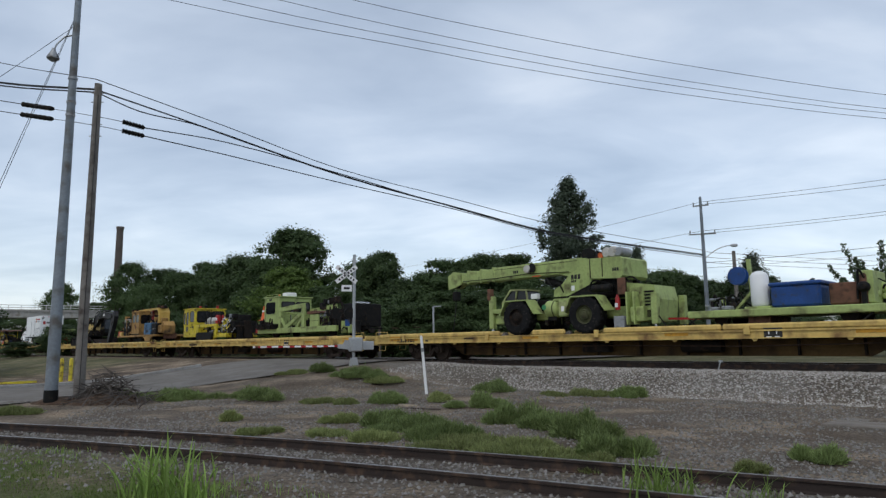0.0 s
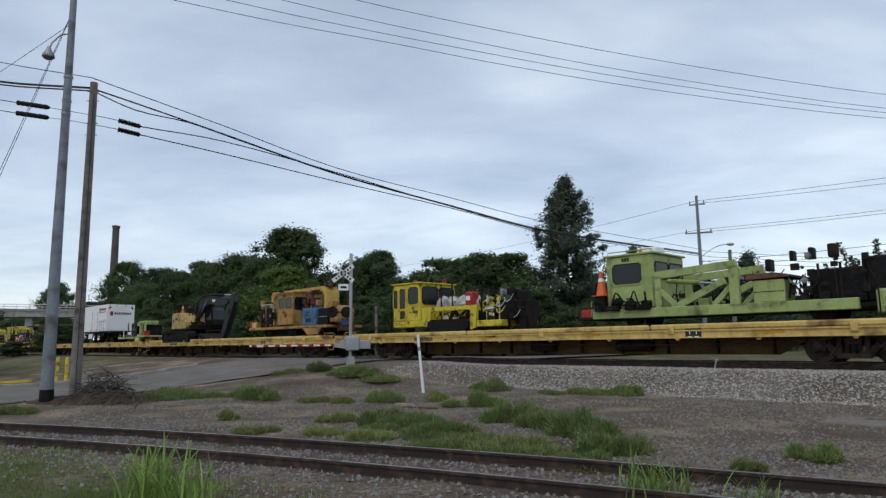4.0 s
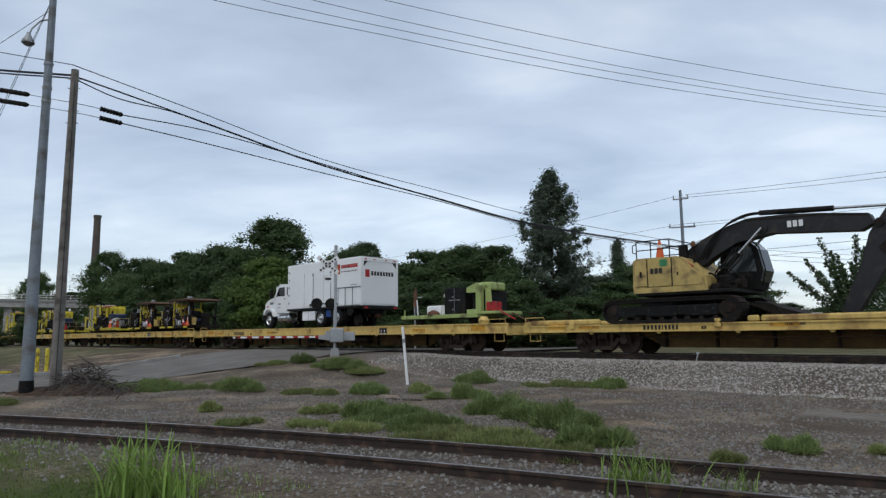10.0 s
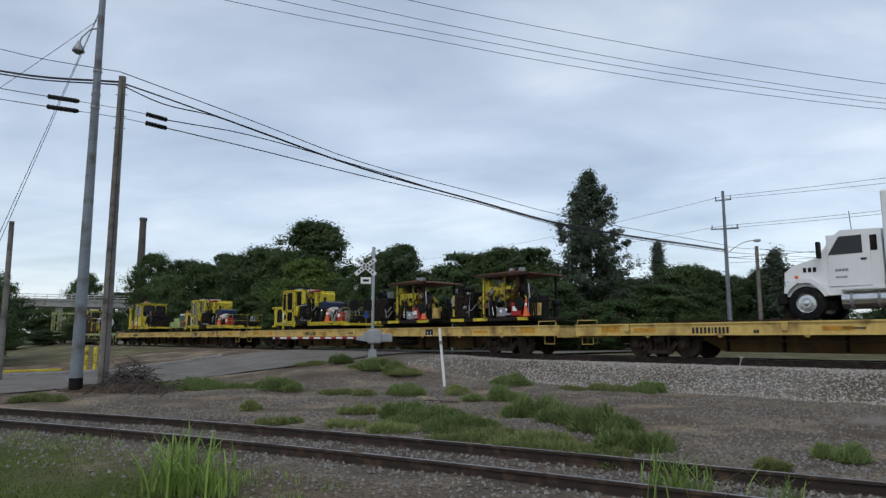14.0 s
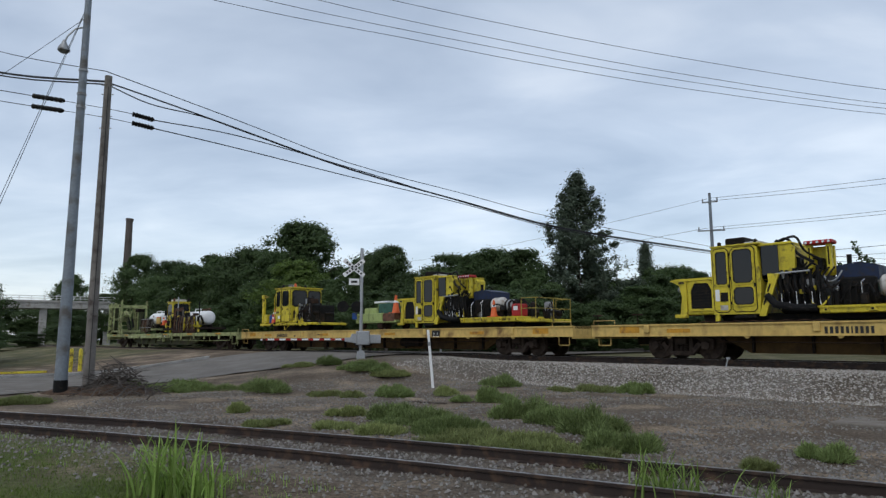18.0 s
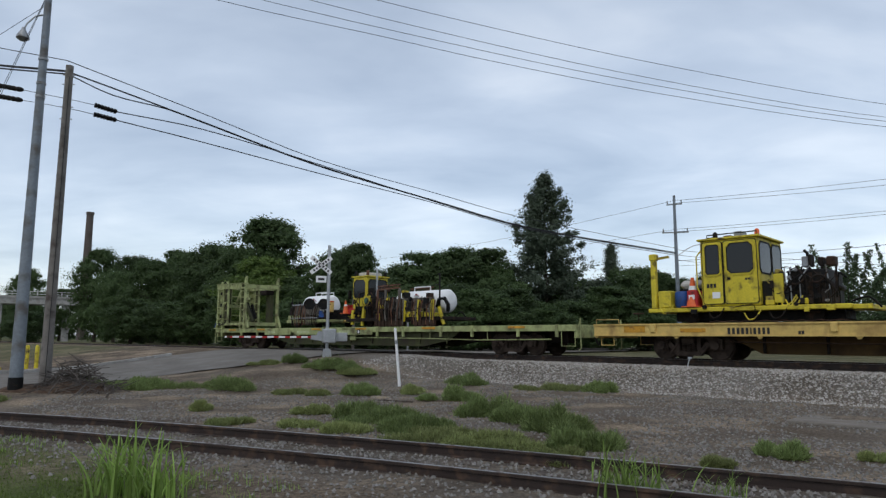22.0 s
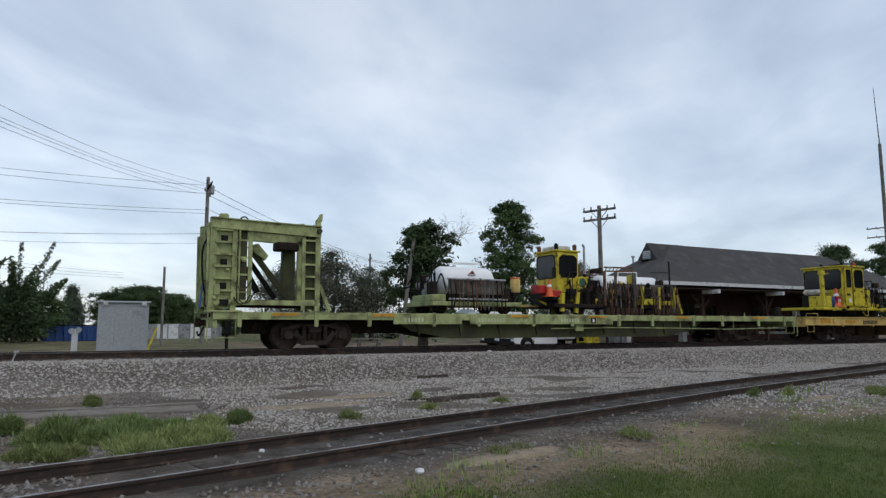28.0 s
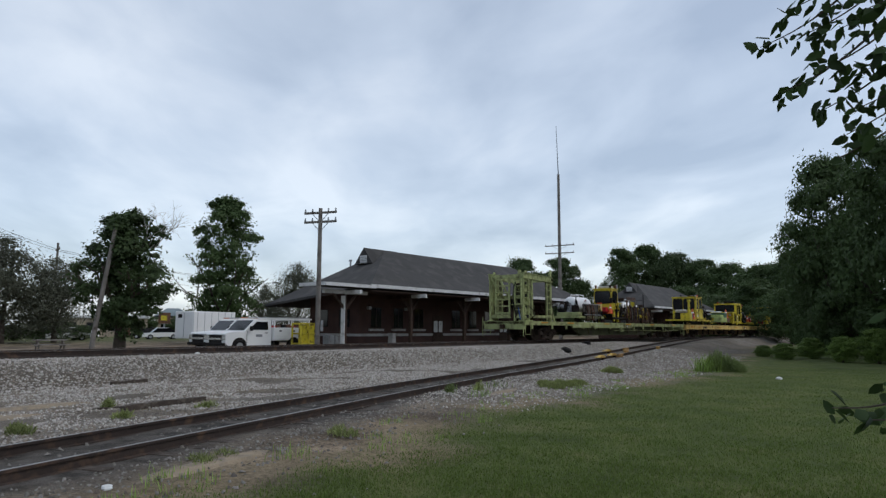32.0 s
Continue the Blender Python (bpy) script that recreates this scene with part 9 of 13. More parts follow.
    stick = [(-1.8, 2.55), (-1.6, 2.85), (-1.25, 3.35), (-1.0, 3.42), (-0.75, 2.85), (-0.95, 2.35), (-2.25, 0.2), (-2.55, 0.1), (-2.7, 0.25), (-2.05, 1.7)]
    part("stick", B().prism(stick, -0.27, 0.13), M_BLACKB, th, "black dipper arm")
    part("stick_plate", B().prism([(-1.6, 2.1), (-1.3, 2.4), (-1.15, 2.3), (-1.45, 1.9)], -0.285, -0.27), M_DARKST, th)
    part("stick_pin", B().cyl((-1.5, -0.34, 2.85), (-1.5, 0.2, 2.85), 0.13, seg=14), M_DARKST, th, smooth=True)
    ram(th, (-4.9, -0.07, 3.6), (-1.25, -0.07, 3.36), 0.09, 0.6)
    for y in (-0.44, 0.3):
        ram(th, (-6.3, y, 1.5), (-4.75, y, 3.05), 0.09, 0.5)
    ram(th, (-1.25, -0.07, 2.5), (-2.3, -0.07, 0.8), 0.07, 0.55)
    part("bucket_link", B().beam((-2.6, -0.1, 0.2), (-1.85, -0.1, 0.95), 0.16, 0.1), M_DARKST, th)
    logo_bars(th, -4.0, 2.98, -0.34, 0.2, M_WHITE)
    part("white_tag", B().box(-3.4, -3.1, -0.7, -0.68, 0.1, 0.24), M_WHITE, th)
    for k in range(3):
        hose(th, [(-6.9 + 0.12 * k, -0.36, 2.2), (-6.2 + 0.1 * k, -0.45, 3.05 + 0.06 * k), (-5.2, -0.4, 3.5 + 0.03 * k), (-4.3, -0.36, 3.46 + 0.02 * k)], 0.025)
    for k in range(4):
        hose(th, [(-6.5 + 0.15 * k, -0.4, 1.2), (-6.25 + 0.15 * k, -0.6, 1.7), (-5.9 + 0.15 * k, -0.5, 2.1), (-5.7 + 0.1 * k, -0.36, 2.5)], 0.03)
    clutter(th, -6.3, -5.3, 1.1, 1.7, 511, [M_BLACK, M_DARKST], 10, -1.2, 0.1)
    part("blade_arm", B().prism([(-5.1, 0.55), (-4.9, 0.65), (-3.2, 0.12), (-3.2, 0.0), (-3.9, 0.02)], -0.9, 0.9), M_DARKST, th)
    part("coiled_chain", B().lathe([(0, 0.35), (0.12, 0.4), (0.2, 0.25)], (-4.2, -1.0, 0.0), (0, 0, 1), 14), M_DARKST, th)
    hose(th, [(-4.9, -1.1, 0.6), (-4.3, -1.2, 0.5), (-3.9, -1.2, 0.1), (-3.3, -1.1, 0.03)], 0.03)


M_BLACKB = paint("dusty_black_boom_paint", (0.020, 0.020, 0.021), 0.55, var=0.35, scale=1.2, dirt=(0.06, 0.05, 0.045), dirt_amount=0.25, spec=0.3)
M_YELO = paint("faded_yellow_paint", (0.52, 0.38, 0.13), 0.6, var=0.2, scale=1, dirt=(0.12, 0.08, 0.05), dirt_amount=0.3, bump=0.1, streak=0.6)
M_LIMEG = paint("green_sticker", (0.05, 0.25, 0.10), 0.5)
M_PALEGL = glass_mat("pale_cab_glass", (0.03, 0.036, 0.04), 0.1)


def lime_cart():
    th = load("work_cart", "lime rail cart with a black cabinet and white tubs", "rail cart", 4, 9.6)
    part("frame", B().box(6.75, 11.7, -1.15, 1.15, 0.28, 0.46, 0.02), M_LIME, th, "scuffed lime cart deck")
    rail_wheels(th, (7.7, 11.1), 0.25, 0.26)
    part("cabinet", B().box(9.5, 10.8, -0.95, 0.6, 0.46, 1.66, 0.03), M_BLACK, th, "black steel double-door cabinet")
    part("cabinet_split", B().box(10.14, 10.16, -0.956, -0.95, 0.5, 1.62), M_GREY, th)
    part("cabinet_bar", B().box(9.8, 10.5, -0.962, -0.95, 1.08, 1.12), M_GREY, th)
    for z in (0.66, 1.22):
        part("cabinet_latch", B().box(10.02, 10.1, -0.97, -0.95, z, z + 0.05), M_GREY, th)
    part("machine_frame", B().prism([(10.9, 0.46), (11.75, 0.46), (11.75, 1.7), (11.5, 1.82), (10.9, 1.62), (10.9, 1.4), (11.45, 1.4), (11.45, 0.65), (10.9, 0.65)], -0.95, -0.75), M_LIME, th, "lime welded machine frame")
    part("machine_body", B().box(11.0, 11.75, -0.7, 0.9, 0.46, 1.5, 0.04), M_BLACK, th)
    part("machine_top", B().box(11.2, 12.0, -0.6, 0.5, 1.5, 1.85, 0.06), M_LIME, th)
    part("side_panel", B().prism([(11.8, 0.5), (12.1, 0.9), (12.05, 1.55), (11.8, 1.7)], -0.7, -0.6), M_LIME, th)
    part("red_box", B().box(12.0, 12.5, -0.9, -0.4, 0.55, 0.95, 0.03), M_RED, th)
    part("end_deck", B().box(11.7, 12.6, -0.95, 0.9, 0.42, 0.55, 0.02), M_LIME, th)
    part("white_tub", B().box(8.15, 9.1, -0.8, 0.1, 0.46, 0.9, 0.06), M_WHITE, th, "white plastic tub")
    part("white_bucket", B().lathe([(0, 0.16), (0.42, 0.2), (0.44, 0.2)], (9.3, -0.7, 0.46), (0, 0, 1), 14), M_WHITE, th, smooth=True)
    part("brown_rags", B().lathe([(0, 0.3), (0.12, 0.28), (0.22, 0.1)], (8.8, -0.95, 0.46), (0, 0, 1), 10), M_BROWN, th)
    part("stake", B().cyl((7.8, -1.0, 0.4), (7.72, -1.0, 1.2), 0.03, seg=6), M_WHITE, th)
    part("stake", B().cyl((6.85, -1.0, 0.4), (6.85, -1.0, 0.75), 0.03, seg=6), M_LIME, th)
    part("flag_stake", B().cyl((6.9, -0.3, 0.4), (6.85, -0.3, 1.2), 0.02, seg=6), M_BLACK, th)
    part("red_flag", B().prism([(6.72, 0.9), (6.95, 0.95), (7.0, 1.5), (6.9, 1.85), (6.76, 1.6)], -0.32, -0.28), M_BROWN, th, "dark red rolled flag")
    part("hook_arm", B().tube([(9.45, -0.8, 1.2), (9.35, -0.8, 1.35), (9.4, -0.8, 1.45)], 0.03, 6), M_WHITE, th)
    hose(th, [(12.5, -0.6, 0.6), (12.9, -0.5, 0.35), (13.4, -0.6, 0.15)], 0.035, M_RED)
    part("tow_chain", B().tube([(12.6, 0.2, 0.48), (13.6, 0.2, 0.02)], 0.03, 5), M_BROWN, th)
    part("rope_bundle", B().lathe([(0, 0.2), (0.15, 0.24), (0.3, 0.12)], (12.3, -1.4, 0.0), (0, 0, 1), 10), M_YEL, th)


def box_truck():
    th = load("box_truck", "white three-axle box truck with doors along its side", "truck", 4, -1.0, group="")
    part("chassis", B().box(-5.9, 3.6, -0.45, 0.45, 0.72, 1.0, 0.03), M_BLACK, th)
    bx = part("cargo_box", B().box(-3.2, 3.75, -1.27, 1.27, 1.1, 3.68, 0.04), M_WHITE, th, "white cargo box")
    part("lower_rail", B().box(-3.2, 3.75, -1.29, 1.29, 1.0, 1.12, 0.02), M_BLACK, th)
    for x0, x1, z1 in ((-1.4, -0.55, 3.05), (0.5, 1.12, 3.08)):
        d = part("side_door", B().box(x0, x1, -1.295, -1.272, 1.2, z1, 0.008), M_WHITE, bx, "white side door")
        part("door_seam", B().box(x1, x1 + 0.03, -1.3, -1.272, 1.18, z1 + 0.02), M_GREY, d)
        part("door_seam", B().box(x0 - 0.02, x0, -1.29, -1.272, 1.18, z1 + 0.02), M_GREY, d)
        part("door_latch", B().box(x1 - 0.28, x1 + 0.06, -1.32, -1.295, 1.22, 1.36), M_CHROME, d)
        part("door_hinge", B().box(x1 - 0.06, x1 + 0.04, -1.32, -1.295, z1 - 0.12, z1 - 0.02), M_CHROME, d)
    for k in range(3):
        part("lower_locker", B().box(1.85 + k * 0.63, 2.45 + k * 0.63, -1.295, -1.272, 1.16, 2.05, 0.008), M_WHITE, bx)
    part("locker_awning", B().box(1.75, 3.75, -1.33, -1.272, 2.07, 2.12, 0.01), M_GREY, bx)
    for k in range(3):
        part("locker_edge", B().box(1.8 + k * 0.63, 1.84 + k * 0.63, -1.31, -1.272, 1.14, 2.07), M_GREY, bx)
    for k in range(5):
        part("hinge", B().box(-3.05, -2.95, -1.29, -1.272, 1.4 + k * 0.45, 1.52 + k * 0.45), M_GREY, bx)
    lg = part("logo_panel", B().box(1.45, 1.95, -1.282, -1.272, 2.85, 3.38), M_RED, bx, "red square logo panel")
    part("logo_wedge", B().prism([(1.52, 2.86), (1.88, 2.86), (1.76, 3.32), (1.64, 3.32)], -1.288, -1.283), M_ORANGE_D, lg)
    part("logo_core", B().prism([(1.6, 2.87), (1.8, 2.87), (1.73, 3.2), (1.67, 3.2)], -1.292, -1.289), M_WHITE, lg)
    bars_text(bx, 2.05, 3.14, -1.278, 0.19, [0.7] * 9, M_RED, gap=0.14, name="name_lettering")
    words(bx, "IN-TRACK RAIL WELDING", 2.05, 2.92, -1.276, 0.12, M_INK, 1.4)
    bars_text(bx, 2.9, 2.2, -1.276, 0.04, [3, 3, 3, 3], M_GREY, gap=0.4)
    # rear
    part("rear_frame", B().box(3.75, 3.79, -1.27, -1.12, 1.1, 3.66).box(3.75, 3.79, 1.12, 1.27, 1.1, 3.66).box(3.75, 3.8, -1.12, 1.12, 3.45, 3.66), M_WHITE, bx)
    part("roller_door", B().box(3.75, 3.775, -1.12, 1.12, 1.2, 3.45), M_WHITE, bx, "white roller door")
    part("corner_brace", B().prism([(-1.12, 3.45), (-0.85, 3.45), (-1.12, 3.15)], 3.776, 3.79, "x"), M_INK, bx)
    part("corner_brace", B().prism([(1.12, 3.45), (0.85, 3.45), (1.12, 3.15)], 3.776, 3.79, "x"), M_INK, bx)
    part("rear_logo", B().box(3.776, 3.782, -1.0, -0.72, 2.6, 3.0), M_RED, bx)
    nm = B()
    for k in range(8):
        nm.box(3.776, 3.782, -0.6 + k * 0.2, -0.46 + k * 0.2, 2.7, 2.92)
    part("rear_name", nm, M_INK, bx)
    for y in (-1.0, -0.4, 0.4, 1.0):
        part("marker_lamp", B().box(3.795, 3.82, y - 0.06, y + 0.06, 3.52, 3.58), M_RED, bx)
    part("rear_bumper", B().box(3.5, 3.85, -1.2, 1.2, 0.9, 1.1, 0.03), M_BLACK, th)
    for y in (-1.0, 1.0):
        part("tail_lamp", B().box(3.85, 3.88, y - 0.12, y + 0.12, 0.95, 1.05), M_RED, th)
    # cab
    cb = part("cab", B().prism([(-6.05, 0.75), (-3.3, 0.75), (-3.3, 2.62), (-4.35, 2.68), (-4.6, 2.5), (-5.0, 1.92), (-5.75, 1.7), (-6.0, 1.5)], -1.05, 1.05), M_WHITE, th, "white truck cab with long bonnet")
    part("door", B().box(-4.75, -3.6, -1.075, -1.052, 1.0, 2.55, 0.01), M_WHITE, cb, "white cab door")
    b = B().prism([(-4.72, 1.95), (-3.8, 1.95), (-3.8, 2.48), (-4.4, 2.48)], -1.086, -1.076)
    part("door_window", b, M_GLASS, cb)
    part("windscreen", B().prism([(-4.98, 1.95), (-4.6, 2.5), (-4.57, 2.47), (-4.93, 1.94)], -0.92, 0.92), M_GLASS, cb)
    part("rear_quarter_window", B().box(-3.72, -3.42, -1.06, -1.052, 2.0, 2.45), M_BLACK, cb)
    part("door_handle", B().box(-3.85, -3.7, -1.1, -1.076, 1.75, 1.8), M_BLACK, cb)
    bars_text(cb, -4.55, 1.25, -1.08, 0.05, [1, 1, 1, 1, 1], M_GREY, gap=0.3)
    bars_text(cb, -4.55, 1.45, -1.08, 0.07, [1, 1, 1, 1], M_GREY, gap=0.3)
    for k in range(3):
        part("bonnet_vent", B().box(-5.45 + k * 0.14, -5.36 + k * 0.14, -1.06, -1.051, 1.48, 1.62), M_BLACK, cb)
    part("grille", B().box(-6.08, -6.0, -0.6, 0.6, 0.85, 1.45, 0.02), M_CHROME, cb)
    part("front_bumper", B().box(-6.25, -5.95, -1.15, 1.15, 0.5, 0.86, 0.05), M_BLACK, th)
    part("headlamp", B().box(-6.02, -5.85, -1.08, -0.75, 1.0, 1.25, 0.03), M_CHROME, cb)
    part("front_fender", B().prism([(-6.0, 0.9), (-5.9, 1.15), (-5.6, 1.28), (-5.2, 1.28), (-4.9, 1.05), (-4.75, 0.75), (-4.85, 0.72), (-5.0, 0.95), (-5.25, 1.15), (-5.6, 1.15), (-5.8, 1.0), (-5.9, 0.85)], -1.2, -0.85), M_WHITE, cb)
    part("orange_marker", B().lathe([(0, 0.05), (0.06, 0.04)], (-5.65, -1.06, 1.35), (0, -1, 0), 10), M_ORANGE, cb)
    part("mirror", B().box(-4.95, -4.85, -1.4, -1.2, 1.85, 2.35, 0.02), M_BLACK, cb)
    part("fuel_tank", B().lathe([(0, 0.25), (0.03, 0.3), (1.27, 0.3), (1.3, 0.25)], (-4.45, -0.85, 0.62), (1, 0, 0), 18), M_CHROME, th, "polished fuel tank", smooth=True)
    for x in (-4.2, -3.5):
        part("tank_strap", B().lathe([(0, 0.31), (0.08, 0.31)], (x, -0.85, 0.62), (1, 0, 0), 18), M_GREY, th)
    part("tank_step", B().box(-4.4, -3.2, -1.2, -1.0, 0.88, 0.92), M_CHROME, th)
    part("side_locker", B().box(-1.7, -0.45, -1.2, -0.7, 0.42, 0.95, 0.02), M_WHITE, th, "white under-body locker")
    part("locker_split", B().box(-1.09, -1.07, -1.206, -1.2, 0.45, 0.92), M_GREY, th)
    for x in (-5.39, 0.14, 1.6):
        for y in (-1.0, 1.0):
            tyre_wheel(th, x, y, 0.53, 0.53, 0.3 if x < -1 else 0.5, M_CHROME, rim=0.56)
    part("mud_flap", B().box(2.3, 2.33, -1.2, -0.7, 0.35, 1.0), M_BLACK, th)
    part("hose_ring", B().lathe([(-0.04, 0.26), (0.04, 0.26)], (2.75, -1.15, 0.85), (0, 1, 0), 18), M_BLACK, th)
    part("rear_rail_wheel", B().lathe([(0, 0.12), (0.0, 0.27), (0.1, 0.28), (0.12, 0.33), (0.16, 0.33), (0.16, 0.1)], (2.9, -0.85, 0.34), (0, 1, 0), 20), M_DARKST, th, smooth=True)
    part("front_rail_wheel", B().lathe([(0, 0.1), (0.0, 0.2), (0.1, 0.21), (0.14, 0.25), (0.14, 0.1)], (-6.0, -0.8, 0.3), (0, 1, 0), 16), M_DARKST, th, smooth=True)
    clutter(th, 2.4, 3.6, 0.5, 1.0, 41, [M_BLACK, M_DARKST, M_BROWN], 8)
    clutter(th, -3.2, -1.9, 0.5, 0.95, 42, [M_BLACK, M_DARKST], 5, -0.9, 0.9)
    part("antenna", B().cyl((-4.5, 0.6, 2.65), (-4.55, 0.6, 3.5), 0.012, seg=5), M_BLACK, th)


def cab_machine(car, d, seed, blue=True, label=""):
    """A yellow anchor machine: braced nose with a dark grille, tall two-door cab, black work heads, a low deck with tanks, and a railed end. d: how far along the car."""
    th = load("anchor_machine", label, "track machine", car, -5.7 + d)
    def X(v):
        return v + d
    Y = -1.25
    # nose
    nose = part("nose", B().box(X(-10.05), X(-9.08), -1.18, 1.18, 0.3, 1.46, 0.04), M_YELB, th, "yellow machine nose")
    gl = [(X(-9.88), 0.5), (X(-9.15), 0.5), (X(-9.15), 1.12), (X(-9.28), 1.36), (X(-9.75), 1.36), (X(-9.88), 1.12)]
    part("grille", B().prism(gl, -1.2, -1.18), M_BLACK, nose, "black grille with a cut-away top")
    g2 = [(X(-9.96), 0.42), (X(-9.07), 0.42), (X(-9.07), 1.16), (X(-9.23), 1.44), (X(-9.8), 1.44), (X(-9.96), 1.16)]
    part("grille_frame", ring(B(), g2, gl, -1.23, -1.18), M_YELB, nose)
    for k in range(6):
        part("grille_bar", B().box(X(-9.84), X(-9.19), -1.212, -1.2, 0.58 + k * 0.1, 0.6 + k * 0.1), M_DARKST, nose)
    part("nose_lip", B().prism([(X(-10.62), 1.46), (X(-9.08), 1.46), (X(-9.08), 1.54), (X(-10.4), 1.54), (X(-10.62), 1.5)], -1.22, 1.22), M_YELB, nose)
    for y in (-1.2, 1.12):
        part("nose_bracket", B().prism([(X(-10.55), 1.46), (X(-10.05), 1.46), (X(-10.05), 0.3), (X(-10.3), 0.3), (X(-10.22), 0.9), (X(-10.3), 1.3)], y, y + 0.08), M_YELB, nose)
        part("nose_step", B().box(X(-10.5), X(-10.05), y - 0.02, y + 0.1, 0.2, 0.32, 0.02), M_YELB, nose)
    logo_bars(th, X(-10.3), 1.36, -1.235, 0.08)
    part("front_lamp", B().cyl((X(-10.45), -0.9, 1.2), (X(-10.35), -0.9, 1.2), 0.1, seg=12), M_LGREY, nose)
    clutter(th, X(-10.5), X(-10.1), 0.3, 1.2, seed + 3, [M_BLACK, M_DARKST, M_RED], 5, -0.9, 0.8)
    # cab
    cb = part("cab", B().prism([(X(-9.1), 0.28), (X(-7.6), 0.28), (X(-7.52), 1.2), (X(-7.6), 2.42), (X(-7.72), 2.5), (X(-9.0), 2.52), (X(-9.1), 2.42)], Y, 1.2), M_YELB, th, "tall yellow cab with dark windows")
    for x0, x1, nm in ((-9.06, -8.5, "front_door"), (-8.46, -7.66, "side_door")):
        part("door_gap", ring(B(), cut_corners(X(x0), X(x1), 0.34, 2.46, 0.1), cut_corners(X(x0 + 0.025), X(x1 - 0.025), 0.365, 2.435, 0.09), Y - 0.012, Y), M_BLACK, cb)
        part(nm, B().prism(cut_corners(X(x0 + 0.025), X(x1 - 0.025), 0.365, 2.435, 0.09), Y - 0.02, Y), M_YELB, cb, "yellow cab door")
    for a, b2, lo, hi in ((-8.92, -8.6, 1.28, 2.32), (-8.36, -7.78, 1.3, 2.35), (-8.36, -7.77, 0.6, 1.12)):
        window(cb, X(a), X(b2), lo, hi, Y - 0.02)
        window(cb, X(a), X(b2), lo, hi, 1.2)
    part("louvre", B().box(X(-8.83), X(-8.58), Y - 0.03, Y - 0.02, 0.7, 1.0), M_BLACK, cb)
    part("white_card", B().box(X(-9.0), X(-8.86), Y - 0.03, Y - 0.02, 0.72, 1.1), M_WHITE, cb)
    part("notice", B().box(X(-8.85), X(-8.6), Y - 0.03, Y - 0.02, 0.42, 0.58), M_SACK, cb)
    for x in (-8.55, -7.72):
        part("door_handle", B().box(X(x), X(x + 0.04), Y - 0.07, Y - 0.02, 1.14, 1.26), M_BLACK, cb)
    for z in (0.6, 1.4, 2.2):
        part("hinge", B().cyl((X(-8.48), Y - 0.03, z), (X(-8.48), Y - 0.03, z + 0.1), 0.025, seg=6), M_BLACK, cb)
    end_window(cb, -1.05, -0.05, 1.35, 2.35, X(-7.545), 1)
    end_window(cb, 0.1, 1.05, 1.35, 2.35, X(-7.545), 1)
    end_window(cb, -1.0, 1.0, 1.6, 2.35, X(-9.1), -1)
    part("roof_edge", B().box(X(-9.12), X(-7.5), Y - 0.04, 1.24, 2.5, 2.55, 0.015), M_YELB, cb)
    part("air_conditioner", B().box(X(-8.75), X(-8.1), -0.9, 0.2, 2.56, 2.82, 0.03), M_BLACK, th, "black roof air conditioner")
    for k in range(4):
        part("cooler_slat", B().box(X(-8.7), X(-8.15), -0.915, -0.9, 2.6 + k * 0.05, 2.62 + k * 0.05), M_DARKST, th)
    part("roof_sheet", B().box(X(-8.1), X(-7.6), -0.95, 0.6, 2.55, 2.64, 0.02), M_SACK, th)
    for x, y, m in ((-7.75, -0.9, M_BLACK), (-8.95, -0.9, M_BLACK), (-7.2, -0.6, M_BLACK), (-8.9, 0.8, M_RED)):
        part("beacon", B().lathe([(0, 0.06), (0.14, 0.07), (0.18, 0.03)], (X(x), y, 2.54 if x < -7.5 else 2.48), (0, 0, 1), 10), m, th, smooth=True)
    # rear part of the cab, over the work heads
    rc = part("rear_cab", B().prism([(X(-7.0), 1.5), (X(-6.55), 1.5), (X(-6.5), 2.3), (X(-6.7), 2.5), (X(-7.0), 2.5)], -1.1, 1.1), M_YELB, th, "yellow rear half of the cab")
    part("side_glass", B().prism([(X(-7.5), 1.5), (X(-7.0), 1.45), (X(-7.0), 2.42), (X(-7.5), 2.42)], -1.14, 1.1), M_GLASS, rc)
    part("roof_back", B().box(X(-7.6), X(-6.6), -1.15, 1.15, 2.42, 2.5, 0.02), M_YELB, rc)
    part("white_pipe", B().cyl((X(-7.1), -1.2, 1.5), (X(-6.1), -1.2, 1.54), 0.03, seg=8), M_LGREY, th)
    part("side_brace", B().prism([(X(-7.62), 0.2), (X(-7.42), 0.2), (X(-7.02), 1.35), (X(-6.95), 1.5), (X(-7.3), 1.52), (X(-7.28), 1.3)], -1.3, -1.2), M_YELB, th, "slanted yellow brace")
    for k in range(2):
        part("brace_slot", B().beam((X(-7.46 + 0.14 * k), -1.305, 0.55 + 0.4 * k), (X(-7.36 + 0.14 * k), -1.305, 0.8 + 0.4 * k), 0.012, 0.05), M_BLACK, th)
    part("step_plate", B().box(X(-8.4), X(-7.7), -1.3, -1.2, 0.14, 0.24, 0.02), M_BLACK, th)
    part("cab_foot", B().box(X(-9.05), X(-8.9), -1.28, -1.18, 0.05, 0.3, 0.02), M_YELB, th)
    # light mast
    for x in (-6.15, -5.62):
        part("mast_post", B().box(X(x - 0.07), X(x + 0.07), -0.95, -0.75, 1.45, 2.34, 0.02), M_YELB, th)
        part("mast_slot", B().box(X(x - 0.02), X(x + 0.02), -0.958, -0.95, 1.7, 2.25), M_BLACK, th)
    part("mast_back", B().box(X(-6.2), X(-5.55), -0.6, -0.5, 1.4, 2.3), M_YELB, th)
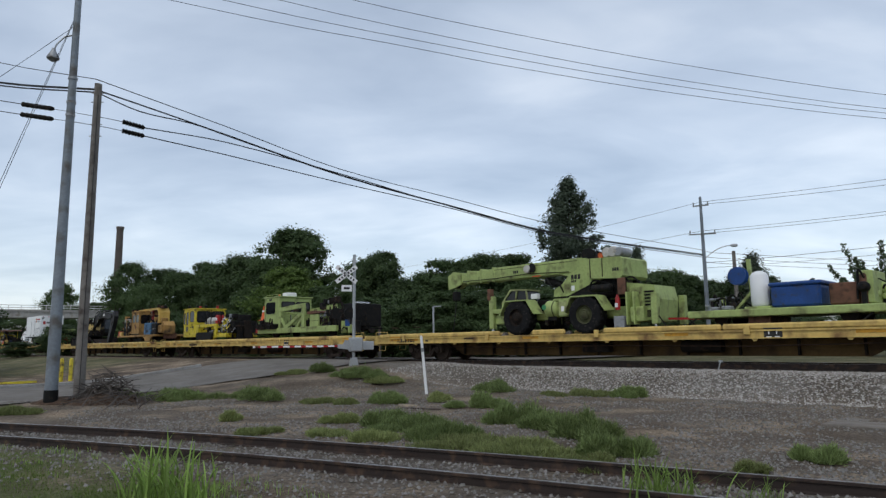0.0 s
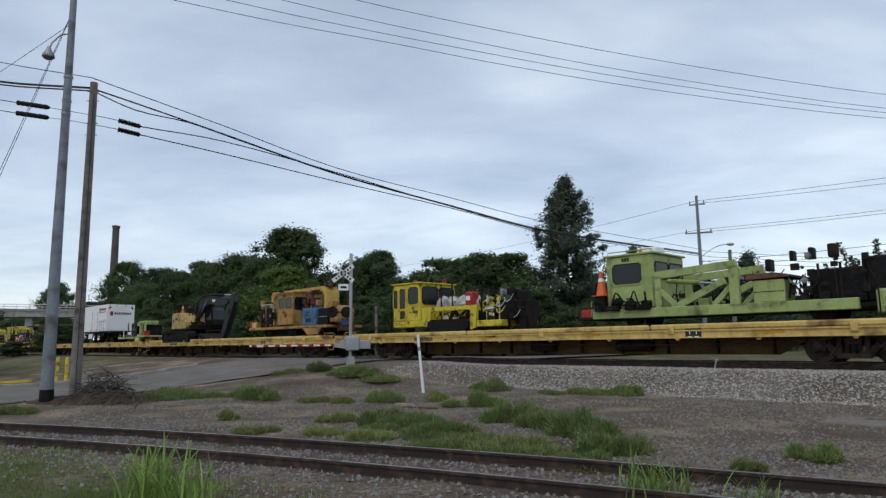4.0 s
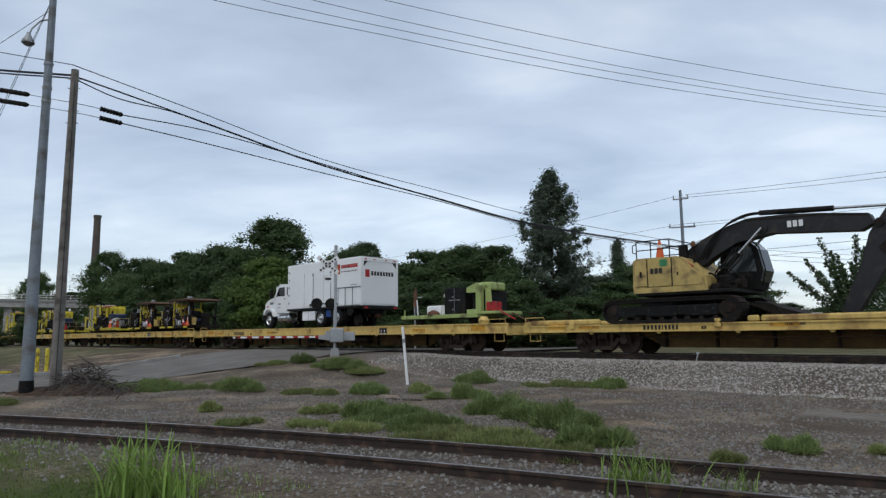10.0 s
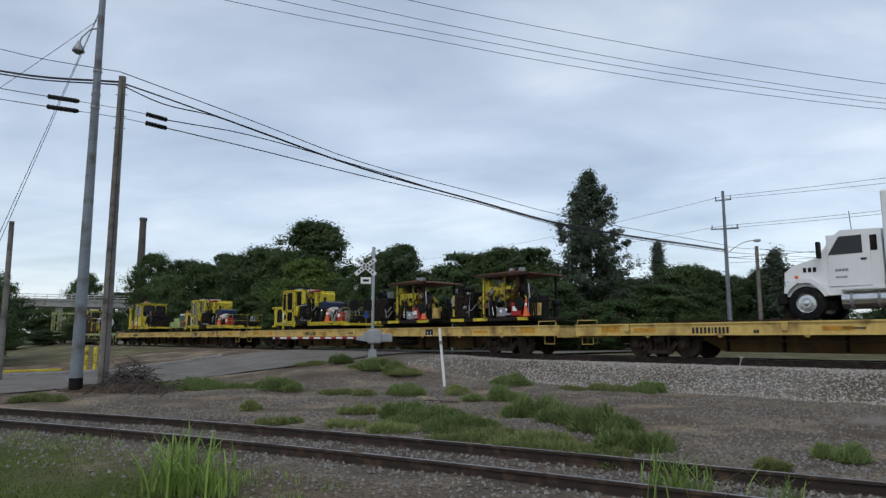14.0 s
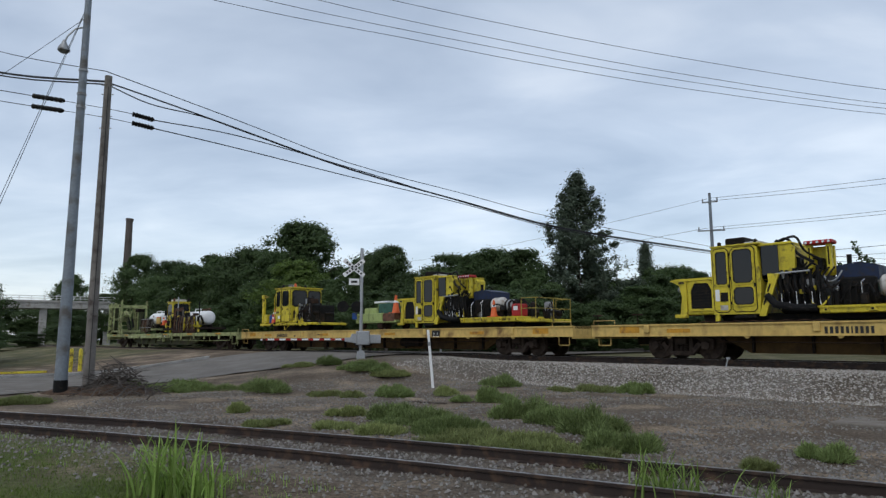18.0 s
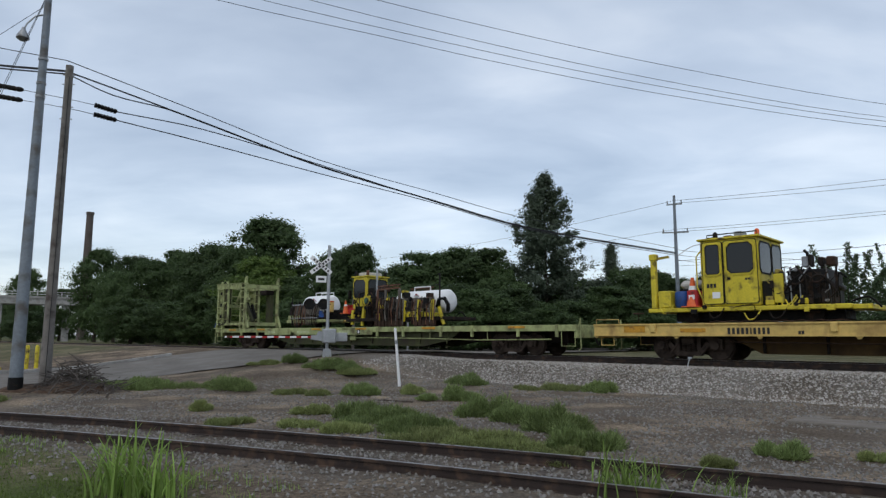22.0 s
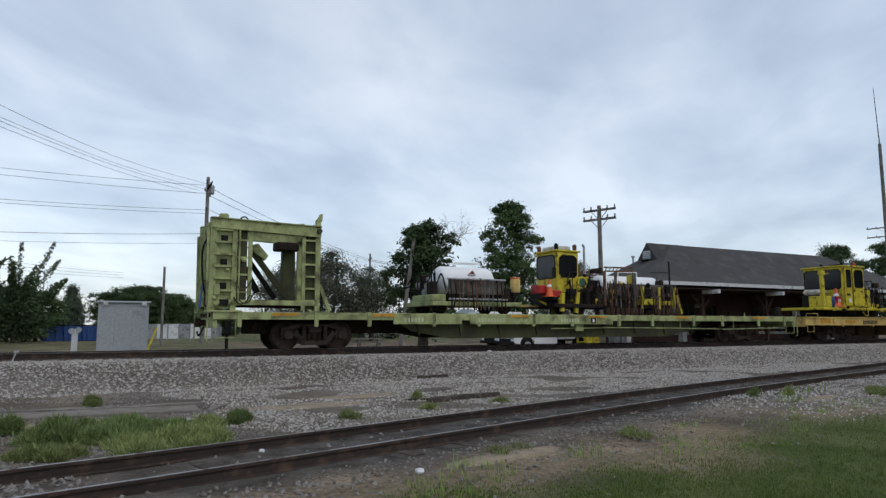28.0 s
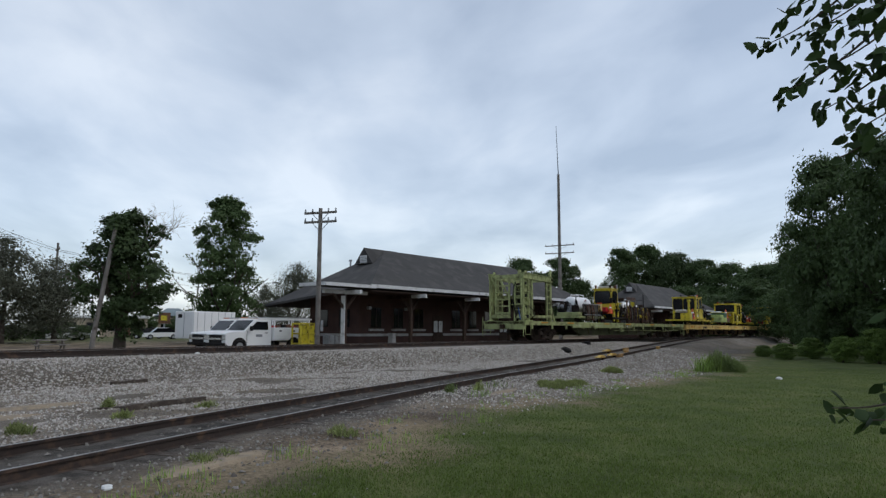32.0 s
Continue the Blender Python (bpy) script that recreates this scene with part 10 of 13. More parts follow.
    part("light_bar", B().box(X(-6.28), X(-5.48), -1.05, -0.55, 2.34, 2.46, 0.03), M_RED, th, "red roof light bar")
    for k in range(5):
        part("bar_lamp", B().cyl((X(-6.2 + k * 0.16), -1.06, 2.4), (X(-6.2 + k * 0.16), -1.04, 2.4), 0.04, seg=8), M_CHROME, th)
    hose(th, [(X(-7.2), -0.9, 2.45), (X(-6.75), -1.0, 2.6), (X(-6.45), -1.05, 2.1), (X(-6.0), -1.1, 1.8)], 0.05)
    hose(th, [(X(-7.3), -0.6, 2.5), (X(-6.6), -0.8, 2.68), (X(-6.3), -0.9, 2.2), (X(-5.8), -1.0, 1.85)], 0.04)
    # black work heads: rams, blocks and a curtain of hoses
    part("work_head", B().box(X(-7.1), X(-5.95), -0.95, 1.0, 0.3, 1.48, 0.05), M_BLACK, th, "black hydraulic work head")
    for k in range(6):
        x = X(-7.0 + k * 0.22)
        ram(th, (x, -1.12, 1.55 + 0.05 * (k % 3)), (x + 0.03, -1.12, 0.5), 0.055, 0.62)
    for k in range(11):
        x = X(-7.1 + k * 0.15)
        hose(th, [(x, -1.02, 0.4), (x + 0.06, -1.2, 0.85), (x - 0.05, -1.16, 1.25), (x + 0.12, -0.95, 1.62)], 0.028)
    greeble(th, X(-7.1), X(-5.7), -1.05, 0.5, 1.6, seed + 7, 18, [M_BLACK, M_DARKST, M_GREY, M_BLACK, M_YELB])
    part("fat_hose", B().tube([(X(-7.35), -1.25, 0.85), (X(-7.1), -1.32, 0.55), (X(-6.5), -1.34, 0.42), (X(-5.95), -1.3, 0.42)], 0.12, 10), M_RUB, th, "thick black suction hose")
    clutter(th, X(-7.0), X(-5.6), 1.45, 1.85, seed + 2, [M_BLACK, M_DARKST], 9, -1.0, 0.8)
    # low deck
    dk = part("deck", B().box(X(-5.9), X(-2.1), -1.25, 1.2, 0.24, 0.44, 0.02), M_YELB, th, "yellow machine deck")
    part("deck_lip", B().box(X(-5.9), X(-2.1), -1.29, -1.25, 0.4, 0.46), M_YELB, dk)
    for x in (-5.7, -4.5, -3.4, -2.5):
        part("deck_lug", B().prism([(X(x - 0.12), 0.28), (X(x + 0.12), 0.28), (X(x + 0.05), 0.42), (X(x - 0.05), 0.42)], -1.32, -1.25), M_YELB, dk)
        part("lug_hole", B().cyl((X(x), -1.326, 0.34), (X(x), -1.32, 0.34), 0.035, seg=8), M_BLACK, dk)
    bars_text(th, X(-3.3), 0.3, -1.256, 0.07, [0.7, 0.7, 0.7], gap=0.3)
    eng = part("engine", B().box(X(-5.45), X(-4.45), -0.8, 0.6, 0.5, 1.3, 0.05), M_BLACK, th, "dark diesel engine")
    part("engine_cover", B().prism([(X(-5.5), 1.2), (X(-4.4), 1.2), (X(-4.4), 1.62), (X(-4.9), 1.74), (X(-5.5), 1.66)], -0.75, 0.5), M_BLUED if blue else M_BLACK, eng, "dark blue engine cover")
    part("exhaust_stack", B().cyl((X(-5.2), -0.5, 1.7), (X(-5.2), -0.5, 2.0), 0.07, seg=10), M_BLACK, th)
    for k in range(8):
        x = X(-5.6 + k * 0.16)
        part("valve_spool", B().tube([(x, -0.98, 0.46), (x, -1.0, 0.9 + 0.12 * (k % 3)), (x + 0.05, -0.9, 1.1 + 0.1 * (k % 2))], 0.024, 6), M_CHROME if k % 4 == 1 else M_BLACK, th)
    part("white_tank", B().lathe([(0, 0.1), (0.05, 0.26), (0.13, 0.33), (0.62, 0.33), (0.7, 0.26), (0.75, 0.1)], (X(-4.45), -0.55, 1.0), (1, 0, 0.05), 18), M_SACK, th, "dirty white round tank", smooth=True)
    part("tank_end", B().lathe([(0, 0.05), (0.02, 0.2), (0.06, 0.27)], (X(-4.48), -0.55, 1.0), (1, 0, 0.05), 18), M_GREEN, th, "green tank end")
    part("tank_saddle", B().box(X(-4.3), X(-3.85), -0.8, -0.3, 0.44, 0.72), M_BLACK, th)
    for k in range(5):
        part("coiled_hose", B().lathe([(0, 0.24), (0.04, 0.29), (0.09, 0.24)], (X(-3.65 + k * 0.12), -0.5, 0.95), (1, 0, 0), 16), M_GREY if k % 2 else M_DARKST, th)
    part("hose_drum", B().cyl((X(-3.68), -0.5, 0.95), (X(-3.05), -0.5, 0.95), 0.2, seg=12), M_BLACK, th)
    part("drum_stand", B().box(X(-3.5), X(-3.2), -0.7, -0.3, 0.44, 0.8), M_BLACK, th)
    cone(th, X(-3.95), -1.08, 0.46, 0.75)
    can = part("red_tank", B().box(X(-2.92), X(-2.4), -1.12, -0.6, 0.46, 1.0, 0.05), M_RED, th, "red fuel can")
    part("can_cap", B().cyl((X(-2.75), -0.85, 1.0), (X(-2.75), -0.85, 1.08), 0.07, seg=10), M_BLACK, can)
    part("fuel_label", B().box(X(-2.78), X(-2.55), -1.132, -1.122, 0.72, 0.9), M_WHITE, can)
    part("end_frame", B().box(X(-2.3), X(-1.45), -1.2, 1.2, 0.2, 0.34, 0.02), M_YELB, th)
    railing(th, [(X(-2.28), -1.2), (X(-1.5), -1.2), (X(-1.5), 0.0), (X(-1.5), 1.2), (X(-2.28), 1.2)], 0.34, 1.22, M_YELD)
    clutter(th, X(-5.7), X(-2.3), 0.46, 1.15, seed, [M_BLACK, M_DARKST, M_BLACK, M_GREY, M_DARKST], 24)
    clutter(th, X(-2.2), X(-1.6), 0.34, 0.8, seed + 1, [M_BLACK, M_DARKST], 5)
    rail_wheels(th, (X(-9.4), X(-3.2)), 0.28, 0.29)
    part("under_gear", B().box(X(-9.0), X(-2.4), -0.7, 0.7, 0.06, 0.3, 0.04), M_BLACK, th)
    return th


M_YELD = paint("worn_dark_yellow_paint", (0.36, 0.28, 0.05), 0.7, var=0.3, scale=3, dirt=(0.06, 0.04, 0.03), dirt_amount=0.45)
M_BLUED = paint("dark_blue_paint", (0.008, 0.018, 0.055), 0.5, var=0.3, scale=3, dirt=(0.03, 0.03, 0.03), dirt_amount=0.3)


def canopy_machine(x0, x1, c0, c1, roof_z, seed, label, wide_roof=True):
    """A spiker-like machine under a flat canopy on posts; x0 to x1 its length, c0 to c1 its roof."""
    th = load("canopy_machine", label, "track machine", 5, (x0 + x1) / 2)
    part("deck", B().box(x0, x1, -1.25, 1.25, 0.22, 0.38, 0.02), M_DARKST, th, "greasy black deck beam")
    for xa, xb in ((x0, x0 + 0.9), (x0 + 1.5, c0 + 0.4), (c1 - 0.3, x1)):
        part("deck_edge", B().box(xa, xb, -1.28, -1.25, 0.24, 0.38, 0.01), M_YELB, th, "chipped yellow deck edge")
    rail_wheels(th, (x0 + 0.9, x1 - 0.9), 0.27, 0.28)
    part("under_gear", B().box(x0 + 0.4, x1 - 0.4, -0.7, 0.7, 0.05, 0.22, 0.03), M_BLACK, th)
    part("engine_box", B().box(x0 + 0.05, x0 + 1.35, -1.1, 1.0, 0.4, 1.62, 0.04), M_BLACK, th, "black radiator and engine box")
    for k in range(6):
        part("radiator_slat", B().box(x0 + 0.02, x0 + 0.05, -0.9, 0.8, 0.55 + k * 0.17, 0.6 + k * 0.17), M_DARKST, th)
    part("yellow_plate", B().box(x0 + 0.0, x0 + 0.12, -1.14, -1.1, 0.5, 1.5), M_YELB, th)
    part("exhaust_stack", B().cyl((c0 - 0.35, -0.3, 1.5), (c0 - 0.35, -0.3, roof_z + 0.05), 0.07, seg=10), M_BLACK, th)
    part("canopy", B().prism([(c0 - 0.3, roof_z - 0.12), (c1 + 0.35, roof_z - 0.12), (c1 + 0.35, roof_z - 0.06), (c1 - 0.3, roof_z + 0.04), (c0 - 0.3, roof_z - 0.02)], -1.3, 1.25), M_BROWN, th, "rusty flat canopy roof")
    for x in (c0, c1):
        for y in (-1.05, 1.05):
            part("canopy_post", B().beam((x, y, 0.4), (x, y, roof_z), 0.08, 0.08), M_YELB if x == c0 else M_BLACK, th)
    part("roof_vent", B().box((c0 + c1) / 2 - 0.1, (c0 + c1) / 2 + 0.1, -0.6, -0.4, roof_z + 0.1, roof_z + 0.25, 0.02), M_GREY, th)
    part("canopy_edge", B().box(c0 - 0.34, c1 + 0.38, -1.34, -1.3, roof_z - 0.16, roof_z - 0.05), M_RUST, th, "bent rusty canopy edge")
    part("roof_lamp", B().box(c1 - 0.55, c1 - 0.3, -0.9, -0.65, roof_z + 0.02, roof_z + 0.2, 0.03), M_GREY, th)
    eb = part("radiator_frame", ring(B(), cut_corners(x0 + 0.15, x0 + 1.2, 0.5, 1.52, 0.06), cut_corners(x0 + 0.3, x0 + 1.05, 0.65, 1.38, 0.05), -1.14, -1.1), M_DARKST, th)
    for k in range(7):
        part("radiator_bar", B().box(x0 + 0.3, x0 + 1.05, -1.12, -1.1, 0.68 + k * 0.1, 0.71 + k * 0.1), M_RUST, eb)
    part("white_strip", B().box(x0 + 0.0, x0 + 0.07, -1.16, -1.12, 0.9, 1.45), M_SACK, th)
    part("drive_drum", B().lathe([(0, 0.1), (0.02, 0.3), (0.1, 0.34), (0.2, 0.34), (0.22, 0.2)], (c0 - 0.35, -0.85, 1.12), (0, 1, 0), 20), M_YELD, th, "worn yellow drive drum", smooth=True)
    for k in range(5):
        part("drum_spoke", B().beam((c0 - 0.35, -0.87, 1.12), (c0 - 0.35 + 0.32 * math.cos(k * 1.257), -0.87, 1.12 + 0.32 * math.sin(k * 1.257)), 0.03, 0.05), M_BLACK, th)
    part("yellow_mast", B().box(c0 - 0.12, c0 + 0.22, -0.9, -0.6, 1.2, roof_z - 0.25, 0.04), M_YELB, th)
    part("yellow_arm", B().prism([(c0 + 0.2, 1.5), (c0 + 1.5, 1.42), (c0 + 1.75, 1.62), (c0 + 1.6, 1.78), (c0 + 0.2, 1.78)], -1.0, -0.7), M_YELB, th, "chipped yellow arm")
    part("mid_post", B().beam((c0 + 1.3, -1.05, 0.4), (c0 + 1.3, -1.05, roof_z - 0.1), 0.07, 0.07), M_YELD, th)
    part("dark_panel", B().box(c1 - 0.75, c1 - 0.25, -0.6, -0.5, 1.3, 1.85, 0.02), M_BLACK, th)
    part("valve_case", B().box(c0 + 0.95, c0 + 1.5, -1.22, -0.9, 0.42, 0.82, 0.03), M_GREY, th)
    part("case_mark", B().cyl((c0 + 1.2, -1.23, 0.66), (c0 + 1.2, -1.22, 0.66), 0.07, seg=12), M_WHITE, th)
    part("case_bars", B().box(c0 + 1.0, c0 + 1.42, -1.228, -1.22, 0.5, 0.54), M_LGREY, th)
    for k in range(3):
        part("hanging_lamp", B().cyl((c0 + 0.8 + 0.5 * k, -0.8, roof_z - 0.32), (c0 + 0.8 + 0.5 * k, -0.8, roof_z - 0.12), 0.02, 0.02, seg=6), M_BLACK, th)
    part("drop_fork", B().tube([(c1 + 0.2, -1.15, 0.5), (c1 + 0.35, -1.2, 1.2), (c1 + 0.3, -1.2, 1.8)], 0.03, 6), M_LGREY, th)
    ram(th, (c0 + 0.5, -1.1, 1.35), (c0 + 0.65, -1.1, 0.5), 0.06, 0.55)
    ram(th, (c0 + 0.8, -1.1, 1.35), (c0 + 0.9, -1.1, 0.5), 0.06, 0.55)
    greeble(th, x0 + 0.05, x0 + 1.3, -1.12, 0.45, 1.6, seed + 5, 14)
    greeble(th, c0, c1, -1.0, 0.5, 1.8, seed + 6, 20, [M_BLACK, M_DARKST, M_YELB, M_BROWN, M_GREY, M_RUST])
    part("front_muffler", B().lathe([(0, 0.06), (0.04, 0.13), (0.6, 0.13), (0.65, 0.06)], (x0 + 0.25, -0.6, 1.78), (1, 0, 0), 12), M_BLACK, th, smooth=True)
    part("muffler_foot", B().box(x0 + 0.45, x0 + 0.6, -0.7, -0.5, 1.6, 1.7), M_BLACK, th)
    part("muffler_pipe", B().tube([(x0 + 0.3, -0.6, 1.85), (x0 + 0.3, -0.6, 2.1), (x0 + 0.2, -0.6, 2.2)], 0.05, 8), M_BLACK, th)
    part("machine_hood", B().prism([(c0 + 0.3, 1.15), (c0 + 1.2, 1.15), (c0 + 1.5, 1.35), (c0 + 1.0, 1.7), (c0 + 0.4, 1.75)], -0.9, 0.6), M_YELB, th, "yellow machine hood")
    part("hood_vents", B().box(c0 + 0.5, c0 + 0.9, -0.912, -0.9, 1.5, 1.53).box(c0 + 0.5, c0 + 0.9, -0.912, -0.9, 1.6, 1.63), M_BLACK, th)
    logo_bars(th, c0 + 0.95, 1.28, -0.912, 0.12)
    part("seat", B().box(c1 - 1.1, c1 - 0.6, -0.5, 0.2, 0.6, 0.85, 0.05).box(c1 - 0.72, c1 - 0.6, -0.5, 0.2, 0.85, 1.5, 0.04), M_BLACK, th, "black operator seat")
    part("console", B().box(c0 + 1.0, c1 - 0.9, -1.2, -0.95, 0.42, 0.85, 0.03), M_BLACK, th)
    part("gauge", B().cyl((c0 + 1.5, -1.22, 0.72), (c0 + 1.5, -1.2, 0.72), 0.06, seg=12), M_WHITE, th)
    part("name_plate", B().box(c0 + 1.1, c0 + 1.8, -1.212, -1.2, 0.48, 0.58), M_GREY, th)
    part("red_tank", B().box(c1 - 0.75, c1 - 0.2, -1.2, -0.6, 0.42, 1.02, 0.05), M_RED, th, "red fuel can")
    part("fuel_label", B().box(c1 - 0.62, c1 - 0.38, -1.214, -1.202, 0.65, 0.85), M_WHITE, th)
    cone(th, c1 + 0.1, -1.1, 0.4, 0.8)
    part("yellow_bucket", B().lathe([(0, 0.2), (0.5, 0.24), (0.52, 0.24)], (x1 + 0.15, -0.9, 0.45), (0, 0, 1), 16), M_YEL, th, "yellow plastic bucket", smooth=True)
    part("bucket_bracket", B().box(x1 - 0.3, x1 + 0.3, -1.1, -0.5, 0.35, 0.45), M_BLACK, th)
    clutter(th, c0 - 0.6, c1, 0.4, 1.3, seed, [M_BLACK, M_DARKST, M_BLACK, M_BROWN, M_YELB], 22)
    clutter(th, c1 - 0.8, x1, 0.4, 1.5, seed + 1, [M_BLACK, M_DARKST, M_BLUED], 10)
    for k in range(6):
        hose(th, [(c1 + 0.1 + 0.1 * k, -1.1, 0.45), (c1 + 0.25 + 0.1 * k, -1.2, 1.1), (c1 + 0.1 + 0.1 * k, -1.1, 1.6), (c1 - 0.3, -0.8, 1.5)], 0.03)
    part("hose_coil", B().lathe([(-0.03, 0.24), (0.0, 0.28), (0.03, 0.24)], (x1 - 0.55, -1.2, 0.95), (0, 1, 0), 16), M_BLACK, th)


def small_cab_cart():
    th = load("cab_cart", "small bright yellow rail machine with glazed cab and black engine", "track machine", 6, -8.4)
    part("deck", B().box(-11.7, -5.5, -1.25, 1.2, 0.38, 0.52, 0.02), M_YELB, th)
    greeble(th, -11.6, -5.6, -1.26, 0.3, 0.55, 505, 12, [M_BLACK, M_YELB, M_DARKST])
    rail_wheels(th, (-10.4, -6.6), 0.3, 0.31)
    part("under_gear", B().box(-11.0, -5.8, -0.6, 0.6, 0.08, 0.38, 0.03), M_BLACK, th)
    cb = cabin(th, -9.82, -7.98, -1.2, 1.1, 0.54, 2.72, M_YELB, right=((-1.05, -0.05, 1.6, 2.55), (0.1, 0.95, 1.6, 2.55)), left=((-1.05, -0.05, 1.55, 2.55), (0.1, 0.98, 1.55, 2.55)), label="bright yellow square cab")
    for x0, x1 in ((-9.76, -9.08), (-9.06, -8.0)):
        part("door_gap", ring(B(), cut_corners(x0, x1, 0.6, 2.66, 0.05), cut_corners(x0 + 0.025, x1 - 0.025, 0.625, 2.635, 0.05), -1.212, -1.2), M_BLACK, cb)
        part("cab_door", B().prism(cut_corners(x0 + 0.025, x1 - 0.025, 0.625, 2.635, 0.05), -1.22, -1.2), M_YELB, cb)
    for x0, x1 in ((-9.62, -9.2), (-8.92, -8.14)):
        window(cb, x0, x1, 1.6, 2.54, -1.22)
        window(cb, x0, x1, 1.6, 2.54, 1.1)
    part("hinge_post", B().cyl((-9.07, -1.235, 0.6), (-9.07, -1.235, 2.6), 0.018, seg=6), M_BLACK, cb)
    for k in range(4):
        part("roof_clutter", B().box(-9.7 + k * 0.45, -9.45 + k * 0.45, -0.9 + 0.3 * (k % 2), -0.4, 2.76, 2.86 + 0.06 * (k % 3), 0.02), (M_BLACK, M_BROWN, M_GREY, M_YELD)[k], th)
    part("door_handle", B().box(-8.95, -8.85, -1.25, -1.22, 1.38, 1.46), M_BLACK, cb)
    logo_bars(th, -9.62, 1.15, -1.23, 0.13)
    part("white_card", B().box(-9.45, -9.2, -1.23, -1.222, 0.8, 1.0), M_WHITE, cb)
    bars_text(th, -8.4, 1.35, -1.222, 0.07, [1, 1], gap=0.3)
    for x, y, m in ((-9.4, -0.9, M_BLACK), (-8.1, -0.8, M_ORANGE), (-9.0, 0.5, M_BLACK)):
        part("beacon", B().lathe([(0, 0.08), (0.18, 0.08), (0.24, 0.03)], (x, y, 2.78), (0, 0, 1), 10), m, th, smooth=True)
    part("roof_rack", B().tube([(-9.6, -1.1, 2.78), (-9.6, -1.1, 2.9), (-8.0, -1.1, 2.9), (-8.0, -1.1, 2.78)], 0.02, 6), M_BLACK, th)
    part("grab_rail", B().tube([(-9.8, -1.2, 0.8), (-9.95, -1.2, 1.2), (-9.95, -1.2, 2.2), (-9.78, -1.2, 2.4)], 0.025, 6), M_YELB, th)
    part("control_stand", B().box(-7.98, -7.6, -1.0, 0.9, 0.54, 1.3, 0.03), M_BLACK, th)
    for k in range(4):
        part("grille_slat", B().box(-7.15 + k * 0.24, -7.03 + k * 0.24, -0.912, -0.9, 0.7, 1.5), M_DARKST, th)
    part("engine", B().box(-7.25, -6.15, -0.9, 0.9, 0.54, 1.6, 0.05), M_BLACK, th, "black diesel engine pack")
    greeble(th, -7.25, -6.1, -0.93, 0.6, 1.7, 405, 20)
    greeble(th, -7.9, -7.3, -0.95, 0.55, 1.35, 415, 14, [M_YELB, M_BLACK, M_YELD, M_DARKST])
    part("side_panel", B().box(-7.6, -7.32, -1.1, -1.0, 0.6, 1.5, 0.02), M_YELB, th)
    hose(th, [(-6.7, -1.02, 0.8), (-6.5, -1.15, 1.3), (-6.2, -1.1, 1.35), (-5.9, -1.05, 0.9)], 0.035, M_DARKST)
    clutter(th, -7.3, -6.0, 0.54, 1.7, 51, [M_BLACK, M_DARKST, M_DARKST], 12, -1.2, 1.0)
    part("exhaust_stack", B().tube([(-6.8, -0.3, 1.4), (-6.8, -0.3, 2.15), (-6.9, -0.3, 2.25)], 0.05, 8), M_BLACK, th)
    part("blue_drum", B().lathe([(0, 0.2), (0.06, 0.24), (0.5, 0.24), (0.55, 0.2)], (-10.62, -0.9, 0.54), (0, 0, 1), 16), M_BLUE, th, "blue plastic drum", smooth=True)
    part("end_post", B().box(-11.6, -11.42, -1.2, -1.02, 0.54, 2.3, 0.02), M_YELB, th, "yellow end post")
    part("post_head", B().box(-11.64, -11.38, -1.24, -0.98, 2.2, 2.42, 0.03), M_YELB, th)
    part("post_arm", B().beam((-11.5, -1.1, 2.25), (-10.95, -1.1, 2.3), 0.07, 0.08), M_YELD, th)
    part("end_box", B().box(-11.35, -10.9, -1.2, -0.2, 0.54, 1.12, 0.03), M_YELB, th, "yellow tool box")
    part("white_sack", B().box(-10.9, -10.0, -0.5, 0.5, 1.2, 1.5, 0.12), M_SACK, th)
    part("sack_rack", B().box(-10.9, -10.0, -0.5, 0.5, 0.54, 1.2, 0.03), M_BLACK, th)
    part("red_box", B().box(-10.35, -9.98, -1.15, -0.7, 0.54, 1.1, 0.03), M_RED, th)
    part("box_label", B().box(-10.28, -10.08, -1.162, -1.152, 0.8, 0.95), M_WHITE, th)
    cone(th, -10.2, -1.0, 0.54, 1.0)
    part("tail_frame", B().box(-5.5, -5.0, -1.1, 1.0, 0.36, 0.5, 0.02), M_YELB, th)
    hose(th, [(-5.5, -1.0, 0.6), (-5.1, -1.0, 0.7), (-4.8, -1.0, 0.4)], 0.03)


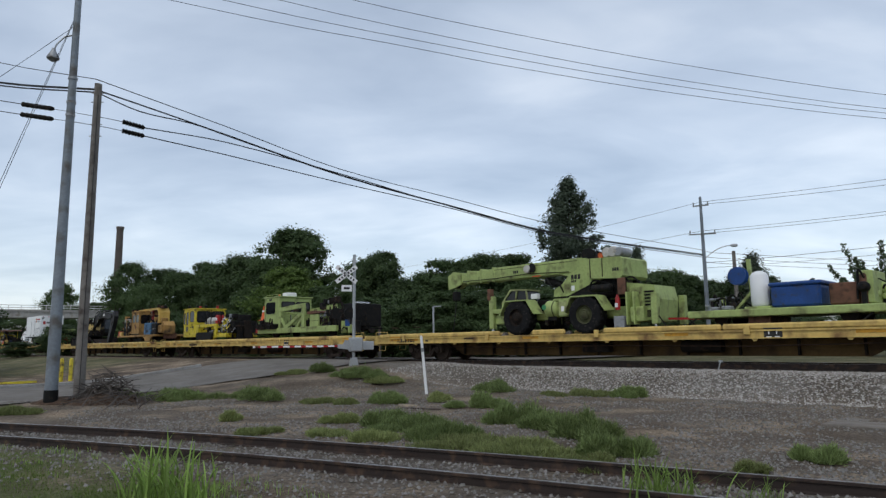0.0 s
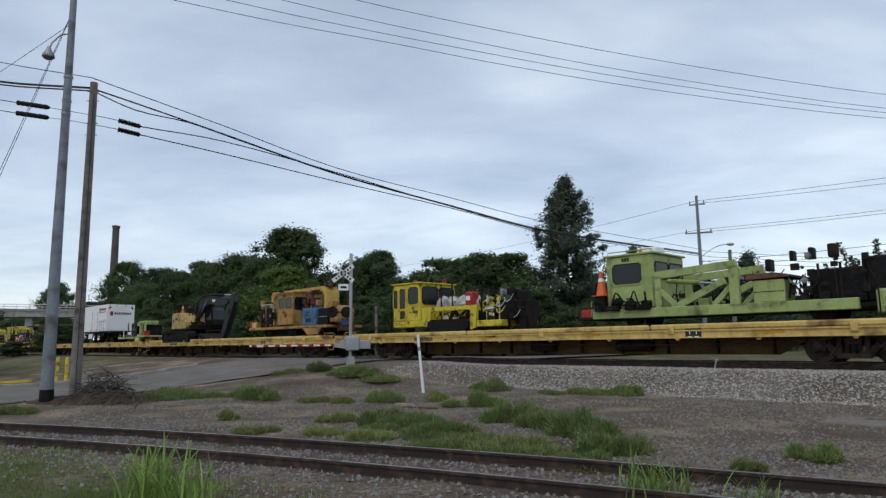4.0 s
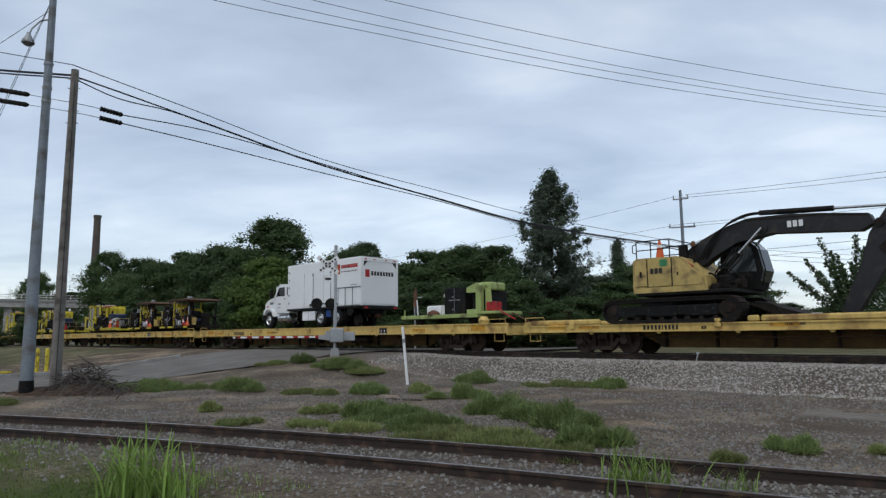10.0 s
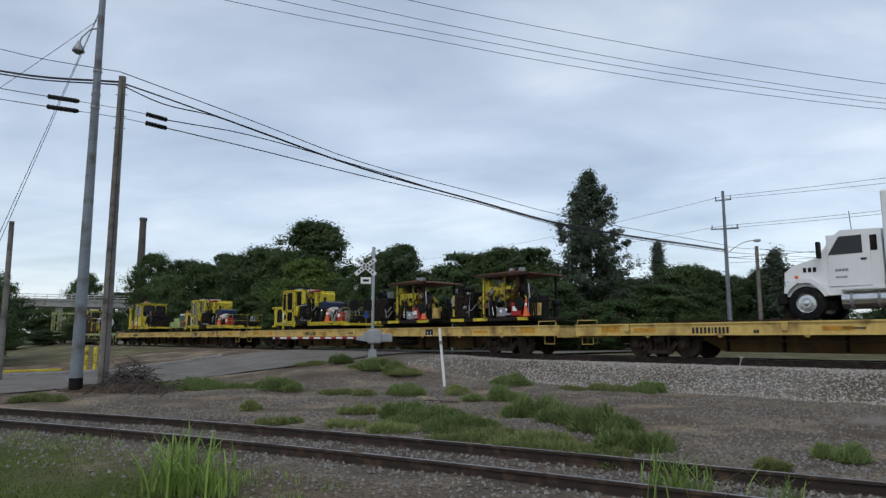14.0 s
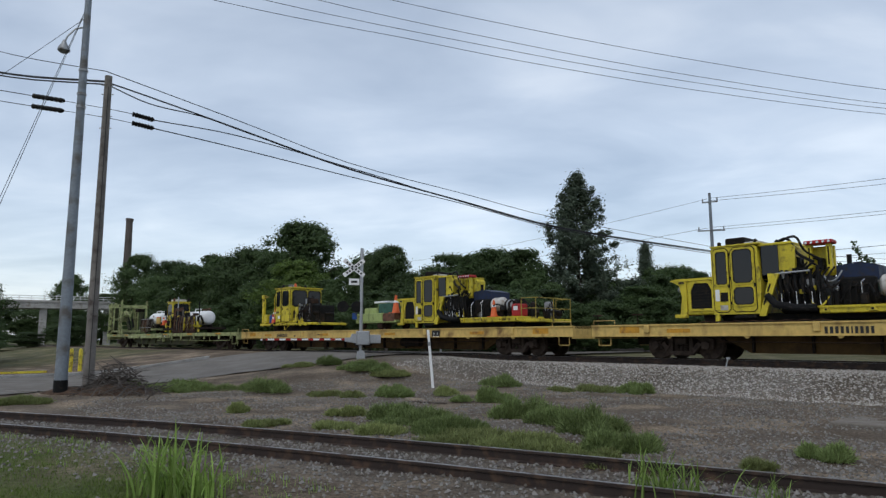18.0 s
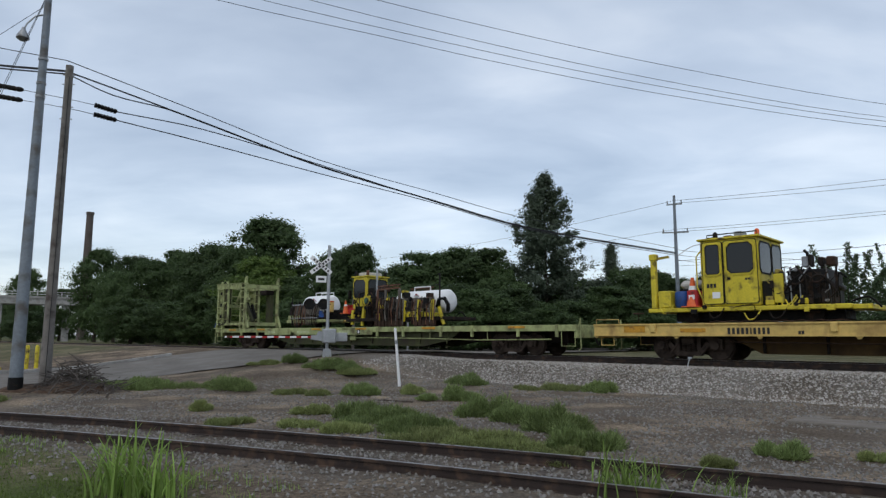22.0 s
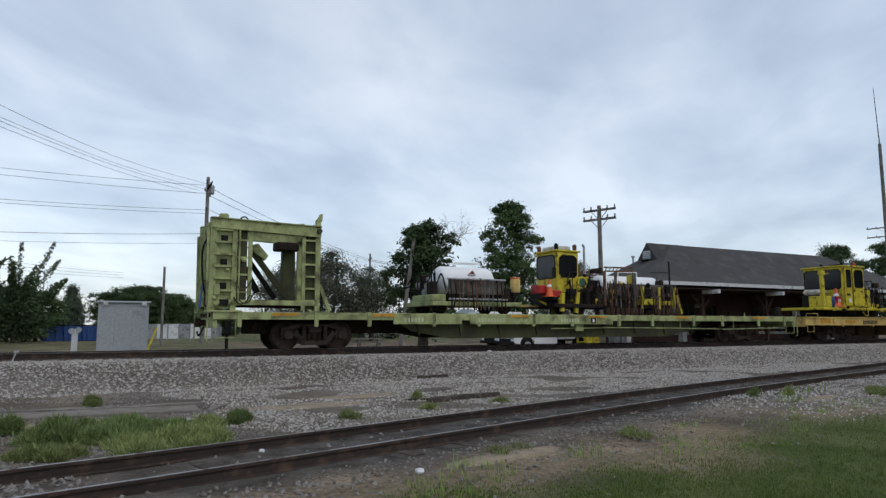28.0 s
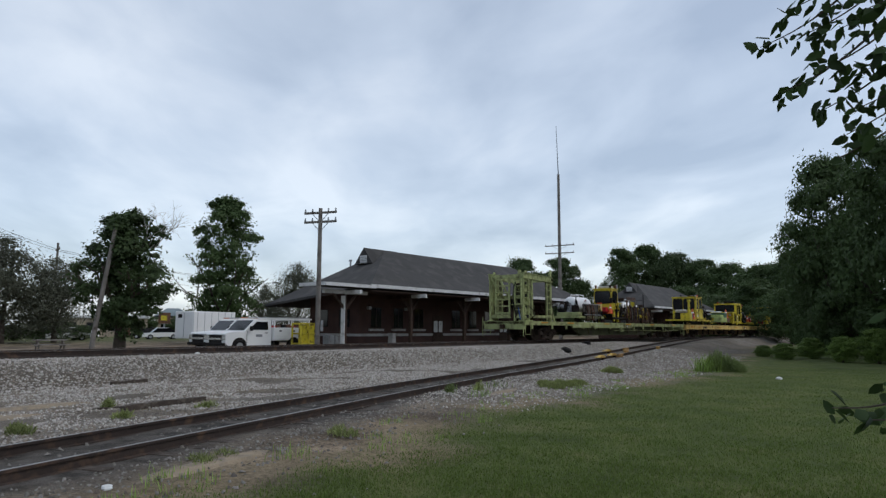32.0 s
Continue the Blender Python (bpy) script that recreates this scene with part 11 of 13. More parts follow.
def trolley():
    th = load("trolley", "small lime push trolley with tool box and red cone", "trolley", 6, 0.5)
    part("bed", B().box(-1.25, 2.2, -1.0, 0.95, 0.36, 0.5, 0.02), M_LIME, th)
    part("side_bin", B().box(-1.25, 1.1, -1.02, -0.3, 0.42, 0.88, 0.03), M_LIME, th, "lime side bin with two panels")
    part("bin_seam", B().box(-0.06, -0.04, -1.03, -1.02, 0.45, 0.86), M_BLACK, th)
    part("upper_bin", B().box(-0.7, 0.5, -0.85, 0.2, 0.88, 1.18, 0.03), M_LIME, th)
    part("green_box", B().box(0.55, 1.75, -0.85, 0.5, 0.86, 1.38, 0.03), M_GREEN, th, "dark green tool box")
    part("rust_bin", B().box(1.12, 2.1, -1.02, -0.2, 0.42, 0.85, 0.03), M_BROWN, th)
    part("white_tray", B().box(-0.3, 0.9, -0.5, 0.3, 1.45, 1.55, 0.02), M_WHITE, th)
    part("tray_leg", B().tube([(-0.2, -0.3, 1.15), (-0.1, -0.3, 1.46)], 0.03, 5).tube([(0.7, -0.3, 1.38), (0.75, -0.3, 1.46)], 0.03, 5), M_LIME, th)
    for x in (-0.85, 0.75):
        for y in (-0.9, 0.85):
            part("wheel", B().lathe([(0, 0.08), (0, 0.24), (0.08, 0.24), (0.1, 0.28), (0.13, 0.28), (0.13, 0.08)], (x, y, 0.28), (0, 1, 0), 18), M_RUST, th, smooth=True)
    cone(th, 1.85, -0.7, 0.85, 0.95)


M_GREEN = paint("dark_green_paint", (0.035, 0.11, 0.075), 0.6, var=0.25, scale=2, dirt=(0.05, 0.04, 0.03), dirt_amount=0.25)


def lime_flatcar():
    car = thing("flatcar", "long faded lime green flatcar at the train's tail", "flatcar", group="flatcars of the train")
    hl = 13.8
    part("deck", B().box(-hl, hl, -1.4, 1.4, -0.16, -0.03), M_RUST, car, "rust-stained deck")
    for y in (-1.5, 1.5):
        e = -1 if y < 0 else 1
        part("side_sill", B().box(-hl, hl, y - 0.05, y + 0.05, -0.24, 0.0, 0.01), M_LIMEF, car, "faded lime side sill")
        # deep sill in the dark lime, which paints in the shade below the deck
        part("fishbelly_sill", B().prism([(-7.6, -0.24), (7.6, -0.24), (7.0, -0.62), (5.4, -0.9), (-5.4, -0.9), (-7.0, -0.62)], y * 0.82 - 0.04, y * 0.82 + 0.04), M_LIMED, car, "grimy lime deep sill, darkened for shade")
        for k in range(13):
            x = -13.0 + k * 2.16 + (0.3 if k % 2 else 0)
            part("stake_pocket", B().prism([(x - 0.06, -0.46), (x + 0.06, -0.46), (x + 0.07, 0.02), (x - 0.07, 0.02)], y + e * 0.05 - 0.03, y + e * 0.05 + 0.05), M_LIMEF, car)
        for x0, x1 in ((-7.8, -5.1), (-4.75, 2.05)):
            part("side_board", B().box(x0, x1, y + e * 0.06 - 0.02, y + e * 0.06 + 0.02, -0.38, -0.02, 0.008), M_LIMEF, car, "pale lime name board")
        for k in range(9):
            part("belly_rib", B().prism([(-6.8 + k * 1.7, -0.3), (-6.6 + k * 1.7, -0.3), (-6.7 + k * 1.7, -0.8)], y * 0.82 + e * 0.04, y * 0.82 + e * 0.12), M_LIMED, car)
    for x in (-12.0, -8.6, -3.0, 0.8, 5.6, 10.6):
        part("orange_patch", B().box(x, x + 0.85, -1.612, -1.605, -0.12, -0.03), M_ORANGE_D, car)
    for x0, n in ((-7.4, 6), (-4.4, 9), (-0.6, 7)):
        bars_text(car, x0, -0.3, -1.584, 0.14, [0.6] * n, M_FAINT, gap=0.35)
    part("inspection_stencil", B().box(0.9, 1.15, -1.586, -1.58, -0.34, -0.12), M_INK, car)
    part("stencil_figure", B().box(0.98, 1.07, -1.592, -1.587, -0.3, -0.16), M_WHITE, car)
    part("centre_sill", B().box(-12.6, 12.6, -0.3, 0.3, -0.7, -0.16), M_DARKST, car)
    for e in (-1, 1):
        part("end_sill", B().box(min(e * hl, e * (hl - 0.15)), max(e * hl, e * (hl - 0.15)), -1.5, 1.5, -0.5, 0.0, 0.02), M_LIMEF, car)
        c = B()
        coupler(c, e, -0.33)
        part("coupler", c, M_RUST, car)
        for y in (-1.5, 1.5):
            part("corner_step", B().tube([(e * 13.7, y, -0.2), (e * 13.7, y, -0.8), (e * 13.1, y, -0.8), (e * 13.1, y, -0.2)], 0.02, 6), M_LIMEF, car)
            part("corner_grab", B().tube([(e * 13.85, y, -0.1), (e * 13.95, y, 0.25), (e * 13.95, y, -0.9), (e * 13.85, y, -0.95)], 0.02, 6), M_LIMEF, car)
        hose(car, [(e * 13.9, -0.4, -0.45), (e * 14.05, -0.45, -0.75), (e * 14.1, -0.4, -0.6)], 0.03)
    part("hand_brake", B().lathe([(0, 0.22), (0.04, 0.23), (0.06, 0.2)], (-13.9, -0.8, 0.35), (-1, 0, 0), 16), M_RUST, car)
    part("brake_mast", B().cyl((-13.86, -0.8, -0.2), (-13.86, -0.8, 0.4), 0.03, seg=6), M_RUST, car)
    part("brake_line", B().tube([(-1.0, -1.45, -0.55), (2.0, -1.45, -0.52), (6.0, -1.45, -0.55), (9.0, -1.45, -0.6), (12.6, -1.45, -0.55)], 0.022, 6), M_LIMEF, car)
    part("brake_bracket", B().box(0.2, 0.6, -1.48, -1.38, -0.66, -0.36, 0.02), M_LIMEF, car)
    for x in (2.4, 6.0, 9.4):
        part("line_hanger", B().beam((x, -1.47, -0.05), (x, -1.47, -0.56), 0.03, 0.03), M_LIMEF, car)
    add_trucks(car, (-10.45, 10.45))
    on_train(car, 7, 0.0)


# dark copy of the lime paint: grime, and shade put into the colour
M_LIMED = paint("grimy_shaded_lime_paint", (0.07, 0.075, 0.03), 0.85, var=0.35, scale=0.8, dirt=(0.05, 0.04, 0.03), dirt_amount=0.5, bump=0.15)
M_FAINT = paint("faded_lettering", (0.50, 0.55, 0.32), 0.8, var=0.2, scale=2)


def steel_portal():
    th = load("steel_portal", "lime steel portal frame with ladders chained on a flatcar", "steel frame", 7, -12.0, group="")
    for y in (-1.4, 0.9):
        e = -1 if y < 0 else 1
        part("ladder_leg", B().beam((-13.85, y, 0.0), (-13.85, y, 2.9), 0.16, 0.2), M_LIMEF, th, "lime box-section leg")
        part("ladder_leg", B().beam((-13.2, y, 0.0), (-13.2, y, 2.75), 0.14, 0.16), M_LIMEF, th)
        part("ladder_web", B().box(-13.85, -13.2, y + 0.0, y + 0.04, 0.1, 2.75), M_LIMEF, th)
        for k in range(7):
            part("rung", B().box(-13.8, -13.25, y - 0.12, y + 0.04, 0.25 + k * 0.38, 0.31 + k * 0.38), M_LIMEF, th)
        for k in range(3):
            part("web_slot", B().box(-13.62, -13.42, y + e * 0.02, y + e * 0.05, 0.7 + k * 0.75, 0.9 + k * 0.75), M_BLACK, th)
        part("inner_upright", B().beam((-12.7, y * 0.97, 0.35), (-12.7, y * 0.97, 2.6), 0.1, 0.12), M_LIMEF, th)
        part("inner_web", B().beam((-12.95, y * 0.97, 0.3), (-12.95, y * 0.97, 2.6), 0.05, 0.3), M_LIMED, th)
        for k in range(4):
            part("upright_tie", B().box(-13.2, -12.7, y * 0.97 - 0.04, y * 0.97 + 0.04, 0.6 + k * 0.55, 0.66 + k * 0.55), M_LIMEF, th)
        part("front_leg", B().beam((-10.5, y, 0.0), (-10.5, y, 3.1), 0.14, 0.16), M_LIMEF, th)
        part("leg_spike", B().prism([(-10.58, 3.05), (-10.38, 3.05), (-10.36, 3.3), (-10.44, 3.3)], y - 0.06, y + 0.06), M_LIMEF, th)
        part("top_beam", B().prism([(-13.95, 2.62), (-10.42, 2.5), (-10.42, 2.84), (-13.95, 2.92)], y - 0.13, y + 0.13), M_LIMEF, th, "lime top beam")
        part("beam_flange", B().prism([(-13.95, 2.92), (-10.42, 2.84), (-10.42, 2.87), (-13.95, 2.95)], y - 0.19, y + 0.19), M_LIMEF, th)
        for k in range(6):
            x = -13.4 + k * 0.52
            part("beam_gusset", B().beam((x, y + e * 0.13, 2.6), (x + 0.12, y + e * 0.15, 2.9), 0.04, 0.05), M_LIMEF, th)
        part("bottom_beam", B().beam((-13.8, y, 0.3), (-10.5, y, 0.3), 0.14, 0.16), M_LIMEF, th)
        part("front_strut", B().beam((-10.42, y, 0.9), (-10.05, y, 0.05), 0.1, 0.12), M_LIMEF, th)
        part("rear_strut", B().beam((-14.0, y, 2.6), (-13.96, y, 0.2), 0.08, 0.09), M_LIMEF, th)
        part("foot_plate", B().box(-14.0, -13.0, y - 0.2, y + 0.2, 0.0, 0.05), M_LIMEF, th)
        part("foot_plate", B().box(-10.8, -10.1, y - 0.2, y + 0.2, 0.0, 0.05), M_LIMEF, th)
        part("top_pin", B().cyl((-10.5, y + e * 0.08, 2.7), (-10.5, y + e * 0.22, 2.7), 0.09, seg=10), M_LIMED, th)
        part("lug", B().lathe([(-0.03, 0.1), (0.03, 0.1)], (-13.5, y, 3.0), (0, 1, 0), 12), M_LIMEF, th)
        part("side_rail", B().tube([(-13.95, y, 0.05), (-14.0, y, 1.0), (-14.0, y * 0.5, 1.0)], 0.025, 6), M_LIMEF, th)
    for x, z in ((-13.8, 2.75), (-10.5, 2.68), (-13.8, 0.3), (-10.5, 0.3), (-13.2, 1.5)):
        part("cross_beam", B().beam((x, -1.4, z), (x, 0.9, z), 0.2, 0.22), M_LIMEF, th)
    # the near corner column is a deep box ladder, and the near front leg has rungs of its own
    part("column_back", B().box(-13.3, -13.24, -1.36, -0.86, 0.06, 2.78), M_LIMED, th)
    part("column_rail", B().beam((-13.9, -0.88, 0.0), (-13.9, -0.88, 2.85), 0.1, 0.12), M_LIMEF, th)
    for k in range(7):
        part("column_shelf", B().box(-13.92, -13.28, -1.42, -0.84, 0.3 + k * 0.37, 0.34 + k * 0.37), M_LIMEF, th)
    part("leg_rail", B().beam((-10.98, -1.42, 0.05), (-10.98, -1.42, 2.6), 0.09, 0.11), M_LIMEF, th)
    part("leg_web", B().box(-10.98, -10.5, -1.34, -1.3, 0.1, 2.55), M_LIMED, th)
    for k in range(6):
        part("leg_rung", B().box(-10.96, -10.5, -1.47, -1.32, 0.35 + k * 0.4, 0.41 + k * 0.4), M_LIMEF, th)
    part("lug_horn", B().prism([(-13.7, 2.9), (-13.45, 2.9), (-13.5, 3.14), (-13.62, 3.14)], -1.1, -0.95), M_LIMEF, th)
    part("strut_brace", B().beam((-13.9, 0.8, 2.6), (-13.4, 0.2, 1.3), 0.1, 0.12), M_LIMEF, th)
    part("strut_brace", B().beam((-13.9, 0.2, 2.6), (-13.7, -0.3, 1.5), 0.1, 0.12), M_LIMEF, th)
    for k in range(5):
        part("rear_rung", B().beam((-13.9, -0.45, 0.5 + k * 0.42), (-13.9, 0.45, 0.5 + k * 0.42), 0.06, 0.08), M_LIMEF, th)
    for y in (-0.5, 0.5):
        part("rear_rail", B().beam((-13.92, y, 0.2), (-13.92, y, 2.7), 0.08, 0.1), M_LIMEF, th)
    part("dark_guide", B().box(-11.2, -10.75, 0.5, 0.8, 0.4, 2.35, 0.02), M_LIMED, th, "grimy dark guide plate")
    part("guide_head", B().box(-11.5, -10.7, 0.2, 0.8, 2.2, 2.5, 0.04), M_DARKST, th)
    part("tilted_arm", B().beam((-12.5, -0.4, 2.1), (-11.2, -0.4, 0.45), 0.12, 0.18), M_LIMED, th)
    part("tilted_arm", B().beam((-12.6, 0.3, 1.6), (-12.1, 0.3, 0.7), 0.12, 0.2), M_BLACK, th)
    part("tilted_arm", B().beam((-12.45, -0.1, 1.7), (-11.6, -0.1, 0.5), 0.1, 0.16), M_BLACK, th)
    part("arm_head", B().prism([(-12.6, 2.2), (-12.3, 2.3), (-11.95, 1.9), (-12.05, 1.75), (-12.35, 1.95)], -0.6, -0.2), M_LIMEF, th)
    part("floor_pan", B().box(-13.7, -10.6, -1.25, 0.8, 0.2, 0.28), M_RUST, th)
    hose(th, [(-13.3, -1.45, 2.6), (-13.0, -1.5, 3.0), (-12.8, -1.45, 2.9), (-12.85, -1.4, 2.5)], 0.025)
    hose(th, [(-13.95, -1.0, 2.4), (-14.1, -0.9, 1.9), (-14.05, -0.9, 1.0), (-13.95, -1.0, 0.4)], 0.03)
    greeble(th, -13.8, -12.8, -1.45, 0.2, 2.6, 411, 10, [M_LIMEF, M_LIMED, M_BLACK])
    part("blue_strap", B().tube([(-14.1, -1.25, 0.8), (-14.2, -1.45, 0.1)], 0.03, 5), M_BLUE, th, "blue tie-down strap")


def sprayer_nozzles(th, x0, x1, z0, z1, n, seed):
    rnd = random.Random(seed)
    for i in range(n):
        x = x0 + (x1 - x0) * i / (n - 1)
        part("drop_pipe", B().tube([(x, -1.25, z1 + rnd.uniform(-0.1, 0.1)), (x + rnd.uniform(-0.06, 0.06), -1.35, (z0 + z1) / 2), (x + rnd.uniform(-0.1, 0.1), -1.3, z0)], 0.028, 6), rnd.choice([M_STAIN, M_BROWN, M_DARKST, M_RUST]), th)


def tank_cart_rear():
    th = load("tank_cart", "white tank cart with hanging pipes and a yellow cooler", "tank cart", 7, -4.1)
    part("frame", B().box(-6.1, -2.2, -1.2, 1.2, 0.3, 0.46, 0.02), M_LIMEF, th, "dirty lime cart frame")
    rail_wheels(th, (-5.6, -2.75), 0.3, 0.31)
    part("tank", B().lathe([(0, 0.25), (0.06, 0.48), (0.2, 0.58), (2.2, 0.58), (2.36, 0.48), (2.42, 0.25)], (-5.45, -0.1, 1.28), (1, 0, 0), 28), M_WHITE, th, "white horizontal tank stained at its top", smooth=True)
    part("hazard_placard", B().box(-0.13, 0.13, -0.004, 0.004, -0.13, 0.13, m=pose(-4.15, -0.665, 1.52, 26, 0, 0) @ pose(0, 0, 0, 0, 45, 0)), M_RED, th, "red diamond hazard placard")
    part("placard_band", B().box(-0.13, 0.13, -0.01, -0.005, -0.05, 0.05, m=pose(-4.15, -0.67, 1.52, 26, 0, 0)), M_WHITE, th)
    part("tank_walkway", B().tube([(-4.65, -0.2, 1.85), (-4.65, -0.2, 2.02), (-3.5, -0.2, 2.02), (-3.5, -0.2, 1.85)], 0.03, 6), M_WHITE, th)
    part("tank_walkway", B().tube([(-4.65, 0.2, 1.85), (-4.65, 0.2, 2.02), (-3.5, 0.2, 2.02), (-3.5, 0.2, 1.85)], 0.03, 6), M_WHITE, th)
    for x in (-5.0, -3.5):
        part("tank_saddle", B().box(x - 0.1, x + 0.1, -0.6, 0.45, 0.46, 0.95), M_DARKST, th)
    part("side_skirt", B().box(-5.4, -3.0, -1.15, -1.08, 0.75, 1.3), M_STAIN, th, "stained grey splash skirt")
    sprayer_nozzles(th, -5.4, -3.0, 0.15, 1.3, 14, 61)
    part("boom_pipe", B().cyl((-5.5, -1.22, 1.3), (-2.95, -1.22, 1.3), 0.04, seg=8), M_GREY, th)
    part("lower_pipe", B().cyl((-5.5, -1.32, 0.55), (-2.95, -1.32, 0.55), 0.035, seg=8), M_GREY, th)
    part("pump_box", B().box(-6.1, -5.5, -1.1, 0.6, 0.46, 0.72, 0.03), M_LIMEF, th)
    clutter(th, -6.1, -5.5, 0.72, 1.5, 62, [M_BLACK, M_GREY, M_DARKST], 9)
    part("stack", B().cyl((-6.0, -0.9, 0.7), (-6.0, -0.9, 1.85), 0.03, seg=6), M_BLACK, th)
    part("cooler_stand", B().box(-2.9, -2.35, -0.9, 0.6, 0.3, 1.0, 0.03), M_BLACK, th)
    part("yellow_cooler", B().lathe([(0, 0.16), (0.03, 0.19), (0.5, 0.2), (0.55, 0.17)], (-2.3, -0.9, 0.85), (0, 0, 1), 16), M_YEL, th, "yellow drinks cooler", smooth=True)
    part("cooler_lid", B().cyl((-2.3, -0.9, 1.4), (-2.3, -0.9, 1.46), 0.2, seg=16), M_ORANGE, th)
    part("cooler_shelf", B().box(-2.55, -2.1, -1.1, -0.6, 0.78, 0.85), M_BLACK, th)
    clutter(th, -5.2, -2.5, 0.46, 0.95, 63, [M_BLACK, M_DARKST, M_STAIN], 12)
    hose(th, [(-2.2, -0.5, 0.5), (-1.9, -0.6, 0.9), (-1.5, -0.6, 0.7), (-1.2, -0.5, 0.4)], 0.03)
    part("drawbar", B().beam((-2.2, 0, 0.38), (-0.4, 0, 0.38), 0.12, 0.1), M_YEL, th)


M_STAIN = paint("stained_grey_steel", (0.15, 0.135, 0.115), 0.85, var=0.4, scale=2, dirt=(0.06, 0.045, 0.035), dirt_amount=0.6)


def spray_machine():
    th = load("spray_machine", "yellow cab track sprayer with a long white tank and hanging pipes", "track machine", 7, 2.9)
    part("frame", B().box(-0.6, 6.5, -1.15, 1.15, 0.3, 0.46, 0.02), M_DARKST, th)
    rail_wheels(th, (0.9, 4.4), 0.34, 0.35)
    cb = cabin(th, -0.3, 0.85, -0.95, 0.5, 0.9, 2.62, M_YELB, side=((-0.18, 0.72, 1.55, 2.45),), right=((-0.82, 0.38, 1.55, 2.45),), left=((-0.82, 0.38, 1.55, 2.45),), label="narrow yellow cab with big windows")
    part("cab_base", B().box(-0.35, 1.05, -0.95, 0.9, 0.46, 0.95, 0.03), M_BLACK, th)
    part("roof_box", B().box(-0.12, 0.62, -0.75, 0.3, 2.68, 2.88, 0.05), M_SACK, th)
    for x, y, m in ((-0.2, -0.82, M_BLACK), (0.75, -0.82, M_BROWN), (0.75, 0.38, M_BLACK), (-0.2, 0.38, M_BROWN)):
        part("roof_lamp", B().lathe([(0, 0.08), (0.24, 0.09), (0.3, 0.04)], (x, y, 2.66), (0, 0, 1), 10), m, th, smooth=True)
    part("mirror", B().box(-0.5, -0.42, -1.1, -0.9, 1.5, 1.95, 0.02), M_BLACK, th)
    cone(th, -0.75, -1.05, 0.72, 0.7)
    for y in (-1.0, 0.52):
        part("cab_leg", B().beam((0.6, y, 0.1), (0.72, y, 0.95), 0.12, 0.16), M_YELB, th)
    part("round_lamp", B().cyl((0.95, -1.05, 1.35), (0.95, -0.97, 1.35), 0.26, seg=20), M_YELB, th, "large round yellow disc", smooth=True)
    part("disc_core", B().cyl((0.95, -1.06, 1.35), (0.95, -1.05, 1.35), 0.18, seg=18), M_GREEN, th)
    part("dark_screen", B().box(0.1, 0.6, -1.1, -1.0, 0.85, 1.08, 0.02), M_BLACK, th)
    part("red_box", B().box(-1.15, -0.75, -0.9, -0.3, 0.85, 1.2, 0.03), M_RED, th, "red steel box")
    part("red_box", B().box(-0.75, -0.1, -1.0, -0.4, 0.72, 1.0, 0.03), M_RED, th)
    part("box_shelf", B().box(-1.2, -0.1, -1.0, -0.2, 0.62, 0.72), M_BLACK, th)
    part("shelf_leg", B().beam((-1.1, -0.6, 0.65), (-0.4, -0.6, 0.35), 0.06, 0.08), M_YELB, th)
    part("exhaust_stack", B().tube([(1.35, -0.7, 1.3), (1.35, -0.7, 2.9), (1.28, -0.7, 3.0)], 0.05, 8), M_LGREY, th)
    part("side_frame", B().beam((-0.15, -1.05, 0.15), (-0.1, -1.05, 0.9), 0.12, 0.16), M_YELB, th)
    part("engine", B().box(1.15, 2.0, -0.8, 0.8, 0.46, 1.5, 0.05), M_BLACK, th, "black engine with hoses")
    clutter(th, -0.3, 2.1, 0.46, 1.7, 71, [M_BLACK, M_DARKST, M_YELB, M_BLACK], 22, -1.2, 0.9)
    part("tank", B().lathe([(0, 0.25), (0.06, 0.46), (0.2, 0.56), (3.3, 0.56), (3.44, 0.46), (3.5, 0.25)], (2.45, 0.0, 1.22), (1, 0, 0), 28), M_WHITE, th, "long white stained tank", smooth=True)
    logo_bars(th, 4.1, 1.1, -1.16, 0.2)
    part("tank_shield", B().box(2.3, 5.9, -1.15, -1.1, 0.85, 1.36), M_STAIN, th, "stained grey side shield")
    part("hazard_placard", B().box(-0.12, 0.12, -0.004, 0.004, -0.12, 0.12, m=pose(4.15, -0.535, 1.48, 28, 0, 0) @ pose(0, 0, 0, 0, 45, 0)), M_RED, th, "red diamond hazard placard")
    part("placard_band", B().box(-0.12, 0.12, -0.01, -0.005, -0.05, 0.05, m=pose(4.15, -0.54, 1.48, 28, 0, 0)), M_WHITE, th)
    part("tank_walkway", B().tube([(3.65, -0.2, 1.75), (3.65, -0.2, 1.95), (4.75, -0.2, 1.95), (4.75, -0.2, 1.75)], 0.03, 6), M_WHITE, th)
    for x in (2.0, 2.6, 3.6, 3.65):
        part("gantry_post", B().beam((x, -1.2, 0.4), (x, -1.2, 1.85), 0.07, 0.1), M_BROWN if x < 2.5 else M_STAIN, th)
    for y in (-1.2, 1.1):
        b = B().beam((2.0, y, 1.85), (3.65, y, 1.9), 0.06, 0.06).beam((2.0, y, 2.02), (3.65, y, 2.05), 0.06, 0.06)
        part("gantry_truss", b, M_BROWN, th)
        for k in range(8):
            part("truss_web", B().beam((2.05 + k * 0.2, y, 1.86), (2.15 + k * 0.2, y, 2.03), 0.03, 0.03), M_BROWN, th)
    sprayer_nozzles(th, 2.1, 4.0, 0.1, 1.4, 13, 72)
    sprayer_nozzles(th, 4.6, 6.1, 0.1, 1.3, 10, 73)
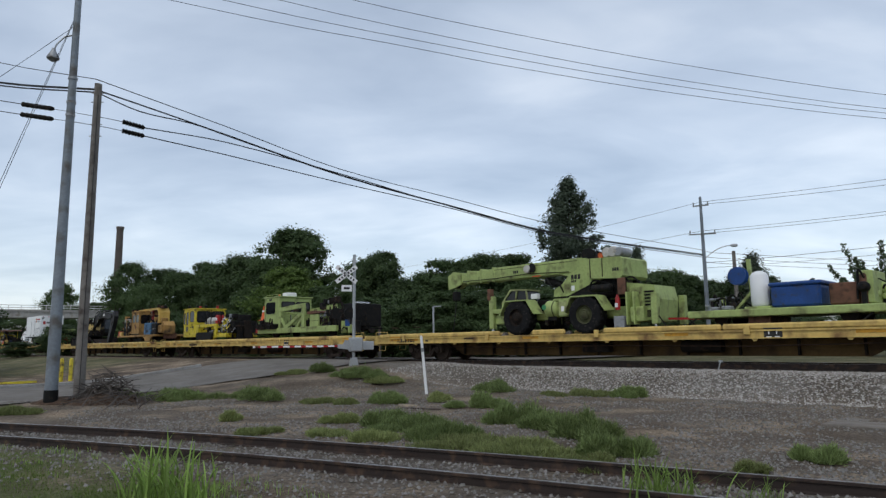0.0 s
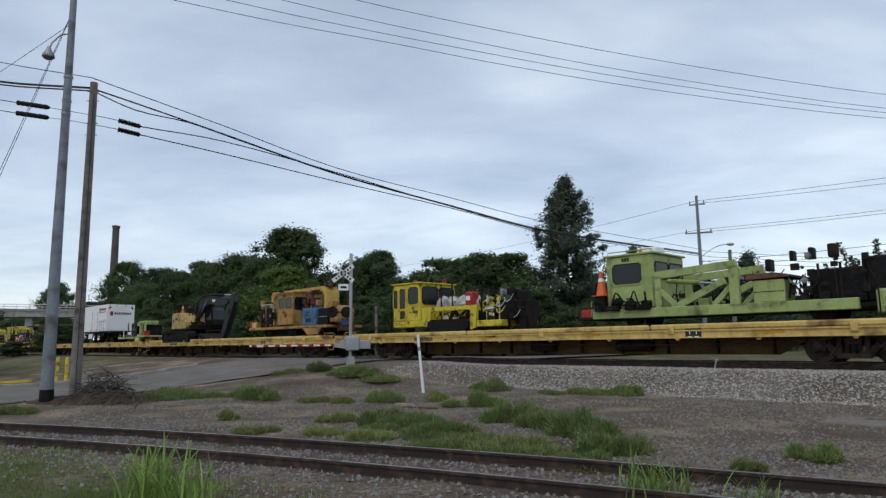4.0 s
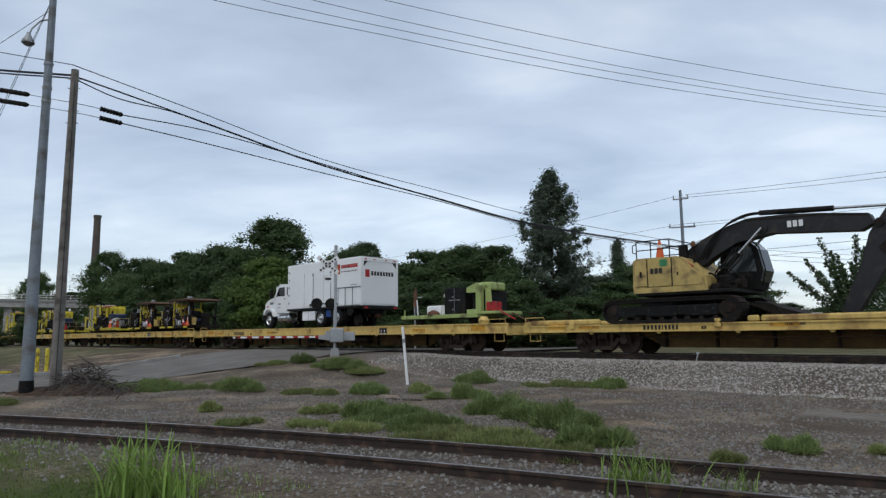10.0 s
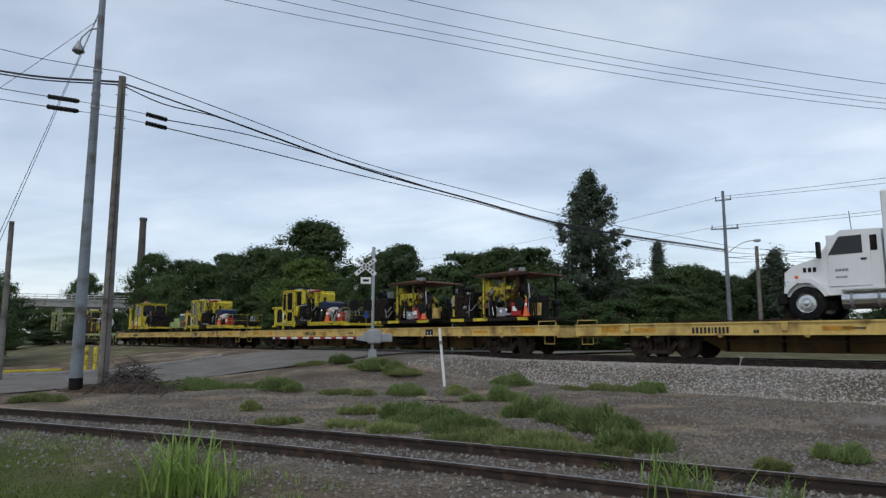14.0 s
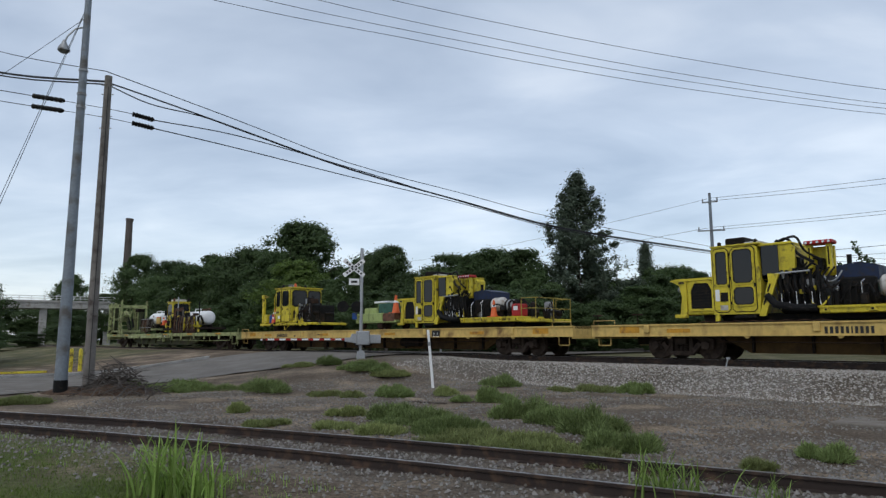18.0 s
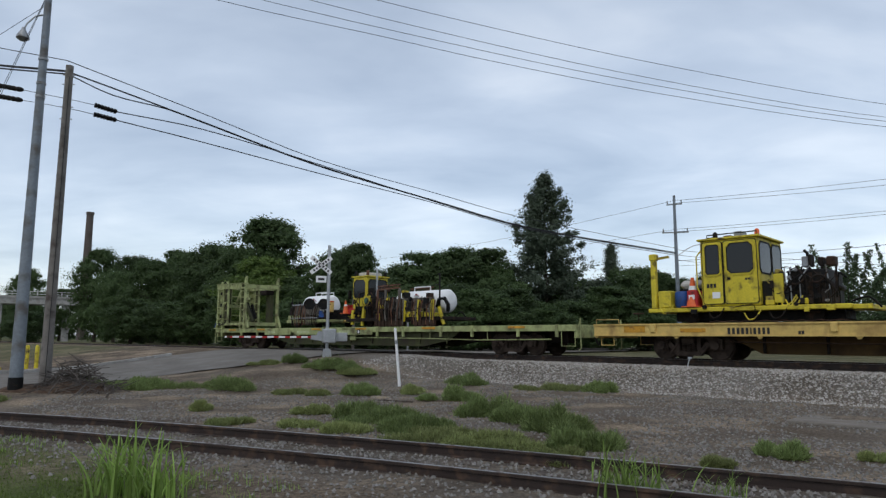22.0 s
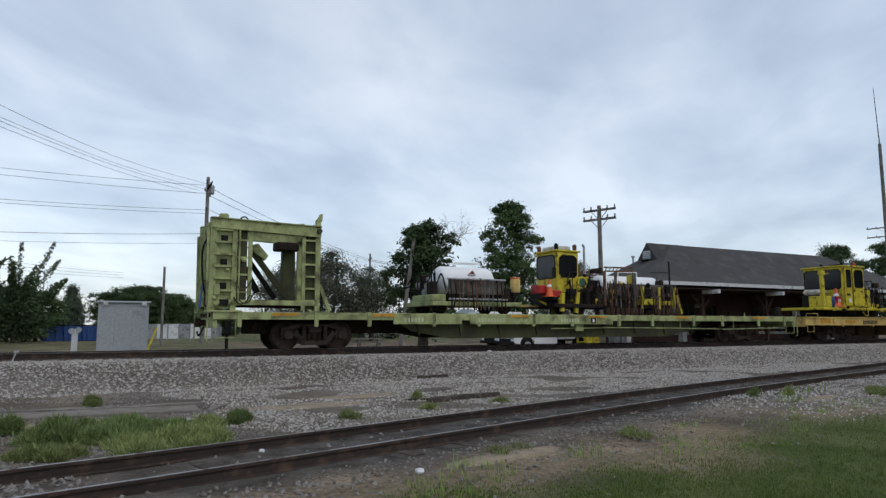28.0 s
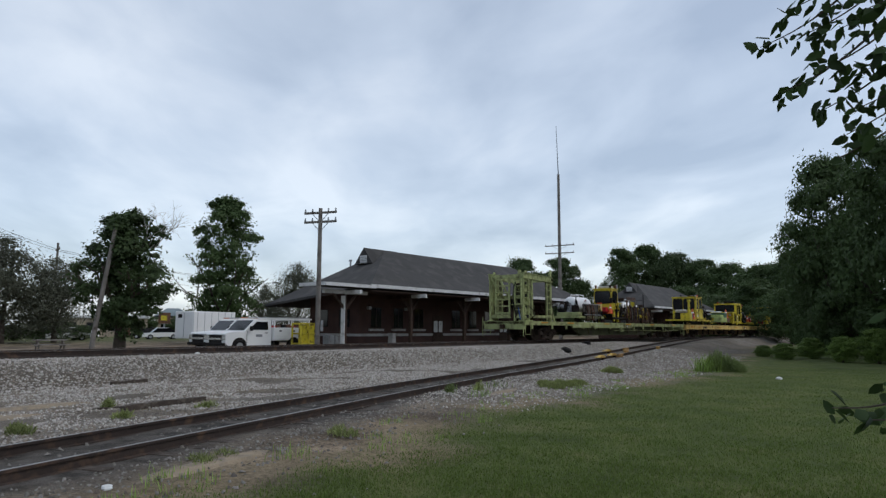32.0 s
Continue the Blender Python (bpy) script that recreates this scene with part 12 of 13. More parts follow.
    for x in (4.0, 5.0, 5.9):
        part("yellow_bracket", B().beam((x, -1.25, 0.25), (x + 0.05, -1.25, 1.25), 0.08, 0.14), M_YELB, th)
    part("yellow_pan", B().box(4.1, 4.9, -1.2, -0.6, 0.46, 0.72, 0.03), M_YELB, th)
    part("yellow_pan", B().box(5.2, 5.9, -1.2, -0.6, 0.46, 0.65, 0.03), M_YELB, th)
    for k in range(16):
        if not 8 <= k <= 10:
            part("brush_foot", B().box(1.95 + k * 0.26, 2.15 + k * 0.26, -1.35, -1.1, 0.02, 0.3, 0.02), M_RUST, th)
    part("black_tank", B().box(4.25, 4.6, -1.25, -1.1, 0.8, 1.15, 0.02), M_BLACK, th)
    part("suction_hose", B().tube([(5.9, -0.9, 0.9), (6.1, -1.0, 1.25), (6.35, -0.9, 1.3), (6.5, -0.8, 1.0), (6.4, -0.7, 0.7)], 0.09, 10), M_BLACK, th, "thick black suction hose")
    greeble(th, -0.3, 2.1, -1.0, 0.4, 1.8, 408, 22, [M_BLACK, M_DARKST, M_YELB, M_RUST])
    greeble(th, 2.2, 6.0, -1.2, 0.3, 1.4, 409, 18, [M_BLACK, M_DARKST, M_YELB, M_RUST])
    part("tall_post", B().tube([(6.05, -0.9, 0.5), (6.05, -0.9, 2.4), (5.98, -0.9, 2.45)], 0.04, 8), M_BLACK, th)
    part("wire_strut", B().tube([(6.05, -0.9, 1.95), (5.2, -0.6, 1.95)], 0.015, 5), M_BLACK, th)
    part("tail_boom", B().beam((6.2, -1.1, 0.9), (6.5, -1.1, 0.1), 0.1, 0.12), M_YELB, th)
    clutter(th, 2.1, 5.9, 0.3, 0.75, 74, [M_BLACK, M_DARKST, M_RUST], 16)


yellow_flatcar(1, "long weathered yellow flatcar carrying a crane and a rail cart", -11.9, 1, boards=True, gaps=((-5.2, -3.5), (-1.85, -0.15)))
yellow_flatcar(2, "long weathered yellow flatcar carrying two track machines", -8.0, 2, boards=True)
yellow_flatcar(3, "long weathered yellow flatcar carrying an excavator and a track machine", -8.5, 3, boards=True, gaps=((-10.2, -5.0),))
yellow_flatcar(4, "long yellow flatcar carrying a white truck and a cart", -8.9, 4)
yellow_flatcar(5, "long yellow flatcar carrying three track machines", -5.7, 5)
yellow_flatcar(6, "long yellow flatcar carrying two track machines and a trolley", -8.9, 6)
lime_flatcar()
rough_crane()
tank_cart()
tie_crane()
tamper_like()
ochre_machine()
excavator()
lime_cart()
box_truck()
cab_machine(5, 0.0, 81, True, "yellow track machine with tall cab, hoses and tanks")
canopy_machine(0.7, 5.5, 2.75, 4.9, 2.36, 84, "grimy yellow and black track machine under a flat canopy")
canopy_machine(7.1, 11.9, 9.1, 11.6, 2.36, 86, "dirty dark track machine with rusty canopy roof")
cab_machine(6, 13.1, 88, True, "yellow track machine with tall cab and railed end")
small_cab_cart()
trolley()
steel_portal()
tank_cart_rear()
spray_machine()

# ---- stones, weeds, grass and what lies about ----
def at_so(s, o):
    """A point on the ground by its place along and across the line."""
    p = TU * s + TN * o
    return Vector((p.x, p.y, ground_z(s, o) + (rough_z(s, o) if not 20.9 < o < 25.5 else 0)))


def stone_mat(name, k):
    mt = bpy.data.materials.new(name)
    mt.use_nodes = True
    nt = mt.node_tree
    N, L = nt.nodes.new, nt.links.new
    p = nt.nodes["Principled BSDF"]
    p.inputs["Roughness"].default_value = 0.95
    p.inputs["Specular IOR Level"].default_value = 0.2
    g = N("ShaderNodeNewGeometry")
    r = N("ShaderNodeValToRGB")
    e = r.color_ramp.elements
    e[0].color, e[1].color = (0.25 * k, 0.232 * k, 0.210 * k, 1), (0.64 * k, 0.60 * k, 0.545 * k, 1)
    e.new(0.5).color = (0.45 * k, 0.422 * k, 0.382 * k, 1)
    e.new(0.12).color = (0.30 * k, 0.25 * k, 0.20 * k, 1)
    L(g.outputs["Random Per Island"], r.inputs[0])
    t = N("ShaderNodeTexNoise")
    t.inputs["Scale"].default_value = 60
    L(g.outputs["Position"], t.inputs["Vector"])
    m = N("ShaderNodeMix")
    m.data_type, m.blend_type = "RGBA", "MULTIPLY"
    m.inputs[0].default_value = 0.3
    L(r.outputs[0], m.inputs[6])
    L(t.outputs["Color"], m.inputs[7])
    L(m.outputs[2], p.inputs["Base Color"])
    return mt


STONE = stone_mat("crushed_grey_stone", 0.84)
STONE_D = stone_mat("weathered_brown_grey_stone", 0.44)


def stones(name, label, places, lo, hi, rng, material):
    """Angular stones, uneven, half sunk at the places given."""
    n = len(places)
    c = np.array([tuple(p) for p in places])
    base = np.array([(1, 0, -0.25), (-1, 0, -0.25), (0, 1, -0.25), (0, -1, -0.25), (0.4, 0, 0.95), (-0.4, 0, 0.8)], float)
    v = base[None] * rng.uniform(0.65, 1.25, (n, 6, 1)) + rng.normal(size=(n, 6, 3)) * 0.22
    ang = rng.uniform(0, 2 * math.pi, n)
    ca, sa = np.cos(ang), np.sin(ang)
    x, y = v[:, :, 0].copy(), v[:, :, 1].copy()
    v[:, :, 0], v[:, :, 1] = x * ca[:, None] - y * sa[:, None], x * sa[:, None] + y * ca[:, None]
    sz = rng.uniform(lo, hi, n) * rng.uniform(0.7, 1.0, n)
    v = v * sz[:, None, None] * np.array([0.5, 0.5, 0.42]) + c[:, None, :]
    # a ridged top of two peaks; what is sunk in the ground has no faces
    tri = np.array([(0, 2, 4), (2, 5, 4), (2, 1, 5), (1, 3, 5), (3, 4, 5), (3, 0, 4)])
    idx = (tri[None] + (np.arange(n) * 6)[:, None, None]).reshape(-1)
    me = bpy.data.meshes.new(name)
    me.vertices.add(6 * n)
    me.vertices.foreach_set("co", v.ravel())
    me.loops.add(len(idx))
    me.loops.foreach_set("vertex_index", idx)
    me.polygons.add(6 * n)
    me.polygons.foreach_set("loop_start", np.arange(6 * n) * 3)
    me.update(calc_edges=True)
    me.materials.append(material)
    return tagged(new(name, me), label, "gravel", kind="stuff")


def build_stones():
    rng = np.random.default_rng(5)
    pl = []
    for i in range(72000):
        s = -23 + 78 * rng.random()
        o = 18.3 + 3.6 * rng.random() ** 0.8
        if s < -17 and o < 23 and rng.random() < 0.6:
            continue
        if s > 40 and o < siding_o(s) + 1.0:
            continue
        pl.append(at_so(s, o) + Vector((0, 0, 0.012)))
    stones("main_ballast", "crushed grey stone ballast on the main line bank", pl, 0.04, 0.095, rng, STONE)
    pl = []
    for i in range(36000):
        s = -18 + 62 * rng.random()
        e = rng.normal() * 1.5
        o = siding_o(s) + e
        if 0 < s < 30 and abs(e) < 1.3 and rng.random() < 0.93:
            continue
        if abs(abs(e) - 0.76) < 0.09 or (s > 12 and e < -1.0 and rng.random() < 0.7):
            continue
        p = at_so(s, o)
        if abs(e) < 1.25:
            p.z = max(p.z, siding_z(s) - 0.16)
        pl.append(p + Vector((0, 0, 0.008)))
    stones("siding_ballast", "grey stones scattered along the siding track", pl, 0.035, 0.085, rng, STONE_D)
    pl, pr = [], []
    for i in range(78000):
        s = -22 + 52 * rng.random()
        o = siding_o(s) + 1.3 + (18.6 - siding_o(s) - 1.3) * rng.random()
        if o < 5 or noise.noise(Vector((s * 0.5, o * 0.9, 8))) < -0.2:
            continue
        (pl if s + 2 * noise.noise(Vector((s * 0.4, o * 0.4, 31))) < 2 else pr).append(at_so(s, o) + Vector((0, 0, 0.006)))
    for i in range(14000):
        s = 11 + 36 * rng.random() ** 1.2
        a, b = lawn_o(s) - 0.2, siding_o(s) - 0.9
        o = a + (b - a) * rng.random() ** 0.7
        if rng.random() < smooth(11, 16, s):
            pr.append(at_so(s, o) + Vector((0, 0, 0.006)))
    stones("loose_gravel", "loose brownish gravel on packed dirt", pl, 0.025, 0.08, rng, STONE_D)
    stones("loose_gravel", "loose pale gravel beside the siding", pr, 0.03, 0.085, rng, STONE)


build_stones()


def blades(name, places, heights, rng, material, width=0.012, lean=0.35, seg=2):
    """Bent grass blades, tapering to a tip."""
    n = len(places)
    c = np.array([tuple(p) for p in places])
    h = np.asarray(heights)
    a = rng.uniform(0, 2 * math.pi, n)
    d = np.stack([np.cos(a), np.sin(a), np.zeros(n)], 1)
    w = np.stack([-np.sin(a), np.cos(a), np.zeros(n)], 1)
    b = rng.uniform(0.05, 1.0, n) * lean
    up = np.array([0, 0, 1.0])
    rows = []
    for i in range(seg):
        f = i / seg
        p = c + up * (h * f * (1 - 0.3 * b * f))[:, None] + d * (h * b * f * f)[:, None]
        k = width * (1 - 0.55 * f) * 0.5
        rows += [p - w * k, p + w * k]
    rows.append(c + up * (h * (1 - 0.35 * b))[:, None] + d * (h * b)[:, None])
    nv = 2 * seg + 1
    v = np.stack(rows, 1).reshape(-1, 3)
    faces, starts, off = [], [], 0
    one = []
    for i in range(seg - 1):
        one.append((2 * i, 2 * i + 1, 2 * i + 3, 2 * i + 2))
    one.append((2 * seg - 2, 2 * seg - 1, 2 * seg))
    flat = [j for q in one for j in q]
    idx = (np.array(flat)[None] + (np.arange(n) * nv)[:, None]).reshape(-1)
    st = []
    k = 0
    for q in one:
        st.append(k)
        k += len(q)
    starts = (np.array(st)[None] + (np.arange(n) * k)[:, None]).reshape(-1)
    me = bpy.data.meshes.new(name)
    me.vertices.add(len(v))
    me.vertices.foreach_set("co", v.ravel())
    me.loops.add(len(idx))
    me.loops.foreach_set("vertex_index", idx)
    me.polygons.add(len(starts))
    me.polygons.foreach_set("loop_start", starts)
    me.update(calc_edges=True)
    me.materials.append(material)
    return me


def build_lawn():
    rng = np.random.default_rng(9)
    pl, hs = [], []
    while len(pl) < 190000:
        az = radians(rng.uniform(-37, 139))
        d = 6.0 + 30 * rng.random() ** 1.6
        p = Vector((math.sin(az) * d, math.cos(az) * d, 0))
        s, o = p.dot(TU), p.dot(TN)
        e = lawn_o(s) - o + 1.1 * noise.noise(Vector((s * 0.45, o * 0.45, 3))) + 0.5 * noise.noise(Vector((s * 1.3, o * 1.3, 5)))
        if e < -0.6 or rng.random() > 0.12 + smooth(-0.6, 1.0, e):
            continue
        q = at_so(s, o)
        pl.append(q)
        hs.append(rng.uniform(0.02, 0.055) * (1 + 0.4 * noise.noise(Vector((s, o, 1)))))
    ob = new("lawn_grass", blades("lawn_grass", pl, hs, rng, DRY, 0.011, 0.7, 1))
    tagged(ob, "short mown green grass with dry patches", "grass", kind="stuff")


build_lawn()


def weed_clump(label, s, o, half, high, seed, material=None, group="weeds beside the siding"):
    """Low uneven mounds of fine leaves on thin stems, ragged at their edges."""
    rng = np.random.default_rng(seed)
    sparse = half < 0.32 and s > 3
    n = 320 if sparse else int(min(15000, 1600 + 8200 * half * (1 + high)))
    lobes = max(4, int(half * 13))
    long = half > 1.0
    ctr = np.stack([rng.normal(size=lobes) * 0.42 * half, rng.normal(size=lobes) * 0.42 * min(half, 0.8), np.zeros(lobes)], 1)
    rad = rng.uniform(0.2, 0.5, lobes) * min(half, 0.85) + 0.05
    far_out = np.hypot(ctr[:, 0] / half, ctr[:, 1] / min(half, 0.8))
    hh = high * (0.85 if long else 0.95) * rng.uniform(0.45, 1.05, lobes) * np.clip(1.15 - 0.55 * far_out, 0.3, 1)
    if material is None:
        material = LEAF_M if high < 0.3 else LEAF_W
    k = rng.integers(0, lobes, n)
    v = rng.normal(size=(n, 3))
    v[:, 2] = np.abs(v[:, 2]) * 1.2
    v /= np.linalg.norm(v, axis=1)[:, None]
    r = rng.uniform(0.2, 1.0, n) ** 0.5 * np.where(rng.random(n) < 0.14, rng.uniform(1.0, 1.35, n), 1.0)
    pts = ctr[k] + v * r[:, None] * np.stack([rad[k], rad[k], hh[k]], 1)
    pts[:, 2] = np.maximum(pts[:, 2], 0.0)
    # fine upright leaves that fan outwards from each mound
    d = v * 0.55 + np.array([0, 0, 0.6]) + rng.normal(size=(n, 3)) * 0.35
    d /= np.linalg.norm(d, axis=1)[:, None]
    w = np.cross(d, rng.normal(size=(n, 3)))
    w /= np.linalg.norm(w, axis=1)[:, None]
    ln = rng.uniform(0.05, 0.14, n)[:, None] * (0.6 + high)
    w *= rng.uniform(0.007, 0.013, n)[:, None]
    vv = np.stack([pts - w, pts + w, pts + d * ln], 1).reshape(-1, 3)
    me = bpy.data.meshes.new("leaves")
    me.vertices.add(3 * n)
    me.vertices.foreach_set("co", vv.ravel())
    me.loops.add(3 * n)
    me.loops.foreach_set("vertex_index", np.arange(3 * n))
    me.polygons.add(n)
    me.polygons.foreach_set("loop_start", np.arange(n) * 3)
    me.update(calc_edges=True)
    me.materials.append(material or LEAF_W)
    ob = thing("weed_clump", label, "weed", Matrix.Translation(at_so(s, o)) @ pose(0, 0, 0, 0, 0, TRACK_TURN), group=group)
    cr = new("leaves", me)
    cr.parent = ob
    b = B()
    for i in range(min(40, 12 + lobes * 3)):
        j = rng.integers(0, lobes)
        q = Vector(ctr[j]) + Vector((rng.normal() * 0.08, rng.normal() * 0.08, 0))
        e = Vector(ctr[j]) + Vector((rng.normal() * rad[j] * 0.5, rng.normal() * rad[j] * 0.5, hh[j] * rng.uniform(0.7, 1.15)))
        b.cyl((q.x, q.y, -0.03), e, 0.005, 0.002, seg=3, cap=False)
    part("stem_tuft", b, LEAF_W, ob, kind="stuff")
    return ob


def build_weeds():
    low = [(-21.8, 4.3, .63, .24), (-23.6, 9.7, 1.79, .44), (-24.3, 8.3, .78, .39), (-20.8, 11.3, 1.43, .48), (-15.5, 7.7, .3, .25), (-25.8, 15.7, .54, .25)]
    low += [(-24.8, 16.7, .59, .49), (-22.2, 16.6, 1.38, .5), (-16.5, 13.1, .65, .44), (-17, 12.2, .52, .17), (-13, 9.2, .39, .24), (-12.7, 6.9, .46, .12)]
    low += [(-15, 14.2, .43, .26), (-13, 13.9, .55, .44), (-10.1, 11.9, .7, .51), (-10.7, 9.7, .84, .38), (-7.5, 10.9, .64, .51), (-11.6, 9.6, .75, .35)]
    mid = [(-9.4, 9, .75, .32), (-8.9, 11.7, .72, .38), (-6, 9.4, .62, .37), (-7.4, 8.9, .75, .24), (-8.3, 8.6, .79, .22), (-12.2, 17.8, 1.57, .21)]
    mid += [(-10.6, 18, .58, .43), (-3.3, 11.1, .37, .33), (-3.9, 9.4, .19, .19), (-15.7, 17.7, .78, .39), (-21, 16.8, .89, .27), (-17.9, 11.9, .53, .18)]
    mid += [(-10.2, 8.1, .64, .19), (-11.6, 7.8, .51, .14), (-5.7, 8.5, .49, .15)]
    end = [(-1.5, 13.4, .56, .39), (-.4, 12.5, .72, .41), (.5, 12.4, .72, .41), (1.1, 10.9, .81, .29), (1.9, 12.1, .49, .28), (2.6, 13, .37, .3), (.1, 16.2, .19, .27)]
    end += [(-2.4, 11.6, .19, .13), (4.4, 12.4, .16, .2), (6.5, 13.2, .17, .19), (-.5, 10.7, .44, .18), (6.9, 14.7, .17, .27), (8.5, 13.4, .25, .17), (14.9, 11.7, .19, .35)]
    end += [(15.9, 11.4, .23, .29), (18.8, 10.4, .62, .28), (26.1, 11.9, .58, .23), (7.6, 8.3, .28, .2), (5.3, 8.2, .31, .12), (4.5, 12.8, .19, .17)]
    for k, (s, o, w, h) in enumerate(low + mid + end):
        lab = "broad low mat of green weeds in gravel" if w > 0.9 else "rounded clump of small-leaved green weeds" if w > 0.45 else "small tuft of green weeds in gravel"
        weed_clump(lab, s, o, w, h, 100 + k)
    weed_clump("light green bush at the edge of the lawn", 30.4, 8.9, 0.95, 0.95, 300, LEAF_W, "")
    rng = np.random.default_rng(44)
    tall = [(-7.9, 3.1, 0.42, 0.74, 95), (-7.5, 3.4, 0.3, 0.55, 45), (-3.9, 7.1, 0.45, 0.5, 120), (-2.9, 7.3, 0.3, 0.36, 50), (-8.6, 3.2, 0.25, 0.4, 40), (6.0, 7.5, 0.4, 0.22, 50), (14.5, 10.3, 0.4, 0.3, 36), (17.0, 11.6, 0.4, 0.3, 30), (29.6, 9.3, 0.6, 0.7, 160)]
    for s, o, w, h, n in tall:
        pl = [at_so(s + rng.normal() * w * 0.5, o + rng.normal() * w * 0.4) for i in range(n)]
        me = blades("tall_grass", pl, h * rng.uniform(0.5, 1.25, n), rng, GRASSY, min(0.034, 0.044 * h), 0.85, 6)
        tagged(new("tall_grass", me), "tuft of tall bright green grass with arching blades", "grass", group="tall grass tufts")
    # sparse short tufts where the lawn thins out into the stones
    pl, hs = [], []
    for i in range(900):
        s = -16 + 46 * rng.random()
        o = lawn_o(s) + rng.uniform(-0.2, 1.6)
        if noise.noise(Vector((s * 0.8, o * 0.8, 21))) < 0.05:
            continue
        for k in range(9):
            pl.append(at_so(s + rng.normal() * 0.07, o + rng.normal() * 0.07))
            hs.append(rng.uniform(0.06, 0.16))
    tagged(new("verge_grass", blades("verge_grass", pl, hs, rng, GRASSY, 0.01, 0.6, 2)), "sparse green grass tufts between stones", "grass", kind="stuff")


build_weeds()


def build_litter():
    rnd = random.Random(12)
    # heap of cut branches beside the wooden pole
    bp = thing("brush_pile", "heap of bare grey cut branches and roots", "brush pile", Matrix.Translation(at_so(-23.8, 7.6)) @ pose(0, 0, 0, 0, 0, TRACK_TURN))
    for g in range(4):
        b = B()
        for i in range(60):
            x, y = rnd.gauss(0, 0.95), rnd.gauss(0, 0.5)
            z = max(0.05, 0.85 * math.exp(-(x * x * 0.6 + y * y * 1.8)) * rnd.uniform(0.3, 1.2))
            a, l = rnd.uniform(0, 6.28), rnd.uniform(0.25, 0.7)
            dz = rnd.uniform(-0.25, 0.35)
            p = Vector((x, y, z))
            d = Vector((math.cos(a) * l, math.sin(a) * l, dz))
            b.tube([p - d, p + Vector((0, 0, 0.06)), p + d], rnd.uniform(0.01, 0.028), 4, 0.006)
        part("stick_tangle", b, M_STICK, bp, "tangled grey sticks", kind="stuff")
    part("soil_mound", B().lathe([(-0.1, 1.25), (0.06, 1.1), (0.2, 0.7), (0.3, 0.25), (0.32, 0.02)], (0, 0, 0), (0, 0, 1), 16), M_SOIL, bp, smooth=True)
    ms = solid("soil_mound", B().lathe([(-0.1, 0.95), (0.06, 0.75), (0.17, 0.4), (0.22, 0.03)], (0, 0, 0), (0, 0, 1), 16), M_SOIL, "mound of reddish brown soil at a pole's foot", "soil", Matrix.Translation(Vector((-11.8, 22.9, -0.16))), smooth=True)
    # loose timbers
    for s, o, l, w, h, rz, lab in ((9.4, 18.9, 1.1, 0.12, 0.1, 8, "short dark broken timber on ballast"), (7.95, 14.25, 2.2, 0.15, 0.12, 12, "long dark rotten tie lying on gravel"), (7.0, 14.5, 1.0, 0.06, 0.05, -5, "thin dark stick on gravel"),
                                   (-26.5, 5.4, 1.3, 0.16, 0.06, 35, "pale split board on the dirt"), (-0.6, 15.6, 5.5, 0.09, 0.06, -3, "thin old timber edging in the dirt"), (2.4, 14.9, 1.3, 0.08, 0.06, 62, "thin old timber edging in the dirt"), (-14.0, 12.6, 1.2, 0.05, 0.05, 20, "dark stick lying in the dirt")):
        b = B()
        n = 8
        rows = []
        for i in range(n + 1):
            x = -l / 2 + l * i / n
            k = 1 + rnd.uniform(-0.15, 0.15)
            dz = rnd.uniform(-0.01, 0.01)
            rows.append([(x, -w / 2 * k, 0), (x, w / 2 * k, 0), (x, w / 2 * k * 0.9, h * k + dz), (x, -w / 2 * k * 0.9, h * k + dz)])
        b.v = [p for r in rows for p in r]
        for i in range(n):
            for j in range(4):
                b.f.append((i * 4 + j, i * 4 + (j + 1) % 4, i * 4 + 4 + (j + 1) % 4, i * 4 + 4 + j))
        b.f += [(3, 2, 1, 0), (n * 4, n * 4 + 1, n * 4 + 2, n * 4 + 3)]
        solid("timber", b, M_WOOD if "pale" in lab or "thin old" in lab else M_TIE, lab, "timber", Matrix.Translation(at_so(s, o) + Vector((0, 0, -0.01))) @ pose(0, 0, 0, 0, 0, TRACK_TURN + rz))
    # bare sandy patches on the packed dirt
    for s, o, a, c, rz in ((4.2, 14.6, 1.7, 0.5, 2), (5.8, 15.6, 1.3, 0.35, 4), (-1.2, 13.9, 1.5, 0.28, -2), (5.0, 7.9, 1.4, 0.25, 14), (16.0, 10.6, 1.2, 0.22, 12), (-15.0, 13.0, 0.5, 0.2, 0)):
        n = 22
        ring = [(a * math.cos(2 * math.pi * i / n) * rnd.uniform(0.8, 1.1), c * math.sin(2 * math.pi * i / n) * rnd.uniform(0.75, 1.15)) for i in range(n)]
        b = B()
        b.v = [(x, y, -0.03) for x, y in ring] + [(x * 0.75, y * 0.75, 0.035) for x, y in ring] + [(0, 0, 0.045)]
        for i in range(n):
            j = (i + 1) % n
            b.f += [(i, j, n + j, n + i), (n + i, n + j, 2 * n)]
        solid("sand_patch", b, M_SAND, "bare patch of pale sand in the gravel", "sand", Matrix.Translation(at_so(s, o)) @ pose(0, 0, 0, 0, 0, TRACK_TURN + rz), smooth=True)
    sl = solid("concrete_slab", B().box(-3.2, 3.4, -0.75, 0.75, -0.15, 0.03, 0.02), M_SLAB, "old dirt-covered concrete slab sunk in gravel", "concrete slab", Matrix.Translation(at_so(-1.4, 15.5)) @ pose(0, 0, 0, 0, 0, TRACK_TURN - 3))
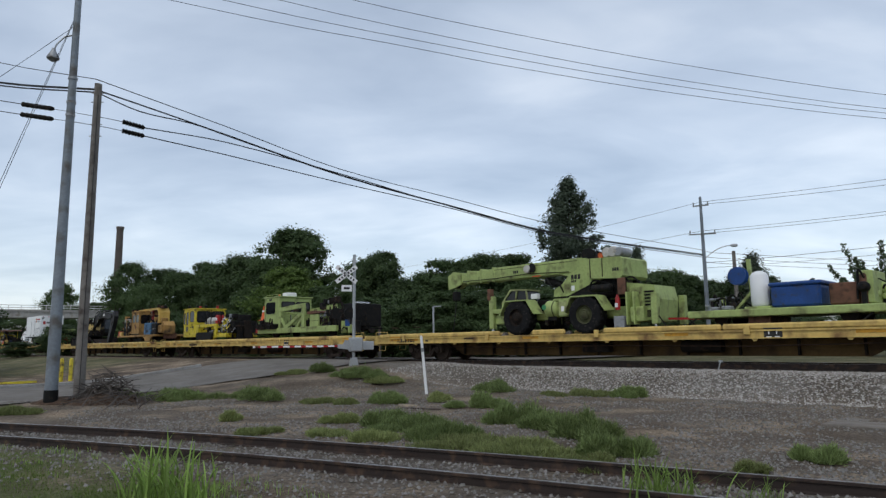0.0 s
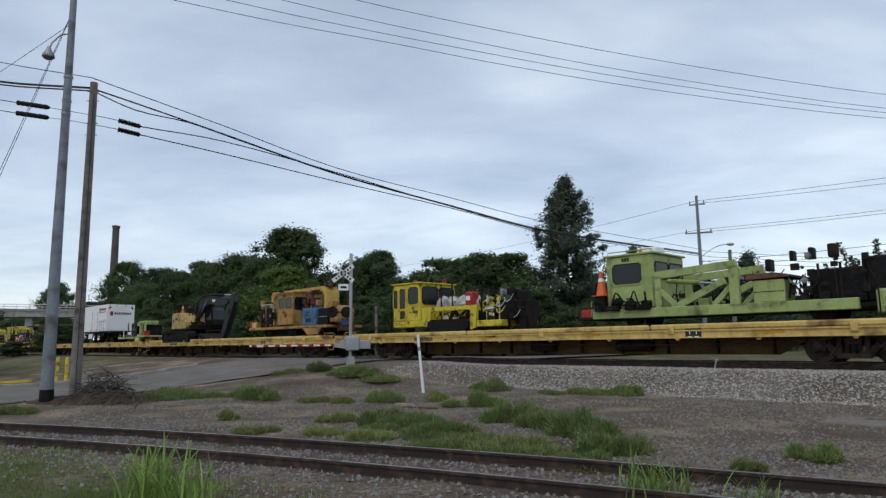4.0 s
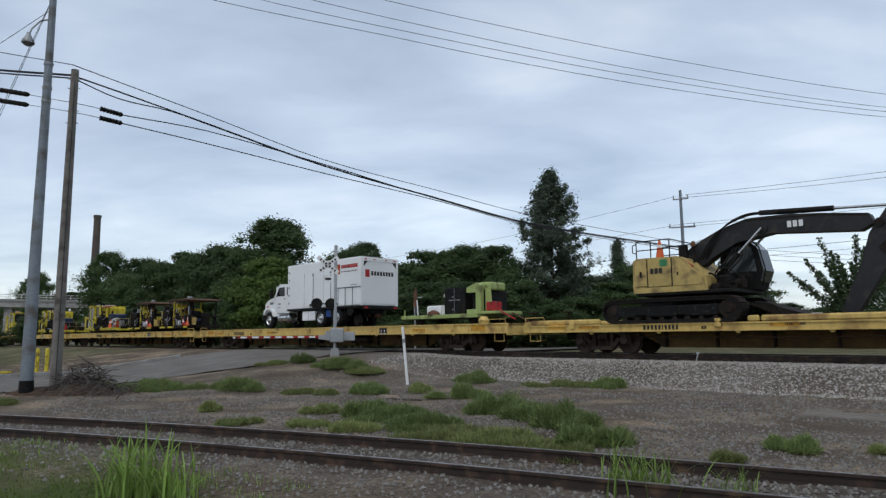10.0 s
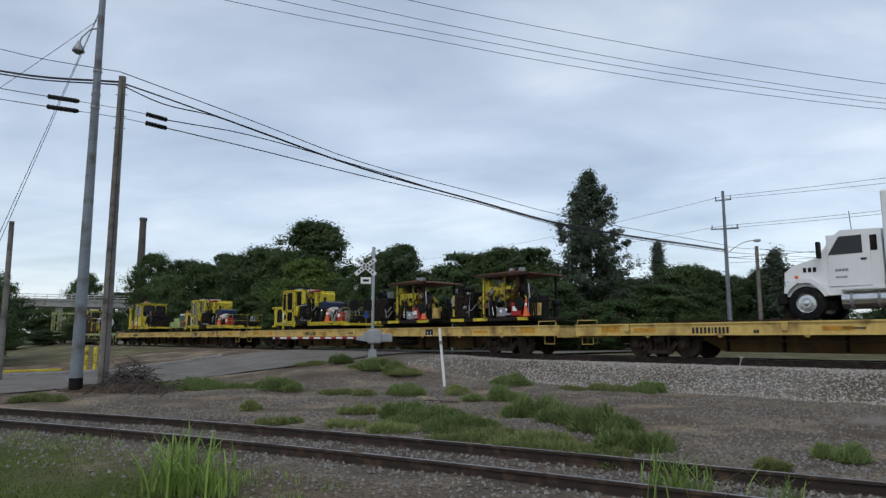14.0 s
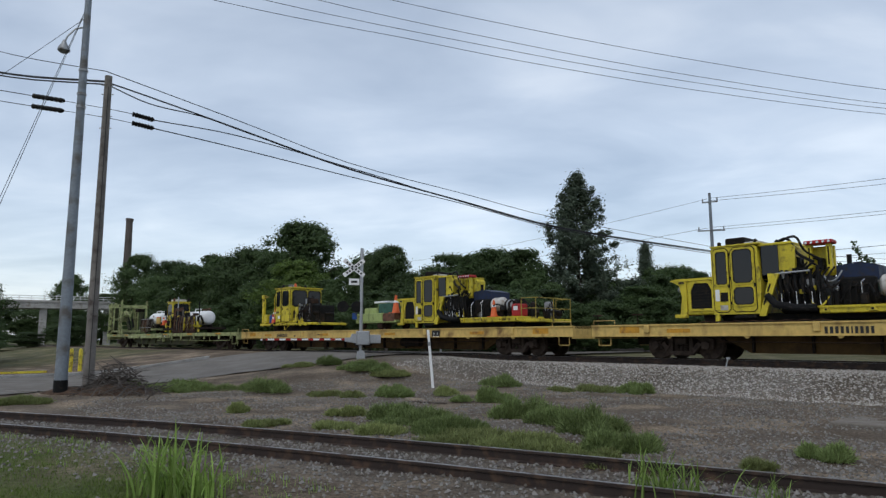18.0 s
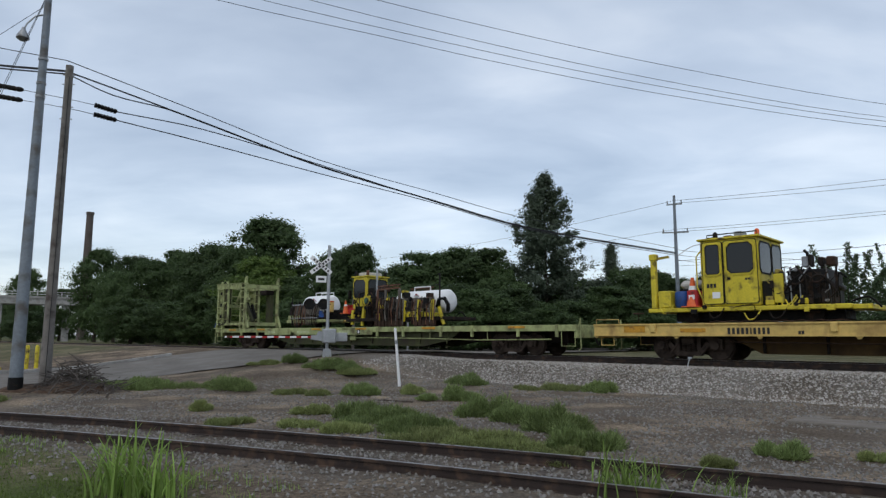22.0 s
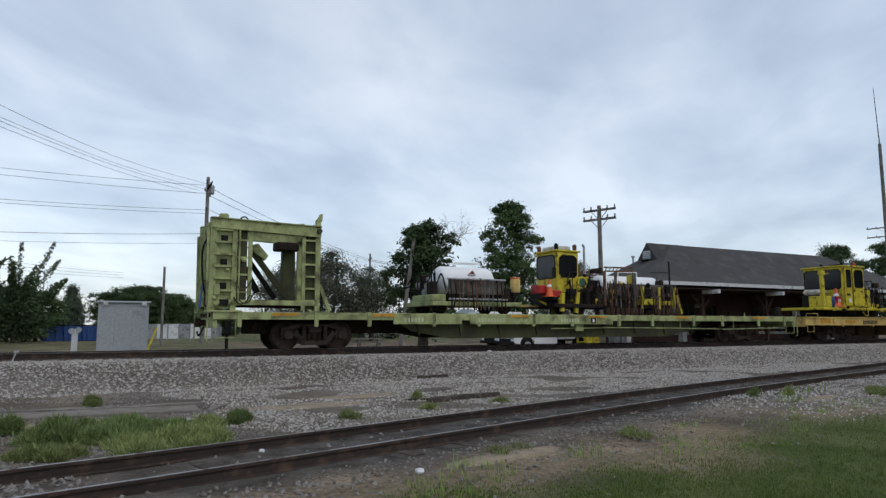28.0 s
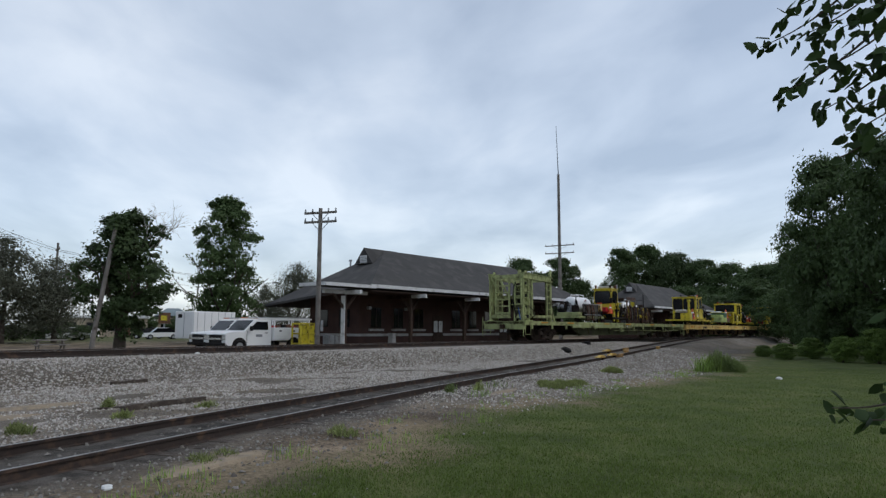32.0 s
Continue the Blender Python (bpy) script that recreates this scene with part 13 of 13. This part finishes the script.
    # bits of litter
    for s, o, r, m, lab in ((-6.5, 9.8, 0.09, M_BROWN, "crumpled brown scrap among weeds"), (3.6, 7.6, 0.07, M_TRIMW, "white scrap of litter on the grass"), (26.5, 5.8, 0.12, M_TRIMW, "white scrap of litter on the lawn"), (41.0, 20.6, 0.3, M_BLACK, "dark lump beside the main rail"),
                            (2.2, 9.9, 0.05, M_TRIMW, "white scrap of litter on the gravel"), (-3.0, 24.9, 0.1, M_TRIMW, "white scrap beside the rail"), (13.0, 21.4, 0.09, M_TRIMW, "small pale stone marker by the rail")):
        b = B().lathe([(-0.02, r * 0.8), (r * 0.3, r), (r * 0.6, r * 0.7), (r * 0.75, r * 0.2)], (0, 0, 0), (0, 0, 1), 7)
        b.v = [(x * rnd.uniform(0.7, 1.3), y * rnd.uniform(0.7, 1.3), z) for x, y, z in b.v]
        q = at_so(s, o)
        if 20.9 < o < 25.5:
            q.z = ground_z(s, o) + 0.03
        solid("litter", b, m, lab, "litter", Matrix.Translation(q))
    # yellow parts of the turnout
    for s, e, l in ((34.5, -1.1, 1.2), (38.5, -0.4, 0.9), (41.5, 0.4, 1.4), (44.5, -1.0, 1.0)):
        p = siding_pt(s, e, 0)
        p.z = max(siding_z(s) + 0.02, ground_z(s, siding_o(s) + e) + 0.1)
        solid("switch_rod", B().box(-l / 2, l / 2, -0.08, 0.08, -0.12, 0.05, 0.02), M_OCHRE, "yellow painted switch part beside the rail", "switch part", pose(p.x, p.y, p.z, 0, 0, TRACK_TURN + 14), group="yellow switch parts")


M_STICK = paint("bare_grey_sticks", (0.095, 0.08, 0.068), 0.9, var=0.4, scale=3)
M_SOIL = paint("reddish_brown_soil", (0.085, 0.055, 0.038), 0.98, var=0.35, scale=3, dirt=(0.14, 0.10, 0.07), dirt_amount=0.35, bump=0.8, bump_scale=14, spec=0.1)
M_SAND = paint("pale_sand", (0.30, 0.24, 0.17), 0.98, var=0.2, scale=2.5, dirt=(0.17, 0.15, 0.13), dirt_amount=0.4, bump=0.5, bump_scale=30, spec=0.1)
M_SLAB = paint("dirty_concrete_slab", (0.23, 0.205, 0.175), 0.95, var=0.25, scale=1.5, dirt=(0.15, 0.13, 0.11), dirt_amount=0.45, bump=0.5, bump_scale=20, spec=0.1)
build_litter()


DARK_ROCK = (36.6, 19.8)


def build_siding_gear():
    """Yellow derail blocks clamped over the siding's rails, and a dark lump of ballast beside the main line."""
    for s, side in ((32.2, -0.75), (34.4, -0.75), (38.6, 0.75)):
        q = siding_pt(s, side, siding_z(s))
        d = siding_pt(s + 0.5, side, siding_z(s + 0.5)) - q
        th = thing("derail_block", "worn yellow steel derail clamped over a siding rail", "derail", Matrix.Translation(q) @ pose(0, 0, 0, 0, 0, math.degrees(math.atan2(d.y, d.x))), group="derails on the siding")
        part("wedge", B().prism([(-0.55, -0.02), (0.55, -0.02), (0.3, 0.1), (-0.2, 0.12)], -0.08, 0.08), M_YELG, th)
        part("flange", B().box(-0.4, 0.4, 0.08, 0.22, -0.1, 0.04, 0.015), M_YELG, th)
        part("clamp", B().box(-0.1, 0.1, -0.16, 0.2, -0.16, -0.02, 0.01), M_RUST, th)
    b = B()
    rng = random.Random(77)
    for k in range(5):
        b.lathe([(0, 0.05), (0.05, 0.2 + 0.05 * rng.random()), (0.18, 0.22), (0.28, 0.1)], (k * 0.13 - 0.26, rng.uniform(-0.08, 0.08), -0.06 - 0.03 * abs(k - 2)), (rng.uniform(-0.3, 0.3), rng.uniform(-0.3, 0.3), 1), 9)
    solid("rock", b, M_BLACK, "dark lump of rock on pale ballast", "rock", Matrix.Translation(at_so(*DARK_ROCK)))


build_siding_gear()


# ---- the tree whose branches hang over the lawn ----
def near_leaves(name, pts, dirs, size, rng, material):
    """Pointed oval leaves of six corners, a little folded, hanging from twigs."""
    n = len(pts)
    c, d = np.asarray(pts, float), np.asarray(dirs, float)
    d = d / np.linalg.norm(d, axis=1)[:, None]
    e = np.cross(d, rng.normal(size=(n, 3)))
    e /= np.linalg.norm(e, axis=1)[:, None]
    u = np.cross(d, e)
    l = (size * rng.uniform(0.7, 1.25, n))[:, None]
    w = l * 0.27
    v = np.stack([c, c + d * l * 0.3 + e * w + u * w * 0.3, c + d * l * 0.68 + e * w * 0.8 + u * w * 0.25, c + d * l, c + d * l * 0.68 - e * w * 0.8 + u * w * 0.25, c + d * l * 0.3 - e * w + u * w * 0.3], 1).reshape(-1, 3)
    idx = (np.array([0, 1, 2, 3, 0, 3, 4, 5])[None] + (np.arange(n) * 6)[:, None]).reshape(-1)
    me = bpy.data.meshes.new(name)
    me.vertices.add(6 * n)
    me.vertices.foreach_set("co", v.ravel())
    me.loops.add(8 * n)
    me.loops.foreach_set("vertex_index", idx)
    me.polygons.add(2 * n)
    me.polygons.foreach_set("loop_start", np.arange(2 * n) * 4)
    me.update(calc_edges=True)
    me.materials.append(material)
    return me


def build_near_tree():
    rng = np.random.default_rng(77)
    base = pol(-146, 7.2)
    base.z = at_so(base.dot(TU), base.dot(TN)).z
    ob = thing("overhanging_tree", "leafy tree with branches hanging over the lawn", "tree")
    b = B()
    b.tube([base + Vector((0, 0, -0.3)), base + Vector((0.05, 0, 1.6)), base + Vector((-0.05, 0.1, 3.2)), base + Vector((0.1, 0, 5.4)), base + Vector((0, 0.1, 8))], 0.22, 10, 0.06)
    pts, dirs = [], []
    twigs = [(-125.9, .394, 5.6), (-127.3, .325, 5.4), (-128.0, .44, 5.8), (-128.9, .40, 5.9), (-129.6, .345, 5.5), (-129.6, .29, 5.7), (-130.8, .225, 5.6), (-131.4, .255, 5.9), (-131.0, .47, 5.6), (-131.5, .40, 6.0)]
    twigs += [(-132.5, .34, 5.8), (-132.6, .29, 5.4), (-133.4, .42, 5.7), (-133.6, .22, 6.0), (-134.5, .36, 5.6), (-134.6, .28, 5.9), (-129.3, -.098, 4.6), (-131.6, -.11, 4.7), (-133.2, .02, 5.2), (-134.6, .10, 5.6), (-135.8, .2, 5.6), (-135.6, .46, 5.8), (-136.6, .3, 5.8), (-127.6, .50, 5.7), (-130.2, .55, 5.8), (-133.0, .55, 5.7)]
    for az, tn, d in twigs:
        e = pol(az, d, 1.6 + tn * d)
        low = tn < 0.05
        st = pol(az - 6.5, d + 0.5, 1.6 + (tn + (0.10 if not low else 0.03)) * d)
        root = base + Vector((0, 0, min(7.5, max(0.7, st.z - 0.2))))
        mid = root.lerp(st, 0.6) + Vector((0, 0, 0.25))
        b.tube([root, mid, st], 0.035, 5, 0.014)
        k = 9
        path = [st.lerp(e, i / k) + Vector((0, 0, -0.05 * math.sin(math.pi * i / k))) for i in range(k + 1)]
        b.tube(path, 0.012, 4, 0.004)
        for i, p in enumerate(path):
            for j in range(2 if low else 4):
                if rng.random() < 0.12:
                    continue
                q = p + Vector(rng.normal(size=3) * (0.03 if i > k - 3 else 0.09))
                v = (e - st).normalized() * rng.uniform(0.2, 0.9) + Vector((rng.normal() * 0.6, rng.normal() * 0.6, rng.normal() * 0.45 - 0.25))
                pts.append(tuple(q))
                dirs.append(tuple(v))
    # the crown above and beyond, out over the lawn's edge
    for i in range(60):
        c = base + Vector((rng.normal() * 1.3, rng.normal() * 1.3, rng.uniform(2.4, 8)))
        if c.to_2d().length < 5.2:
            continue
        az = math.degrees(math.atan2(-c.x, c.y))
        if az < 0 and az > -138.5 and c.z < 6:
            continue
        for j in range(90):
            pts.append(tuple(c + Vector(rng.normal(size=3) * 0.35)))
            dirs.append(tuple(rng.normal(size=3) + np.array([0, 0, -0.3])))
    part("trunk", b, M_TREEBARK, ob, smooth=True)
    cr = new("crown", near_leaves("crown", pts, dirs, 0.125, rng, LEAF_N))
    cr.parent = ob


LEAF_N = leaf_mat("near_dark_leaves", (0.034, 0.060, 0.016), 0.45)
build_near_tree()


def motions():
    """The train rolls through at a slowly rising speed."""
    times = [i * 1.0 for i in range(33)]
    for ob, off, z, y in CARRIED:
        walk(ob, [(t, tp(train_s(t) + off, MID + y, z)) for t in times])
    turn = [i / 15.0 for i in range(481)]
    for w, x, z in WHEELS:
        walk(w, [(t, pose(x, 0, z) @ Matrix.Rotation((train_s(t) + 170.0) / 0.46, 4, "Y")) for t in turn])


motions()
